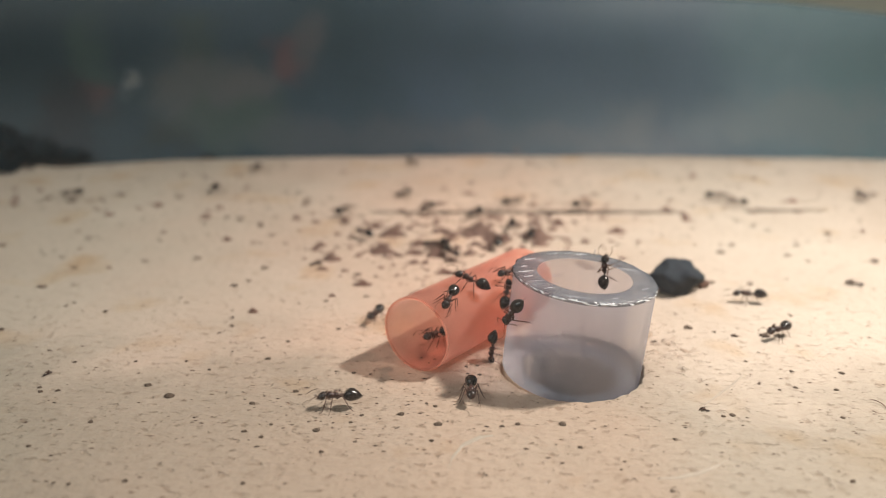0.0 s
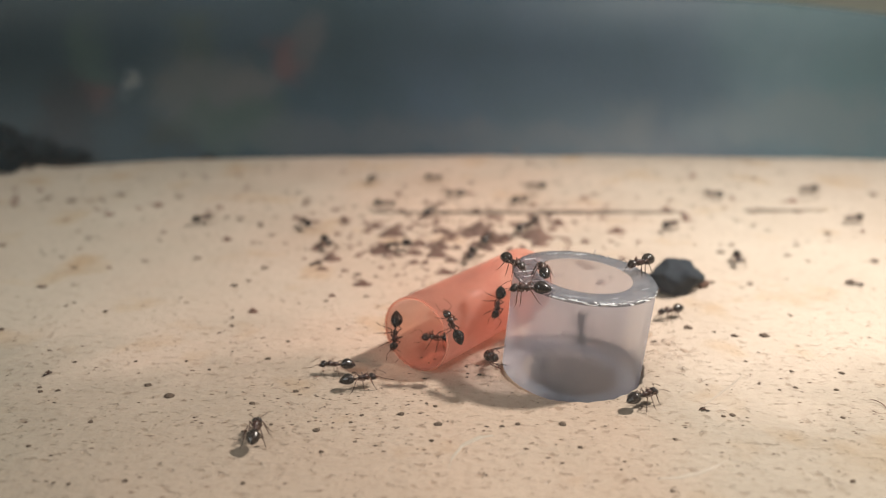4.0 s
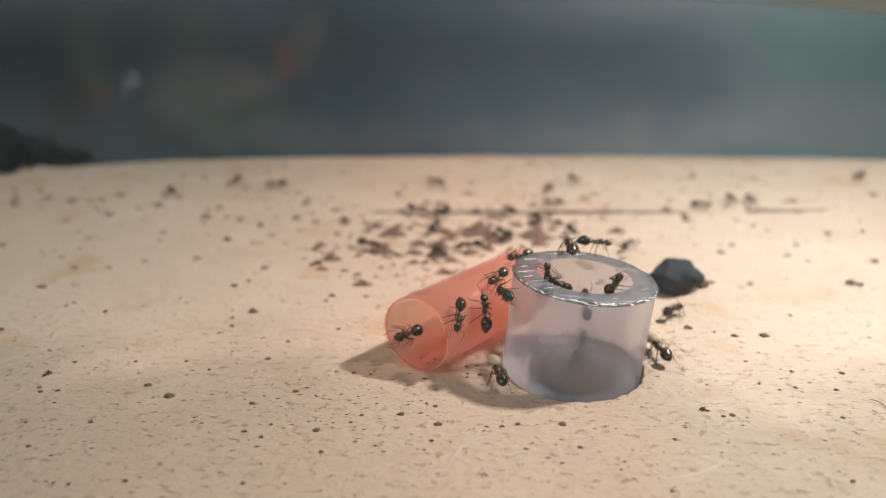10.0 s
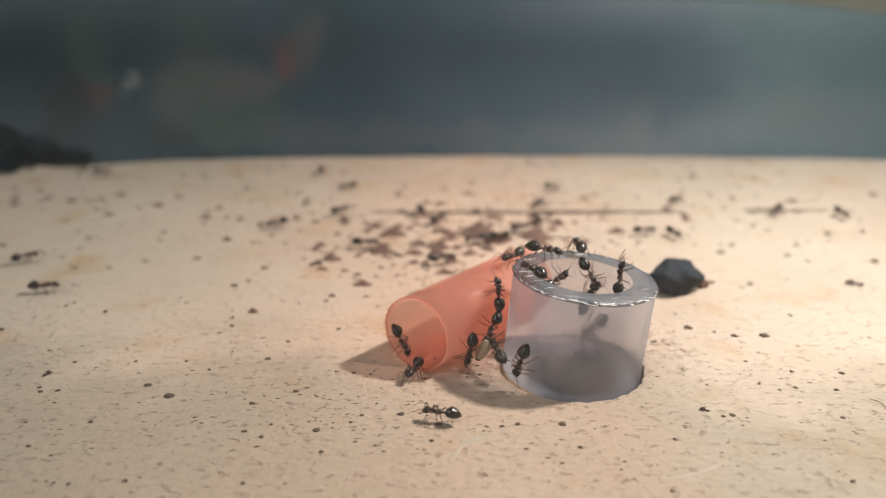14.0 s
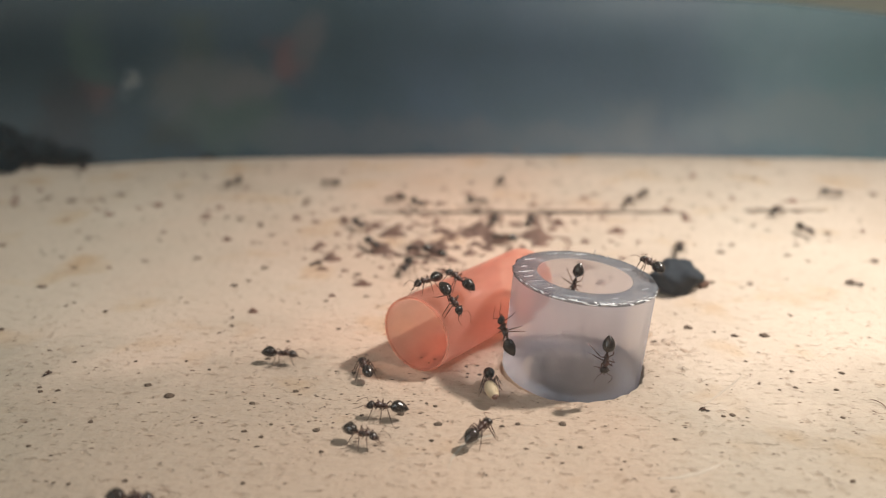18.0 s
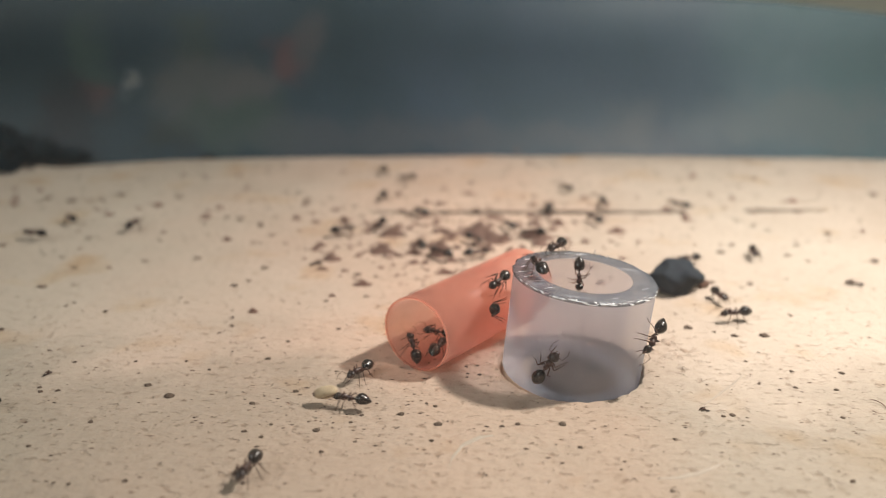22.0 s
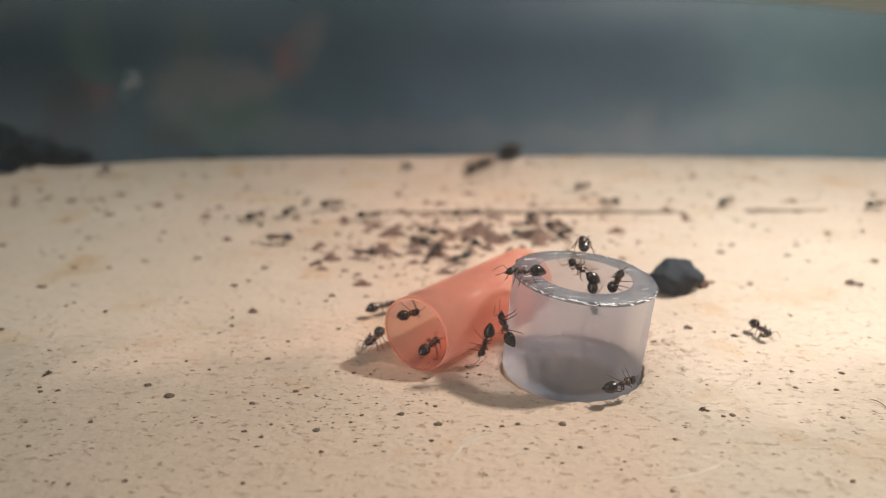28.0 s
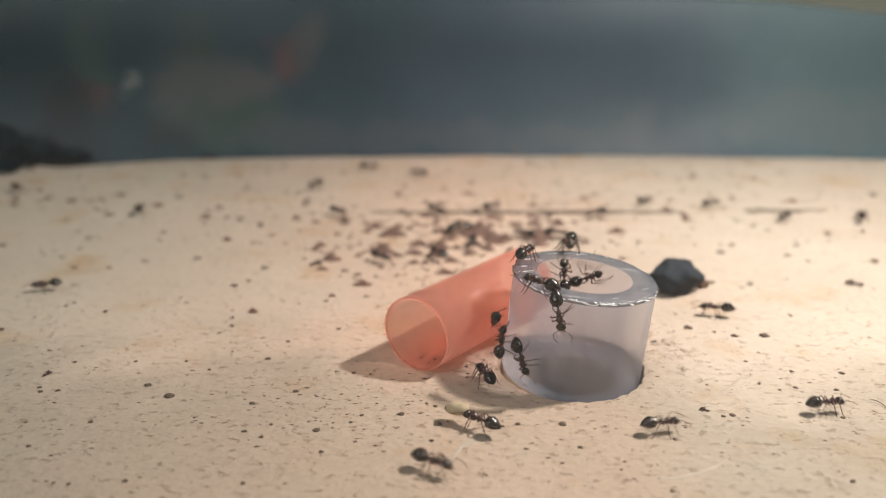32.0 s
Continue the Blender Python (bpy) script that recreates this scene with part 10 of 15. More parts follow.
    crawl([
        (0, at(15.2, 126, 0, 0, 0, 79)), (.25, at(19.3, 122.8, 0, 0, 0, 20)), (.5, at(23.4, 119.6, 0, 0, 0, -38)), (1, at(31.5, 113.1, 0, 0, 0, -51)),
        (1.25, at(34, 115.7, 0, 0, 0, -4)), (1.5, at(36.5, 118.3, 0, 0, 0, 43)), (2, at(42.1, 122.9, 0, 0, 0, 49)), (2.25, at(44, 121.2, 0, 0, 0, 4)),
        (2.5, at(46, 119.5, 0, 0, 0, -40)), (2.75, at(48, 117.9, 0, 0, 0, -80)), (3, at(50, 116.3, 0, 0, 0, -120)), (3.25, at(48.8, 117.9, 0, 0, 0, -179)),
        (3.5, at(47.5, 119.4, 0, 0, 0, 123)), (3.75, at(46.7, 116.3, 0, 0, 0, -170)), (4, at(45.9, 113.1, 0, 0, 0, -103)), (4.5, at(44.54, 106.8, 0, 0, 0, -101)),
        (5, at(43.47, 100.41, 0, 0, 0, -99)), (5.5, at(42.61, 93.99, 0, 0, 0, -171)), (5.62, at(42.78, 95.56, 0, 0, 0, 136)), (5.75, at(42.95, 97.13, 0, 0, 0, 82)),
        (6, at(43.48, 100.25, 0, 0, 0, 65)), (6.5, at(45.33, 107.4, 0, 0, 0, 74)), (7, at(47.5, 114.4, 0, 0, 0, 51)), (7.25, at(44, 114.2, 0, 0, 0, 118)),
        (7.5, at(40.4, 114, 0, 0, 0, -175)), (8, at(33.3, 113.1, 0, 0, 0, 154)), (8.25, at(40.6, 114.2, 0, 0, 0, 83)), (8.5, at(47.8, 115.3, 0, 0, 0, 12)),
        (9, at(61.9, 119.4, 0, 0, 0, 45)), (9.5, at(56.7, 131.9, 0, 0, 0, 116)), (9.75, at(53.4, 137.9, 0, 0, 0, 59)), (10, at(50.1, 143.8, 0, 0, 0, 3)),
        (10.25, at(49.8, 139, 0, 0, 0, -46)), (10.5, at(49.5, 134.1, 0, 0, 0, -95)), (10.75, at(48.9, 129.3, 0, 0, 0, -34)), (11, at(48.3, 124.5, 0, 0, 0, 28)),
        (11.5, at(54.1, 127.2, 0, 0, 0, 31)), (11.67, at(55.8, 128.4, 0, 0, 0, -21)), (11.83, at(57.5, 129.7, 0, 0, 0, -73)), (12, at(59.2, 130.9, 0, 0, 0, -124)),
        (12.5, at(49.4, 122.3, 0, 0, 0, -141)), (13, at(39, 114.4, 0, 0, 0, -92)), (13.17, at(38.4, 116.6, 0, 0, 0, -146)), (13.33, at(37.7, 118.8, 0, 0, 0, 160)),
        (13.5, at(37.1, 121, 0, 0, 0, 106)), (13.75, at(36.1, 124.3, 0, 0, 0, 58)), (14, at(35.1, 127.6, 0, 0, 0, 9)), (14.25, at(32.9, 125.3, 0, 0, 0, -46)),
        (14.5, at(30.6, 122.9, 0, 0, 0, -101)), (15, at(26.9, 124.6, 0, 0, 0, -155)), (15.5, at(23.1, 126.3, 0, 0, 0, 151)), (16.5, at(16.3, 130.9, 0, 0, 0, -173)),
        (17, at(17, 132.6, 0, 0, 0, 122)), (17.17, at(20.5, 130.2, 0, 0, 0, 70)), (17.33, at(24, 127.8, 0, 0, 0, 18)), (17.5, at(27.5, 125.4, 0, 0, 0, -33)),
        (17.75, at(33, 122, 0, 0, 0, 19)), (18, at(38.4, 118.6, 0, 0, 0, 71)), (19, at(38.3, 121.4, 0, 0, 0, 3)), (19.5, at(42.5, 120.7, 0, 0, 0, -66)),
        (20, at(46.8, 120, 0, 0, 0, -135)), (21, at(51, 113.1, 0, 0, 0, -121)), (22, at(49.4, 115.8, 0, 0, 0, -104)), (22.5, at(44.6, 113.7, 0, 0, 0, -150)),
        (23, at(40.5, 110.6, 0, 0, 0, -96)), (23.25, at(38.2, 113.9, 0, 0, 0, -163)), (23.5, at(35.9, 117.2, 0, 0, 0, 130)), (23.75, at(33, 120.1, 0, 0, 0, -170)),
        (24, at(30.1, 122.9, 0, 0, 0, -110)), (24.5, at(34.3, 119.3, 0, 0, 0, -52)), (25, at(36.8, 114.4, 0, 0, 0, -56)), (25.42, at(33.5, 116, 0, 0, 0, -107)),
        (25.83, at(30.2, 117.5, 0, 0, 0, -157)), (26.25, at(26.9, 119, 0, 0, 0, 153)), (26.88, at(22.2, 121.7, 0, 0, 0, -147)), (27.5, at(17.5, 124.5, 0, 0, 0, -86)),
        (27.75, at(19.3, 125.2, 0, 0, 0, -22)), (28, at(21.1, 126, 0, 0, 0, 43)), (28.17, at(19, 124.9, 0, 0, 0, 97)), (28.33, at(16.9, 123.7, 0, 0, 0, 151)),
        (28.5, at(14.8, 122.5, 0, 0, 0, -155)), (28.75, at(11.4, 121.3, 0, 0, 0, -97)), (29, at(8, 120, 0, 0, 0, -38)), (29.25, at(10, 121.2, 0, 0, 0, 2)),
        (29.5, at(11.9, 122.4, 0, 0, 0, 42)), (30, at(14.7, 126, 0, 0, 0, 99)), (31, at(16.3, 130.9, 0, 0, 0, 166)), (31.33, at(17.4, 129.3, 0, 0, 0, -135)),
        (31.67, at(18.5, 127.7, 0, 0, 0, -76)), (32, at(19.6, 126, 0, 0, 0, -18))])
    crawl([
        (0, at(55, 150.1, 0, 0, 0, -2)), (.17, at(53.1, 150.7, 0, 0, 0, 51)), (.33, at(51.3, 151.4, 0, 0, 0, 104)), (.5, at(49.5, 152.1, 0, 0, 0, 158)),
        (.67, at(47.7, 152.9, 0, 0, 0, -146)), (.83, at(45.9, 153.7, 0, 0, 0, -89)), (1, at(44.1, 154.5, 0, 0, 0, -33)), (1.5, at(41.6, 151.2, 0, 0, 0, -78)),
        (2, at(39, 147.9, 0, 0, 0, -124)), (2.5, at(28.8, 148.1, 0, 0, 0, -176)), (2.75, at(23.7, 147.4, 0, 0, 0, 109)), (3, at(18.6, 146.7, 0, 0, 0, 35)),
        (3.5, at(14.1, 147.1, 0, 0, 0, 70)), (4, at(15.4, 147.1, 0, 0, 0, 28)), (4.5, at(16.8, 147.1, 0, 0, 0, -14)), (5, at(17.9, 146.5, 0, 0, 0, -72)),
        (5.5, at(19, 145.8, 0, 0, 0, -131)), (5.75, at(16.5, 145.8, 0, 0, 0, 176)), (6, at(14, 145.8, 0, 0, 0, 124)), (6.5, at(18.1, 150.8, 0, 0, 0, 60)),
        (6.67, at(18.9, 152.8, 0, 0, 0, 119)), (6.83, at(19.6, 154.8, 0, 0, 0, 178)), (7, at(20.3, 156.8, 0, 0, 0, -124)), (7.25, at(23.3, 154.2, 0, 0, 0, -79)),
        (7.5, at(26.4, 151.6, 0, 0, 0, -34)), (7.67, at(28.7, 150.4, 0, 0, 0, 24)), (7.83, at(31, 149.2, 0, 0, 0, 83)), (8, at(33.4, 147.9, 0, 0, 0, 141)),
        (9, at(27.7, 147.9, 0, 0, 0, -146)), (9.5, at(22.3, 141.3, 0, 0, 0, -128)), (10, at(17.2, 134.4, 0, 0, 0, -86)), (10.33, at(14.8, 132.7, 0, 0, 0, -142)),
        (10.67, at(12.4, 131, 0, 0, 0, 163)), (11, at(10.1, 129.3, 0, 0, 0, 108)), (11.5, at(11, 131.8, 0, 0, 0, 69)), (12, at(12, 134.4, 0, 0, 0, 31)),
        (13, at(10.1, 129.3, 0, 0, 0, -26)), (14, at(9.7, 124.5, 0, 0, 0, 33)), (14.17, at(9.4, 124.5, 0, 0, 0, 90)), (14.33, at(9.1, 124.5, 0, 0, 0, 147)),
        (14.5, at(8.8, 124.5, 0, 0, 0, -156)), (15.5, at(5.3, 120.7, 0, 0, 0, -120)), (16.5, at(3.7, 115.8, 0, 0, 0, -130)), (16.67, at(2, 115.8, 0, 0, 0, 180)),
        (16.83, at(.4, 115.8, 0, 0, 0, 129)), (17, at(-1.3, 115.8, 0, 0, 0, 79)), (17.5, at(4.2, 119.7, 0, 0, 0, 32)), (17.75, at(7.2, 121.3, 0, 0, 0, 100)),
        (18, at(10.1, 122.9, 0, 0, 0, 167)), (19, at(17.9, 124.5, 0, 0, 0, 122)), (20, at(19, 125.4, 0, 0, 0, 128)), (20.5, at(17.6, 127.3, 0, 0, 0, -179)),
        (21, at(16.1, 129.3, 0, 0, 0, -126)), (22, at(15.2, 126, 0, 0, 0, -178)), (23, at(15.2, 126, 0, 0, 0, -147)), (24, at(15.9, 132.6, 0, 0, 0, -171)),
        (24.5, at(13.9, 132.6, 0, 0, 0, 135)), (25, at(11.8, 132.6, 0, 0, 0, 80)), (25.25, at(14.1, 134.4, 0, 0, 0, 127)), (25.5, at(16.3, 136.2, 0, 0, 0, 174)),
        (26.5, at(7.1, 130.5, 0, 0, 0, -152)), (27.5, at(-2.8, 126, 0, 0, 0, -169)), (28, at(-2.8, 126.7, 0, 0, 0, 145)), (28.5, at(-8.3, 132.1, 0, 0, 0, 132)),
        (28.67, at(-9.9, 134.1, 0, 0, 0, -174)), (28.83, at(-11.5, 136, 0, 0, 0, -120)), (29, at(-13.1, 138, 0, 0, 0, -66)), (29.5, at(-7, 137.6, 0, 0, 0, 0)),
        (30, at(-1, 138, 0, 0, 0, -25)), (30.33, at(-1, 139.3, 0, 0, 0, -79)), (30.67, at(-1, 140.6, 0, 0, 0, -134)), (31, at(-1, 141.8, 0, 0, 0, 172)),
        (31.5, at(-1, 140.9, 0, 0, 0, -115)), (32, at(-1, 139.9, 0, 0, 0, -42))])
    crawl([
        (0, at(57.4, 145.8, 0, 0, 0, 166)), (.5, at(56.6, 145.8, 0, 0, 0, 100)), (1, at(55.8, 145.8, 0, 0, 0, 34)), (1.5, at(59, 146.9, 0, 0, 0, -20)),
        (2, at(62.1, 147.9, 0, 0, 0, -74)), (2.5, at(63.3, 147.9, 0, 0, 0, -28)), (3, at(64.4, 147.9, 0, 0, 0, 17)), (3.62, at(58.3, 150.2, 0, 0, 0, 89)),
        (4.25, at(52.2, 152.6, 0, 0, 0, 160)), (5.5, at(40, 156.8, 0, 0, 0, 163)), (5.67, at(40.2, 157.6, 0, 0, 0, 113)), (5.83, at(40.3, 158.4, 0, 0, 0, 63)),
        (6, at(40.5, 159.2, 0, 0, 0, 12)), (6.33, at(40.2, 159.7, 0, 0, 0, 72)), (6.67, at(39.9, 160.2, 0, 0, 0, 131)), (7, at(39.7, 160.7, 0, 0, 0, -167)),
        (8, at(42.4, 154.5, 0, 0, 0, 134)), (8.25, at(44.25, 153.95, 0, 0, 0, 59)), (8.5, at(46.1, 153.4, 0, 0, 0, -16)), (8.75, at(48, 152.85, 0, 0, 0, -84)),
        (9, at(49.9, 152.3, 0, 0, 0, -151)), (10, at(57.1, 147.9, 0, 0, 0, -93)), (10.25, at(58.4, 148.45, 0, 0, 0, -35)), (10.5, at(59.7, 149, 0, 0, 0, 23)),
        (11, at(62.4, 150.1, 0, 0, 0, -12)), (11.17, at(60.1, 150.4, 0, 0, 0, -68)), (11.33, at(57.8, 150.8, 0, 0, 0, -124)), (11.5, at(55.5, 151.1, 0, 0, 0, 180)),
        (11.75, at(52.1, 150.6, 0, 0, 0, -136)), (12, at(48.7, 150.1, 0, 0, 0, -92)), (12.33, at(47.9, 149.4, 0, 0, 0, -35)), (12.67, at(47.1, 148.6, 0, 0, 0, 21)),
        (13, at(46.4, 147.9, 0, 0, 0, 77)), (13.25, at(39.5, 147.6, 0, 0, 0, 131)), (13.5, at(32.7, 147.2, 0, 0, 0, -176)), (13.75, at(25.9, 146.5, 0, 0, 0, 124)),
        (14, at(19, 145.8, 0, 0, 0, 63)), (14.5, at(19.8, 147.9, 0, 0, 0, 63)), (15.12, at(13.5, 150.3, 0, 0, 0, 111)), (15.75, at(7.2, 152.7, 0, 0, 0, 159)),
        (16.38, at(1, 155.2, 0, 0, 0, 85)), (17, at(-5.3, 157.8, 0, 0, 0, 11)), (17.5, at(3.7, 159.2, 0, 0, 0, 12)), (17.75, at(8, 160.4, 0, 0, 0, -43)),
        (18, at(12.4, 161.7, 0, 0, 0, -98)), (18.25, at(9.1, 163.6, 0, 0, 0, -157)), (18.5, at(5.9, 165.6, 0, 0, 0, 144)), (18.75, at(3, 168.1, 0, 0, 0, -142)),
        (19, at(.1, 170.5, 0, 0, 0, -68)), (19.5, at(1.9, 166.2, 0, 0, 0, -71)), (20, at(3.2, 161.7, 0, 0, 0, -90)), (20.25, at(.8, 164.2, 0, 0, 0, -160)),
        (20.5, at(-1.5, 166.7, 0, 0, 0, 130)), (20.75, at(-3.6, 169.4, 0, 0, 0, -163)), (21, at(-5.7, 172.2, 0, 0, 0, -96)), (22, at(-8, 165.7, 0, 0, 0, -159)),
        (22.25, at(-6.7, 161.3, 0, 0, 0, -116)), (22.5, at(-5.3, 156.8, 0, 0, 0, -73)), (22.75, at(-4, 152.4, 0, 0, 0, 0)), (23, at(-2.7, 147.9, 0, 0, 0, 73)),
        (23.5, at(2.6, 151.1, 0, 0, 0, 32)), (24, at(7.7, 154.5, 0, 0, 0, 101)), (24.5, at(7.6, 156.9, 0, 0, 0, 166)), (25, at(7.4, 159.2, 0, 0, 0, -129)),
        (25.25, at(6.8, 154.1, 0, 0, 0, -86)), (25.5, at(8.1, 149.2, 0, 0, 0, -91)), (26.5, at(3.8, 143.2, 0, 0, 0, -131)), (27, at(1.1, 140.6, 0, 0, 0, 179)),
        (27.5, at(-1.5, 138, 0, 0, 0, 129)), (27.75, at(1.2, 138, 0, 0, 0, 75)), (28, at(3.8, 138, 0, 0, 0, 21)), (28.5, at(4.9, 145.6, 0, 0, 0, 89)),
        (29, at(4.2, 153.2, 0, 0, 0, 17)), (29.25, at(6.1, 149.3, 0, 0, 0, -27)), (29.5, at(8, 145.3, 0, 0, 0, -70)), (29.75, at(9, 141.1, 0, 0, 0, -13)),
        (30, at(10.1, 136.9, 0, 0, 0, 44)), (30.5, at(9.5, 135.7, 0, 0, 0, 89)), (31, at(8.9, 134.4, 0, 0, 0, 134)), (31.5, at(9.1, 138.7, 0, 0, 0, 82)),
        (32, at(9.4, 143, 0, 0, 0, 30))])
    crawl([
        (0, at(84.1, 150.1, 0, 0, 0, -92)), (.5, at(77.7, 139.7, 0, 0, 0, -121)), (.67, at(75.6, 136.2, 0, 0, 0, -68)), (.83, at(73.5, 132.7, 0, 0, 0, -15)),
        (1, at(71.5, 129.3, 0, 0, 0, 38)), (1.25, at(69.4, 130.3, 0, 0, 0, 100)), (1.5, at(67.3, 131.4, 0, 0, 0, 163)), (1.67, at(65.7, 131.6, 0, 0, 0, -137)),
        (1.83, at(64.2, 131.8, 0, 0, 0, -78)), (2, at(62.6, 132, 0, 0, 0, -16)), (2.25, at(59.7, 129.6, 0, 0, 0, -83)), (2.5, at(56.7, 127.3, 0, 0, 0, -150)),
        (2.67, at(54.4, 126.3, 0, 0, 0, -95)), (2.83, at(52.1, 125.4, 0, 0, 0, -40)), (3, at(49.8, 124.5, 0, 0, 0, 16)), (3.5, at(43.3, 125.4, 0, 0, 0, -47)),
        (3.83, at(41.3, 128.9, 0, 0, 0, 9)), (4.17, at(39.3, 132.3, 0, 0, 0, 65)), (4.5, at(37.3, 135.8, 0, 0, 0, 122)), (5, at(34, 140.8, 0, 0, 0, 174)),
        (5.5, at(30.7, 145.8, 0, 0, 0, -134)), (6, at(30.9, 143.8, 0, 0, 0, -95)), (6.33, at(29.7, 141.3, 0, 0, 0, -39)), (6.67, at(28.5, 138.7, 0, 0, 0, 17)),
        (7, at(27.3, 136.2, 0, 0, 0, 72)), (7.17, at(26.2, 135, 0, 0, 0, 123)), (7.33, at(25.1, 133.9, 0, 0, 0, 175)), (7.5, at(23.9, 132.7, 0, 0, 0, -134)),
        (7.75, at(22.2, 131, 0, 0, 0, -79)), (8, at(20.6, 129.3, 0, 0, 0, -24)), (8.25, at(20.3, 132.9, 0, 0, 0, 36)), (8.5, at(20, 136.5, 0, 0, 0, 95)),
        (9, at(19.3, 143.8, 0, 0, 0, 94)), (10, at(12.4, 139.9, 0, 0, 0, 115)), (10.5, at(11.3, 138.4, 0, 0, 0, 58)), (11, at(10.1, 136.9, 0, 0, 0, 1)),
        (11.33, at(10.1, 139.2, 0, 0, 0, -52)), (11.67, at(10, 141.5, 0, 0, 0, -104)), (12, at(10, 143.8, 0, 0, 0, -157)), (12.25, at(11.2, 141.6, 0, 0, 0, -104)),
        (12.5, at(12.3, 139.3, 0, 0, 0, -50)), (12.67, at(13.7, 138.3, 0, 0, 0, 9)), (12.83, at(15, 137.2, 0, 0, 0, 68)), (13, at(16.3, 136.2, 0, 0, 0, 127)),
        (13.5, at(7.7, 135.3, 0, 0, 0, -174)), (13.75, at(3.4, 134.9, 0, 0, 0, 121)), (14, at(-.9, 134.4, 0, 0, 0, 56)), (14.5, at(.1, 127.6, 0, 0, 0, 24)),
        (14.75, at(-1.7, 128.6, 0, 0, 0, 88)), (15, at(-3.5, 129.6, 0, 0, 0, 152)), (15.5, at(-7.2, 131.5, 0, 0, 0, 149)), (16, at(-10.6, 133.9, 0, 0, 0, -157)),
        (16.5, at(-14, 136.2, 0, 0, 0, -104)), (17, at(-13.6, 136.9, 0, 0, 0, -99)), (18, at(-15, 130.9, 0, 0, 0, -62)), (19, at(-18.1, 123.5, 0, 0, 0, -46)),
        (19.5, at(-17.4, 125.6, 0, 0, 0, -104)), (20, at(-16.7, 127.6, 0, 0, 0, -162)), (21, at(-16.1, 122.9, 0, 0, 0, -154)), (21.25, at(-13, 122.2, 0, 0, 0, -83)),
        (21.5, at(-9.9, 121.4, 0, 0, 0, -13)), (21.75, at(-6.8, 120.7, 0, 0, 0, 42)), (22, at(-3.6, 120, 0, 0, 0, 97)), (23, at(-4.6, 120.6, 0, 0, 0, 150)),
        (23.5, at(-4.9, 128.1, 0, 0, 0, 96)), (23.75, at(-5.5, 131.8, 0, 0, 0, 149)), (24, at(-6.1, 135.5, 0, 0, 0, -158)), (24.25, at(-5.05, 134.35, 0, 0, 0, -103)),
        (24.5, at(-4, 133.2, 0, 0, 0, -48)), (24.75, at(-2.95, 132.05, 0, 0, 0, 2)), (25, at(-1.9, 130.9, 0, 0, 0, 52)), (25.25, at(-1.9, 127.7, 0, 0, 0, 13)),
        (25.5, at(-1.8, 124.5, 0, 0, 0, -26)), (27.5, at(-4.1, 120.6, 0, 0, 0, 1)), (27.75, at(-4.1, 121, 0, 0, 0, 72)), (28, at(-4.2, 121.4, 0, 0, 0, 142)),
        (28.5, at(-2.8, 124.5, 0, 0, 0, 66)), (28.62, at(-2.45, 125.28, 0, 0, 0, 21)), (28.75, at(-2.1, 126.05, 0, 0, 0, -23)), (28.88, at(-1.75, 126.82, 0, 0, 0, -68)),
        (29, at(-1.4, 127.6, 0, 0, 0, -112)), (29.5, at(-.9, 126.8, 0, 0, 0, 178)), (30, at(-.4, 126, 0, 0, 0, 109)), (31, at(-.4, 126, 0, 0, 0, 97)),
        (32, at(2.1, 129.3, 0, 0, 0, 57))])
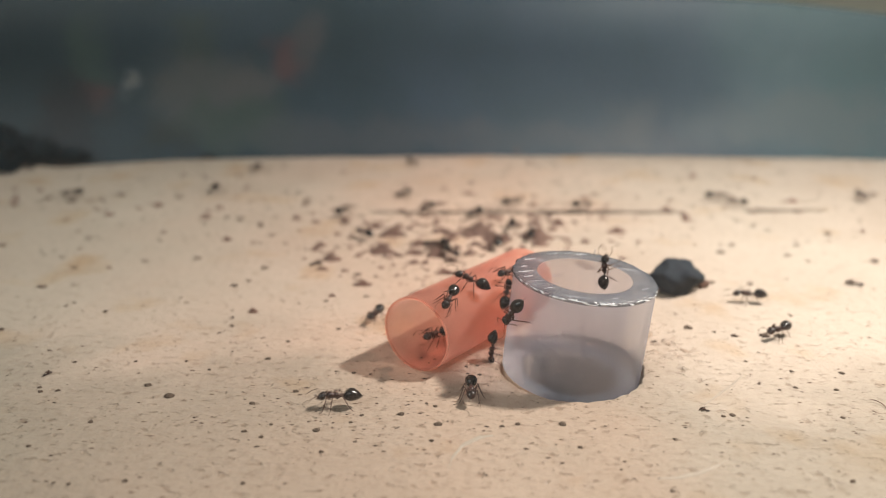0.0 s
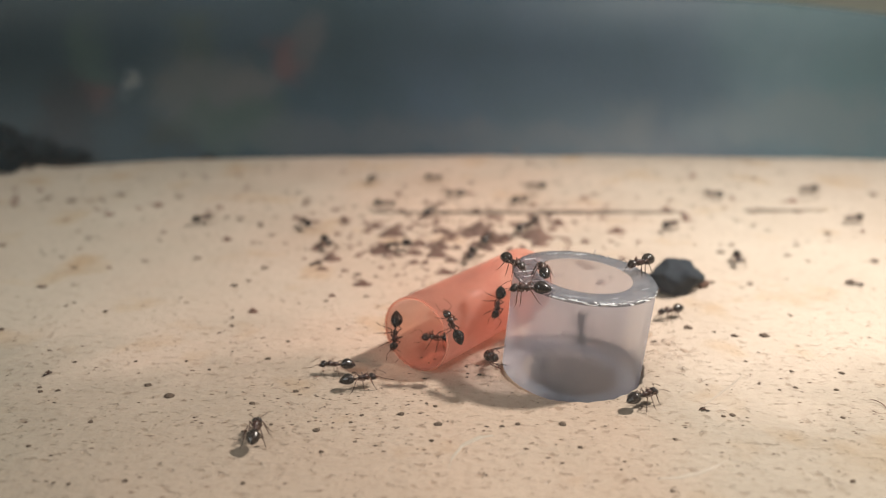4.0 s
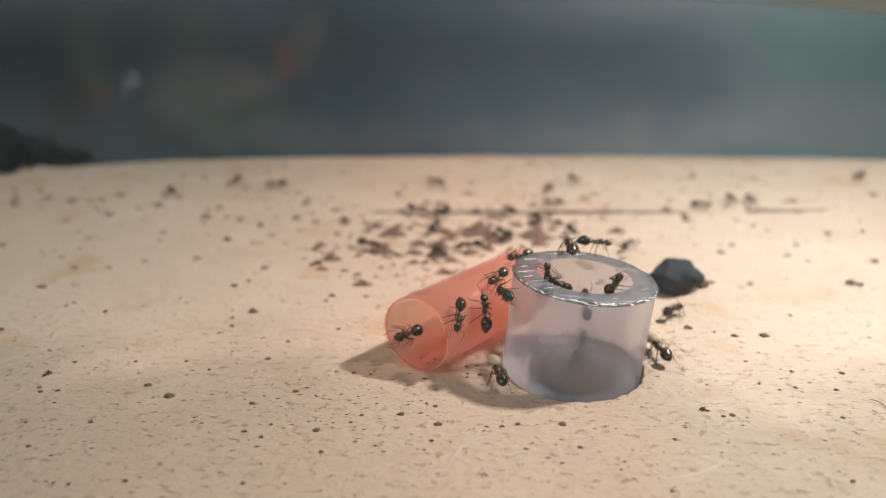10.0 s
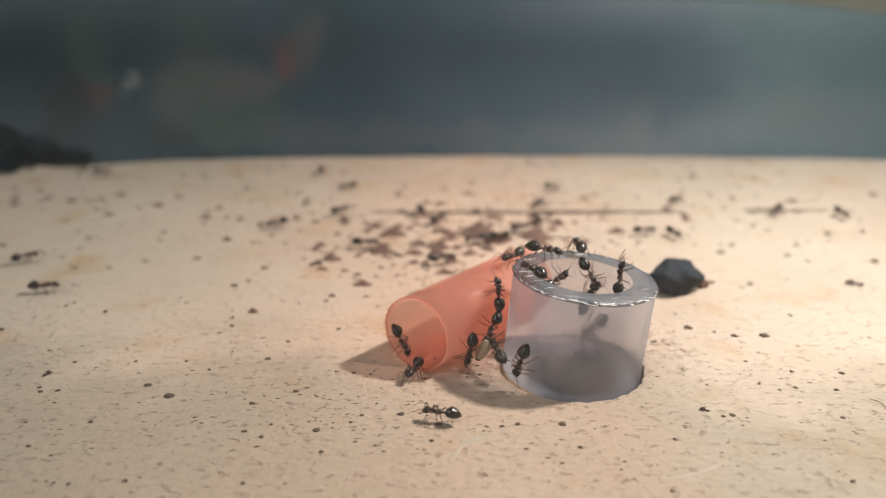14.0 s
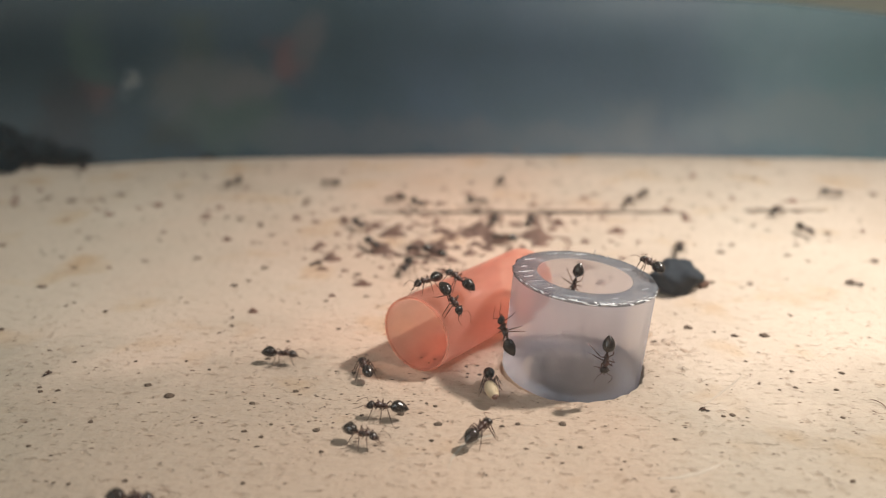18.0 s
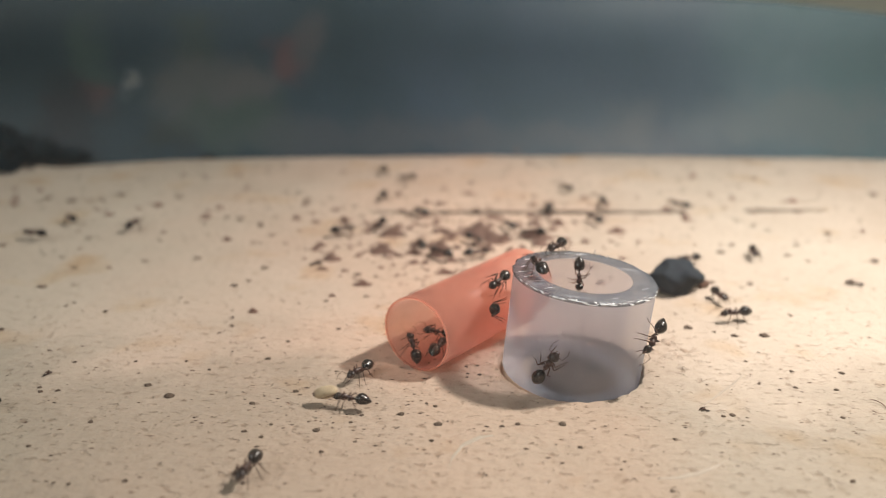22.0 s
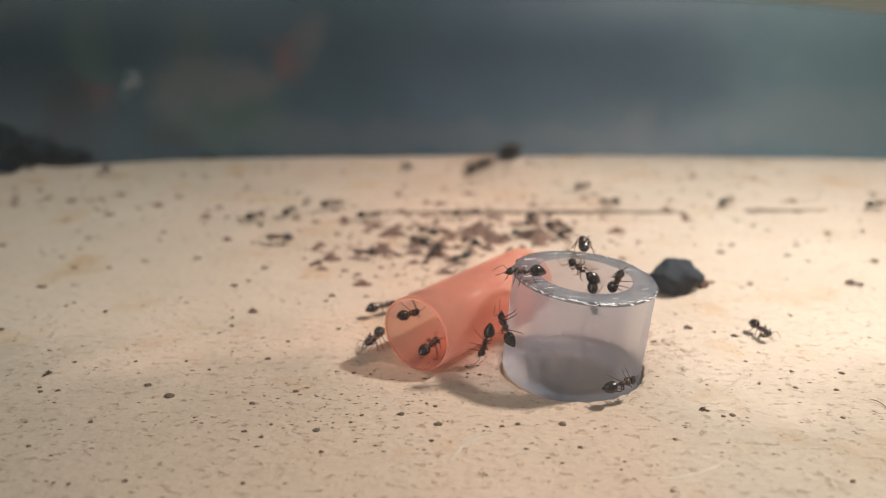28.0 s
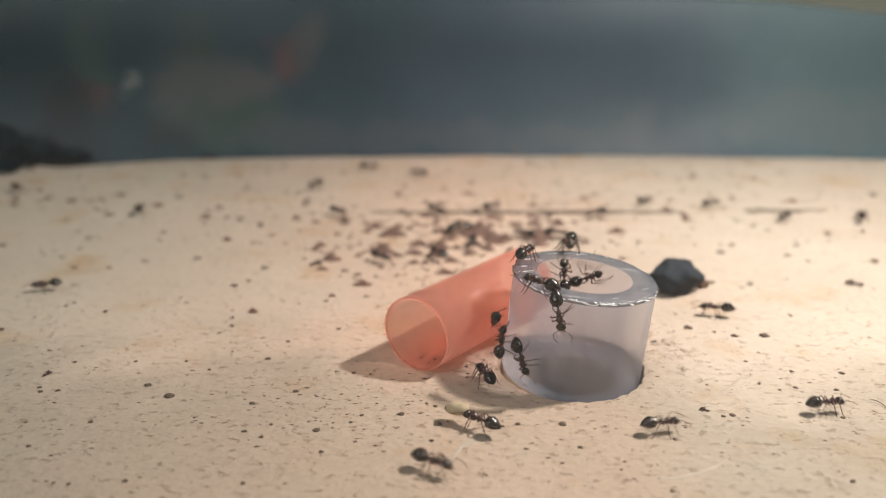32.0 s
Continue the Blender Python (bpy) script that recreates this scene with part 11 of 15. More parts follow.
    crawl([
        (0, at(41.92, 98.19, 0, 0, 0, 172)), (.5, at(40.88, 98.21, 0, 0, 0, -130)), (1, at(39.91, 98.59, 0, 0, 0, -72)), (1.5, at(37.8, 96.72, 0, 0, 0, -140)),
        (2, at(35.62, 94.93, 0, 0, 0, 155)), (2.3, at(31.19, 90.55, 0, 0, 0, 115)), (2.5, at(28.23, 87.64, 0, 0, 0, 115)), (2.6, at(25.01, 85.3, 0, 45, 0, 116)),
        (2.7, at(21.79, 82.96, 7.58, 90, 0, 117)), (2.85, at(21.32, 81.65, 9.21, 47, 9, 96)), (3, at(20.85, 80.34, 10.83, 3, 1, 75)),
        (3.25, at(21.72, 80.81, 10.78, 2, 3, 36)), (3.5, at(22.58, 81.28, 10.73, 0, 3, -3)), (3.75, at(22.3, 81.04, 10.75, -3, 1, -71)),
        (4, at(22.02, 80.8, 10.77, -2, -3, -140)), (4.5, at(21.46, 80.34, 10.8, -2, -3, -140)), (4.67, at(21.28, 80.18, 10.81, 1, -3, 170)),
        (4.83, at(21.1, 80.03, 10.82, 3, -2, 120)), (5, at(20.91, 79.87, 10.83, 3, 1, 70)), (5.5, at(20.92, 79.4, 10.83, 3, 0, 89)),
        (6, at(21.86, 81.69, 10.78, 3, 2, 57)), (6.16, at(21.84, 81.69, 10.23, 3, -2, 128)), (6.32, at(21.81, 81.7, 9.68, -1, -3, -160)),
        (6.41, at(21.64, 81.66, 8.74, -1, 42, -162)), (6.5, at(21.48, 81.62, 7.79, -19, 87, 180)), (6.72, at(20.13, 81.31, -.8, -19, 87, 180)),
        (6.81, at(19.02, 81.01, -5.25, -19, 87, 180)), (6.86, at(12.65, 81.63, -9.57, -11, 43, 173)), (6.9, at(6.28, 82.24, -13.9, 0, 0, 162)),
        (14.63, at(6.28, 82.24, -13.9, 0, 0, -138)), (22.37, at(6.28, 82.24, -13.9, 0, 0, -78)), (30.1, at(6.28, 82.24, -13.9, 0, 0, -18)),
        (30.15, at(8.92, 79.1, -9.36, -36, -39, -49)), (30.19, at(11.57, 75.96, -4.82, -131, -87, 0)), (30.28, at(11.23, 75.29, -.29, -131, -87, 0)),
        (30.5, at(11.14, 74.61, 8.39, -131, -87, 0)), (30.59, at(11.11, 74.52, 9.34, -4, -47, -129)), (30.68, at(11.09, 74.43, 10.3, -2, -2, -131)),
        (30.84, at(10.53, 73.75, 10.88, 0, -3, -176)), (31, at(9.96, 73.08, 11.46, 2, -2, 139)), (31.17, at(10.35, 72.93, 11.26, -2, 17, -173)),
        (31.33, at(10.74, 72.78, 11.06, 11, 32, -118)), (31.5, at(11.13, 72.63, 10.87, 34, 29, -57)), (32, at(12.27, 72.15, 10.3, 84, 77, -30))])
    crawl([
        (0, at(-43.3, 175, 0, 0, 0, -109)), (.25, at(-40.2, 173.9, 0, 0, 0, -65)), (.5, at(-37.1, 172.8, 0, 0, 0, -20)), (.75, at(-34, 171.7, 0, 0, 0, -76)),
        (1, at(-31, 170.5, 0, 0, 0, -133)), (1.25, at(-27.3, 167.8, 0, 0, 0, -88)), (1.5, at(-23.7, 165.1, 0, 0, 0, -43)), (1.75, at(-20.8, 161.7, 0, 0, 0, -83)),
        (2, at(-17.9, 158.3, 0, 0, 0, -122)), (3, at(-12.3, 164.2, 0, 0, 0, -64)), (3.17, at(-14.1, 164.2, 0, 0, 0, -6)), (3.33, at(-16, 164.2, 0, 0, 0, 53)),
        (3.5, at(-17.9, 164.2, 0, 0, 0, 111)), (4.12, at(-14.3, 165, 0, 0, 0, 61)), (4.75, at(-10.8, 165.8, 0, 0, 0, 10)), (5.38, at(-7.2, 166.3, 0, 0, 0, 85)),
        (6, at(-3.7, 166.8, 0, 0, 0, 159)), (6.5, at(-26.9, 170, 0, 0, 0, 170)), (7, at(-49.9, 175, 0, 0, 0, 152)), (7.17, at(-49, 173.6, 0, 0, 0, -158)),
        (7.33, at(-48.2, 172.2, 0, 0, 0, -108)), (7.5, at(-47.4, 170.8, 0, 0, 0, -57)), (8, at(-44.6, 166.8, 0, 0, 0, -108)), (9, at(-44.2, 165.2, 0, 0, 0, -77)),
        (10, at(-44.8, 162.7, 0, 0, 0, -101)), (10.5, at(-45.7, 160.2, 0, 0, 0, -109)), (10.75, at(-46.1, 159, 0, 0, 0, -42)), (11, at(-46.5, 157.8, 0, 0, 0, 26)),
        (11.5, at(-46.8, 156.8, 0, 0, 0, -40)), (12, at(-47, 155.9, 0, 0, 0, -107)), (12.5, at(-48.9, 144.7, 0, 0, 0, -101)), (13, at(-51.3, 133.7, 0, 0, 0, -89)),
        (13.5, at(-59.2, 124.5, 0, 0, 0, -126)), (13.67, at(-61.3, 121, 0, 0, 0, -69)), (13.83, at(-63.3, 117.5, 0, 0, 0, -12)), (14, at(-65.4, 114, 0, 0, 0, 45)),
        (14.25, at(-59.7, 113.7, 0, 0, 0, 1)), (14.5, at(-53.9, 114.2, 0, 0, 0, 8)), (14.75, at(-58.2, 118.3, 0, 0, 0, 72)), (15, at(-62.5, 122.4, 0, 0, 0, 136)),
        (15.5, at(-71, 130.7, 0, 0, 0, 135)), (16, at(-79.2, 139.2, 0, 0, 0, 133)), (16.5, at(-87.3, 147.9, 0, 0, 0, 122)), (17, at(-82.9, 143.8, 0, 0, 0, 172)),
        (17.95, at(-114.7, 143.8, 0, 0, 0, 180)), (32, at(-114.7, 143.8, 0, 0, 0, 180))])
    crawl([
        (0, at(-18.7, 139.9, 0, 0, 0, 64)), (.25, at(-23.1, 142.7, 0, 0, 0, 108)), (.5, at(-27.6, 145.4, 0, 0, 0, 151)), (.75, at(-32.3, 147.8, 0, 0, 0, -142)),
        (1, at(-37, 150.1, 0, 0, 0, -75)), (1.5, at(-33.3, 148.6, 0, 0, 0, -22)), (1.62, at(-32.38, 148.22, 0, 0, 0, 22)), (1.75, at(-31.45, 147.85, 0, 0, 0, 66)),
        (1.88, at(-30.52, 147.47, 0, 0, 0, 110)), (2, at(-29.6, 147.1, 0, 0, 0, 154)), (2.17, at(-27.1, 147, 0, 0, 0, 101)), (2.33, at(-24.5, 146.9, 0, 0, 0, 48)),
        (2.5, at(-22, 146.8, 0, 0, 0, -5)), (2.75, at(-18.2, 146.3, 0, 0, 0, 50)), (3, at(-14.4, 145.8, 0, 0, 0, 105)), (3.62, at(-12.2, 144.8, 0, 0, 0, 36)),
        (4.25, at(-10.1, 143.7, 0, 0, 0, -33)), (4.88, at(-8.2, 142.2, 0, 0, 0, -102)), (5.5, at(-6.4, 140.7, 0, 0, 0, -171)), (6, at(-4.2, 139.9, 0, 0, 0, 127)),
        (6.5, at(-12.9, 150.3, 0, 0, 0, 130)), (6.75, at(-17.4, 155.5, 0, 0, 0, 90)), (7, at(-21.8, 160.7, 0, 0, 0, 49)), (7.25, at(-25.5, 162.8, 0, 0, 0, 102)),
        (7.5, at(-29.2, 164.8, 0, 0, 0, 155)), (7.75, at(-33.2, 166.3, 0, 0, 0, -135)), (8, at(-37.2, 167.8, 0, 0, 0, -65)), (8.5, at(-15.2, 171.1, 0, 0, 0, 9)),
        (8.75, at(-4.2, 173, 0, 0, 0, 54)), (9, at(6.7, 175, 0, 0, 0, 98)), (9.25, at(4.2, 171.9, 0, 0, 0, 168)), (9.5, at(1.7, 168.8, 0, 0, 0, -122)),
        (9.75, at(0, 165.3, 0, 0, 0, -171)), (10, at(-1.7, 161.7, 0, 0, 0, 141)), (10.5, at(.1, 171.2, 0, 0, 0, 83)), (10.75, at(.5, 176.1, 0, 0, 0, 139)),
        (11, at(.8, 180.9, 0, 0, 0, -165)), (11.25, at(2.4, 179.2, 0, 0, 0, -107)), (11.5, at(4.1, 177.5, 0, 0, 0, -49)), (11.75, at(5.6, 175.7, 0, 0, 0, 2)),
        (12, at(7.1, 173.9, 0, 0, 0, 54)), (12.17, at(4.1, 171, 0, 0, 0, 110)), (12.33, at(1.1, 168.1, 0, 0, 0, 167)), (12.5, at(-1.9, 165.2, 0, 0, 0, -137)),
        (13, at(-11.2, 156.8, 0, 0, 0, -102)), (13.25, at(-15.1, 160.9, 0, 0, 0, -162)), (13.5, at(-19.1, 164.9, 0, 0, 0, 137)), (13.75, at(-23.4, 168.5, 0, 0, 0, -154)),
        (14, at(-27.7, 172.2, 0, 0, 0, -86)), (14.5, at(-27.7, 172.2, 0, 0, 0, -77)), (15, at(-33.6, 171.2, 0, 0, 0, -122)), (15.5, at(-39.5, 170.3, 0, 0, 0, -167)),
        (16.5, at(-50.9, 166.8, 0, 0, 0, -180)), (16.58, at(-49.3, 166.1, 0, 0, 0, -125)), (16.67, at(-47.8, 165.5, 0, 0, 0, -70)),
        (16.75, at(-46.3, 164.8, 0, 0, 0, -15)), (16.88, at(-43.9, 164.5, 0, 0, 0, 42)), (17, at(-41.4, 164.2, 0, 0, 0, 99)), (17.25, at(-37.1, 163.3, 0, 0, 0, 44)),
        (17.5, at(-32.8, 162.4, 0, 0, 0, -11)), (17.67, at(-29.9, 161.8, 0, 0, 0, 47)), (17.83, at(-27.1, 161.3, 0, 0, 0, 106)), (18, at(-24.2, 160.7, 0, 0, 0, 165)),
        (18.17, at(-22.5, 159.9, 0, 0, 0, -136)), (18.33, at(-20.8, 159.1, 0, 0, 0, -78)), (18.5, at(-19.1, 158.3, 0, 0, 0, -20)), (19, at(-13.6, 156.8, 0, 0, 0, -55)),
        (19.33, at(-14.4, 156.8, 0, 0, 0, -112)), (19.67, at(-15.1, 156.8, 0, 0, 0, -168)), (20, at(-15.9, 156.8, 0, 0, 0, 136)), (20.5, at(-15.1, 163.2, 0, 0, 0, 81)),
        (20.75, at(-14.5, 166.3, 0, 0, 0, 129)), (21, at(-13.9, 169.4, 0, 0, 0, 177)), (21.5, at(-13.7, 170.8, 0, 0, 0, -134)), (22, at(-13.5, 172.2, 0, 0, 0, -85)),
        (22.5, at(-11.6, 164.5, 0, 0, 0, -75)), (22.75, at(-10.5, 160.6, 0, 0, 0, 0)), (23, at(-9.4, 156.8, 0, 0, 0, 75)), (23.33, at(-8, 157.1, 0, 0, 0, 134)),
        (23.67, at(-6.6, 157.5, 0, 0, 0, -166)), (24, at(-5.3, 157.8, 0, 0, 0, -106)), (24.25, at(-10.7, 161.2, 0, 0, 0, -160)), (24.5, at(-16.1, 164.6, 0, 0, 0, 146)),
        (24.75, at(-21.3, 168.4, 0, 0, 0, -163)), (25, at(-26.4, 172.2, 0, 0, 0, -111)), (25.62, at(-21.1, 172.5, 0, 0, 0, -56)), (26.25, at(-15.8, 172.7, 0, 0, 0, 0)),
        (26.88, at(-10.4, 172.5, 0, 0, 0, 68)), (27.5, at(-5.1, 172.2, 0, 0, 0, 136)), (28, at(-8.5, 176.2, 0, 0, 0, 117)), (29, at(-14.3, 173.9, 0, 0, 0, 98)),
        (29.25, at(-10.1, 170.4, 0, 0, 0, 31)), (29.5, at(-5.8, 166.9, 0, 0, 0, -37)), (30, at(3.2, 160.7, 0, 0, 0, 16)), (30.17, at(-.9, 160.4, 0, 0, 0, 73)),
        (30.33, at(-4.9, 160.1, 0, 0, 0, 130)), (30.5, at(-8.9, 159.8, 0, 0, 0, -173)), (30.75, at(-14.9, 158.8, 0, 0, 0, 139)), (31, at(-20.8, 157.8, 0, 0, 0, 91)),
        (31.5, at(-12.9, 163.7, 0, 0, 0, 40)), (31.75, at(-9.3, 167.1, 0, 0, 0, 98)), (32, at(-5.7, 170.5, 0, 0, 0, 155))])
    crawl([
        (0, at(5.9, 138, 0, 0, 0, -128)), (.5, at(8.4, 132.5, 0, 0, 0, -60)), (1, at(11.9, 127.6, 0, 0, 0, -32)), (2, at(7.3, 122.9, 0, 0, 0, -37)),
        (2.17, at(5.9, 125.1, 0, 0, 0, 15)), (2.33, at(4.5, 127.3, 0, 0, 0, 68)), (2.5, at(3.2, 129.4, 0, 0, 0, 120)), (3, at(-.4, 136.2, 0, 0, 0, 144)),
        (3.25, at(-1.8, 138, 0, 0, 0, 88)), (3.5, at(-3.1, 139.9, 0, 0, 0, 32)), (4.17, at(-2, 138.9, 0, 0, 0, 88)), (4.83, at(-1, 137.9, 0, 0, 0, 144)),
        (5.5, at(.1, 136.9, 0, 0, 0, -160)), (5.75, at(.4, 136.6, 0, 0, 0, 155)), (6, at(.6, 136.2, 0, 0, 0, 110)), (7, at(.6, 138, 0, 0, 0, 154)),
        (7.25, at(1.5, 135, 0, 0, 0, -139)), (7.5, at(2.3, 131.9, 0, 0, 0, -72)), (7.75, at(3.4, 129, 0, 0, 0, -8)), (8, at(4.5, 126, 0, 0, 0, 57)),
        (8.25, at(3.25, 126.8, 0, 0, 0, 102)), (8.5, at(2, 127.6, 0, 0, 0, 146)), (8.75, at(.8, 128.45, 0, 0, 0, -142)), (9, at(-.4, 129.3, 0, 0, 0, -70)),
        (9.5, at(-.9, 129.3, 0, 0, 0, 2)), (10, at(-1.4, 129.3, 0, 0, 0, 73)), (10.25, at(-4.3, 127.2, 0, 0, 0, 147)), (10.5, at(-7.1, 125.1, 0, 0, 0, -139)),
        (10.75, at(-9.6, 122.5, 0, 0, 0, 169)), (11, at(-12, 120, 0, 0, 0, 117)), (12, at(-10, 111.8, 0, 0, 0, 133)), (12.5, at(-11.5, 115.9, 0, 0, 0, 80)),
        (13, at(-13, 120, 0, 0, 0, 28)), (14, at(-12.6, 120.6, 0, 0, 0, 2)), (14.5, at(-12.1, 120.6, 0, 0, 0, 42)), (15, at(-11, 118.8, 0, 0, 0, -3)),
        (15.5, at(-9.9, 117.1, 0, 0, 0, -48)), (16, at(-8.2, 115.8, 0, 0, 0, -111)), (16.5, at(-6.6, 114.4, 0, 0, 0, -174)), (17, at(-12, 120, 0, 0, 0, 149)),
        (18, at(-4, 117.2, 0, 0, 0, 173)), (18.5, at(-2.6, 116.5, 0, 0, 0, -142)), (19, at(-1.3, 115.8, 0, 0, 0, -97)), (20, at(-.8, 115.8, 0, 0, 0, -33)),
        (20.5, at(-.8, 115.8, 0, 0, 0, -83)), (21, at(-.8, 115.8, 0, 0, 0, -133)), (21.5, at(-.6, 115.8, 0, 0, 0, -177)), (22, at(-.4, 115.8, 0, 0, 0, 138)),
        (22.33, at(-.5, 115.8, 0, 0, 0, -170)), (22.67, at(-.7, 115.8, 0, 0, 0, -118)), (23, at(-.8, 115.8, 0, 0, 0, -66)), (24, at(-1.3, 115.8, 0, 0, 0, -8)),
        (25, at(-7.1, 115.8, 0, 0, 0, -38)), (25.5, at(-6.8, 117.7, 0, 0, 0, -67)), (26.5, at(-8.2, 115.2, 0, 0, 0, -110)), (27.5, at(-8.7, 112.3, 0, 0, 0, -97)),
        (28, at(-1.3, 115.8, 0, 0, 0, -106)), (29, at(-8.8, 113.1, 0, 0, 0, -132)), (29.25, at(-6.9, 113.8, 0, 0, 0, -56)), (29.5, at(-5, 114.5, 0, 0, 0, 20)),
        (30, at(-1.3, 115.8, 0, 0, 0, -19)), (30.5, at(-1.3, 115.8, 0, 0, 0, -60)), (31, at(-1.3, 115.8, 0, 0, 0, -100)), (31.5, at(-1, 115.8, 0, 0, 0, -170)),
        (32, at(-.8, 115.8, 0, 0, 0, 120))])
    crawl([
        (0, at(-7.3, 180.9, 0, 0, 0, -57)), (.5, at(-7.7, 168.8, 0, 0, 0, -95)), (.75, at(-8.5, 162.8, 0, 0, 0, -40)), (1, at(-9.4, 156.8, 0, 0, 0, 15)),
        (1.33, at(-6.8, 157.6, 0, 0, 0, 71)), (1.67, at(-4.3, 158.4, 0, 0, 0, 127)), (2, at(-1.7, 159.2, 0, 0, 0, -177)), (2.17, at(.9, 159.5, 0, 0, 0, 125)),
        (2.33, at(3.4, 159.8, 0, 0, 0, 67)), (2.5, at(6, 160, 0, 0, 0, 9)), (3, at(13.6, 161.7, 0, 0, 0, -5)), (3.25, at(16.2, 160.4, 0, 0, 0, 66)),
        (3.5, at(18.8, 159.2, 0, 0, 0, 136)), (4.5, at(19.6, 158, 0, 0, 0, -179)), (5.5, at(20.3, 156.8, 0, 0, 0, -134)), (6, at(23.3, 156.8, 0, 0, 0, -141)),
        (6.17, at(25.3, 156.9, 0, 0, 0, -90)), (6.33, at(27.2, 156.9, 0, 0, 0, -39)), (6.5, at(29.1, 157, 0, 0, 0, 12)), (7, at(34.5, 159.2, 0, 0, 0, 45)),
        (7.5, at(34.5, 159.2, 0, 0, 0, 92)), (8, at(34.5, 159.2, 0, 0, 0, 138)), (8.5, at(32.6, 165.8, 0, 0, 0, 109)), (8.75, at(31.3, 169, 0, 0, 0, 70)),
        (9, at(29.9, 172.2, 0, 0, 0, 31)), (9.25, at(29.6, 170.2, 0, 0, 0, -34)), (9.5, at(29.3, 168.2, 0, 0, 0, -99)), (10, at(28.7, 164.2, 0, 0, 0, -66)),
        (10.25, at(28.7, 168.7, 0, 0, 0, 9)), (10.5, at(28.7, 173.3, 0, 0, 0, 83)), (10.67, at(29.5, 176.3, 0, 0, 0, 24)), (10.83, at(30.2, 179.2, 0, 0, 0, -34)),
        (11, at(30.9, 182.2, 0, 0, 0, -93)), (11.5, at(29.7, 174.5, 0, 0, 0, -95)), (11.75, at(29.6, 170.6, 0, 0, 0, -167)), (12, at(29.5, 166.8, 0, 0, 0, 121)),
        (12.25, at(27.4, 164.8, 0, 0, 0, 177)), (12.5, at(25.4, 162.8, 0, 0, 0, -126)), (13, at(22.8, 157.8, 0, 0, 0, -86)), (14, at(22.7, 156.8, 0, 0, 0, -56)),
        (14.25, at(22.4, 156.8, 0, 0, 0, 12)), (14.5, at(22.1, 156.8, 0, 0, 0, 81)), (15.17, at(21.9, 156.8, 0, 0, 0, 140)), (15.83, at(21.7, 156.8, 0, 0, 0, -161)),
        (16.5, at(21.5, 156.8, 0, 0, 0, -98)), (16.75, at(20.3, 156.1, 0, 0, 0, -144)), (17, at(19, 155.4, 0, 0, 0, 170)), (17.17, at(21.8, 153.7, 0, 0, 0, -136)),
        (17.33, at(24.6, 151.9, 0, 0, 0, -83)), (17.5, at(27.4, 150.1, 0, 0, 0, -29)), (17.75, at(31.8, 148, 0, 0, 0, -70)), (18, at(36.3, 145.8, 0, 0, 0, -111)),
        (18.5, at(28.8, 145, 0, 0, 0, 180)), (18.75, at(25, 145.4, 0, 0, 0, 137)), (19, at(21.3, 145.8, 0, 0, 0, 95)), (19.5, at(13.4, 149, 0, 0, 0, 161)),
        (19.67, at(10.7, 149.8, 0, 0, 0, -149)), (19.83, at(8, 150.6, 0, 0, 0, -99)), (20, at(5.3, 151.4, 0, 0, 0, -49)), (20.17, at(4.5, 153.2, 0, 0, 0, 7)),
        (20.33, at(3.6, 154.9, 0, 0, 0, 63)), (20.5, at(2.8, 156.7, 0, 0, 0, 119)), (21, at(-.5, 161.7, 0, 0, 0, 119)), (21.25, at(6, 160.1, 0, 0, 0, 54)),
        (21.5, at(12.5, 158.6, 0, 0, 0, -10)), (21.75, at(19.1, 157.7, 0, 0, 0, 51)), (22, at(25.7, 156.8, 0, 0, 0, 113)), (22.25, at(29.9, 156.9, 0, 0, 0, 56)),
        (22.5, at(34, 156.9, 0, 0, 0, 0)), (22.67, at(36.8, 156.9, 0, 0, 0, -51)), (22.83, at(39.6, 156.9, 0, 0, 0, -102)), (23, at(42.4, 156.8, 0, 0, 0, -152)),
        (23.33, at(40.2, 156.1, 0, 0, 0, -101)), (23.67, at(38.1, 155.3, 0, 0, 0, -50)), (24, at(35.9, 154.5, 0, 0, 0, 1)), (24.25, at(34.9, 156.6, 0, 0, 0, 60)),
        (24.5, at(33.9, 158.7, 0, 0, 0, 118)), (24.75, at(32.7, 160.7, 0, 0, 0, 158)), (25, at(31.5, 162.7, 0, 0, 0, -162)), (25.5, at(25.2, 165.7, 0, 0, 0, -162)),
        (26.12, at(26, 163.6, 0, 0, 0, -112)), (26.75, at(26.9, 161.5, 0, 0, 0, -62)), (27.38, at(28.2, 159.7, 0, 0, 0, -12)), (28, at(29.4, 157.8, 0, 0, 0, 38)),
        (28.25, at(25.2, 158.1, 0, 0, 0, 104)), (28.5, at(21, 158.5, 0, 0, 0, 170)), (29, at(12.9, 160.7, 0, 0, 0, -140)), (29.25, at(15.8, 157.8, 0, 0, 0, -96)),
        (29.5, at(18.8, 154.9, 0, 0, 0, -51)), (29.67, at(20.3, 152.6, 0, 0, 0, 9)), (29.83, at(21.8, 150.2, 0, 0, 0, 69)), (30, at(23.2, 147.9, 0, 0, 0, 130)),
        (30.25, at(26.1, 147.7, 0, 0, 0, 60)), (30.5, at(29, 147.4, 0, 0, 0, -10)), (31, at(34.6, 145.8, 0, 0, 0, 52)), (31.5, at(43.4, 146.1, 0, 0, 0, -3)),
        (32, at(52.2, 145, 0, 0, 0, 29))])
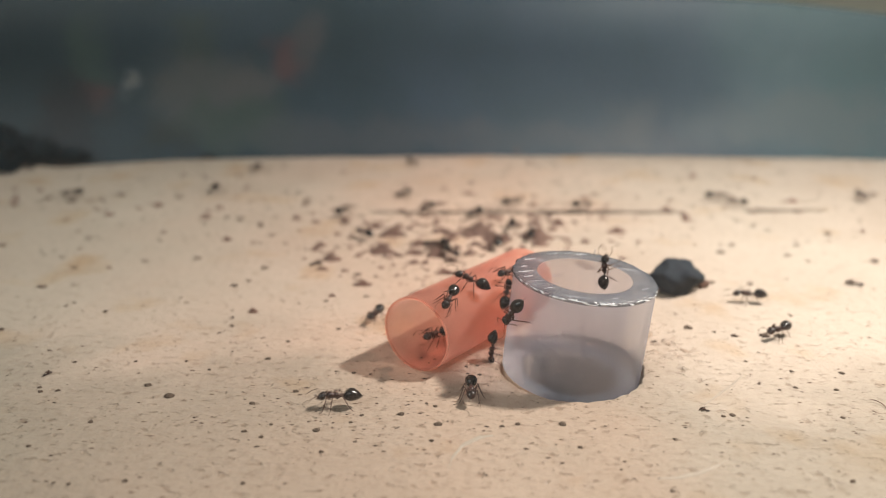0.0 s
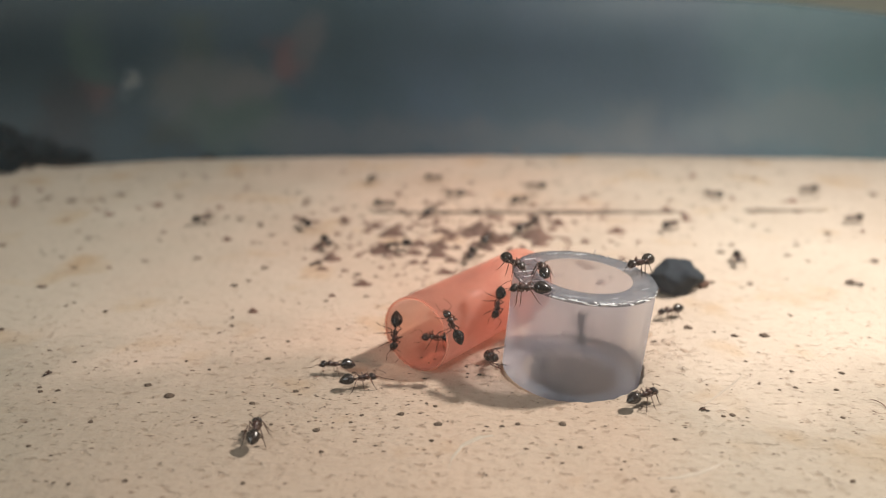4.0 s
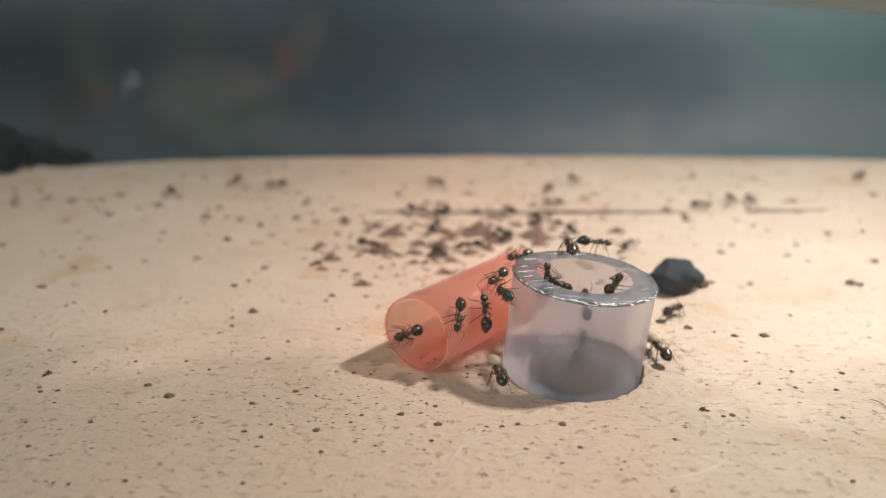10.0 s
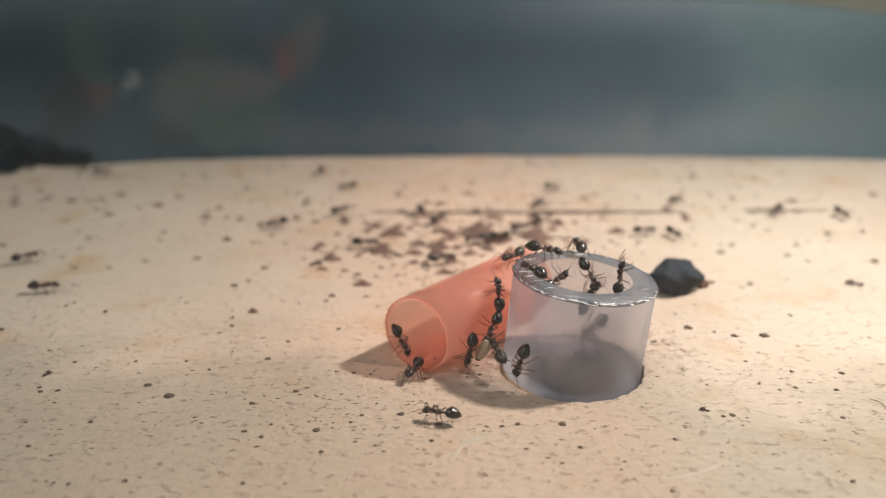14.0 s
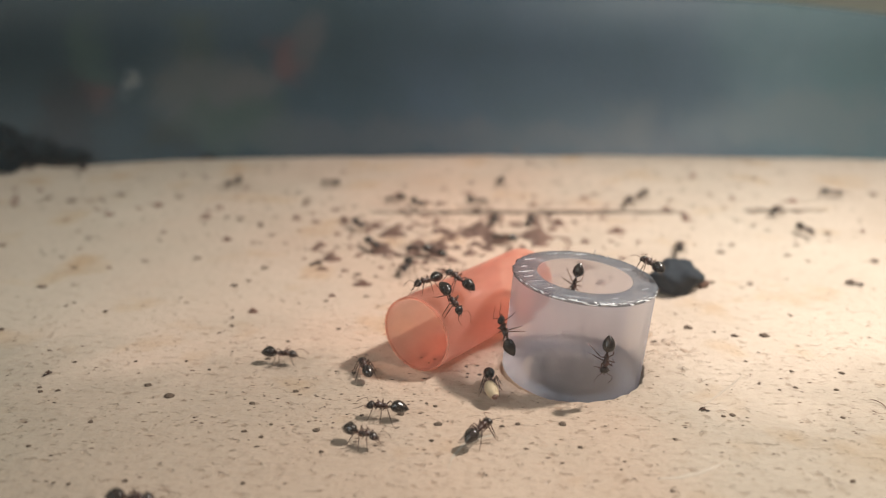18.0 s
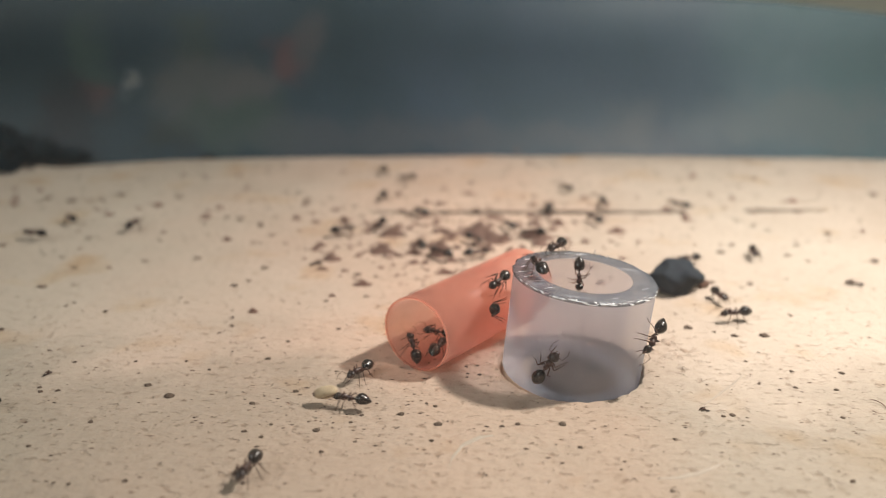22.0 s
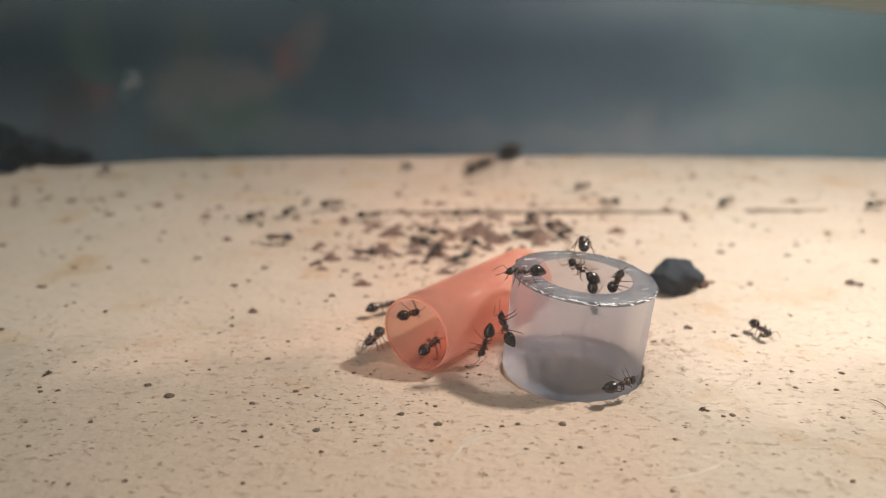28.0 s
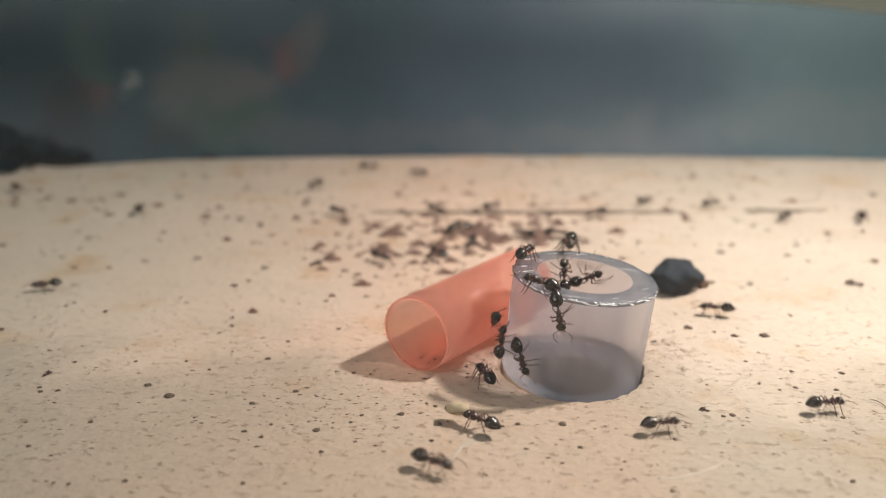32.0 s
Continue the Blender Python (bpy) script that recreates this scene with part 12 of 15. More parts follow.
    crawl([
        (0, at(-1.3, 120, 0, 0, 0, -171)), (1, at(4.4, 122.9, 0, 0, 0, -102)), (2, at(2, 122.9, 0, 0, 0, -148)), (2.33, at(.3, 122, 0, 0, 0, 160)),
        (2.67, at(-1.4, 121, 0, 0, 0, 108)), (3, at(-3.2, 120, 0, 0, 0, 56)), (3.17, at(-4.1, 119.8, 0, 0, 0, 111)), (3.33, at(-5, 119.6, 0, 0, 0, 166)),
        (3.5, at(-5.9, 119.4, 0, 0, 0, -138)), (4.5, at(-8, 119.4, 0, 0, 0, 167)), (5.5, at(-10.1, 119.4, 0, 0, 0, 112)), (6, at(-11.3, 119.4, 0, 0, 0, 95)),
        (7, at(-13.5, 120.6, 0, 0, 0, 123)), (8, at(-12.5, 120, 0, 0, 0, 110)), (8.5, at(-12.3, 120, 0, 0, 0, 38)), (9, at(-12, 120, 0, 0, 0, -34)),
        (10, at(-12, 120, 0, 0, 0, -28)), (10.25, at(-21.5, 116.6, 0, 0, 0, -93)), (10.5, at(-31, 113.3, 0, 0, 0, -158)), (11, at(-49.33, 104.85, 0, 0, 0, -173)),
        (11.17, at(-45.87, 106.08, 0, 0, 0, 130)), (11.33, at(-42.41, 107.32, 0, 0, 0, 72)), (11.5, at(-38.96, 108.55, 0, 0, 0, 15)),
        (11.67, at(-35.35, 109.23, 0, 0, 0, -43)), (11.83, at(-31.74, 109.9, 0, 0, 0, -102)), (12, at(-28.1, 110.6, 0, 0, 0, -160)),
        (12.25, at(-27, 114.4, 0, 0, 0, 139)), (12.5, at(-26, 118.2, 0, 0, 0, 78)), (12.75, at(-25.4, 122.1, 0, 0, 0, 122)), (13, at(-24.8, 126, 0, 0, 0, 166)),
        (14, at(-29.8, 131.6, 0, 0, 0, -141)), (14.62, at(-25.3, 130.3, 0, 0, 0, -82)), (15.25, at(-20.8, 128.9, 0, 0, 0, -22)), (16.5, at(-12.4, 124.5, 0, 0, 0, -83)),
        (17, at(-15.8, 120, 0, 0, 0, -49)), (18, at(-11.6, 120, 0, 0, 0, -57)), (19, at(-12.8, 122.9, 0, 0, 0, -36)), (19.25, at(-13.1, 126.2, 0, 0, 0, 29)),
        (19.5, at(-13.5, 129.5, 0, 0, 0, 93)), (20, at(-13.5, 136.2, 0, 0, 0, 50)), (21, at(-11.7, 127.6, 0, 0, 0, 71)), (21.33, at(-11.5, 128.7, 0, 0, 0, 15)),
        (21.67, at(-11.3, 129.8, 0, 0, 0, -41)), (22, at(-11, 130.9, 0, 0, 0, -97)), (22.5, at(-13.8, 129.3, 0, 0, 0, -150)), (22.75, at(-15.25, 128.45, 0, 0, 0, 128)),
        (23, at(-16.7, 127.6, 0, 0, 0, 46)), (24, at(-17.1, 126.7, 0, 0, 0, -19)), (24.33, at(-17.5, 127.5, 0, 0, 0, 40)), (24.67, at(-17.9, 128.4, 0, 0, 0, 100)),
        (25, at(-18.4, 129.3, 0, 0, 0, 159)), (25.25, at(-18.2, 129.6, 0, 0, 0, -148)), (25.5, at(-17.9, 129.9, 0, 0, 0, -94)), (26.12, at(-20.5, 132.4, 0, 0, 0, -157)),
        (26.75, at(-23, 134.9, 0, 0, 0, 139)), (28, at(-28.7, 139.1, 0, 0, 0, 74)), (28.5, at(-38.9, 156.1, 0, 0, 0, 123)), (28.67, at(-42.7, 161.5, 0, 0, 0, -180)),
        (28.83, at(-46.6, 166.8, 0, 0, 0, -123)), (29, at(-50.4, 172.2, 0, 0, 0, -66)), (29.5, at(-44.1, 155.2, 0, 0, 0, -70)), (29.67, at(-42.1, 149.4, 0, 0, 0, -17)),
        (29.83, at(-40, 143.7, 0, 0, 0, 36)), (30, at(-38, 138, 0, 0, 0, 89)), (30.5, at(-44.7, 141.5, 0, 0, 0, 160)), (31, at(-52.1, 143, 0, 0, 0, -154)),
        (31.5, at(-54.8, 141.8, 0, 0, 0, 156)), (32, at(-57.5, 140.7, 0, 0, 0, 107))])
    crawl([
        (0, at(12.2, 130.9, 0, 0, 0, -98)), (.5, at(14, 125.3, 0, 0, 0, -69)), (.67, at(14.8, 123.6, 0, 0, 0, -120)), (.83, at(15.6, 121.8, 0, 0, 0, -171)),
        (1, at(16.4, 120, 0, 0, 0, 138)), (1.5, at(20.1, 120.7, 0, 0, 0, 67)), (2, at(23.7, 121.4, 0, 0, 0, -3)), (2.5, at(27.96, 109.68, 0, 0, 0, -68)),
        (2.67, at(29.61, 105.85, 0, 0, 0, -9)), (2.83, at(31.27, 102.02, 0, 0, 0, 50)), (3, at(32.92, 98.19, 0, 0, 0, 109)), (3.25, at(32, 96.56, 1.16, 0, 0, 175)),
        (3.5, at(31.22, 95.3, 0, 0, 0, 175)), (3.7, at(30.6, 94.28, 0, 0, 0, 175)), (3.9, at(29.98, 93.27, 0, 0, 0, 175)), (4.1, at(29.35, 92.26, 0, 0, 0, -126)),
        (4.3, at(28.73, 91.25, 0, 0, 0, -126)), (4.5, at(28.11, 90.24, 0, 0, 0, -126)), (4.7, at(27.49, 89.23, 0, 0, 0, -126)), (4.9, at(26.86, 88.21, 0, 0, 0, -126)),
        (5, at(21.18, 83.97, 3.79, -45, -16, -91)), (5.1, at(21.28, 83.83, 7.57, -90, -1, -56)), (5.3, at(21.44, 83.58, 8.26, -90, -1, -58)),
        (5.5, at(21.62, 83.28, 8.96, -90, 1, -61)), (5.7, at(21.82, 82.9, 9.65, -90, 1, -64)), (5.85, at(22.63, 82.78, 10.17, -47, 0, -66)),
        (6, at(23.44, 82.65, 10.69, -3, 1, -68)), (6.16, at(22.57, 82.31, 10.18, -3, -1, -113)), (6.32, at(21.71, 81.97, 9.68, -1, -3, -158)),
        (6.41, at(21.54, 81.93, 8.74, -2, 42, -159)), (6.5, at(21.38, 81.88, 7.8, -22, 87, 180)), (6.72, at(20.04, 81.54, -.8, -22, 87, 180)),
        (6.81, at(18.95, 81.21, -5.24, -22, 87, 180)), (6.84, at(19.22, 83.14, -8.13, -51, 52, 114)), (6.87, at(19.49, 85.07, -11.01, -30, 20, 89)),
        (6.9, at(19.76, 87, -13.9, 0, 0, 57)), (30.5, at(26.49, 49.9, 0, 0, 0, 60)), (30.75, at(27.81, 52.24, 0, 0, 0, 121)), (31, at(29.14, 54.57, 0, 0, 0, -178)),
        (31.5, at(25.67, 49.9, 0, 0, 0, -127)), (32, at(25.67, 49.9, 0, 0, 0, -127))])
    crawl([
        (0, at(-91.4, 104.85, 0, 0, 0, 0)), (11.05, at(-91.4, 104.85, 0, 0, 0, 0)), (12, at(-64.11, 104.85, 0, 0, 0, 12)), (12.5, at(-62.48, 103.91, 0, 0, 0, -21)),
        (13, at(-60.64, 103.5, 0, 0, 0, 0)), (13.5, at(-58.48, 102.49, 0, 0, 0, -24)), (14, at(-56.29, 101.53, 0, 0, 0, 8)), (14.5, at(-54.11, 100.77, 0, 0, 0, -21)),
        (15, at(-51.99, 99.9, 0, 0, 0, -25)), (15.5, at(-49.97, 98.83, 0, 0, 0, -31)), (16, at(-48.06, 97.57, 0, 0, 0, -35)), (16.5, at(-46.21, 96.19, 0, 0, 0, -74)),
        (17, at(-43.22, 89.74, 0, 0, 0, -35)), (17.5, at(-30.75, 85.58, 0, 0, 0, -21)), (18, at(-18.69, 80.34, 0, 0, 0, -10)), (18.5, at(-15.16, 79.95, 0, 0, 0, -6)),
        (19, at(-11.62, 79.63, 0, 0, 0, 30)), (20, at(-11.62, 79.56, 0, 0, 0, 40)), (20.5, at(-8.67, 80.2, .96, 24, 16, 18)), (21, at(-5.62, 80.77, 2.17, 0, 57, -40)),
        (21.5, at(-4.93, 80.76, 1.5, 33, 34, 9)), (21.75, at(-4.48, 80.76, 1.22, 40, -1, 56)), (22, at(-4.04, 80.75, .93, 17, -29, 107)),
        (22.17, at(-3.44, 79.54, .76, -19, -28, 176)), (22.33, at(-2.84, 78.32, .59, -33, 0, -130)), (22.5, at(-2.24, 77.1, .42, -7, 15, -67)),
        (22.67, at(-1.63, 75.88, .28, -11, 8, -123)), (22.83, at(-1.02, 74.65, .14, -8, 1, -179)), (23, at(-.42, 73.43, 0, 0, 0, 125)),
        (23.3, at(.13, 74.47, 0, 0, 0, 101)), (23.5, at(.5, 75.16, 2.2, 41, -20, 72)), (24, at(1.43, 76.87, 4.43, 89, -49, 50)),
        (24.25, at(.78, 77.85, 3.38, -10, -67, 162)), (24.38, at(.78, 78.06, 2.45, 10, -32, -158)), (24.5, at(.78, 78.28, 1.53, 45, -13, -117)),
        (24.75, at(-.51, 79.79, 1.29, -24, -4, -119)), (25, at(-1.16, 80.76, .25, -1, 1, -81)), (25.5, at(-.88, 79.37, .38, 10, -11, -83)),
        (25.67, at(-1.03, 80.21, .37, 9, -10, -25)), (25.83, at(-1.18, 81.05, .37, 9, -9, 33)), (26, at(-1.33, 81.89, .36, 10, -9, 91)),
        (26.5, at(-1.63, 83.55, .91, 24, -23, 91)), (27, at(-1.86, 84.75, 1.75, 35, -39, 92)), (27.25, at(-1.94, 85.16, 2.28, -38, -49, 180)),
        (27.5, at(-2.02, 85.56, 2.82, -68, -5, -132)), (27.75, at(-1.93, 83.95, 1.27, -32, 27, -94)), (27.88, at(-1.79, 82.67, .81, 3, 28, -10)),
        (28, at(-1.66, 81.38, .34, 12, -2, 60)), (28.5, at(-.91, 82.03, .31, 9, -4, 77)), (29, at(-.15, 82.68, .29, 5, -5, 94)), (29.2, at(1.07, 82.39, .29, -8, 0, 52)),
        (29.4, at(2.74, 81.7, .94, -33, 7, 60)), (29.57, at(3.38, 81.81, 2.47, 1, 26, 25)), (29.75, at(4.02, 81.91, 3.99, 24, 59, -4)),
        (30, at(5.38, 81.68, 5.18, -69, 61, -111)), (30.16, at(5.86, 80.78, 5.64, 33, 53, -15)), (30.33, at(6.33, 79.89, 6.1, 59, 8, 3)),
        (30.5, at(6.81, 79, 6.55, 74, -40, 3)), (30.75, at(7.5, 77.48, 7.28, 42, -69, 8)), (31, at(8.18, 75.96, 8, -79, -74, 106)),
        (31.25, at(8.06, 76.12, 7.17, -86, 0, 115)), (31.5, at(7.94, 76.27, 6.35, -79, 75, 125)), (31.67, at(7.86, 76.39, 5.77, -88, 17, 113)),
        (31.83, at(7.78, 76.51, 5.2, -87, -41, 110)), (32, at(7.7, 76.63, 4.63, 69, -81, -49))])
    crawl([
        (0, at(10.59, 82.8, -13.9, 0, 0, -38)), (11.1, at(10.59, 82.8, -13.9, 0, 0, -38)), (11.13, at(10.4, 81.82, -10.84, -33, -21, -69)),
        (11.16, at(10.2, 80.85, -7.78, -59, -54, -89)), (11.19, at(10.01, 79.88, -4.73, 175, -87, 0)), (11.28, at(9.37, 79.96, -.18, 175, -87, 0)),
        (11.51, at(8.97, 80.04, 8.51, 175, -87, 0)), (11.6, at(8.91, 80.05, 9.47, 0, -48, 175)), (11.69, at(8.84, 80.06, 10.42, 0, -3, 175)),
        (12, at(9.48, 80.01, 11.49, 2, -3, 144)), (12.16, at(9.16, 80.04, 10.96, 3, 1, 69)), (12.31, at(8.84, 80.06, 10.42, 0, 3, -5)),
        (12.4, at(8.91, 80.05, 9.47, 0, 48, -5)), (12.49, at(8.97, 80.04, 8.51, -175, 87, 180)), (12.72, at(9.37, 79.96, -.18, -175, 87, 180)),
        (12.81, at(10.01, 79.88, -4.73, -175, 87, 180)), (12.84, at(10.2, 80.85, -7.78, 59, 54, 91)), (12.87, at(10.4, 81.82, -10.84, 33, 21, 111)),
        (12.9, at(10.59, 82.8, -13.9, 0, 0, 142)), (15.91, at(-3.3, 49.9, 0, 0, 0, 91)), (16.21, at(-3.47, 57.26, 0, 0, 0, 144)), (16.5, at(-3.64, 64.61, 0, 0, 0, -163)),
        (16.62, at(-2.6, 63.61, 0, 0, 0, -103)), (16.75, at(-1.56, 62.61, 0, 0, 0, -42)), (16.88, at(-.45, 61.68, 0, 0, 0, -80)), (17, at(.65, 60.75, 0, 0, 0, -118)),
        (17.5, at(.42, 49.9, 0, 0, 0, -91)), (30.1, at(10.59, 82.8, -13.9, 0, 0, -38)), (30.15, at(11.02, 79.43, -9.36, -30, -41, -64)),
        (30.19, at(11.45, 76.07, -4.81, -133, -87, 0)), (30.28, at(11.09, 75.41, -.28, -133, -87, 0)), (30.5, at(10.97, 74.76, 8.4, -133, -87, 0)),
        (30.59, at(10.94, 74.67, 9.35, -4, -47, -131)), (30.68, at(10.92, 74.59, 10.31, -2, -2, -133)), (31, at(9.85, 73.38, 11.47, -2, -3, -151)),
        (32, at(9.84, 73.19, 11.47, 2, -2, 137))])
    crawl([
        (0, at(103.2, 128.6, 0, 0, 0, 180)), (11.05, at(103.2, 128.6, 0, 0, 0, 180)), (12, at(63.2, 128.6, 0, 0, 0, 114)), (12.25, at(58.9, 127.3, 0, 0, 0, 152)),
        (12.5, at(54.7, 126, 0, 0, 0, -170)), (12.75, at(50.2, 125.7, 0, 0, 0, -128)), (13, at(45.7, 125.4, 0, 0, 0, -86)), (14, at(39.6, 126, 0, 0, 0, -72)),
        (14.17, at(37.8, 124.2, 0, 0, 0, -124)), (14.33, at(36.1, 122.4, 0, 0, 0, -175)), (14.5, at(34.3, 120.6, 0, 0, 0, 134)), (15.5, at(37.5, 132.5, 0, 0, 0, 78)),
        (15.83, at(38.1, 136.5, 0, 0, 0, 135)), (16.17, at(38.7, 140.6, 0, 0, 0, -169)), (16.5, at(39.3, 144.6, 0, 0, 0, -112)), (17, at(38, 143.8, 0, 0, 0, -97)),
        (17.25, at(44.2, 142.6, 0, 0, 0, -53)), (17.5, at(50.3, 141.4, 0, 0, 0, -9)), (18, at(62.8, 139.9, 0, 0, 0, 53)), (18.25, at(61.4, 141.7, 0, 0, 0, 97)),
        (18.5, at(59.9, 143.6, 0, 0, 0, 140)), (19, at(55.8, 145.8, 0, 0, 0, 97)), (19.25, at(59.8, 146.4, 0, 0, 0, 52)), (19.5, at(63.7, 147, 0, 0, 0, 7)),
        (20, at(71.7, 147.9, 0, 0, 0, 70)), (20.25, at(62.9, 147.8, 0, 0, 0, 124)), (20.5, at(54, 147.6, 0, 0, 0, 179)), (20.75, at(45.2, 148.2, 0, 0, 0, -107)),
        (21, at(36.4, 148.8, 0, 0, 0, -33)), (21.5, at(41.4, 147, 0, 0, 0, -28)), (21.67, at(42.8, 145.9, 0, 0, 0, 25)), (21.83, at(44.3, 144.9, 0, 0, 0, 79)),
        (22, at(45.7, 143.8, 0, 0, 0, 132)), (22.25, at(50.5, 142.8, 0, 0, 0, 57)), (22.5, at(55.2, 141.7, 0, 0, 0, -17)), (22.75, at(59.7, 139.9, 0, 0, 0, 25)),
        (23, at(64.2, 138, 0, 0, 0, 67)), (23.17, at(63.2, 136.2, 0, 0, 0, 122)), (23.33, at(62.2, 134.3, 0, 0, 0, 177)), (23.5, at(61.2, 132.5, 0, 0, 0, -128)),
        (24, at(56.6, 128.3, 0, 0, 0, -106)), (24.5, at(59.8, 124.1, 0, 0, 0, -42)), (24.75, at(62, 122.8, 0, 0, 0, -86)), (25, at(64.3, 121.4, 0, 0, 0, -129)),
        (25.62, at(60.2, 127.6, 0, 0, 0, 178)), (26.25, at(56.1, 133.8, 0, 0, 0, 125)), (27.5, at(47.4, 145.8, 0, 0, 0, 53)), (28, at(55.2, 145.8, 0, 0, 0, 50)),
        (28.25, at(52.1, 145.1, 0, 0, 0, 120)), (28.5, at(48.9, 144.3, 0, 0, 0, -171)), (28.67, at(46.7, 144.1, 0, 0, 0, 137)), (28.83, at(44.6, 144, 0, 0, 0, 85)),
        (29, at(42.4, 143.8, 0, 0, 0, 33)), (29.33, at(41.2, 143.2, 0, 0, 0, -19)), (29.67, at(39.9, 142.5, 0, 0, 0, -71)), (30, at(38.6, 141.8, 0, 0, 0, -123)),
        (30.25, at(43, 143.4, 0, 0, 0, -53)), (30.5, at(47.3, 145, 0, 0, 0, 17)), (30.75, at(51.7, 146, 0, 0, 0, -51)), (31, at(56.2, 147.1, 0, 0, 0, -119)),
        (31.5, at(60.1, 142, 0, 0, 0, -59)), (31.75, at(61.5, 139.1, 0, 0, 0, -98)), (32, at(62.9, 136.2, 0, 0, 0, -136))])
    crawl([
        (0, at(118.8, 145.8, 0, 0, 0, 180)), (11.05, at(118.8, 145.8, 0, 0, 0, 180)), (12, at(79.7, 145.8, 0, 0, 0, 178)), (12.25, at(80.35, 147.45, 0, 0, 0, 123)),
        (12.5, at(81, 149.1, 0, 0, 0, 68)), (12.75, at(81.65, 150.7, 0, 0, 0, 1)), (13, at(82.3, 152.3, 0, 0, 0, -67)), (13.5, at(79, 144.7, 0, 0, 0, -120)),
        (14, at(74.2, 138, 0, 0, 0, -85)), (14.17, at(75.7, 136.8, 0, 0, 0, -142)), (14.33, at(77.2, 135.6, 0, 0, 0, 162)), (14.5, at(78.7, 134.4, 0, 0, 0, 105)),
        (15, at(75.2, 134.6, 0, 0, 0, 145)), (15.5, at(71.6, 134.8, 0, 0, 0, -176)), (16, at(68.2, 134.1, 0, 0, 0, -168)), (16.25, at(66.5, 133.7, 0, 0, 0, 122)),
        (16.5, at(64.8, 133.3, 0, 0, 0, 51)), (17, at(62.1, 136.9, 0, 0, 0, -4)), (17.5, at(71.4, 143.9, 0, 0, 0, 42)), (18, at(79.4, 152.3, 0, 0, 0, -22)),
        (18.5, at(85.9, 156.3, 0, 0, 0, 38)), (19, at(91.3, 161.7, 0, 0, 0, 55)), (19.17, at(90.1, 159.8, 0, 0, 0, 114)), (19.33, at(88.9, 157.9, 0, 0, 0, 172)),
        (19.5, at(87.7, 156.1, 0, 0, 0, -129)), (20, at(83, 151.4, 0, 0, 0, -102)), (20.48, at(100.5, 151.4, 0, 0, 0, -51)), (20.95, at(117.9, 151.4, 0, 0, 0, 0)),
        (21.1, at(6.21, 70.27, -13.9, 0, 0, 47)), (21.15, at(12.13, 73.28, -9.55, -26, -40, 20)), (21.19, at(18.04, 76.28, -5.19, -43, -87, 0)),
        (21.28, at(18.95, 75.66, -.74, -43, -87, 0)), (21.5, at(20.11, 75.05, 7.87, -43, -87, 0)), (21.59, at(20.25, 74.97, 8.82, -3, -43, -41)),
        (21.68, at(20.39, 74.89, 9.76, -2, 2, -43)), (21.84, at(20.78, 74.44, 8.17, -34, 37, -76)), (22, at(21.16, 74, 6.58, -93, 39, -135)),
        (22.25, at(21.2, 73.99, 7.32, -93, -26, -132)), (22.5, at(21.24, 73.99, 8.07, 148, -87, -11)), (23, at(21.31, 73.97, 9.54, -124, -86, -99)),
        (23.5, at(15.07, 74.13, 10.52, -35, -34, -170)), (24, at(8.85, 74.26, 11.53, 3, -2, 128)), (24.5, at(8.29, 77.57, 11.56, 3, 0, 91)),
        (25, at(8.68, 81.99, 11.54, 2, 3, 40)), (25.12, at(9.08, 80.62, 11.51, -1, 3, -17)), (25.25, at(9.48, 79.25, 11.49, -3, 1, -74)),
        (25.5, at(10.24, 76.66, 11.45, -3, 2, -62)), (25.67, at(10.35, 76.96, 11.44, -1, 3, -11)), (25.83, at(10.45, 77.26, 11.43, 2, 3, 39)),
        (26, at(10.56, 77.56, 11.43, 3, 0, 90)), (26.5, at(10.23, 79.09, 11.45, 3, 1, 78)), (26.7, at(9.8, 81.1, 11.2, 0, 0, 61)),
        (27, at(11.79, 83.25, 11.36, 2, 2, 44)), (27.5, at(16.14, 84.79, 11.11, 0, 3, -5)), (27.75, at(16.42, 85.74, 11.09, 2, 3, 39)),
        (28, at(16.71, 86.69, 11.07, 3, 0, 82)), (28.17, at(16.38, 86.37, 10.83, -18, -1, 134)), (28.33, at(16.05, 86.06, 10.59, -33, 15, -176)),
        (28.5, at(15.73, 85.74, 10.35, -29, 36, -122)), (29, at(14.76, 84.77, 9.65, -110, 89, 167)), (29.25, at(15.62, 84.75, 9.45, 84, 52, -6)),
        (29.5, at(16.49, 84.72, 9.24, 89, 12, -11)), (30, at(18.11, 84.12, 9.01, 85, 71, -34)), (30.25, at(18.82, 83.53, 9.16, 83, 28, -42)),
        (30.5, at(19.54, 82.95, 9.31, 87, -16, -49)), (30.75, at(20.12, 81.88, 9.62, 102, 56, -52)), (31, at(20.7, 80.8, 9.93, -85, 51, 108)),
        (31.72, at(20.27, 80.85, -.81, -15, 87, -180)), (31.81, at(19.14, 80.63, -5.25, -15, 87, -180)), (31.85, at(12.68, 75.45, -9.58, 8, 43, -144)),
        (31.9, at(6.21, 70.27, -13.9, 0, 0, -133)), (32, at(6.21, 70.27, -13.9, 0, 0, -133))])
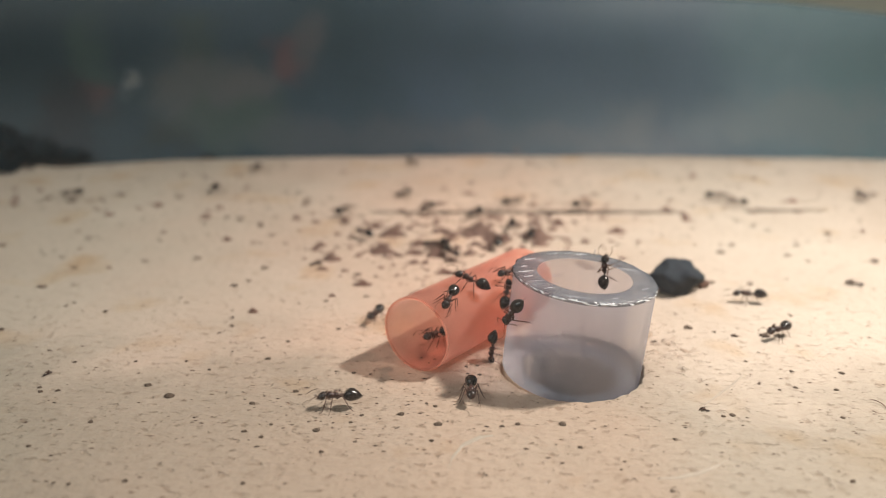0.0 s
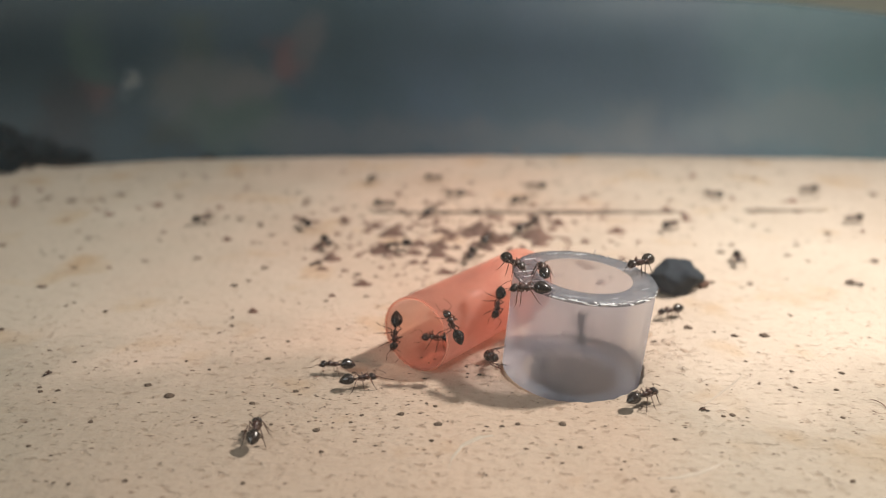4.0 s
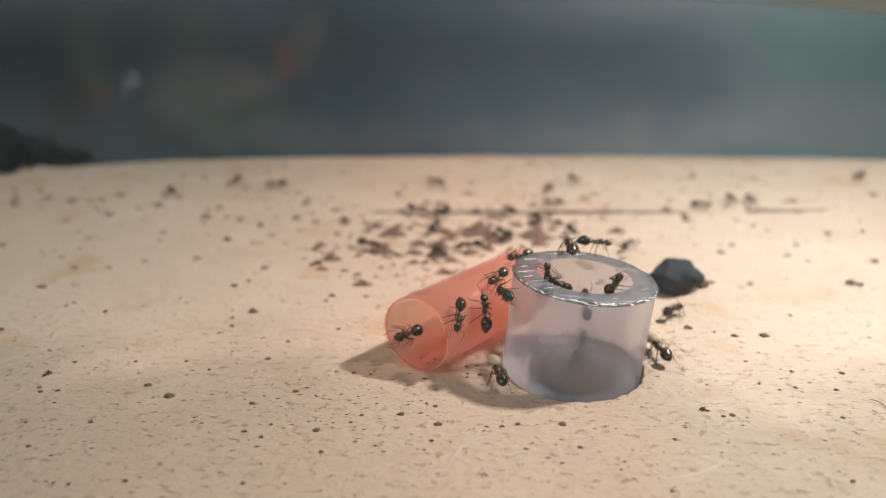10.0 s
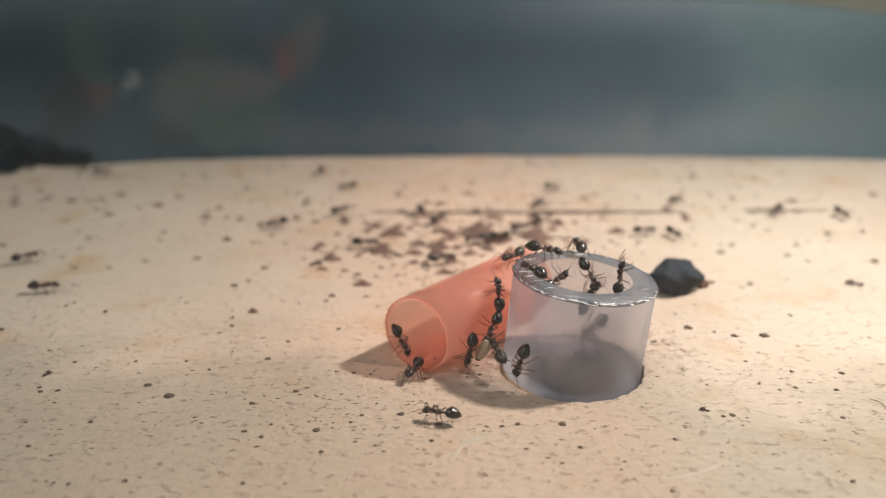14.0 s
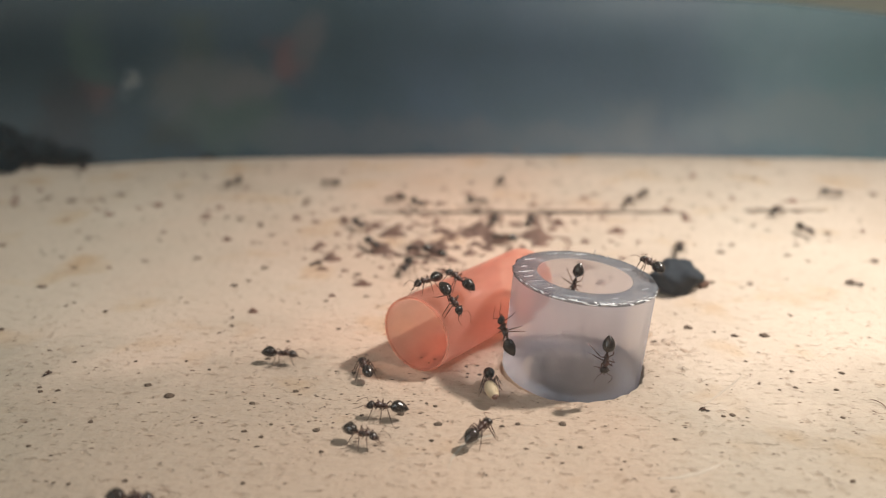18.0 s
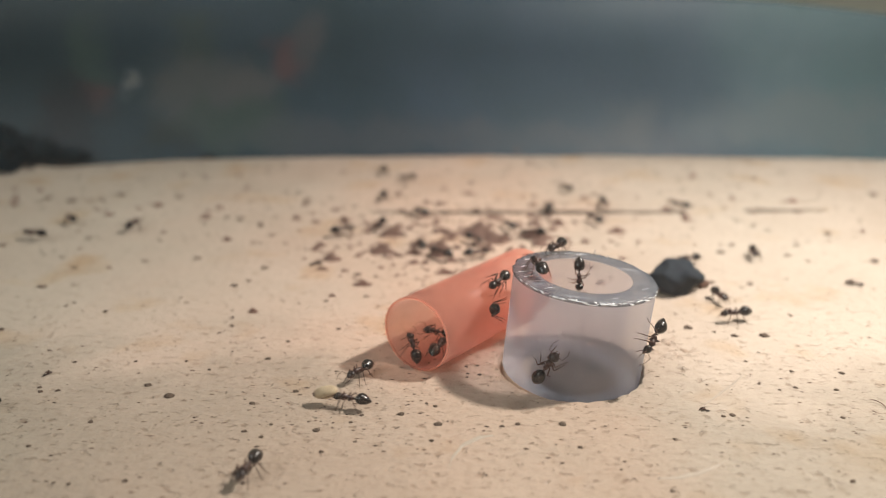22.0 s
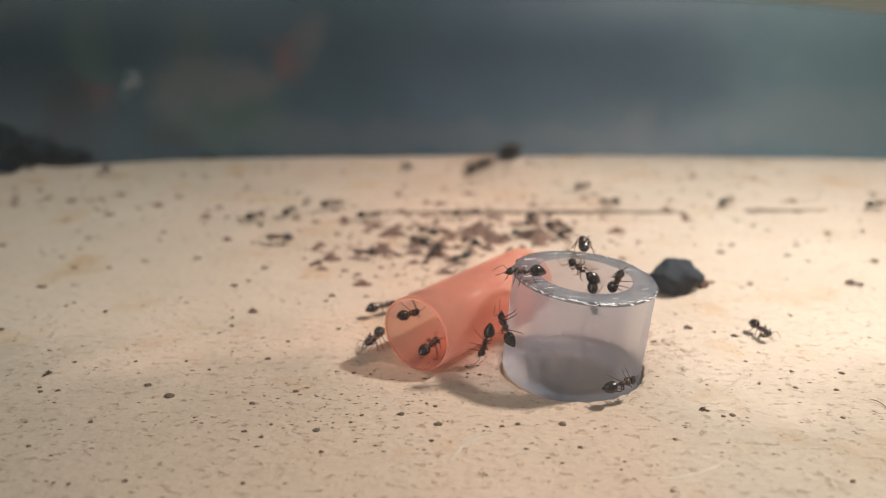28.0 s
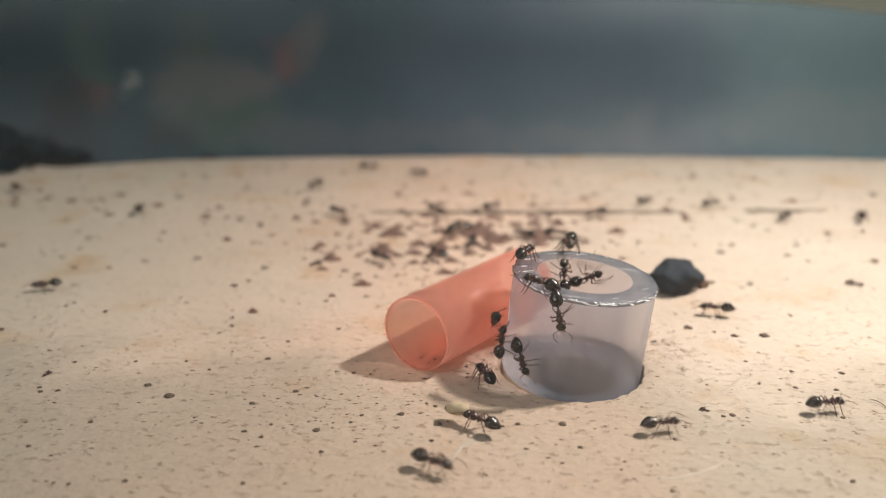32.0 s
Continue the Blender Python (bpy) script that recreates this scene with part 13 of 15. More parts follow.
    crawl([
        (0, at(5.27, 49.9, 0, 0, 0, 103)), (11.5, at(5.27, 49.9, 0, 0, 0, 103)), (11.75, at(4.74, 52.12, 0, 0, 0, 46)), (12, at(4.22, 54.34, 0, 0, 0, -11)),
        (12.5, at(4.52, 49.9, 0, 0, 0, -86)), (13.67, at(-4.47, 49.9, 0, 0, 0, -138)), (14.83, at(-13.47, 49.9, 0, 0, 0, 170)), (16, at(-22.47, 49.9, 0, 0, 0, 118)),
        (16.25, at(-24.6, 53.97, 0, 0, 0, 49)), (16.5, at(-26.74, 58.05, 0, 0, 0, -19)), (16.75, at(-21.93, 56.87, 0, 0, 0, -19)), (17, at(-17.39, 54.88, 0, 0, 0, -16)),
        (17.25, at(-17.98, 52.39, 0, 0, 0, -60)), (17.5, at(-18.56, 49.9, 0, 0, 0, -103)), (21.1, at(14.91, 84.86, -13.9, 0, 0, -91)),
        (21.15, at(16.58, 83.63, -9.55, 38, -36, -51)), (21.19, at(18.25, 82.4, -5.2, 39, -87, 0)), (21.28, at(19.21, 82.97, -.75, 39, -87, 0)),
        (21.5, at(20.4, 83.53, 7.86, 39, -87, 0)), (21.59, at(20.55, 83.61, 8.8, 3, -42, 37)), (21.68, at(20.7, 83.68, 9.74, 2, 3, 39)),
        (21.84, at(29.4, 90.94, 4.87, 0, 2, -21)), (22, at(38.09, 98.19, 0, 0, 0, -81)), (22.5, at(38.44, 94.32, 0, 0, 0, -75)), (22.75, at(39.26, 92.55, 0, 0, 0, -140)),
        (23, at(40.08, 90.79, 0, 0, 0, 156)), (24, at(39.94, 90.44, 0, 0, 0, 149)), (25, at(39.94, 90.44, 0, 0, 0, 149)), (25.5, at(39.94, 90.44, 0, 0, 0, 149)),
        (25.75, at(40.02, 90.16, 0, 0, 0, -144)), (26, at(40.09, 89.89, 0, 0, 0, -76)), (26.5, at(40.21, 89.33, 0, 0, 0, -80)), (27, at(40.29, 88.77, 0, 0, 0, -84)),
        (27.5, at(40.34, 88.2, 0, 0, 0, -42)), (28, at(39.48, 87.2, 0, 0, 0, -75)), (28.5, at(38.53, 85.18, 0, 0, 0, -129)), (28.75, at(37.64, 84.51, 0, 0, 0, -171)),
        (29, at(36.75, 83.84, 0, 0, 0, 148)), (29.25, at(37.69, 81.61, 0, 0, 0, -139)), (29.5, at(38.63, 79.37, 0, 0, 0, -66)), (30, at(40.73, 74.99, 0, 0, 0, -38)),
        (30.25, at(39.95, 74.45, 0, 0, 0, -92)), (30.5, at(39.17, 73.9, 0, 0, 0, -146)), (30.75, at(38.37, 73.39, 0, 0, 0, -102)), (31, at(37.58, 72.87, 0, 0, 0, -59)),
        (31.25, at(33.63, 70.91, 0, 0, 0, -107)), (31.5, at(29.67, 68.95, 0, 0, 0, -156)), (31.67, at(26.94, 67.87, 0, 0, 0, -101)),
        (31.83, at(24.21, 66.79, 0, 0, 0, -45)), (32, at(21.47, 65.71, 0, 0, 0, 10))])
    crawl([
        (0, at(20.83, 72.75, -13.9, 0, 0, 132)), (5.1, at(20.83, 72.75, -13.9, 0, 0, 132)), (5.14, at(18.06, 78.41, -9.47, -12, -45, 115)),
        (5.19, at(15.29, 84.07, -5.03, 82, -87, 0)), (5.28, at(15.67, 84.97, -.55, 82, -87, 0)), (6, at(15.73, 84.77, .94, -89, -72, 171)),
        (6.25, at(16.89, 84.32, 1.23, 100, -65, -30)), (6.5, at(18.06, 83.87, 1.52, 88, -22, -34)), (6.75, at(19.04, 82.73, 2.09, 48, -74, -9)),
        (7, at(20.01, 81.58, 2.65, -86, -47, 110)), (7.5, at(19.86, 82.04, 3.89, -79, -74, 109)), (8, at(19.69, 82.43, 5.15, -87, -18, 123)),
        (8.25, at(19.81, 82.33, 6.12, -86, -58, 119)), (8.5, at(19.94, 82.22, 7.1, 70, -82, -39)), (8.75, at(20.06, 82.11, 8.06, -86, -23, 118)),
        (9, at(20.18, 82, 9.03, -85, 51, 122)), (9.5, at(20.44, 81.47, 9.31, 2, 87, -156)), (9.75, at(20.55, 81.16, 9.47, 84, 20, -73)),
        (10, at(20.67, 80.84, 9.63, 85, -50, -71)), (10.5, at(20.82, 80.26, 10.05, 7, -87, 1)), (10.75, at(20.86, 79.86, 10.3, -83, -27, 91)),
        (11, at(20.9, 79.46, 10.54, -86, 36, 92)), (11.5, at(20.75, 78.04, 11.29, -86, -31, 73)), (12, at(20.76, 78.02, 11.54, 64, -83, -80)),
        (12.25, at(20.51, 79.95, 10.4, -103, -28, 102)), (12.5, at(20.25, 81.88, 9.25, -86, 40, 119)), (12.67, at(19.72, 82.48, 8.68, -79, -10, 122)),
        (12.83, at(19.18, 83.09, 8.1, -68, -59, 117)), (13, at(18.64, 83.7, 7.53, 84, -69, -32)), (13.5, at(20.38, 81.6, 9.14, 86, -38, -64)),
        (14, at(20.74, 78, 11.3, 42, -86, -58)), (14.25, at(20.48, 77.38, 11.07, -33, -27, 38)), (14.5, at(20.19, 76.76, 10.87, 3, 2, 60)),
        (15, at(20.43, 77.22, 10.86, 3, 2, 58)), (15.5, at(20.62, 77.68, 10.85, 3, 2, 55)), (16, at(20.81, 78.12, 10.84, 3, 2, 53)),
        (16.5, at(21.1, 78.53, 10.82, 3, 2, 51)), (17, at(21.26, 79.55, 10.81, 3, 2, 58)), (17.5, at(22.27, 80.2, 10.75, 2, 3, 33)),
        (17.75, at(22.78, 80.54, 10.72, 3, 1, 72)), (18, at(23.29, 80.87, 10.69, 3, -1, 110)), (18.17, at(22.82, 79.64, 9.63, -20, -4, 162)),
        (18.33, at(22.35, 78.41, 8.57, -36, 11, -149)), (18.5, at(21.88, 77.18, 7.5, -35, 34, -98)), (18.75, at(21.18, 75.33, 5.93, 60, 47, 2)),
        (19, at(20.49, 73.47, 4.35, 92, -16, 41)), (19.25, at(22.41, 78.2, 2.17, 46, -6, 41)), (19.5, at(24.32, 82.94, 0, 0, 0, 34)),
        (19.7, at(25.86, 86.73, 0, 0, 0, 34)), (20, at(28.16, 92.41, 0, 0, 0, 20)), (20.25, at(22.39, 97.71, 0, 0, 0, 78)), (20.5, at(16.63, 103.02, 0, 0, 0, 135)),
        (21, at(5.9, 114.4, 0, 0, 0, 62)), (22, at(5.5, 115.8, 0, 0, 0, 15)), (22.5, at(6, 115.8, 0, 0, 0, -39)), (23, at(6.4, 115.8, 0, 0, 0, -93)),
        (23.33, at(5.4, 116.2, 0, 0, 0, -39)), (23.67, at(4.3, 116.7, 0, 0, 0, 15)), (24, at(3.3, 117.2, 0, 0, 0, 69)), (24.5, at(1, 116.5, 0, 0, 0, -3)),
        (25, at(-1.3, 115.8, 0, 0, 0, -74)), (25.25, at(-.6, 115.1, 0, 0, 0, -141)), (25.5, at(.1, 114.4, 0, 0, 0, 152)), (27.5, at(-1.2, 113.1, 0, 0, 0, 133)),
        (27.75, at(.8, 113.1, 0, 0, 0, 178)), (28, at(2.7, 113.1, 0, 0, 0, -137)), (28.33, at(1.4, 114, 0, 0, 0, -80)), (28.67, at(.1, 114.9, 0, 0, 0, -23)),
        (29, at(-1.3, 115.8, 0, 0, 0, 34)), (30, at(5.9, 114.4, 0, 0, 0, 31)), (30.33, at(6.3, 115.3, 0, 0, 0, -27)), (30.67, at(6.6, 116.2, 0, 0, 0, -85)),
        (31, at(6.9, 117.2, 0, 0, 0, -143)), (31.17, at(8.3, 118.5, 0, 0, 0, 162)), (31.33, at(9.7, 119.8, 0, 0, 0, 107)), (31.5, at(11, 121.1, 0, 0, 0, 52)),
        (31.75, at(12.4, 123.5, 0, 0, 0, 96)), (32, at(13.8, 126, 0, 0, 0, 139))])
    crawl([
        (0, at(2.3, 80.72, -13.9, 0, 0, -6)), (8.1, at(2.3, 80.72, -13.9, 0, 0, -6)), (8.13, at(5.15, 81.19, -10.86, 34, -19, 26)),
        (8.16, at(7.99, 81.66, -7.82, 60, -52, 47)), (8.19, at(10.83, 82.13, -4.77, 145, -87, 0)), (8.28, at(10.35, 82.65, -.24, 145, -87, 0)),
        (8.52, at(10.49, 82.61, 1.16, 93, -37, 53)), (8.76, at(10.62, 82.57, 2.55, 93, 15, 56)), (9, at(10.76, 82.54, 3.94, 97, 66, 61)),
        (9.25, at(11.27, 83.02, 5.12, 88, -1, 48)), (9.5, at(11.78, 83.51, 6.3, 96, -67, 36)), (9.75, at(12.25, 83.8, 7.54, -90, -74, -144)),
        (10, at(12.73, 84.09, 8.78, -92, -35, -149)), (10.25, at(13.91, 84.45, 8.86, 128, -74, -21)), (10.5, at(15.09, 84.81, 8.93, 90, -10, 4)),
        (10.75, at(16.18, 84.66, 9.17, 95, 31, -6)), (11, at(17.27, 84.51, 9.4, 86, 72, -23)), (11.5, at(17.43, 84.42, 8.12, 78, 84, -34)),
        (11.67, at(17.49, 84.38, 7.69, 87, 30, -24)), (11.83, at(17.54, 84.35, 7.26, 87, -23, -23)), (12, at(17.6, 84.31, 6.83, 84, -77, -19)),
        (12.17, at(17.25, 84.42, 6.07, -94, -46, 160)), (12.33, at(16.91, 84.53, 5.32, -93, 11, 162)), (12.5, at(16.57, 84.64, 4.56, -88, 69, 167)),
        (12.75, at(16.03, 84.72, 3.44, -86, -3, 170)), (13, at(15.5, 84.8, 2.31, -89, -75, 174)), (13.5, at(16.65, 84.62, 4.62, 88, -68, -13)),
        (14, at(17.74, 84.25, 6.95, 86, -70, -23)), (14.5, at(17.64, 84.29, 6.83, 85, -74, -21)), (14.75, at(17.91, 84.13, 6.44, 91, -9, -29)),
        (15, at(18.19, 83.96, 6.04, 87, 56, -35)), (15.5, at(18.71, 83.54, 5.29, 86, 53, -43)), (16, at(19.21, 83.01, 4.57, 86, 48, -51)),
        (16.5, at(19.68, 82.34, 3.91, -53, 85, 160)), (16.62, at(18.79, 83.23, 4.79, -78, 19, 141)), (16.75, at(17.9, 84.13, 5.66, -88, -47, 149)),
        (16.88, at(16.88, 84.46, 6.73, -47, -83, 120)), (17, at(15.86, 84.8, 7.81, 89, -58, -5)), (17.24, at(15.71, 84.86, 5.03, 90, -8, -5)),
        (17.48, at(15.55, 84.93, 2.25, 90, 43, -5)), (17.72, at(15.4, 85, -.53, -85, 87, -180)), (17.81, at(15.06, 84.1, -5.02, -85, 87, -180)),
        (17.85, at(8.68, 82.41, -9.46, -28, 40, -160)), (17.9, at(2.3, 80.72, -13.9, 0, 0, 174)), (18.97, at(2.3, 80.72, -13.9, 0, 0, -126)),
        (20.03, at(2.3, 80.72, -13.9, 0, 0, -66)), (21.1, at(2.3, 80.72, -13.9, 0, 0, -6)), (21.15, at(9.52, 82.17, -9.51, 21, -42, 13)),
        (21.19, at(16.73, 83.62, -5.12, 63, -87, 0)), (21.28, at(17.4, 84.42, -.65, 63, -87, 0)), (21.64, at(17.34, 84.33, -.89, -87, -55, 151)),
        (22, at(17.28, 84.25, -1.14, -88, -17, 153)), (22.36, at(17.34, 84.33, -.89, -88, 35, 154)), (22.72, at(17.4, 84.42, -.65, -63, 87, 180)),
        (22.81, at(16.73, 83.62, -5.12, -63, 87, 180)), (22.85, at(9.52, 82.17, -9.51, -21, 42, -167)), (22.9, at(2.3, 80.72, -13.9, 0, 0, 174)),
        (24.63, at(2.3, 80.72, -13.9, 0, 0, -126)), (26.37, at(2.3, 80.72, -13.9, 0, 0, -66)), (28.1, at(2.3, 80.72, -13.9, 0, 0, -6)),
        (28.13, at(5.28, 81.36, -10.87, 32, -20, 24)), (28.16, at(8.25, 81.99, -7.83, 57, -52, 44)), (28.19, at(11.22, 82.62, -4.8, 137, -87, 0)),
        (28.28, at(10.82, 83.23, -.27, 137, -87, 0)), (29, at(11.3, 83.09, 5.58, 97, -69, 41)), (29.5, at(10.82, 82.5, 5.49, 94, -52, 52)),
        (30, at(10.29, 81.52, 5.54, 94, -34, 65)), (30.25, at(12.02, 83.08, 4.57, 99, -4, 40)), (30.5, at(13.74, 84.64, 3.6, 91, 26, 15)),
        (31, at(16.74, 84.56, 2.81, 86, 74, -21)), (31.72, at(16.6, 84.75, -.6, -72, 87, 180)), (31.81, at(16.07, 83.89, -5.08, -72, 87, 180)),
        (31.85, at(9.19, 82.31, -9.49, -24, 41, -164)), (31.9, at(2.3, 80.72, -13.9, 0, 0, 174)), (32, at(2.3, 80.72, -13.9, 0, 0, 174))])
    crawl([
        (0, at(104.7, 127.6, 0, 0, 0, 180)), (1.05, at(104.7, 127.6, 0, 0, 0, 180)), (1.52, at(85.9, 127.6, 0, 0, 0, -114)), (2, at(67.2, 127.6, 0, 0, 0, -49)),
        (2.5, at(68.2, 129.3, 0, 0, 0, -98)), (3, at(69.3, 130.9, 0, 0, 0, -146)), (3.5, at(77.2, 132.6, 0, 0, 0, -141)), (4.5, at(69, 136.5, 0, 0, 0, 159)),
        (5.5, at(60.4, 139.1, 0, 0, 0, 104)), (5.67, at(60.6, 138.8, 0, 0, 0, 157)), (5.83, at(60.8, 138.4, 0, 0, 0, -149)), (6, at(61, 138, 0, 0, 0, -96)),
        (6.33, at(60.7, 140.6, 0, 0, 0, -38)), (6.67, at(60.5, 143.2, 0, 0, 0, 20)), (7, at(60.2, 145.8, 0, 0, 0, 77)), (7.5, at(60.4, 144.8, 0, 0, 0, 26)),
        (8, at(60.6, 143.8, 0, 0, 0, -25)), (9, at(60.4, 147.9, 0, 0, 0, 6)), (9.5, at(60.6, 147.5, 0, 0, 0, -41)), (10, at(60.7, 147.1, 0, 0, 0, -89)),
        (11, at(65.2, 145.8, 0, 0, 0, -78)), (11.25, at(62.1, 146.4, 0, 0, 0, -135)), (11.5, at(58.9, 146.9, 0, 0, 0, 167)), (12, at(52.8, 148.8, 0, 0, 0, -139)),
        (12.25, at(57.2, 148.8, 0, 0, 0, -67)), (12.5, at(61.7, 148.8, 0, 0, 0, 4)), (12.75, at(66, 149.4, 0, 0, 0, -64)), (13, at(70.4, 150.1, 0, 0, 0, -131)),
        (13.5, at(58.3, 149.5, 0, 0, 0, -175)), (13.75, at(52.3, 148.7, 0, 0, 0, 113)), (14, at(46.4, 147.9, 0, 0, 0, 42)), (14.17, at(46.4, 147.9, 0, 0, 0, 101)),
        (14.33, at(46.4, 147.9, 0, 0, 0, 161)), (14.5, at(46.4, 147.9, 0, 0, 0, -140)), (15.5, at(32.3, 154.2, 0, 0, 0, 156)), (16, at(25.3, 157.4, 0, 0, 0, 98)),
        (16.5, at(18.4, 160.7, 0, 0, 0, 40)), (16.75, at(22.5, 162.6, 0, 0, 0, 23)), (16.88, at(24.7, 163.4, 0, 0, 0, 73)), (17, at(26.8, 164.2, 0, 0, 0, 123)),
        (17.17, at(28.8, 161.8, 0, 0, 0, 68)), (17.33, at(30.8, 159.4, 0, 0, 0, 12)), (17.5, at(32.9, 157, 0, 0, 0, -43)), (17.75, at(36.6, 154.2, 0, 0, 0, -83)),
        (18, at(40.4, 151.4, 0, 0, 0, -123)), (18.5, at(33.5, 153, 0, 0, 0, 173)), (19, at(26.3, 153.2, 0, 0, 0, -119)), (19.5, at(28, 148.2, 0, 0, 0, -64)),
        (20, at(30.9, 143.8, 0, 0, 0, -99)), (20.25, at(29.8, 144.65, 0, 0, 0, -158)), (20.5, at(28.7, 145.5, 0, 0, 0, 143)), (20.75, at(27.6, 146.3, 0, 0, 0, 94)),
        (21, at(26.5, 147.1, 0, 0, 0, 45)), (21.5, at(28.9, 146.5, 0, 0, 0, -25)), (22, at(31.3, 145.8, 0, 0, 0, -96)), (23, at(35.5, 150.1, 0, 0, 0, -168)),
        (23.5, at(30.6, 153.8, 0, 0, 0, 147)), (24, at(25.1, 156.8, 0, 0, 0, 161)), (24.5, at(25.2, 153.4, 0, 0, 0, -132)), (25, at(25.3, 150.1, 0, 0, 0, -64)),
        (25.25, at(28.3, 148, 0, 0, 0, -17)), (25.5, at(31.3, 145.8, 0, 0, 0, 30)), (27.5, at(27.9, 145.8, 0, 0, 0, 51)), (27.75, at(30.2, 145.8, 0, 0, 0, 110)),
        (28, at(32.4, 145.8, 0, 0, 0, 168)), (28.33, at(29.9, 145.2, 0, 0, 0, 116)), (28.67, at(27.4, 144.5, 0, 0, 0, 65)), (29, at(24.8, 143.8, 0, 0, 0, 13)),
        (29.5, at(26, 142.8, 0, 0, 0, 60)), (30, at(27.2, 141.8, 0, 0, 0, 107)), (31, at(28.9, 141.8, 0, 0, 0, 174)), (31.25, at(31.5, 143.4, 0, 0, 0, 100)),
        (31.5, at(34.1, 145, 0, 0, 0, 25)), (32, at(39.9, 147.1, 0, 0, 0, 39))])
    crawl([
        (0, at(13.15, 70.62, -13.9, 0, 0, 79)), (1.1, at(13.15, 70.62, -13.9, 0, 0, 79)), (1.15, at(16.21, 75.31, -9.58, -20, -42, 56)),
        (1.19, at(19.26, 79.99, -5.26, 7, -87, 0)), (1.28, at(20.41, 80.1, -.82, 7, -87, 0)), (2, at(20.74, 80.07, 8.31, -81, -68, 88)),
        (2.25, at(19.48, 82, 6.98, -100, -16, 124)), (2.5, at(18.23, 83.92, 5.64, -88, 36, 148)), (2.75, at(16.55, 84.37, 4.79, 126, 68, 18)),
        (3, at(14.88, 84.81, 3.93, 90, 0, 3)), (3.25, at(16.09, 84.72, 2.28, 89, 59, -12)), (3.5, at(17.25, 84.31, .73, 89, 13, -25)),
        (3.75, at(17.09, 84.4, 1.85, 90, -42, -23)), (4, at(16.94, 84.49, 2.96, -80, -84, 150)), (4.5, at(16.64, 84.63, 5.17, -82, -84, 157)),
        (5, at(16.33, 84.73, 7.36, -84, -84, 164)), (5.5, at(16.02, 84.79, 9.53, -89, -56, 174)), (6, at(17.06, 84.62, 11.62, 84, -81, -10)),
        (6.17, at(16.27, 84.67, 10.57, -101, -47, 178)), (6.33, at(15.49, 84.72, 9.52, -98, 5, -180)), (6.5, at(14.7, 84.77, 8.47, -91, 56, -173)),
        (6.75, at(13.4, 84.29, 7.05, -82, -10, -159)), (7, at(12.1, 83.8, 5.64, -98, -75, -137)), (7.17, at(12.64, 84.08, 4.66, 105, -47, 19)),
        (7.33, at(13.18, 84.36, 3.68, 100, 9, 21)), (7.5, at(13.71, 84.64, 2.71, 92, 65, 17)), (7.67, at(14.23, 84.7, 1.79, 84, 13, 9)),
        (7.83, at(14.74, 84.75, .88, 82, -39, 7)), (8, at(15.26, 84.81, -.04, -83, -88, 170)), (8.5, at(14.77, 84.82, .84, -91, -81, -177)),
        (9, at(14.28, 84.77, 1.74, -92, -74, -170)), (9.25, at(14.98, 84.77, 1.46, 96, -41, -4)), (9.5, at(15.68, 84.78, 1.17, 90, 24, -8)),
        (9.75, at(16.35, 84.59, .95, 85, -27, -12)), (10, at(17.02, 84.41, .74, 84, -78, -16)), (10.24, at(17.02, 84.48, .29, 89, -21, -22)),
        (10.48, at(17.02, 84.54, -.17, 88, 36, -23)), (10.72, at(17.02, 84.6, -.62, -68, 87, 180)), (10.81, at(16.42, 83.77, -5.1, -68, 87, 180)),
        (10.86, at(14.78, 77.19, -9.5, 1, 44, -106)), (10.9, at(13.15, 70.62, -13.9, 0, 0, -101)), (10.98, at(65.2, 111.4, -6.95, 0, 0, -140)),
        (11.05, at(117.2, 152.3, 0, 0, 0, 180)), (12, at(77.1, 152.3, 0, 0, 0, 141)), (12.5, at(76.9, 155, 0, 0, 0, 94)), (12.75, at(76.8, 156.4, 0, 0, 0, 161)),
        (13, at(76.7, 157.8, 0, 0, 0, -132)), (13.5, at(69.5, 149, 0, 0, 0, -128)), (14, at(62.8, 139.9, 0, 0, 0, -130)), (14.25, at(62.8, 139.9, 0, 0, 0, 177)),
        (14.5, at(62.8, 139.9, 0, 0, 0, 125)), (15.12, at(59.8, 135.8, 0, 0, 0, -180)), (15.75, at(56.7, 131.6, 0, 0, 0, -125)), (16.17, at(54.9, 128.7, 0, 0, 0, -69)),
        (16.58, at(53, 125.8, 0, 0, 0, -14)), (17, at(51.1, 122.9, 0, 0, 0, 42)), (17.5, at(57.3, 124.3, 0, 0, 0, 22)), (17.75, at(60, 126, 0, 0, 0, -27)),
        (18, at(62.8, 127.6, 0, 0, 0, -76)), (18.5, at(62.4, 129.8, 0, 0, 0, -143)), (19, at(62.1, 132, 0, 0, 0, 149)), (19.5, at(60.1, 134.1, 0, 0, 0, -170)),
        (20, at(58.2, 136.2, 0, 0, 0, -129)), (20.5, at(42.7, 137.1, 0, 0, 0, 180)), (20.75, at(35, 136.6, 0, 0, 0, 114)), (21, at(27.3, 136.2, 0, 0, 0, 49)),
        (22, at(27.5, 134.4, 0, 0, 0, 116)), (23, at(27.5, 134.4, 0, 0, 0, 63)), (23.5, at(23.6, 141.5, 0, 0, 0, 123)), (24, at(18.7, 147.9, 0, 0, 0, 173)),
        (24.25, at(21.2, 144.2, 0, 0, 0, -123)), (24.5, at(23.6, 140.5, 0, 0, 0, -60)), (25, at(27.7, 132.6, 0, 0, 0, -31)), (25.25, at(27.1, 130.6, 0, 0, 0, 17)),
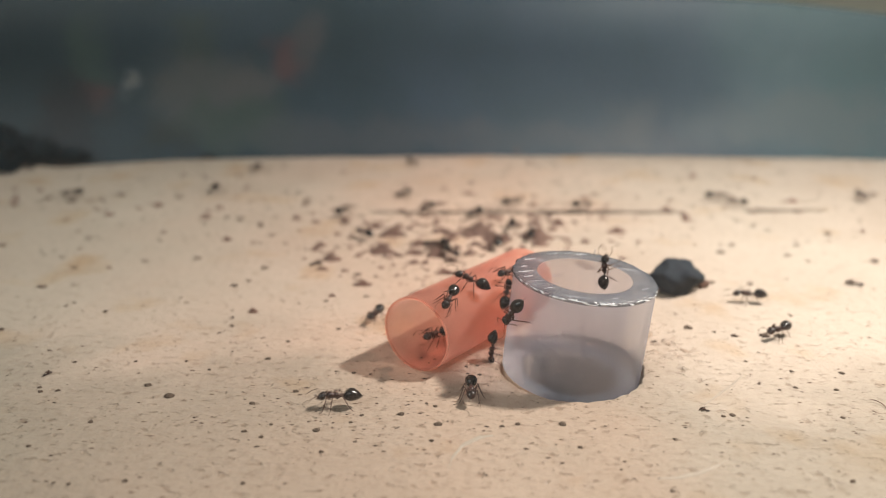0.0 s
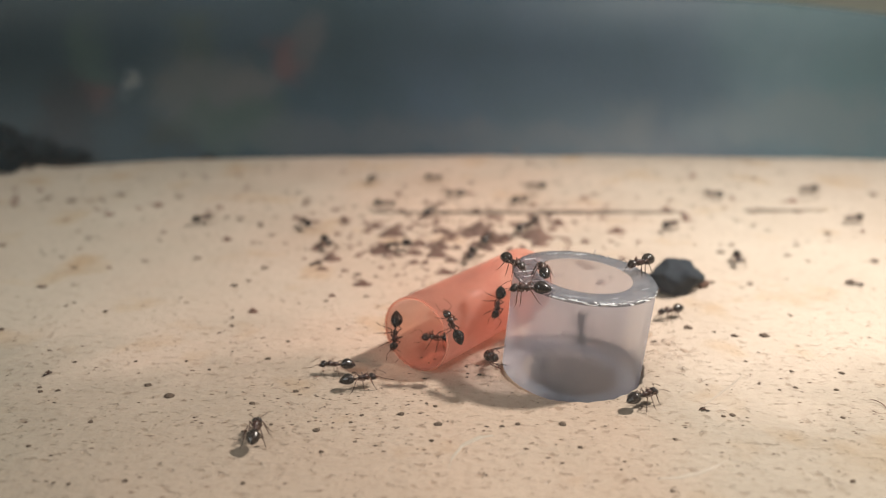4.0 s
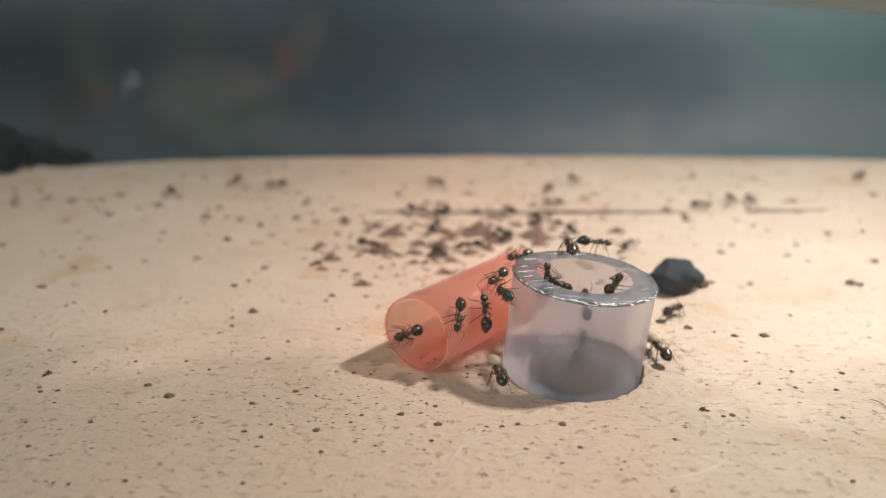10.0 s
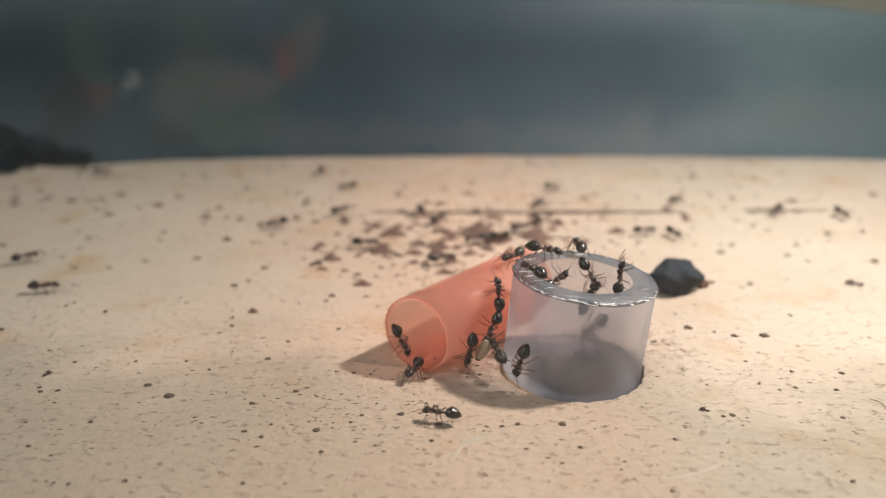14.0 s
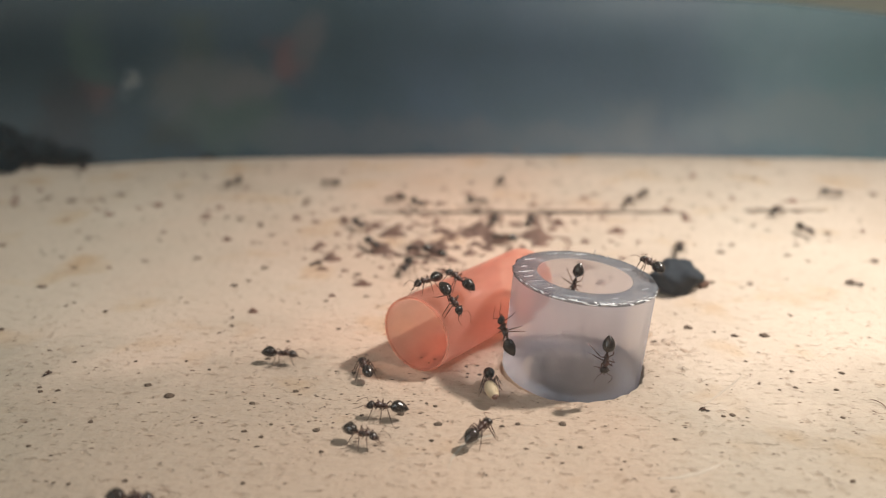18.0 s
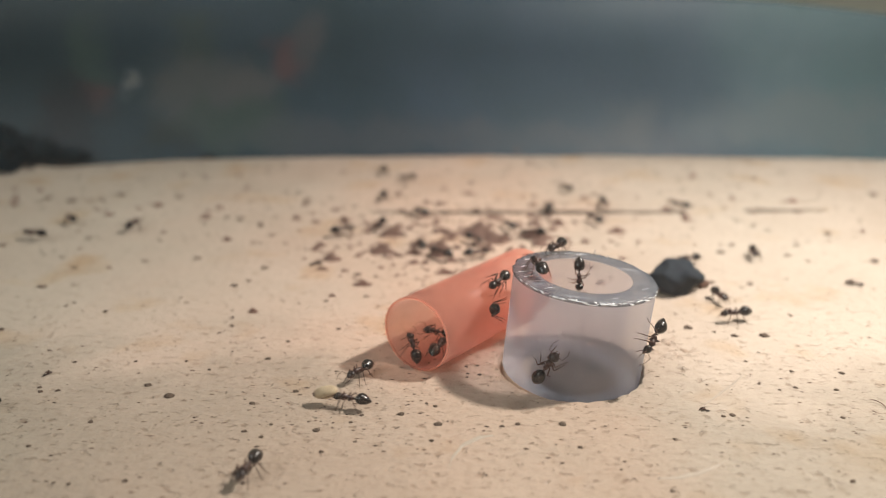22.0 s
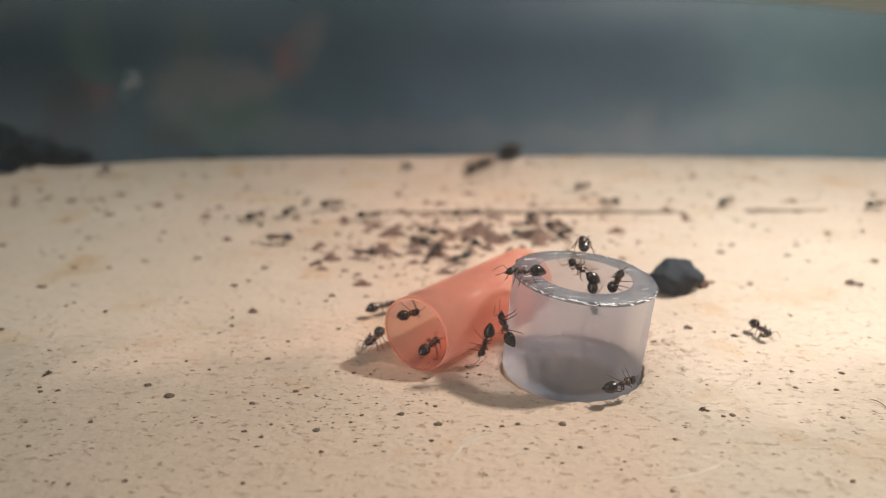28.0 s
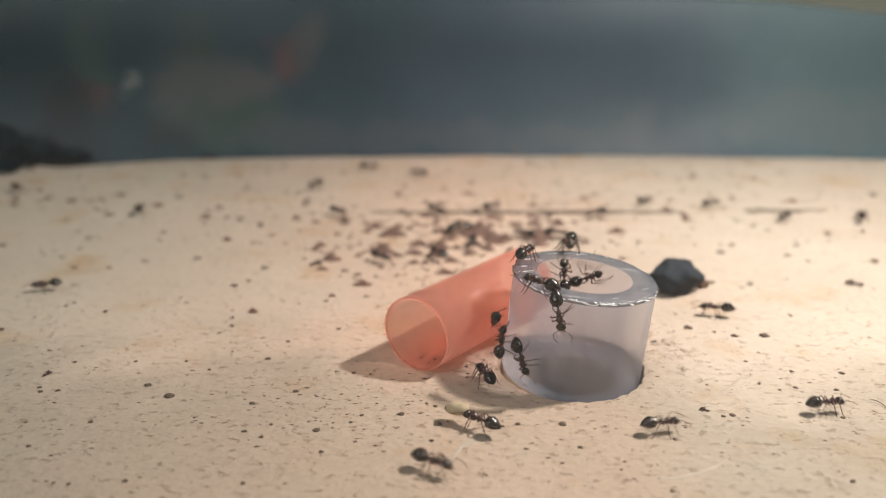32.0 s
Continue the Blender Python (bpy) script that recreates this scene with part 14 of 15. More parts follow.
        (25.5, at(26.4, 128.6, 0, 0, 0, 64)), (26.5, at(26.1, 128.1, 0, 0, 0, 114)), (27.5, at(25.8, 127.6, 0, 0, 0, 164)), (27.67, at(23.9, 128.2, 0, 0, 0, -137)),
        (27.83, at(22, 128.7, 0, 0, 0, -78)), (28, at(20.1, 129.3, 0, 0, 0, -14)), (29, at(15.9, 132.6, 0, 0, 0, 1)), (30, at(18.4, 124.5, 0, 0, 0, -61)),
        (31, at(14.7, 126, 0, 0, 0, -109)), (31.5, at(18, 123.7, 0, 0, 0, -37)), (32, at(21.3, 121.4, 0, 0, 0, 36))])
    crawl([
        (0, at(8.22, 90.18, -13.9, 0, 0, -58)), (1.1, at(8.22, 90.18, -13.9, 0, 0, -58)), (1.15, at(9.54, 83.46, -9.34, -28, -42, -81)),
        (1.19, at(10.86, 76.74, -4.78, -144, -87, 0)), (1.28, at(10.39, 76.21, -.24, -144, -87, 0)), (1.5, at(10.16, 75.69, 8.45, -144, -87, 0)),
        (1.59, at(10.12, 75.62, 9.4, -3, -48, -142)), (1.69, at(10.07, 75.55, 10.35, -2, -3, -144)), (1.84, at(9.37, 75.17, 7.25, -9, 42, -152)),
        (2, at(8.66, 74.79, 4.14, -76, 78, 139)), (2.17, at(8.92, 74.55, 5.36, 71, 48, -49)), (2.33, at(9.19, 74.3, 6.57, 56, -3, -29)),
        (2.5, at(9.45, 74.06, 7.78, 16, -40, 14)), (2.67, at(9.71, 73.81, 9, -5, -34, 76)), (2.83, at(9.96, 73.56, 10.22, -10, -18, 128)),
        (3, at(10.22, 73.31, 11.45, 0, -3, 175)), (3.25, at(9.9, 73.37, 11.47, -3, -1, -115)), (3.5, at(9.58, 73.44, 11.48, -2, 2, -45)),
        (3.67, at(9.44, 73.7, 11.12, -2, 8, -98)), (3.83, at(9.3, 73.96, 10.75, -7, 11, -152)), (4, at(9.15, 74.22, 10.39, -12, 10, 153)),
        (4.5, at(8.74, 75.01, 9.31, -27, 33, 159)), (5, at(8.31, 75.8, 8.24, -53, 52, 142)), (5.5, at(7.87, 76.57, 7.17, 85, 56, -73)),
        (6, at(7.76, 76.56, 5.2, -76, 77, 125)), (6.17, at(8.2, 75.88, 6.18, 95, 52, -61)), (6.33, at(8.65, 75.2, 7.15, 93, 2, -57)),
        (6.5, at(9.09, 74.52, 8.13, 86, -48, -49)), (6.75, at(9.76, 73.91, 9.32, 82, 25, -49)), (7, at(10.42, 73.3, 10.51, -76, 81, 154)),
        (7.5, at(10.25, 73.4, 9.71, -85, 64, 144)), (8, at(10.08, 73.51, 8.91, -87, 47, 140)), (8.11, at(10.4, 73.83, 9.37, -64, 17, 116)),
        (8.21, at(10.72, 74.15, 9.83, -33, -1, 84)), (8.31, at(11.03, 74.48, 10.3, 2, 2, 48)), (8.4, at(11.06, 74.57, 9.35, 4, 47, 51)),
        (8.49, at(11.09, 74.66, 8.39, 132, 87, -180)), (8.72, at(11.19, 75.32, -.29, 132, 87, -180)), (8.81, at(11.53, 75.99, -4.81, 132, 87, -180)),
        (8.86, at(9.88, 83.09, -9.36, 24, 43, 102)), (8.9, at(8.22, 90.18, -13.9, 0, 0, 122)), (11.05, at(92.19, 105.77, 0, 0, 0, 180)),
        (11.53, at(77.02, 105.77, 0, 0, 0, -120)), (12, at(61.85, 105.77, 0, 0, 0, -59)), (12.95, at(88.32, 105.77, 0, 0, 0, 0)),
        (13.1, at(8.22, 90.18, -13.9, 0, 0, -58)), (13.14, at(12.96, 86.58, -9.54, 32, -39, -26)), (13.19, at(17.7, 82.97, -5.17, 49, -87, 0)),
        (13.28, at(18.55, 83.65, -.71, 49, -87, 0)), (13.64, at(18.6, 83.57, 1.34, -88, -22, 138)), (14, at(18.65, 83.5, 3.39, -87, 49, 141)),
        (14.72, at(18.55, 83.65, -.71, -49, 87, 180)), (14.81, at(17.7, 82.97, -5.17, -49, 87, 180)), (14.86, at(12.96, 86.58, -9.54, -32, 39, 154)),
        (14.9, at(8.22, 90.18, -13.9, 0, 0, 122)), (16.98, at(-53.2, 119.1, -6.95, 0, 0, 61)), (19.05, at(-114.6, 147.9, 0, 0, 0, 0)),
        (20, at(-87.3, 147.9, 0, 0, 0, -15)), (20.5, at(-83.2, 144.8, 0, 0, 0, -45)), (21, at(-80.2, 140.7, 0, 0, 0, -86)), (21.5, at(-74.2, 133.6, 0, 0, 0, -56)),
        (21.75, at(-72, 129.5, 0, 0, 0, -125)), (22, at(-69.8, 125.4, 0, 0, 0, 166)), (22.25, at(-69.2, 123.7, 0, 0, 0, -132)), (22.5, at(-68.6, 122, 0, 0, 0, -70)),
        (22.75, at(-67.95, 120.3, 0, 0, 0, -6)), (23, at(-67.3, 118.6, 0, 0, 0, 57)), (23.25, at(-64.6, 115.7, 0, 0, 0, 5)), (23.5, at(-61.8, 112.8, 0, 0, 0, -48)),
        (24, at(-56.7, 106.7, 0, 0, 0, -80)), (24.5, at(-45.05, 97.12, 0, 0, 0, -43)), (25, at(-34.82, 86.06, 0, 0, 0, 5)), (25.25, at(-32.4, 83.6, 0, 0, 0, -37)),
        (25.33, at(-31.39, 83.05, 0, 0, 0, 16)), (25.42, at(-30.39, 82.5, 0, 0, 0, 70)), (25.5, at(-29.38, 81.95, 0, 0, 0, 123)), (25.75, at(-27.25, 83.25, 0, 0, 0, 78)),
        (26, at(-25.12, 84.55, 0, 0, 0, 32)), (26.5, at(-20.96, 87.3, 0, 0, 0, 35)), (27, at(-16.94, 90.24, 0, 0, 0, 37)), (27.5, at(-13.02, 93.33, 0, 0, 0, -22)),
        (27.75, at(-10.36, 92.94, 0, 0, 0, 7)), (28, at(-7.87, 93.94, 0, 0, 0, 31)), (28.2, at(-5.03, 92.1, 0, 0, 0, 0)), (28.5, at(-.78, 89.35, 4.08, 3, 20, -31)),
        (28.6, at(.01, 88.96, 5.25, -67, 37, -90)), (28.7, at(.8, 88.58, 6.42, -119, -1, -129)), (29, at(6.19, 84.87, 7.72, -39, 13, -114)),
        (29.17, at(6.77, 85.85, 7.86, -12, 37, -54)), (29.33, at(7.34, 86.83, 8, 24, 25, 14)), (29.5, at(7.91, 87.81, 8.14, 31, -8, 63)),
        (29.67, at(8.54, 88.94, 8.26, 14, -26, 118)), (29.83, at(9.17, 90.07, 8.39, -11, -21, 179)), (30, at(9.8, 91.19, 8.51, -21, 1, -129)),
        (30.5, at(9.31, 90.95, 8.58, -18, -1, -133)), (31, at(8.84, 90.74, 8.65, -15, -2, -138)), (31.2, at(9.73, 90.26, 8.25, -29, -4, -137)),
        (31.4, at(10.3, 90.04, 7.87, -38, 5, -124)), (31.5, at(12.25, 86.79, 9.01, 25, -11, -143)), (31.6, at(12.97, 87.01, 10.16, 90, -1, -166)),
        (31.8, at(14.07, 86.87, 10.66, 44, -15, -134)), (32, at(15.17, 86.73, 11.16, -3, -1, -102))])
    crawl([
        (0, at(20.03, 77.99, -13.9, 0, 0, 164)), (1.1, at(20.03, 77.99, -13.9, 0, 0, 164)), (1.15, at(16.17, 80.74, -9.38, -11, -46, 150)),
        (1.19, at(12.31, 83.49, -4.86, 120, -87, 0)), (1.28, at(12.12, 84.27, -.34, 120, -87, 0)), (1.5, at(12.17, 85.05, 8.33, 120, -87, 0)),
        (1.59, at(12.16, 85.16, 9.28, 4, -47, 117)), (1.69, at(12.16, 85.26, 10.23, 3, -2, 120)), (2, at(8.99, 90.42, 8.55, -15, -13, -170)),
        (2.5, at(7.62, 88, 8.33, -26, 6, -117)), (2.67, at(7.2, 87.27, 8.25, -22, -19, -164)), (2.83, at(6.77, 86.54, 8.17, 3, -31, 139)),
        (3, at(6.34, 85.81, 8.09, 28, -19, 82)), (3.08, at(6.25, 85.34, 7.9, 33, 16, 35)), (3.17, at(6.15, 84.87, 7.72, 5, 42, -26)),
        (3.25, at(6.05, 84.39, 7.53, -36, 29, -97)), (3.5, at(5.81, 83.28, 6.9, -37, 44, -88)), (4, at(5.41, 82.24, 6.26, -57, 39, -108)),
        (4.5, at(5.05, 81.41, 5.56, -66, 49, -112)), (5, at(4.74, 80.82, 4.78, -79, 63, -120)), (5.5, at(4.47, 80.54, 3.88, 118, 75, 77)),
        (6, at(3.42, 79.48, 3.23, 136, 68, 93)), (6.25, at(4.01, 80.15, 4.32, 91, 15, 58)), (6.5, at(4.61, 80.83, 5.41, 72, -42, 62)),
        (6.67, at(5.11, 81.82, 5.96, -19, -70, 170)), (6.83, at(5.6, 82.81, 6.5, -56, -24, -134)), (7, at(6.1, 83.79, 7.04, -48, 27, -108)),
        (7.5, at(8.01, 80.02, 9.43, -20, 19, -86)), (7.67, at(8.6, 78.79, 10.11, -22, 5, -142)), (7.83, at(9.19, 77.57, 10.79, -11, -5, 161)),
        (8, at(9.77, 76.35, 11.47, 3, -1, 105)), (8.25, at(10.41, 78.23, 10.75, 26, -5, 69)), (8.43, at(10.16, 79.82, 10.25, 51, -36, 80)),
        (8.6, at(9.91, 81.42, 9.75, 90, -67, 68)), (8.8, at(11.03, 83.14, 9.17, 90, -79, 46)), (9, at(12.36, 83.86, 8.6, -92, -35, -144)),
        (9.5, at(10.83, 82.13, 9.7, -93, -32, -118)), (10, at(10.24, 80.28, 10.72, -121, -84, -68)), (10.17, at(10.19, 80.29, 9.93, 94, -37, 79)),
        (10.33, at(10.15, 80.3, 9.15, 94, 21, 82)), (10.5, at(10.11, 80.31, 8.37, 107, 79, 98)), (10.75, at(10.2, 80.92, 6.96, -100, 46, -113)),
        (11, at(10.29, 81.52, 5.54, -93, -9, -112)), (11.25, at(10.3, 81.4, 6.59, -94, -46, -109)), (11.5, at(10.32, 81.28, 7.64, -119, -84, -81)),
        (11.75, at(10.32, 81.1, 8.68, 92, -30, 71)), (12, at(10.32, 80.93, 9.72, 94, 35, 76)), (12.5, at(12.94, 84.2, 9, 92, 7, 28)),
        (12.75, at(14.06, 84.51, 9.06, 99, 48, 22)), (13, at(15.18, 84.81, 9.13, -101, 89, 172)), (13.5, at(16.49, 84.72, 9.39, 88, 73, -13)),
        (14, at(17.72, 84.33, 9.75, 88, 54, -26)), (14.25, at(17.46, 84.43, 9.57, -72, 82, 176)), (14.5, at(17.21, 84.53, 9.4, -89, 39, 162)),
        (15, at(16.68, 84.68, 9.05, -89, 38, 167)), (15.5, at(16.13, 84.77, 8.73, -89, 36, 173)), (16, at(15.58, 84.82, 8.42, -90, 34, 178)),
        (16.5, at(15.01, 84.81, 8.12, -90, -7, -176)), (16.75, at(14.96, 84.8, 9.03, -91, 39, -175)), (17, at(14.92, 84.79, 9.94, -93, 84, -177)),
        (17.5, at(15.18, 84.81, 9.33, -91, 80, -178)), (18, at(15.43, 84.82, 8.72, -90, 77, 180)), (18.5, at(14.86, 84.79, 9.09, -93, 82, -176)),
        (19, at(14.29, 84.69, 9.48, -109, 88, 174)), (19.25, at(15.28, 84.73, 9.76, 83, 34, -1)), (19.5, at(16.27, 84.77, 10.04, 89, -24, -8)),
        (20, at(18.11, 84.17, 10.79, -76, -83, 138)), (21, at(18.24, 84.11, 11.26, 75, -84, -15)), (21.25, at(17.71, 84.34, 10.79, -93, -25, 157)),
        (21.5, at(17.18, 84.56, 10.32, -89, 45, 163)), (22, at(16.07, 84.79, 9.43, 84, 87, -13)), (22.5, at(14.96, 84.81, 7, -91, 69, -177)),
        (22.75, at(14.38, 84.72, 5.8, -86, -5, -171)), (23, at(13.79, 84.64, 4.6, -94, -78, -161)), (23.24, at(13.68, 84.7, 2.92, -91, -23, -165)),
        (23.48, at(13.57, 84.76, 1.25, -91, 32, -165)), (23.72, at(13.45, 84.83, -.42, -105, 87, 180)), (23.81, at(13.43, 83.96, -4.92, -105, 87, 180)),
        (23.85, at(16.73, 80.97, -9.41, 16, 45, -35)), (23.9, at(20.03, 77.99, -13.9, 0, 0, -16)), (23.97, at(20.03, 77.99, -13.9, 0, 0, 44)),
        (24.03, at(20.03, 77.99, -13.9, 0, 0, 104)), (24.1, at(20.03, 77.99, -13.9, 0, 0, 164)), (24.15, at(15.35, 79.94, -9.33, -4, -46, 159)),
        (24.19, at(10.67, 81.9, -4.77, 148, -87, 0)), (24.28, at(10.17, 82.37, -.23, 148, -87, 0)), (24.64, at(10.52, 82.31, 4.45, -94, -43, -119)),
        (25, at(10.88, 82.26, 9.13, -93, 7, -122)), (25.12, at(10.8, 82.26, 7.77, -94, 47, -125)), (25.25, at(10.72, 82.26, 6.41, -148, 87, -179)),
        (25.5, at(10.56, 82.26, 3.64, 115, 83, 83)), (25.75, at(12.09, 83.42, 4.11, 79, 27, 33)), (26, at(13.62, 84.59, 4.59, 91, -29, 16)),
        (26.5, at(16.33, 84.72, 6.35, 89, -43, -11)), (27, at(18.75, 83.66, 8.47, 87, -46, -36)), (27.5, at(20.69, 81.03, 11.02, 83, -63, -67)),
        (28, at(20.83, 80.21, 10.21, 85, -53, -78)), (28.17, at(20.23, 81.29, 9.8, -132, -74, 150)), (28.33, at(19.62, 82.38, 9.38, -102, -27, 132)),
        (28.5, at(19.02, 83.46, 8.96, -88, 21, 139)), (29, at(16.62, 84.68, 8.35, -89, -49, 166)), (29.25, at(17.97, 84.08, 8.94, 20, -65, 44)),
        (29.5, at(19.31, 83.47, 9.54, 42, -14, 5)), (29.7, at(20.38, 82.98, 11.2, 0, 0, 39)), (30, at(21.99, 82.24, 10.77, 3, 1, 69)),
        (30.5, at(20.58, 84.6, 10.85, 3, -2, 121)), (31, at(19.09, 87.09, 10.94, 2, -2, 134)), (31.25, at(18.62, 86.45, 10.52, -16, 16, -177)),
        (31.5, at(18.16, 85.82, 10.1, -13, 42, -125)), (31.75, at(17.69, 85.17, 9.7, 63, 29, -48)), (32, at(17.21, 84.53, 9.3, 89, -26, -18))])
    crawl([
        (0, at(109.1, 134.4, 0, 0, 0, 180)), (1.05, at(109.1, 134.4, 0, 0, 0, 180)), (2, at(78.7, 134.4, 0, 0, 0, -158)), (2.25, at(80.8, 139.4, 0, 0, 0, 135)),
        (2.5, at(82.9, 144.4, 0, 0, 0, 68)), (2.75, at(84.9, 149.5, 0, 0, 0, -2)), (3, at(87, 154.5, 0, 0, 0, -73)), (3.25, at(83.7, 155.7, 0, 0, 0, -122)),
        (3.5, at(80.4, 156.8, 0, 0, 0, -171)), (4.75, at(70.1, 149.6, 0, 0, 0, -149)), (5.38, at(64.5, 146.7, 0, 0, 0, 137)), (6, at(58.9, 143.8, 0, 0, 0, 63)),
        (6.25, at(55.8, 144.2, 0, 0, 0, 117)), (6.5, at(52.6, 144.6, 0, 0, 0, 171)), (6.75, at(49.4, 145.2, 0, 0, 0, 115)), (7, at(46.3, 145.8, 0, 0, 0, 59)),
        (7.25, at(48.1, 140.6, 0, 0, 0, -9)), (7.5, at(49.8, 135.4, 0, 0, 0, -76)), (8, at(51.7, 124.5, 0, 0, 0, -33)), (8.5, at(62.5, 132, 0, 0, 0, 31)),
        (8.75, at(68.4, 135, 0, 0, 0, -43)), (9, at(74.2, 138, 0, 0, 0, -117)), (9.17, at(77.4, 142.7, 0, 0, 0, -59)), (9.33, at(80.6, 147.4, 0, 0, 0, 0)),
        (9.5, at(83.7, 152, 0, 0, 0, 58)), (9.67, at(86.5, 156.9, 0, 0, 0, 112)), (9.83, at(89.3, 161.8, 0, 0, 0, 166)), (10, at(92, 166.8, 0, 0, 0, -140)),
        (10.47, at(111.4, 166.8, 0, 0, 0, -70)), (10.95, at(130.8, 166.8, 0, 0, 0, 0)), (11.1, at(6.8, 75.42, -13.9, 0, 0, 27)),
        (11.14, at(12.93, 78.15, -9.57, -2, -43, 23)), (11.19, at(19.07, 80.87, -5.25, 18, -87, 0)), (11.28, at(20.19, 81.14, -.81, 18, -87, 0)),
        (11.52, at(20.19, 81.12, .24, -86, -38, 105)), (11.76, at(20.18, 81.1, 1.28, -87, 16, 108)), (12, at(20.18, 81.08, 2.32, -81, 69, 116)),
        (12.5, at(20.2, 80.93, 1.87, -80, 72, 116)), (13, at(20.21, 80.78, 1.41, -78, 75, 116)), (13.5, at(19.31, 82.58, .33, -87, 34, 127)),
        (14, at(18.21, 83.68, -.48, -88, 11, 142)), (14.5, at(18.22, 83.67, -.58, -87, 40, 143)), (14.75, at(17.88, 83.91, -.22, -86, -5, 146)),
        (15, at(17.54, 84.15, .14, -88, -50, 149)), (15.5, at(16.83, 84.49, .93, -88, -53, 158)), (16, at(16.1, 84.71, 1.75, -89, -55, 168)),
        (16.5, at(15.35, 84.81, 2.62, -90, -53, 177)), (17, at(14.29, 84.78, .74, -91, -69, -172)), (17.24, at(14.26, 84.84, .34, -90, -17, -173)),
        (17.48, at(14.23, 84.91, -.06, -91, 35, -173)), (17.72, at(14.19, 84.98, -.46, -97, 87, 180)), (17.81, at(14.05, 84.08, -4.96, -97, 87, 180)),
        (17.85, at(10.42, 79.75, -9.43, -23, 42, -135)), (17.9, at(6.8, 75.42, -13.9, 0, 0, -153)), (18.7, at(10.91, 62.66, -6.95, 0, 0, 145)),
        (19.5, at(15.02, 49.9, 0, 0, 0, 84)), (19.75, at(15.35, 52.8, 0, 0, 0, 44)), (20, at(15.67, 55.69, 0, 0, 0, 4)), (20.25, at(14.02, 52.8, 0, 0, 0, -58)),
        (20.5, at(12.37, 49.9, 0, 0, 0, -120)), (20.8, at(9.58, 62.66, -6.95, 0, 0, -47)), (21.1, at(6.8, 75.42, -13.9, 0, 0, 27)),
        (21.13, at(7.88, 76.5, -10.84, 37, -18, 61)), (21.16, at(8.97, 77.57, -7.79, 65, -52, 84)), (21.19, at(10.06, 78.64, -4.73, -170, -87, 0)),
        (21.28, at(9.43, 78.48, -.19, -170, -87, 0)), (21.5, at(9.05, 78.32, 8.51, -170, -87, 0)), (21.59, at(8.98, 78.3, 9.47, -1, -48, -169)),
        (21.68, at(8.92, 78.28, 10.42, -1, -3, -170)), (21.84, at(9.61, 78.39, 10.93, 2, -3, 145)), (22, at(10.3, 78.51, 11.44, 3, -1, 100)),
        (22.16, at(9.61, 78.39, 10.93, 3, 2, 55)), (22.32, at(8.92, 78.28, 10.42, 1, 3, 10)), (22.41, at(8.98, 78.3, 9.47, 1, 48, 11)),
        (22.5, at(9.05, 78.32, 8.51, 170, 87, -180)), (22.72, at(9.43, 78.48, -.19, 170, 87, -180)), (22.81, at(10.06, 78.64, -4.73, 170, 87, -180)),
        (22.84, at(8.97, 77.57, -7.79, -65, 52, -96)), (22.87, at(7.88, 76.5, -10.84, -37, 18, -119)), (22.9, at(6.8, 75.42, -13.9, 0, 0, -153)),
        (23.08, at(-14.86, 62.66, -6.95, 0, 0, 158)), (23.27, at(-36.51, 49.9, 0, 0, 0, 108)), (23.63, at(-39.4, 58.59, 0, 0, 0, 64)),
        (24, at(-42.29, 67.28, 0, 0, 0, 21)), (24.5, at(-34.78, 76.14, 0, 0, 0, 49)), (25, at(-27.04, 84.78, 0, 0, 0, 69)), (25.25, at(-25.63, 87.5, 0, 0, 0, 49)),
        (25.5, at(-23.16, 89.31, 0, 0, 0, 9)), (26, at(-19.16, 87.17, 0, 0, 0, -27)), (26.5, at(-15.11, 85.14, 0, 0, 0, -25)), (27, at(-10.98, 83.28, 0, 0, 0, -23)),
        (27.5, at(-6.8, 81.54, 0, 0, 0, 20)), (27.62, at(-7.07, 82.32, 0, 0, 0, 68)), (27.75, at(-7.34, 83.11, 0, 0, 0, 117)), (27.88, at(-7.82, 83.78, 0, 0, 0, -177)),
        (28, at(-8.29, 84.46, 0, 0, 0, -111)), (28.5, at(-18.87, 77.66, 0, 0, 0, -151)), (28.67, at(-22.67, 75.9, 0, 0, 0, -95)),
        (28.83, at(-26.48, 74.14, 0, 0, 0, -38)), (29, at(-30.29, 72.38, 0, 0, 0, 18)), (29.5, at(-17.71, 72.86, 0, 0, 0, 1)), (29.75, at(-11.42, 72.75, 0, 0, 0, -38)),
        (30, at(-5.12, 72.63, 0, 0, 0, -77)), (30.25, at(-2.59, 73.62, 0, 0, 0, -26)), (30.5, at(-.06, 74.61, 0, 0, 0, 24)), (31, at(4.79, 77.07, 0, 0, 0, 58)),
        (31.5, at(4.72, 76.38, 0, 0, 0, 84)), (32, at(4.59, 75.69, 0, 0, 0, 109))])
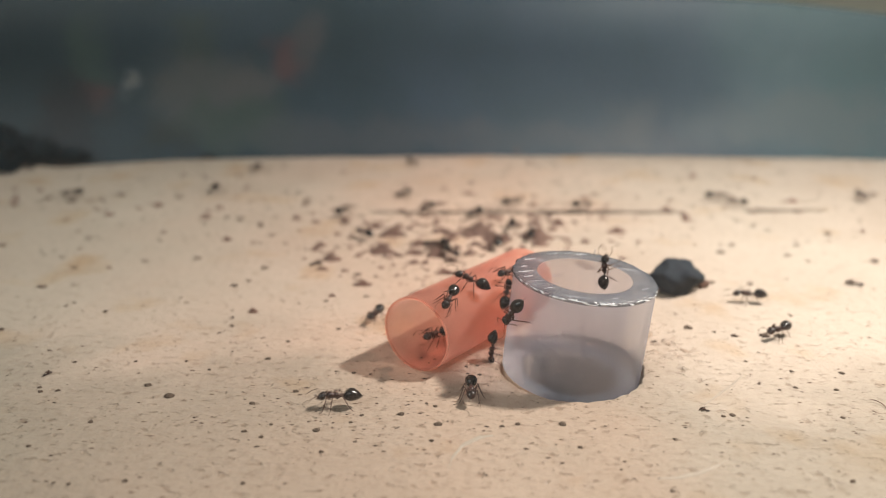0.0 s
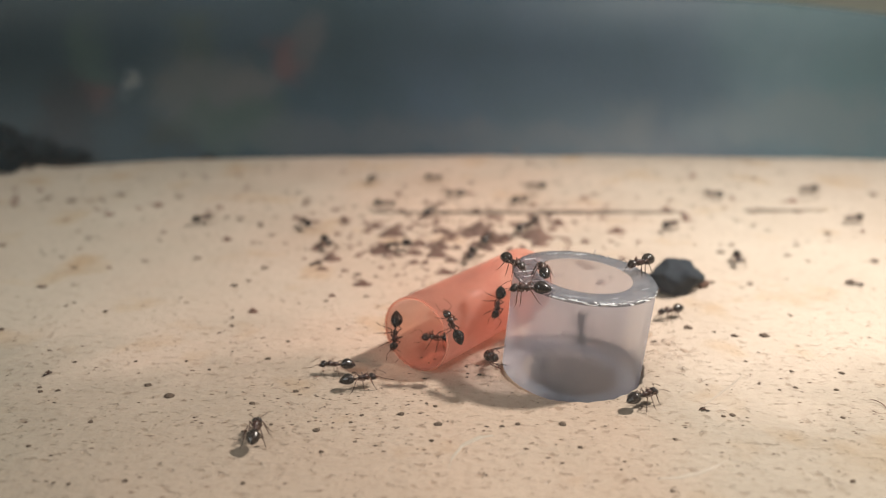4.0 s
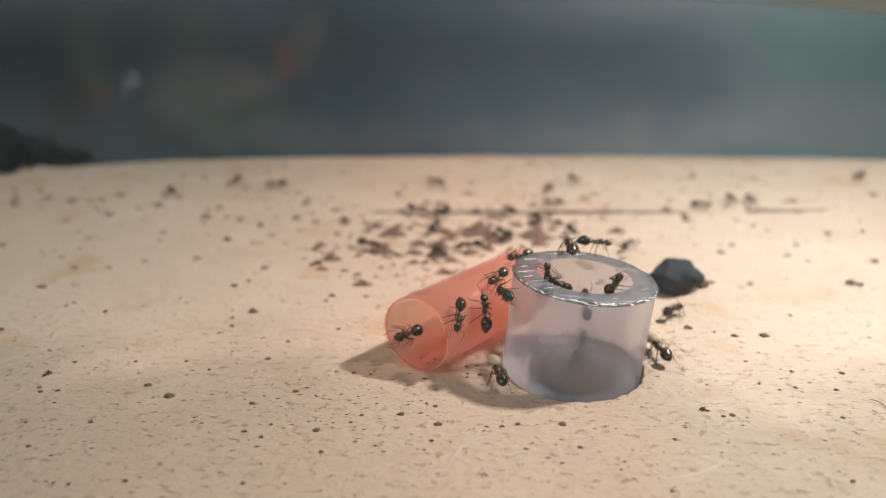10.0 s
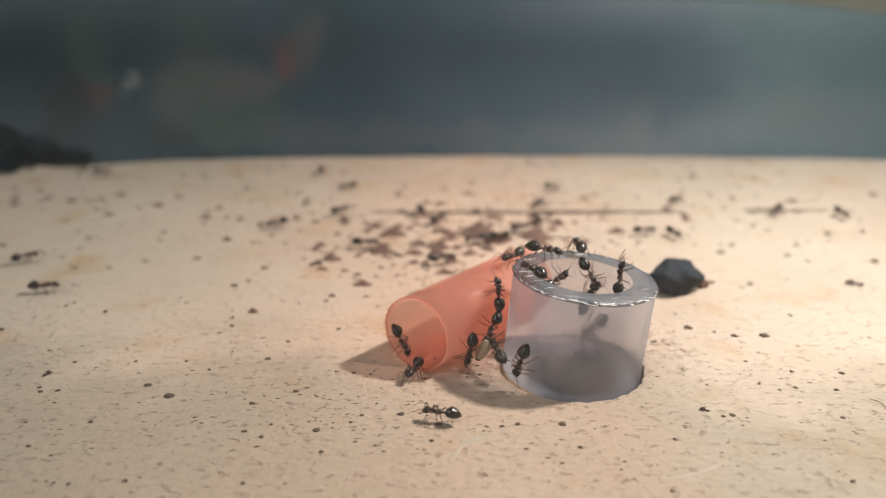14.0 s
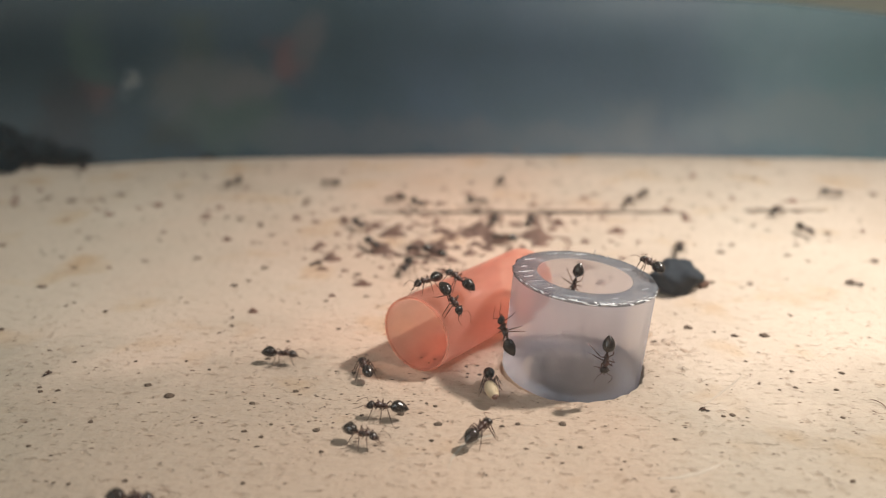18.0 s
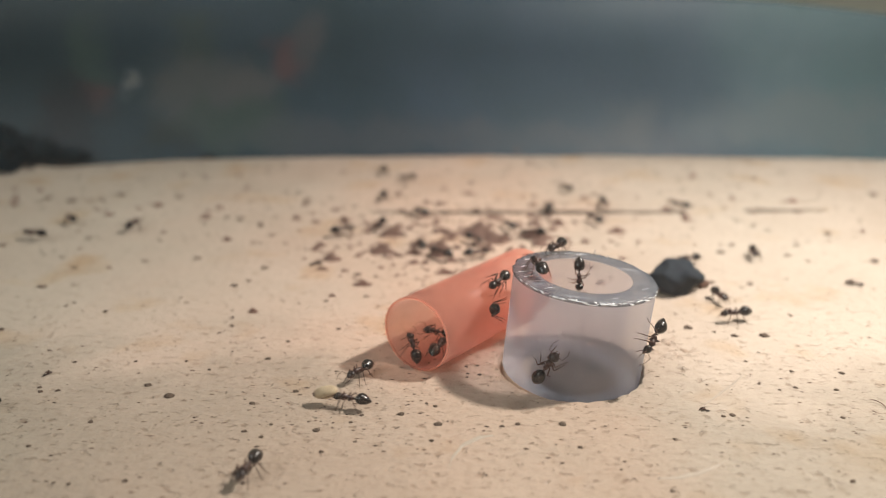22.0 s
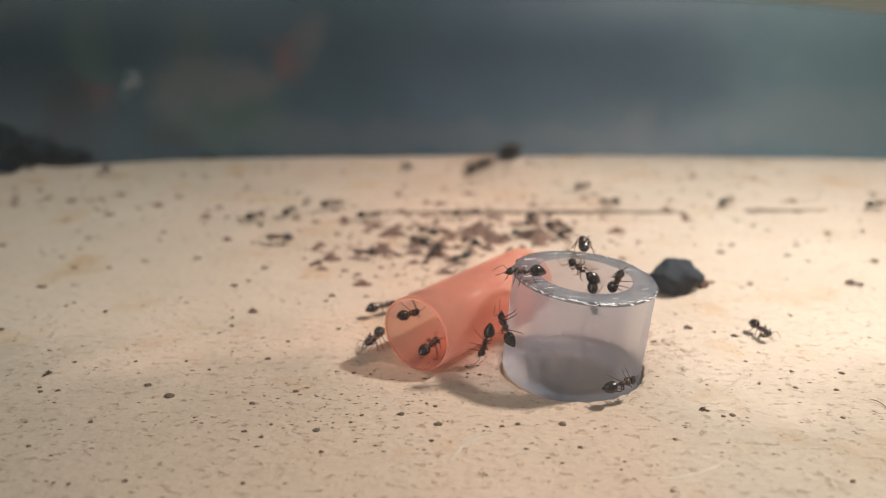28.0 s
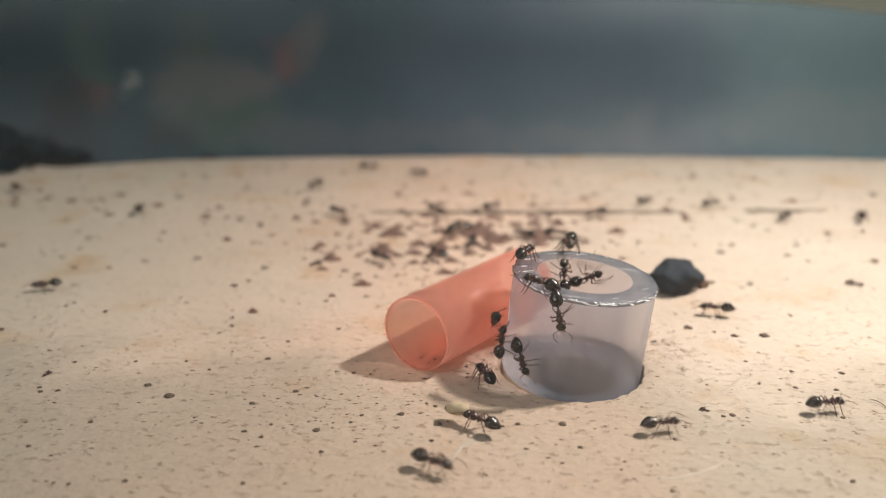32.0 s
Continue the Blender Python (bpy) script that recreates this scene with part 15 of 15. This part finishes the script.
    crawl([
        (0, at(19.33, 91.23, -13.9, 0, 0, -111)), (.1, at(19.33, 91.23, -13.9, 0, 0, -111)), (.14, at(15.3, 86.96, -9.35, -34, -42, -144)),
        (.19, at(11.28, 82.68, -4.8, 136, -87, 0)), (.28, at(10.89, 83.3, -.27, 136, -87, 0)), (.64, at(11.03, 83.23, 1.04, -93, -19, -133)),
        (1, at(11.18, 83.16, 2.35, -94, 54, -137)), (1.25, at(12.52, 83.92, 2.46, 72, 55, 15)), (1.5, at(13.85, 84.68, 2.57, 91, -14, 13)),
        (2, at(16.28, 84.69, 3.35, 89, -33, -12)), (2.36, at(16.19, 84.79, 1.39, 89, 30, -13)), (2.72, at(16.1, 84.89, -.57, -78, 87, 180)),
        (2.81, at(15.64, 84.01, -5.05, -78, 87, 180)), (2.84, at(16.87, 86.42, -8, 63, 52, 3)), (2.87, at(18.1, 88.82, -10.95, 37, 17, 31)),
        (2.9, at(19.33, 91.23, -13.9, 0, 0, 69)), (3.47, at(19.33, 91.23, -13.9, 0, 0, 129)), (4.03, at(19.33, 91.23, -13.9, 0, 0, -171)),
        (4.6, at(19.33, 91.23, -13.9, 0, 0, -111)), (4.64, at(17.67, 83.12, -9.49, 9, -44, -97)), (4.69, at(16.02, 75.01, -5.07, -73, -87, 0)),
        (4.78, at(16.54, 74.15, -.6, -73, -87, 0)), (5.09, at(17.4, 73.18, 8.98, -4, -44, -70)), (5.18, at(17.49, 73.06, 9.93, -3, 1, -73)),
        (5.34, at(17.63, 72.44, 9.02, -50, 14, -121)), (5.5, at(17.77, 71.82, 8.11, -91, -12, -163)), (5.75, at(15.75, 71.46, 10.15, -90, -35, -178)),
        (6, at(13.85, 71.65, 11.24, -89, -28, 167)), (6.16, at(13.96, 72.28, 10.68, -34, -32, 113)), (6.32, at(14.07, 72.92, 10.12, 3, 1, 78)),
        (6.41, at(14.04, 73.03, 9.17, 4, 46, 81)), (6.5, at(14.01, 73.15, 8.22, 102, 87, -180)), (6.72, at(13.7, 74.03, -.43, 102, 87, -180)),
        (6.81, at(13.64, 74.91, -4.94, 102, 87, -180)), (6.86, at(16.48, 83.07, -9.42, 0, 45, 74)), (6.9, at(19.33, 91.23, -13.9, 0, 0, 69)),
        (6.97, at(19.33, 91.23, -13.9, 0, 0, 129)), (7.03, at(19.33, 91.23, -13.9, 0, 0, -171)), (7.1, at(19.33, 91.23, -13.9, 0, 0, -111)),
        (7.13, at(19.08, 88.14, -11.01, 30, -20, -79)), (7.16, at(18.83, 85.04, -8.11, 51, -51, -55)), (7.19, at(18.58, 81.94, -5.22, 32, -87, 0)),
        (7.28, at(19.6, 82.42, -.77, 32, -87, 0)), (7.64, at(19.58, 82.37, .38, -86, -50, 119)), (8, at(19.56, 82.31, 1.54, -87, -9, 122)),
        (8.25, at(19.62, 82.33, 2.72, -86, -50, 119)), (8.5, at(19.68, 82.34, 3.91, 23, -87, 10)), (8.75, at(19.74, 82.35, 5.08, -86, -50, 119)),
        (9, at(19.8, 82.37, 6.25, -87, -10, 122)), (9.5, at(18.65, 83.63, 6.08, -88, 4, 141)), (9.75, at(18.01, 84.01, 6.08, -84, -39, 145)),
        (10, at(17.37, 84.4, 6.09, -81, -82, 148)), (10.5, at(17.05, 84.52, 6.25, -86, -72, 157)), (11, at(16.72, 84.63, 6.42, -88, -63, 163)),
        (11.17, at(16.7, 84.62, 5.63, -89, -12, 164)), (11.33, at(16.68, 84.61, 4.84, -88, 38, 165)), (11.5, at(16.66, 84.61, 4.05, -59, 88, -165)),
        (11.67, at(16.64, 84.6, 3.25, -89, 35, 164)), (11.83, at(16.62, 84.59, 2.44, -89, -18, 163)), (12, at(16.61, 84.58, 1.64, -87, -71, 160)),
        (12.5, at(14.28, 84.77, 1.59, -90, -5, -172)), (12.75, at(13.01, 84.23, 1.82, -102, 45, -166)), (13, at(11.75, 83.69, 2.04, 110, 84, 58)),
        (13.17, at(11.88, 83.74, 3.27, 91, 28, 38)), (13.33, at(12.02, 83.79, 4.5, 91, -28, 35)), (13.5, at(12.16, 83.84, 5.72, 109, -84, 17)),
        (14, at(12.55, 83.96, 9.33, 92, -19, 32)), (14.5, at(12.42, 83.87, 9.36, 92, -15, 34)), (15, at(12.13, 83.66, 9.35, 92, -1, 38)),
        (15.5, at(11.83, 83.4, 9.36, 92, 16, 43)), (16, at(11.53, 83.1, 9.39, 93, 33, 49)), (16.5, at(11.21, 82.73, 9.43, 94, 47, 55)),
        (17, at(12.11, 83.68, 8.46, 92, 31, 39)), (17.72, at(11.48, 83.84, -.3, -128, 87, 180)), (17.81, at(11.78, 83.13, -4.83, -128, 87, 180)),
        (17.85, at(15.55, 87.18, -9.36, 36, 41, 33)), (17.9, at(19.33, 91.23, -13.9, 0, 0, 69)), (17.97, at(19.33, 91.23, -13.9, 0, 0, 129)),
        (18.03, at(19.33, 91.23, -13.9, 0, 0, -171)), (18.1, at(19.33, 91.23, -13.9, 0, 0, -111)), (18.15, at(19.05, 86.42, -9.57, 40, -35, -68)),
        (18.19, at(18.77, 81.61, -5.23, 27, -87, 0)), (18.28, at(19.82, 82.03, -.79, 27, -87, 0)), (18.52, at(19.79, 82, -.28, 87, -33, -61)),
        (18.76, at(19.76, 81.96, .23, 87, 22, -64)), (19, at(19.73, 81.93, .74, 77, 77, -75)), (19.17, at(18.63, 82.85, 1.86, -60, 48, 155)),
        (19.33, at(17.53, 83.76, 2.97, -72, -3, 153)), (19.5, at(16.43, 84.67, 4.08, -89, -53, 165)), (20, at(12.48, 83.94, 8.63, -93, -48, -145)),
        (20.5, at(12.87, 84.14, 9.67, -95, -70, -146)), (21, at(13.24, 84.3, 10.71, 120, -87, -5)), (21.5, at(13.27, 84.94, 10.97, 16, -44, 96)),
        (21.75, at(13.3, 85.24, 11.12, -11, -28, 175)), (22, at(13.32, 85.54, 11.27, -3, -2, -124)), (22.5, at(12.53, 84.47, 9.88, -32, 37, -91)),
        (22.75, at(12.15, 83.93, 9.2, -70, 9, -123)), (23, at(11.76, 83.39, 8.52, -93, -30, -136)), (23.36, at(11.44, 83.46, 4.12, -93, 29, -138)),
        (23.72, at(11.12, 83.53, -.28, -133, 87, -180)), (23.81, at(11.47, 82.87, -4.81, -133, 87, -180)), (23.85, at(15.4, 87.05, -9.36, 35, 41, 35)),
        (23.9, at(19.33, 91.23, -13.9, 0, 0, 69)), (24.38, at(-23.87, 49.9, 0, 0, 0, 97)), (25, at(-25.68, 65.3, 0, 0, 0, 98)), (25.21, at(-24.65, 60.17, 0, 0, 0, 39)),
        (25.42, at(-23.61, 55.03, 0, 0, 0, -20)), (25.63, at(-22.58, 49.9, 0, 0, 0, -79)), (26.44, at(-28.53, 49.9, 0, 0, 0, -19)),
        (27.26, at(-34.48, 49.9, 0, 0, 0, 41)), (28.07, at(-40.43, 49.9, 0, 0, 0, 100)), (29, at(-44.58, 72.75, 0, 0, 0, 35)), (29.5, at(-35.93, 79.42, 0, 0, 0, 36)),
        (30, at(-26.91, 85.57, 0, 0, 0, 49)), (30.25, at(-30.71, 88.92, 0, 0, 0, 92)), (30.5, at(-34.51, 92.26, 0, 0, 0, 136)), (31, at(-41.34, 99.73, 0, 0, 0, -168)),
        (31.5, at(-49.23, 99.98, 0, 0, 0, 171)), (32, at(-56.78, 102.29, 0, 0, 0, -164))])
    crawl([
        (0, at(16.83, 74.44, -13.9, 0, 0, 112)), (6.1, at(16.83, 74.44, -13.9, 0, 0, 112)), (6.14, at(13.59, 76.04, -9.32, 28, -43, 138)),
        (6.19, at(10.36, 77.64, -4.75, -157, -87, 0)), (6.28, at(9.79, 77.29, -.21, -157, -87, 0)), (6.5, at(9.46, 76.94, 8.49, -157, -87, 0)),
        (6.59, at(9.4, 76.89, 9.44, -2, -48, -156)), (7, at(2.41, 74.13, 0, 0, 0, -121)), (7.25, at(3.43, 73.29, 0, 0, 0, -73)), (7.5, at(4.45, 72.44, 0, 0, 0, -24)),
        (8, at(7.08, 72.05, 0, 0, 0, -72)), (8.5, at(8.14, 71.7, 0, 0, 0, -21)), (9, at(9.16, 71.25, 0, 0, 0, 12)), (9.25, at(8.07, 72.04, 0, 0, 0, 69)),
        (9.5, at(6.99, 72.83, 0, 0, 0, 126)), (10, at(6.15, 75.39, 0, 0, 0, 98)), (10.5, at(6.64, 77.82, 1.6, -43, -8, 76)), (10.75, at(6.89, 79.04, 2.4, -50, -49, 61)),
        (11, at(7.14, 80.25, 3.2, 48, -85, -54)), (11.6, at(6.82, 80.32, 3.44, 73, -75, -69)), (12.2, at(6.43, 80.59, 3.66, 75, -64, -42)),
        (12.5, at(5.95, 80.71, 3.79, -113, -51, 175)), (12.8, at(5.47, 80.82, 3.92, -85, 9, -169)), (13.4, at(4.88, 80.62, 4.2, -88, 33, -139)),
        (14, at(4.49, 80.51, 4.46, -89, 44, -129)), (14.5, at(4.61, 80.67, 4.72, -84, 42, -126)), (15, at(4.75, 80.87, 4.96, -80, 40, -124)),
        (15.5, at(4.88, 81.09, 5.2, -77, 37, -122)), (16, at(5.02, 81.33, 5.43, -73, 35, -120)), (16.5, at(5.17, 81.59, 5.66, -70, 33, -119)),
        (16.66, at(7.03, 81.05, 8.04, -24, 34, -55)), (16.82, at(8.9, 80.5, 10.42, -1, 3, -9)), (16.91, at(8.96, 80.48, 9.47, -1, 48, -9)),
        (17, at(9.02, 80.46, 8.51, -171, 87, 180)), (17.22, at(9.41, 80.32, -.19, -171, 87, 180)), (17.31, at(10.04, 80.18, -4.73, -171, 87, 180)),
        (17.35, at(13.44, 77.31, -9.31, -19, 45, -52)), (17.4, at(16.83, 74.44, -13.9, 0, 0, -68)), (32, at(16.83, 74.44, -13.9, 0, 0, -68))], cocoon=True)
    crawl([
        (0, at(6.75, 83.39, -13.9, 0, 0, -26)), (7.1, at(6.75, 83.39, -13.9, 0, 0, -26)), (7.14, at(9.92, 79.23, -9.4, -27, -42, -48)),
        (7.19, at(13.09, 75.07, -4.9, -109, -87, 0)), (7.28, at(13.05, 74.22, -.4, -109, -87, 0)), (7.5, at(13.25, 73.37, 8.27, -109, -87, 0)),
        (7.59, at(13.27, 73.25, 9.22, -4, -46, -106)), (7.68, at(13.28, 73.14, 10.17, -3, -1, -109)), (7.84, at(12.33, 71.2, 5.08, -2, 1, -35)),
        (8, at(11.38, 69.26, 0, 0, 0, 39)), (8.5, at(19.18, 70.89, 0, 0, 0, 29)), (9, at(24.77, 76.7, 0, 0, 0, 60)), (9.5, at(24.61, 79.04, 0, 0, 0, 82)),
        (10, at(25.41, 81.24, 0, 0, 0, 98)), (10.25, at(24.21, 77.83, 0, 0, 0, 165)), (10.5, at(23.01, 74.42, 0, 0, 0, -128)), (11, at(16.75, 70.05, 0, 0, 0, 174)),
        (11.31, at(16.73, 72.87, 9.97, 3, -1, 101)), (11.4, at(16.65, 72.99, 9.02, 5, 44, 104)), (11.72, at(15.91, 73.99, -.56, 79, 87, -180)),
        (11.81, at(15.49, 74.88, -5.04, 79, 87, -180)), (11.86, at(11.12, 79.14, -9.47, 18, 43, 140)), (11.9, at(6.75, 83.39, -13.9, 0, 0, 154)),
        (32, at(6.75, 83.39, -13.9, 0, 0, 154))], cocoon=True)
    crawl([
        (0, at(26.92, 83.05, -13.9, 0, 0, -163)), (17.1, at(26.92, 83.05, -13.9, 0, 0, -163)), (17.15, at(18.73, 80.15, -9.33, 3, -46, -159)),
        (17.19, at(10.54, 77.25, -4.76, -152, -87, 0)), (17.28, at(10.01, 76.83, -.22, -152, -87, 0)), (17.5, at(9.72, 76.4, 8.47, -152, -87, 0)),
        (17.59, at(9.67, 76.34, 9.43, -2, -48, -150)), (18, at(5.07, 74.13, 0, 0, 0, -89)), (18.5, at(6.88, 70.97, 0, 0, 0, -63)), (19, at(8.37, 67.64, 0, 0, 0, -124)),
        (19.5, at(4.77, 67.76, 0, 0, 0, -175)), (20, at(1.24, 67.07, 0, 0, 0, -158)), (20.5, at(-.83, 64.04, 0, 0, 0, -129)), (21, at(-3.31, 61.34, 0, 0, 0, -164)),
        (21.5, at(-5.82, 66.27, 0, 0, 0, 125)), (22, at(-9.64, 70.27, 0, 0, 0, 165)), (22.5, at(-17.77, 64.32, 0, 0, 0, -144)), (23, at(-25.96, 58.47, 0, 0, 0, -133)),
        (23.5, at(-27.44, 53.48, 0, 0, 0, -133)), (24.2, at(-27.56, 47.82, 0, 0, 0, -133)), (32, at(-27.56, 47.82, 0, 0, 0, -133))], cocoon=True)
    crawl([
        (0, at(12.06, 74.83, -13.9, 0, 0, 59)), (28.1, at(12.06, 74.83, -13.9, 0, 0, 59)), (28.15, at(14.7, 75.25, -9.52, -34, -38, 25)),
        (28.19, at(17.33, 75.66, -5.15, -55, -87, 0)), (28.28, at(18.11, 74.93, -.69, -55, -87, 0)), (28.5, at(19.13, 74.19, 7.93, -55, -87, 0)),
        (28.59, at(19.25, 74.1, 8.87, -4, -43, -52)), (28.68, at(19.38, 74, 9.82, -3, 2, -55)), (28.76, at(21.59, 70.72, 7.37, -3, 1, -99)),
        (28.84, at(23.79, 67.44, 4.91, -2, 0, -143)), (28.92, at(25.99, 64.16, 2.46, -1, -1, 173)), (29, at(28.2, 60.88, 0, 0, 0, 129)),
        (29.5, at(21.63, 63.61, 0, 0, 0, 150)), (30, at(15.99, 67.95, 0, 0, 0, 160)), (30.5, at(12.23, 68.02, 0, 0, 0, 169)),
        (31, at(10.85, 70.73, 0, 0, 0, 162)), (31.5, at(6.12, 67.82, 0, 0, 0, -148)),
        (32, at(3.58, 66.14, 0, 0, 0, 143))], cocoon=True)
    crawl([
        (0, at(15.64, 47, 1.36, 90, 0, 180)), (24, at(15.64, 47, 1.36, 90, 0, 180)), (24.5, at(8.35, 47, 8.65, 90, -28, 180)), (25, at(-2.25, 47, 11.13, 90, 0, 180)),
        (25.5, at(-3.02, 47, 14.15, 90, -65, 180)), (26.2, at(3.41, 47, 25.23, -90, -60, 0)), (26.9, at(12.46, 47, 35.6, -90, -67, 0)),
        (27.05, at(12.6, 47, 36.96, 90, -67, 180)), (27.2, at(12.74, 47, 38.32, 90, -21, 180)), (27.5, at(10.54, 47, 37.82, 90, -20, 180)),
        (28, at(2.96, 47, 31.11, 90, 25, 180)), (28.3, at(-4.98, 47, 26.55, 90, 25, 180)), (28.6, at(-13.27, 47, 21.4, 90, 27, 180)),
        (29, at(-26.58, 47, 13.07, 90, 18, 180)), (29.2, at(-31.29, 47, 11.13, 90, 20, 180)), (29.5, at(-36.67, 47, 7, 90, 20, 180)),
        (32, at(-36.67, 47, 7, 90, 20, 180))])


motions()
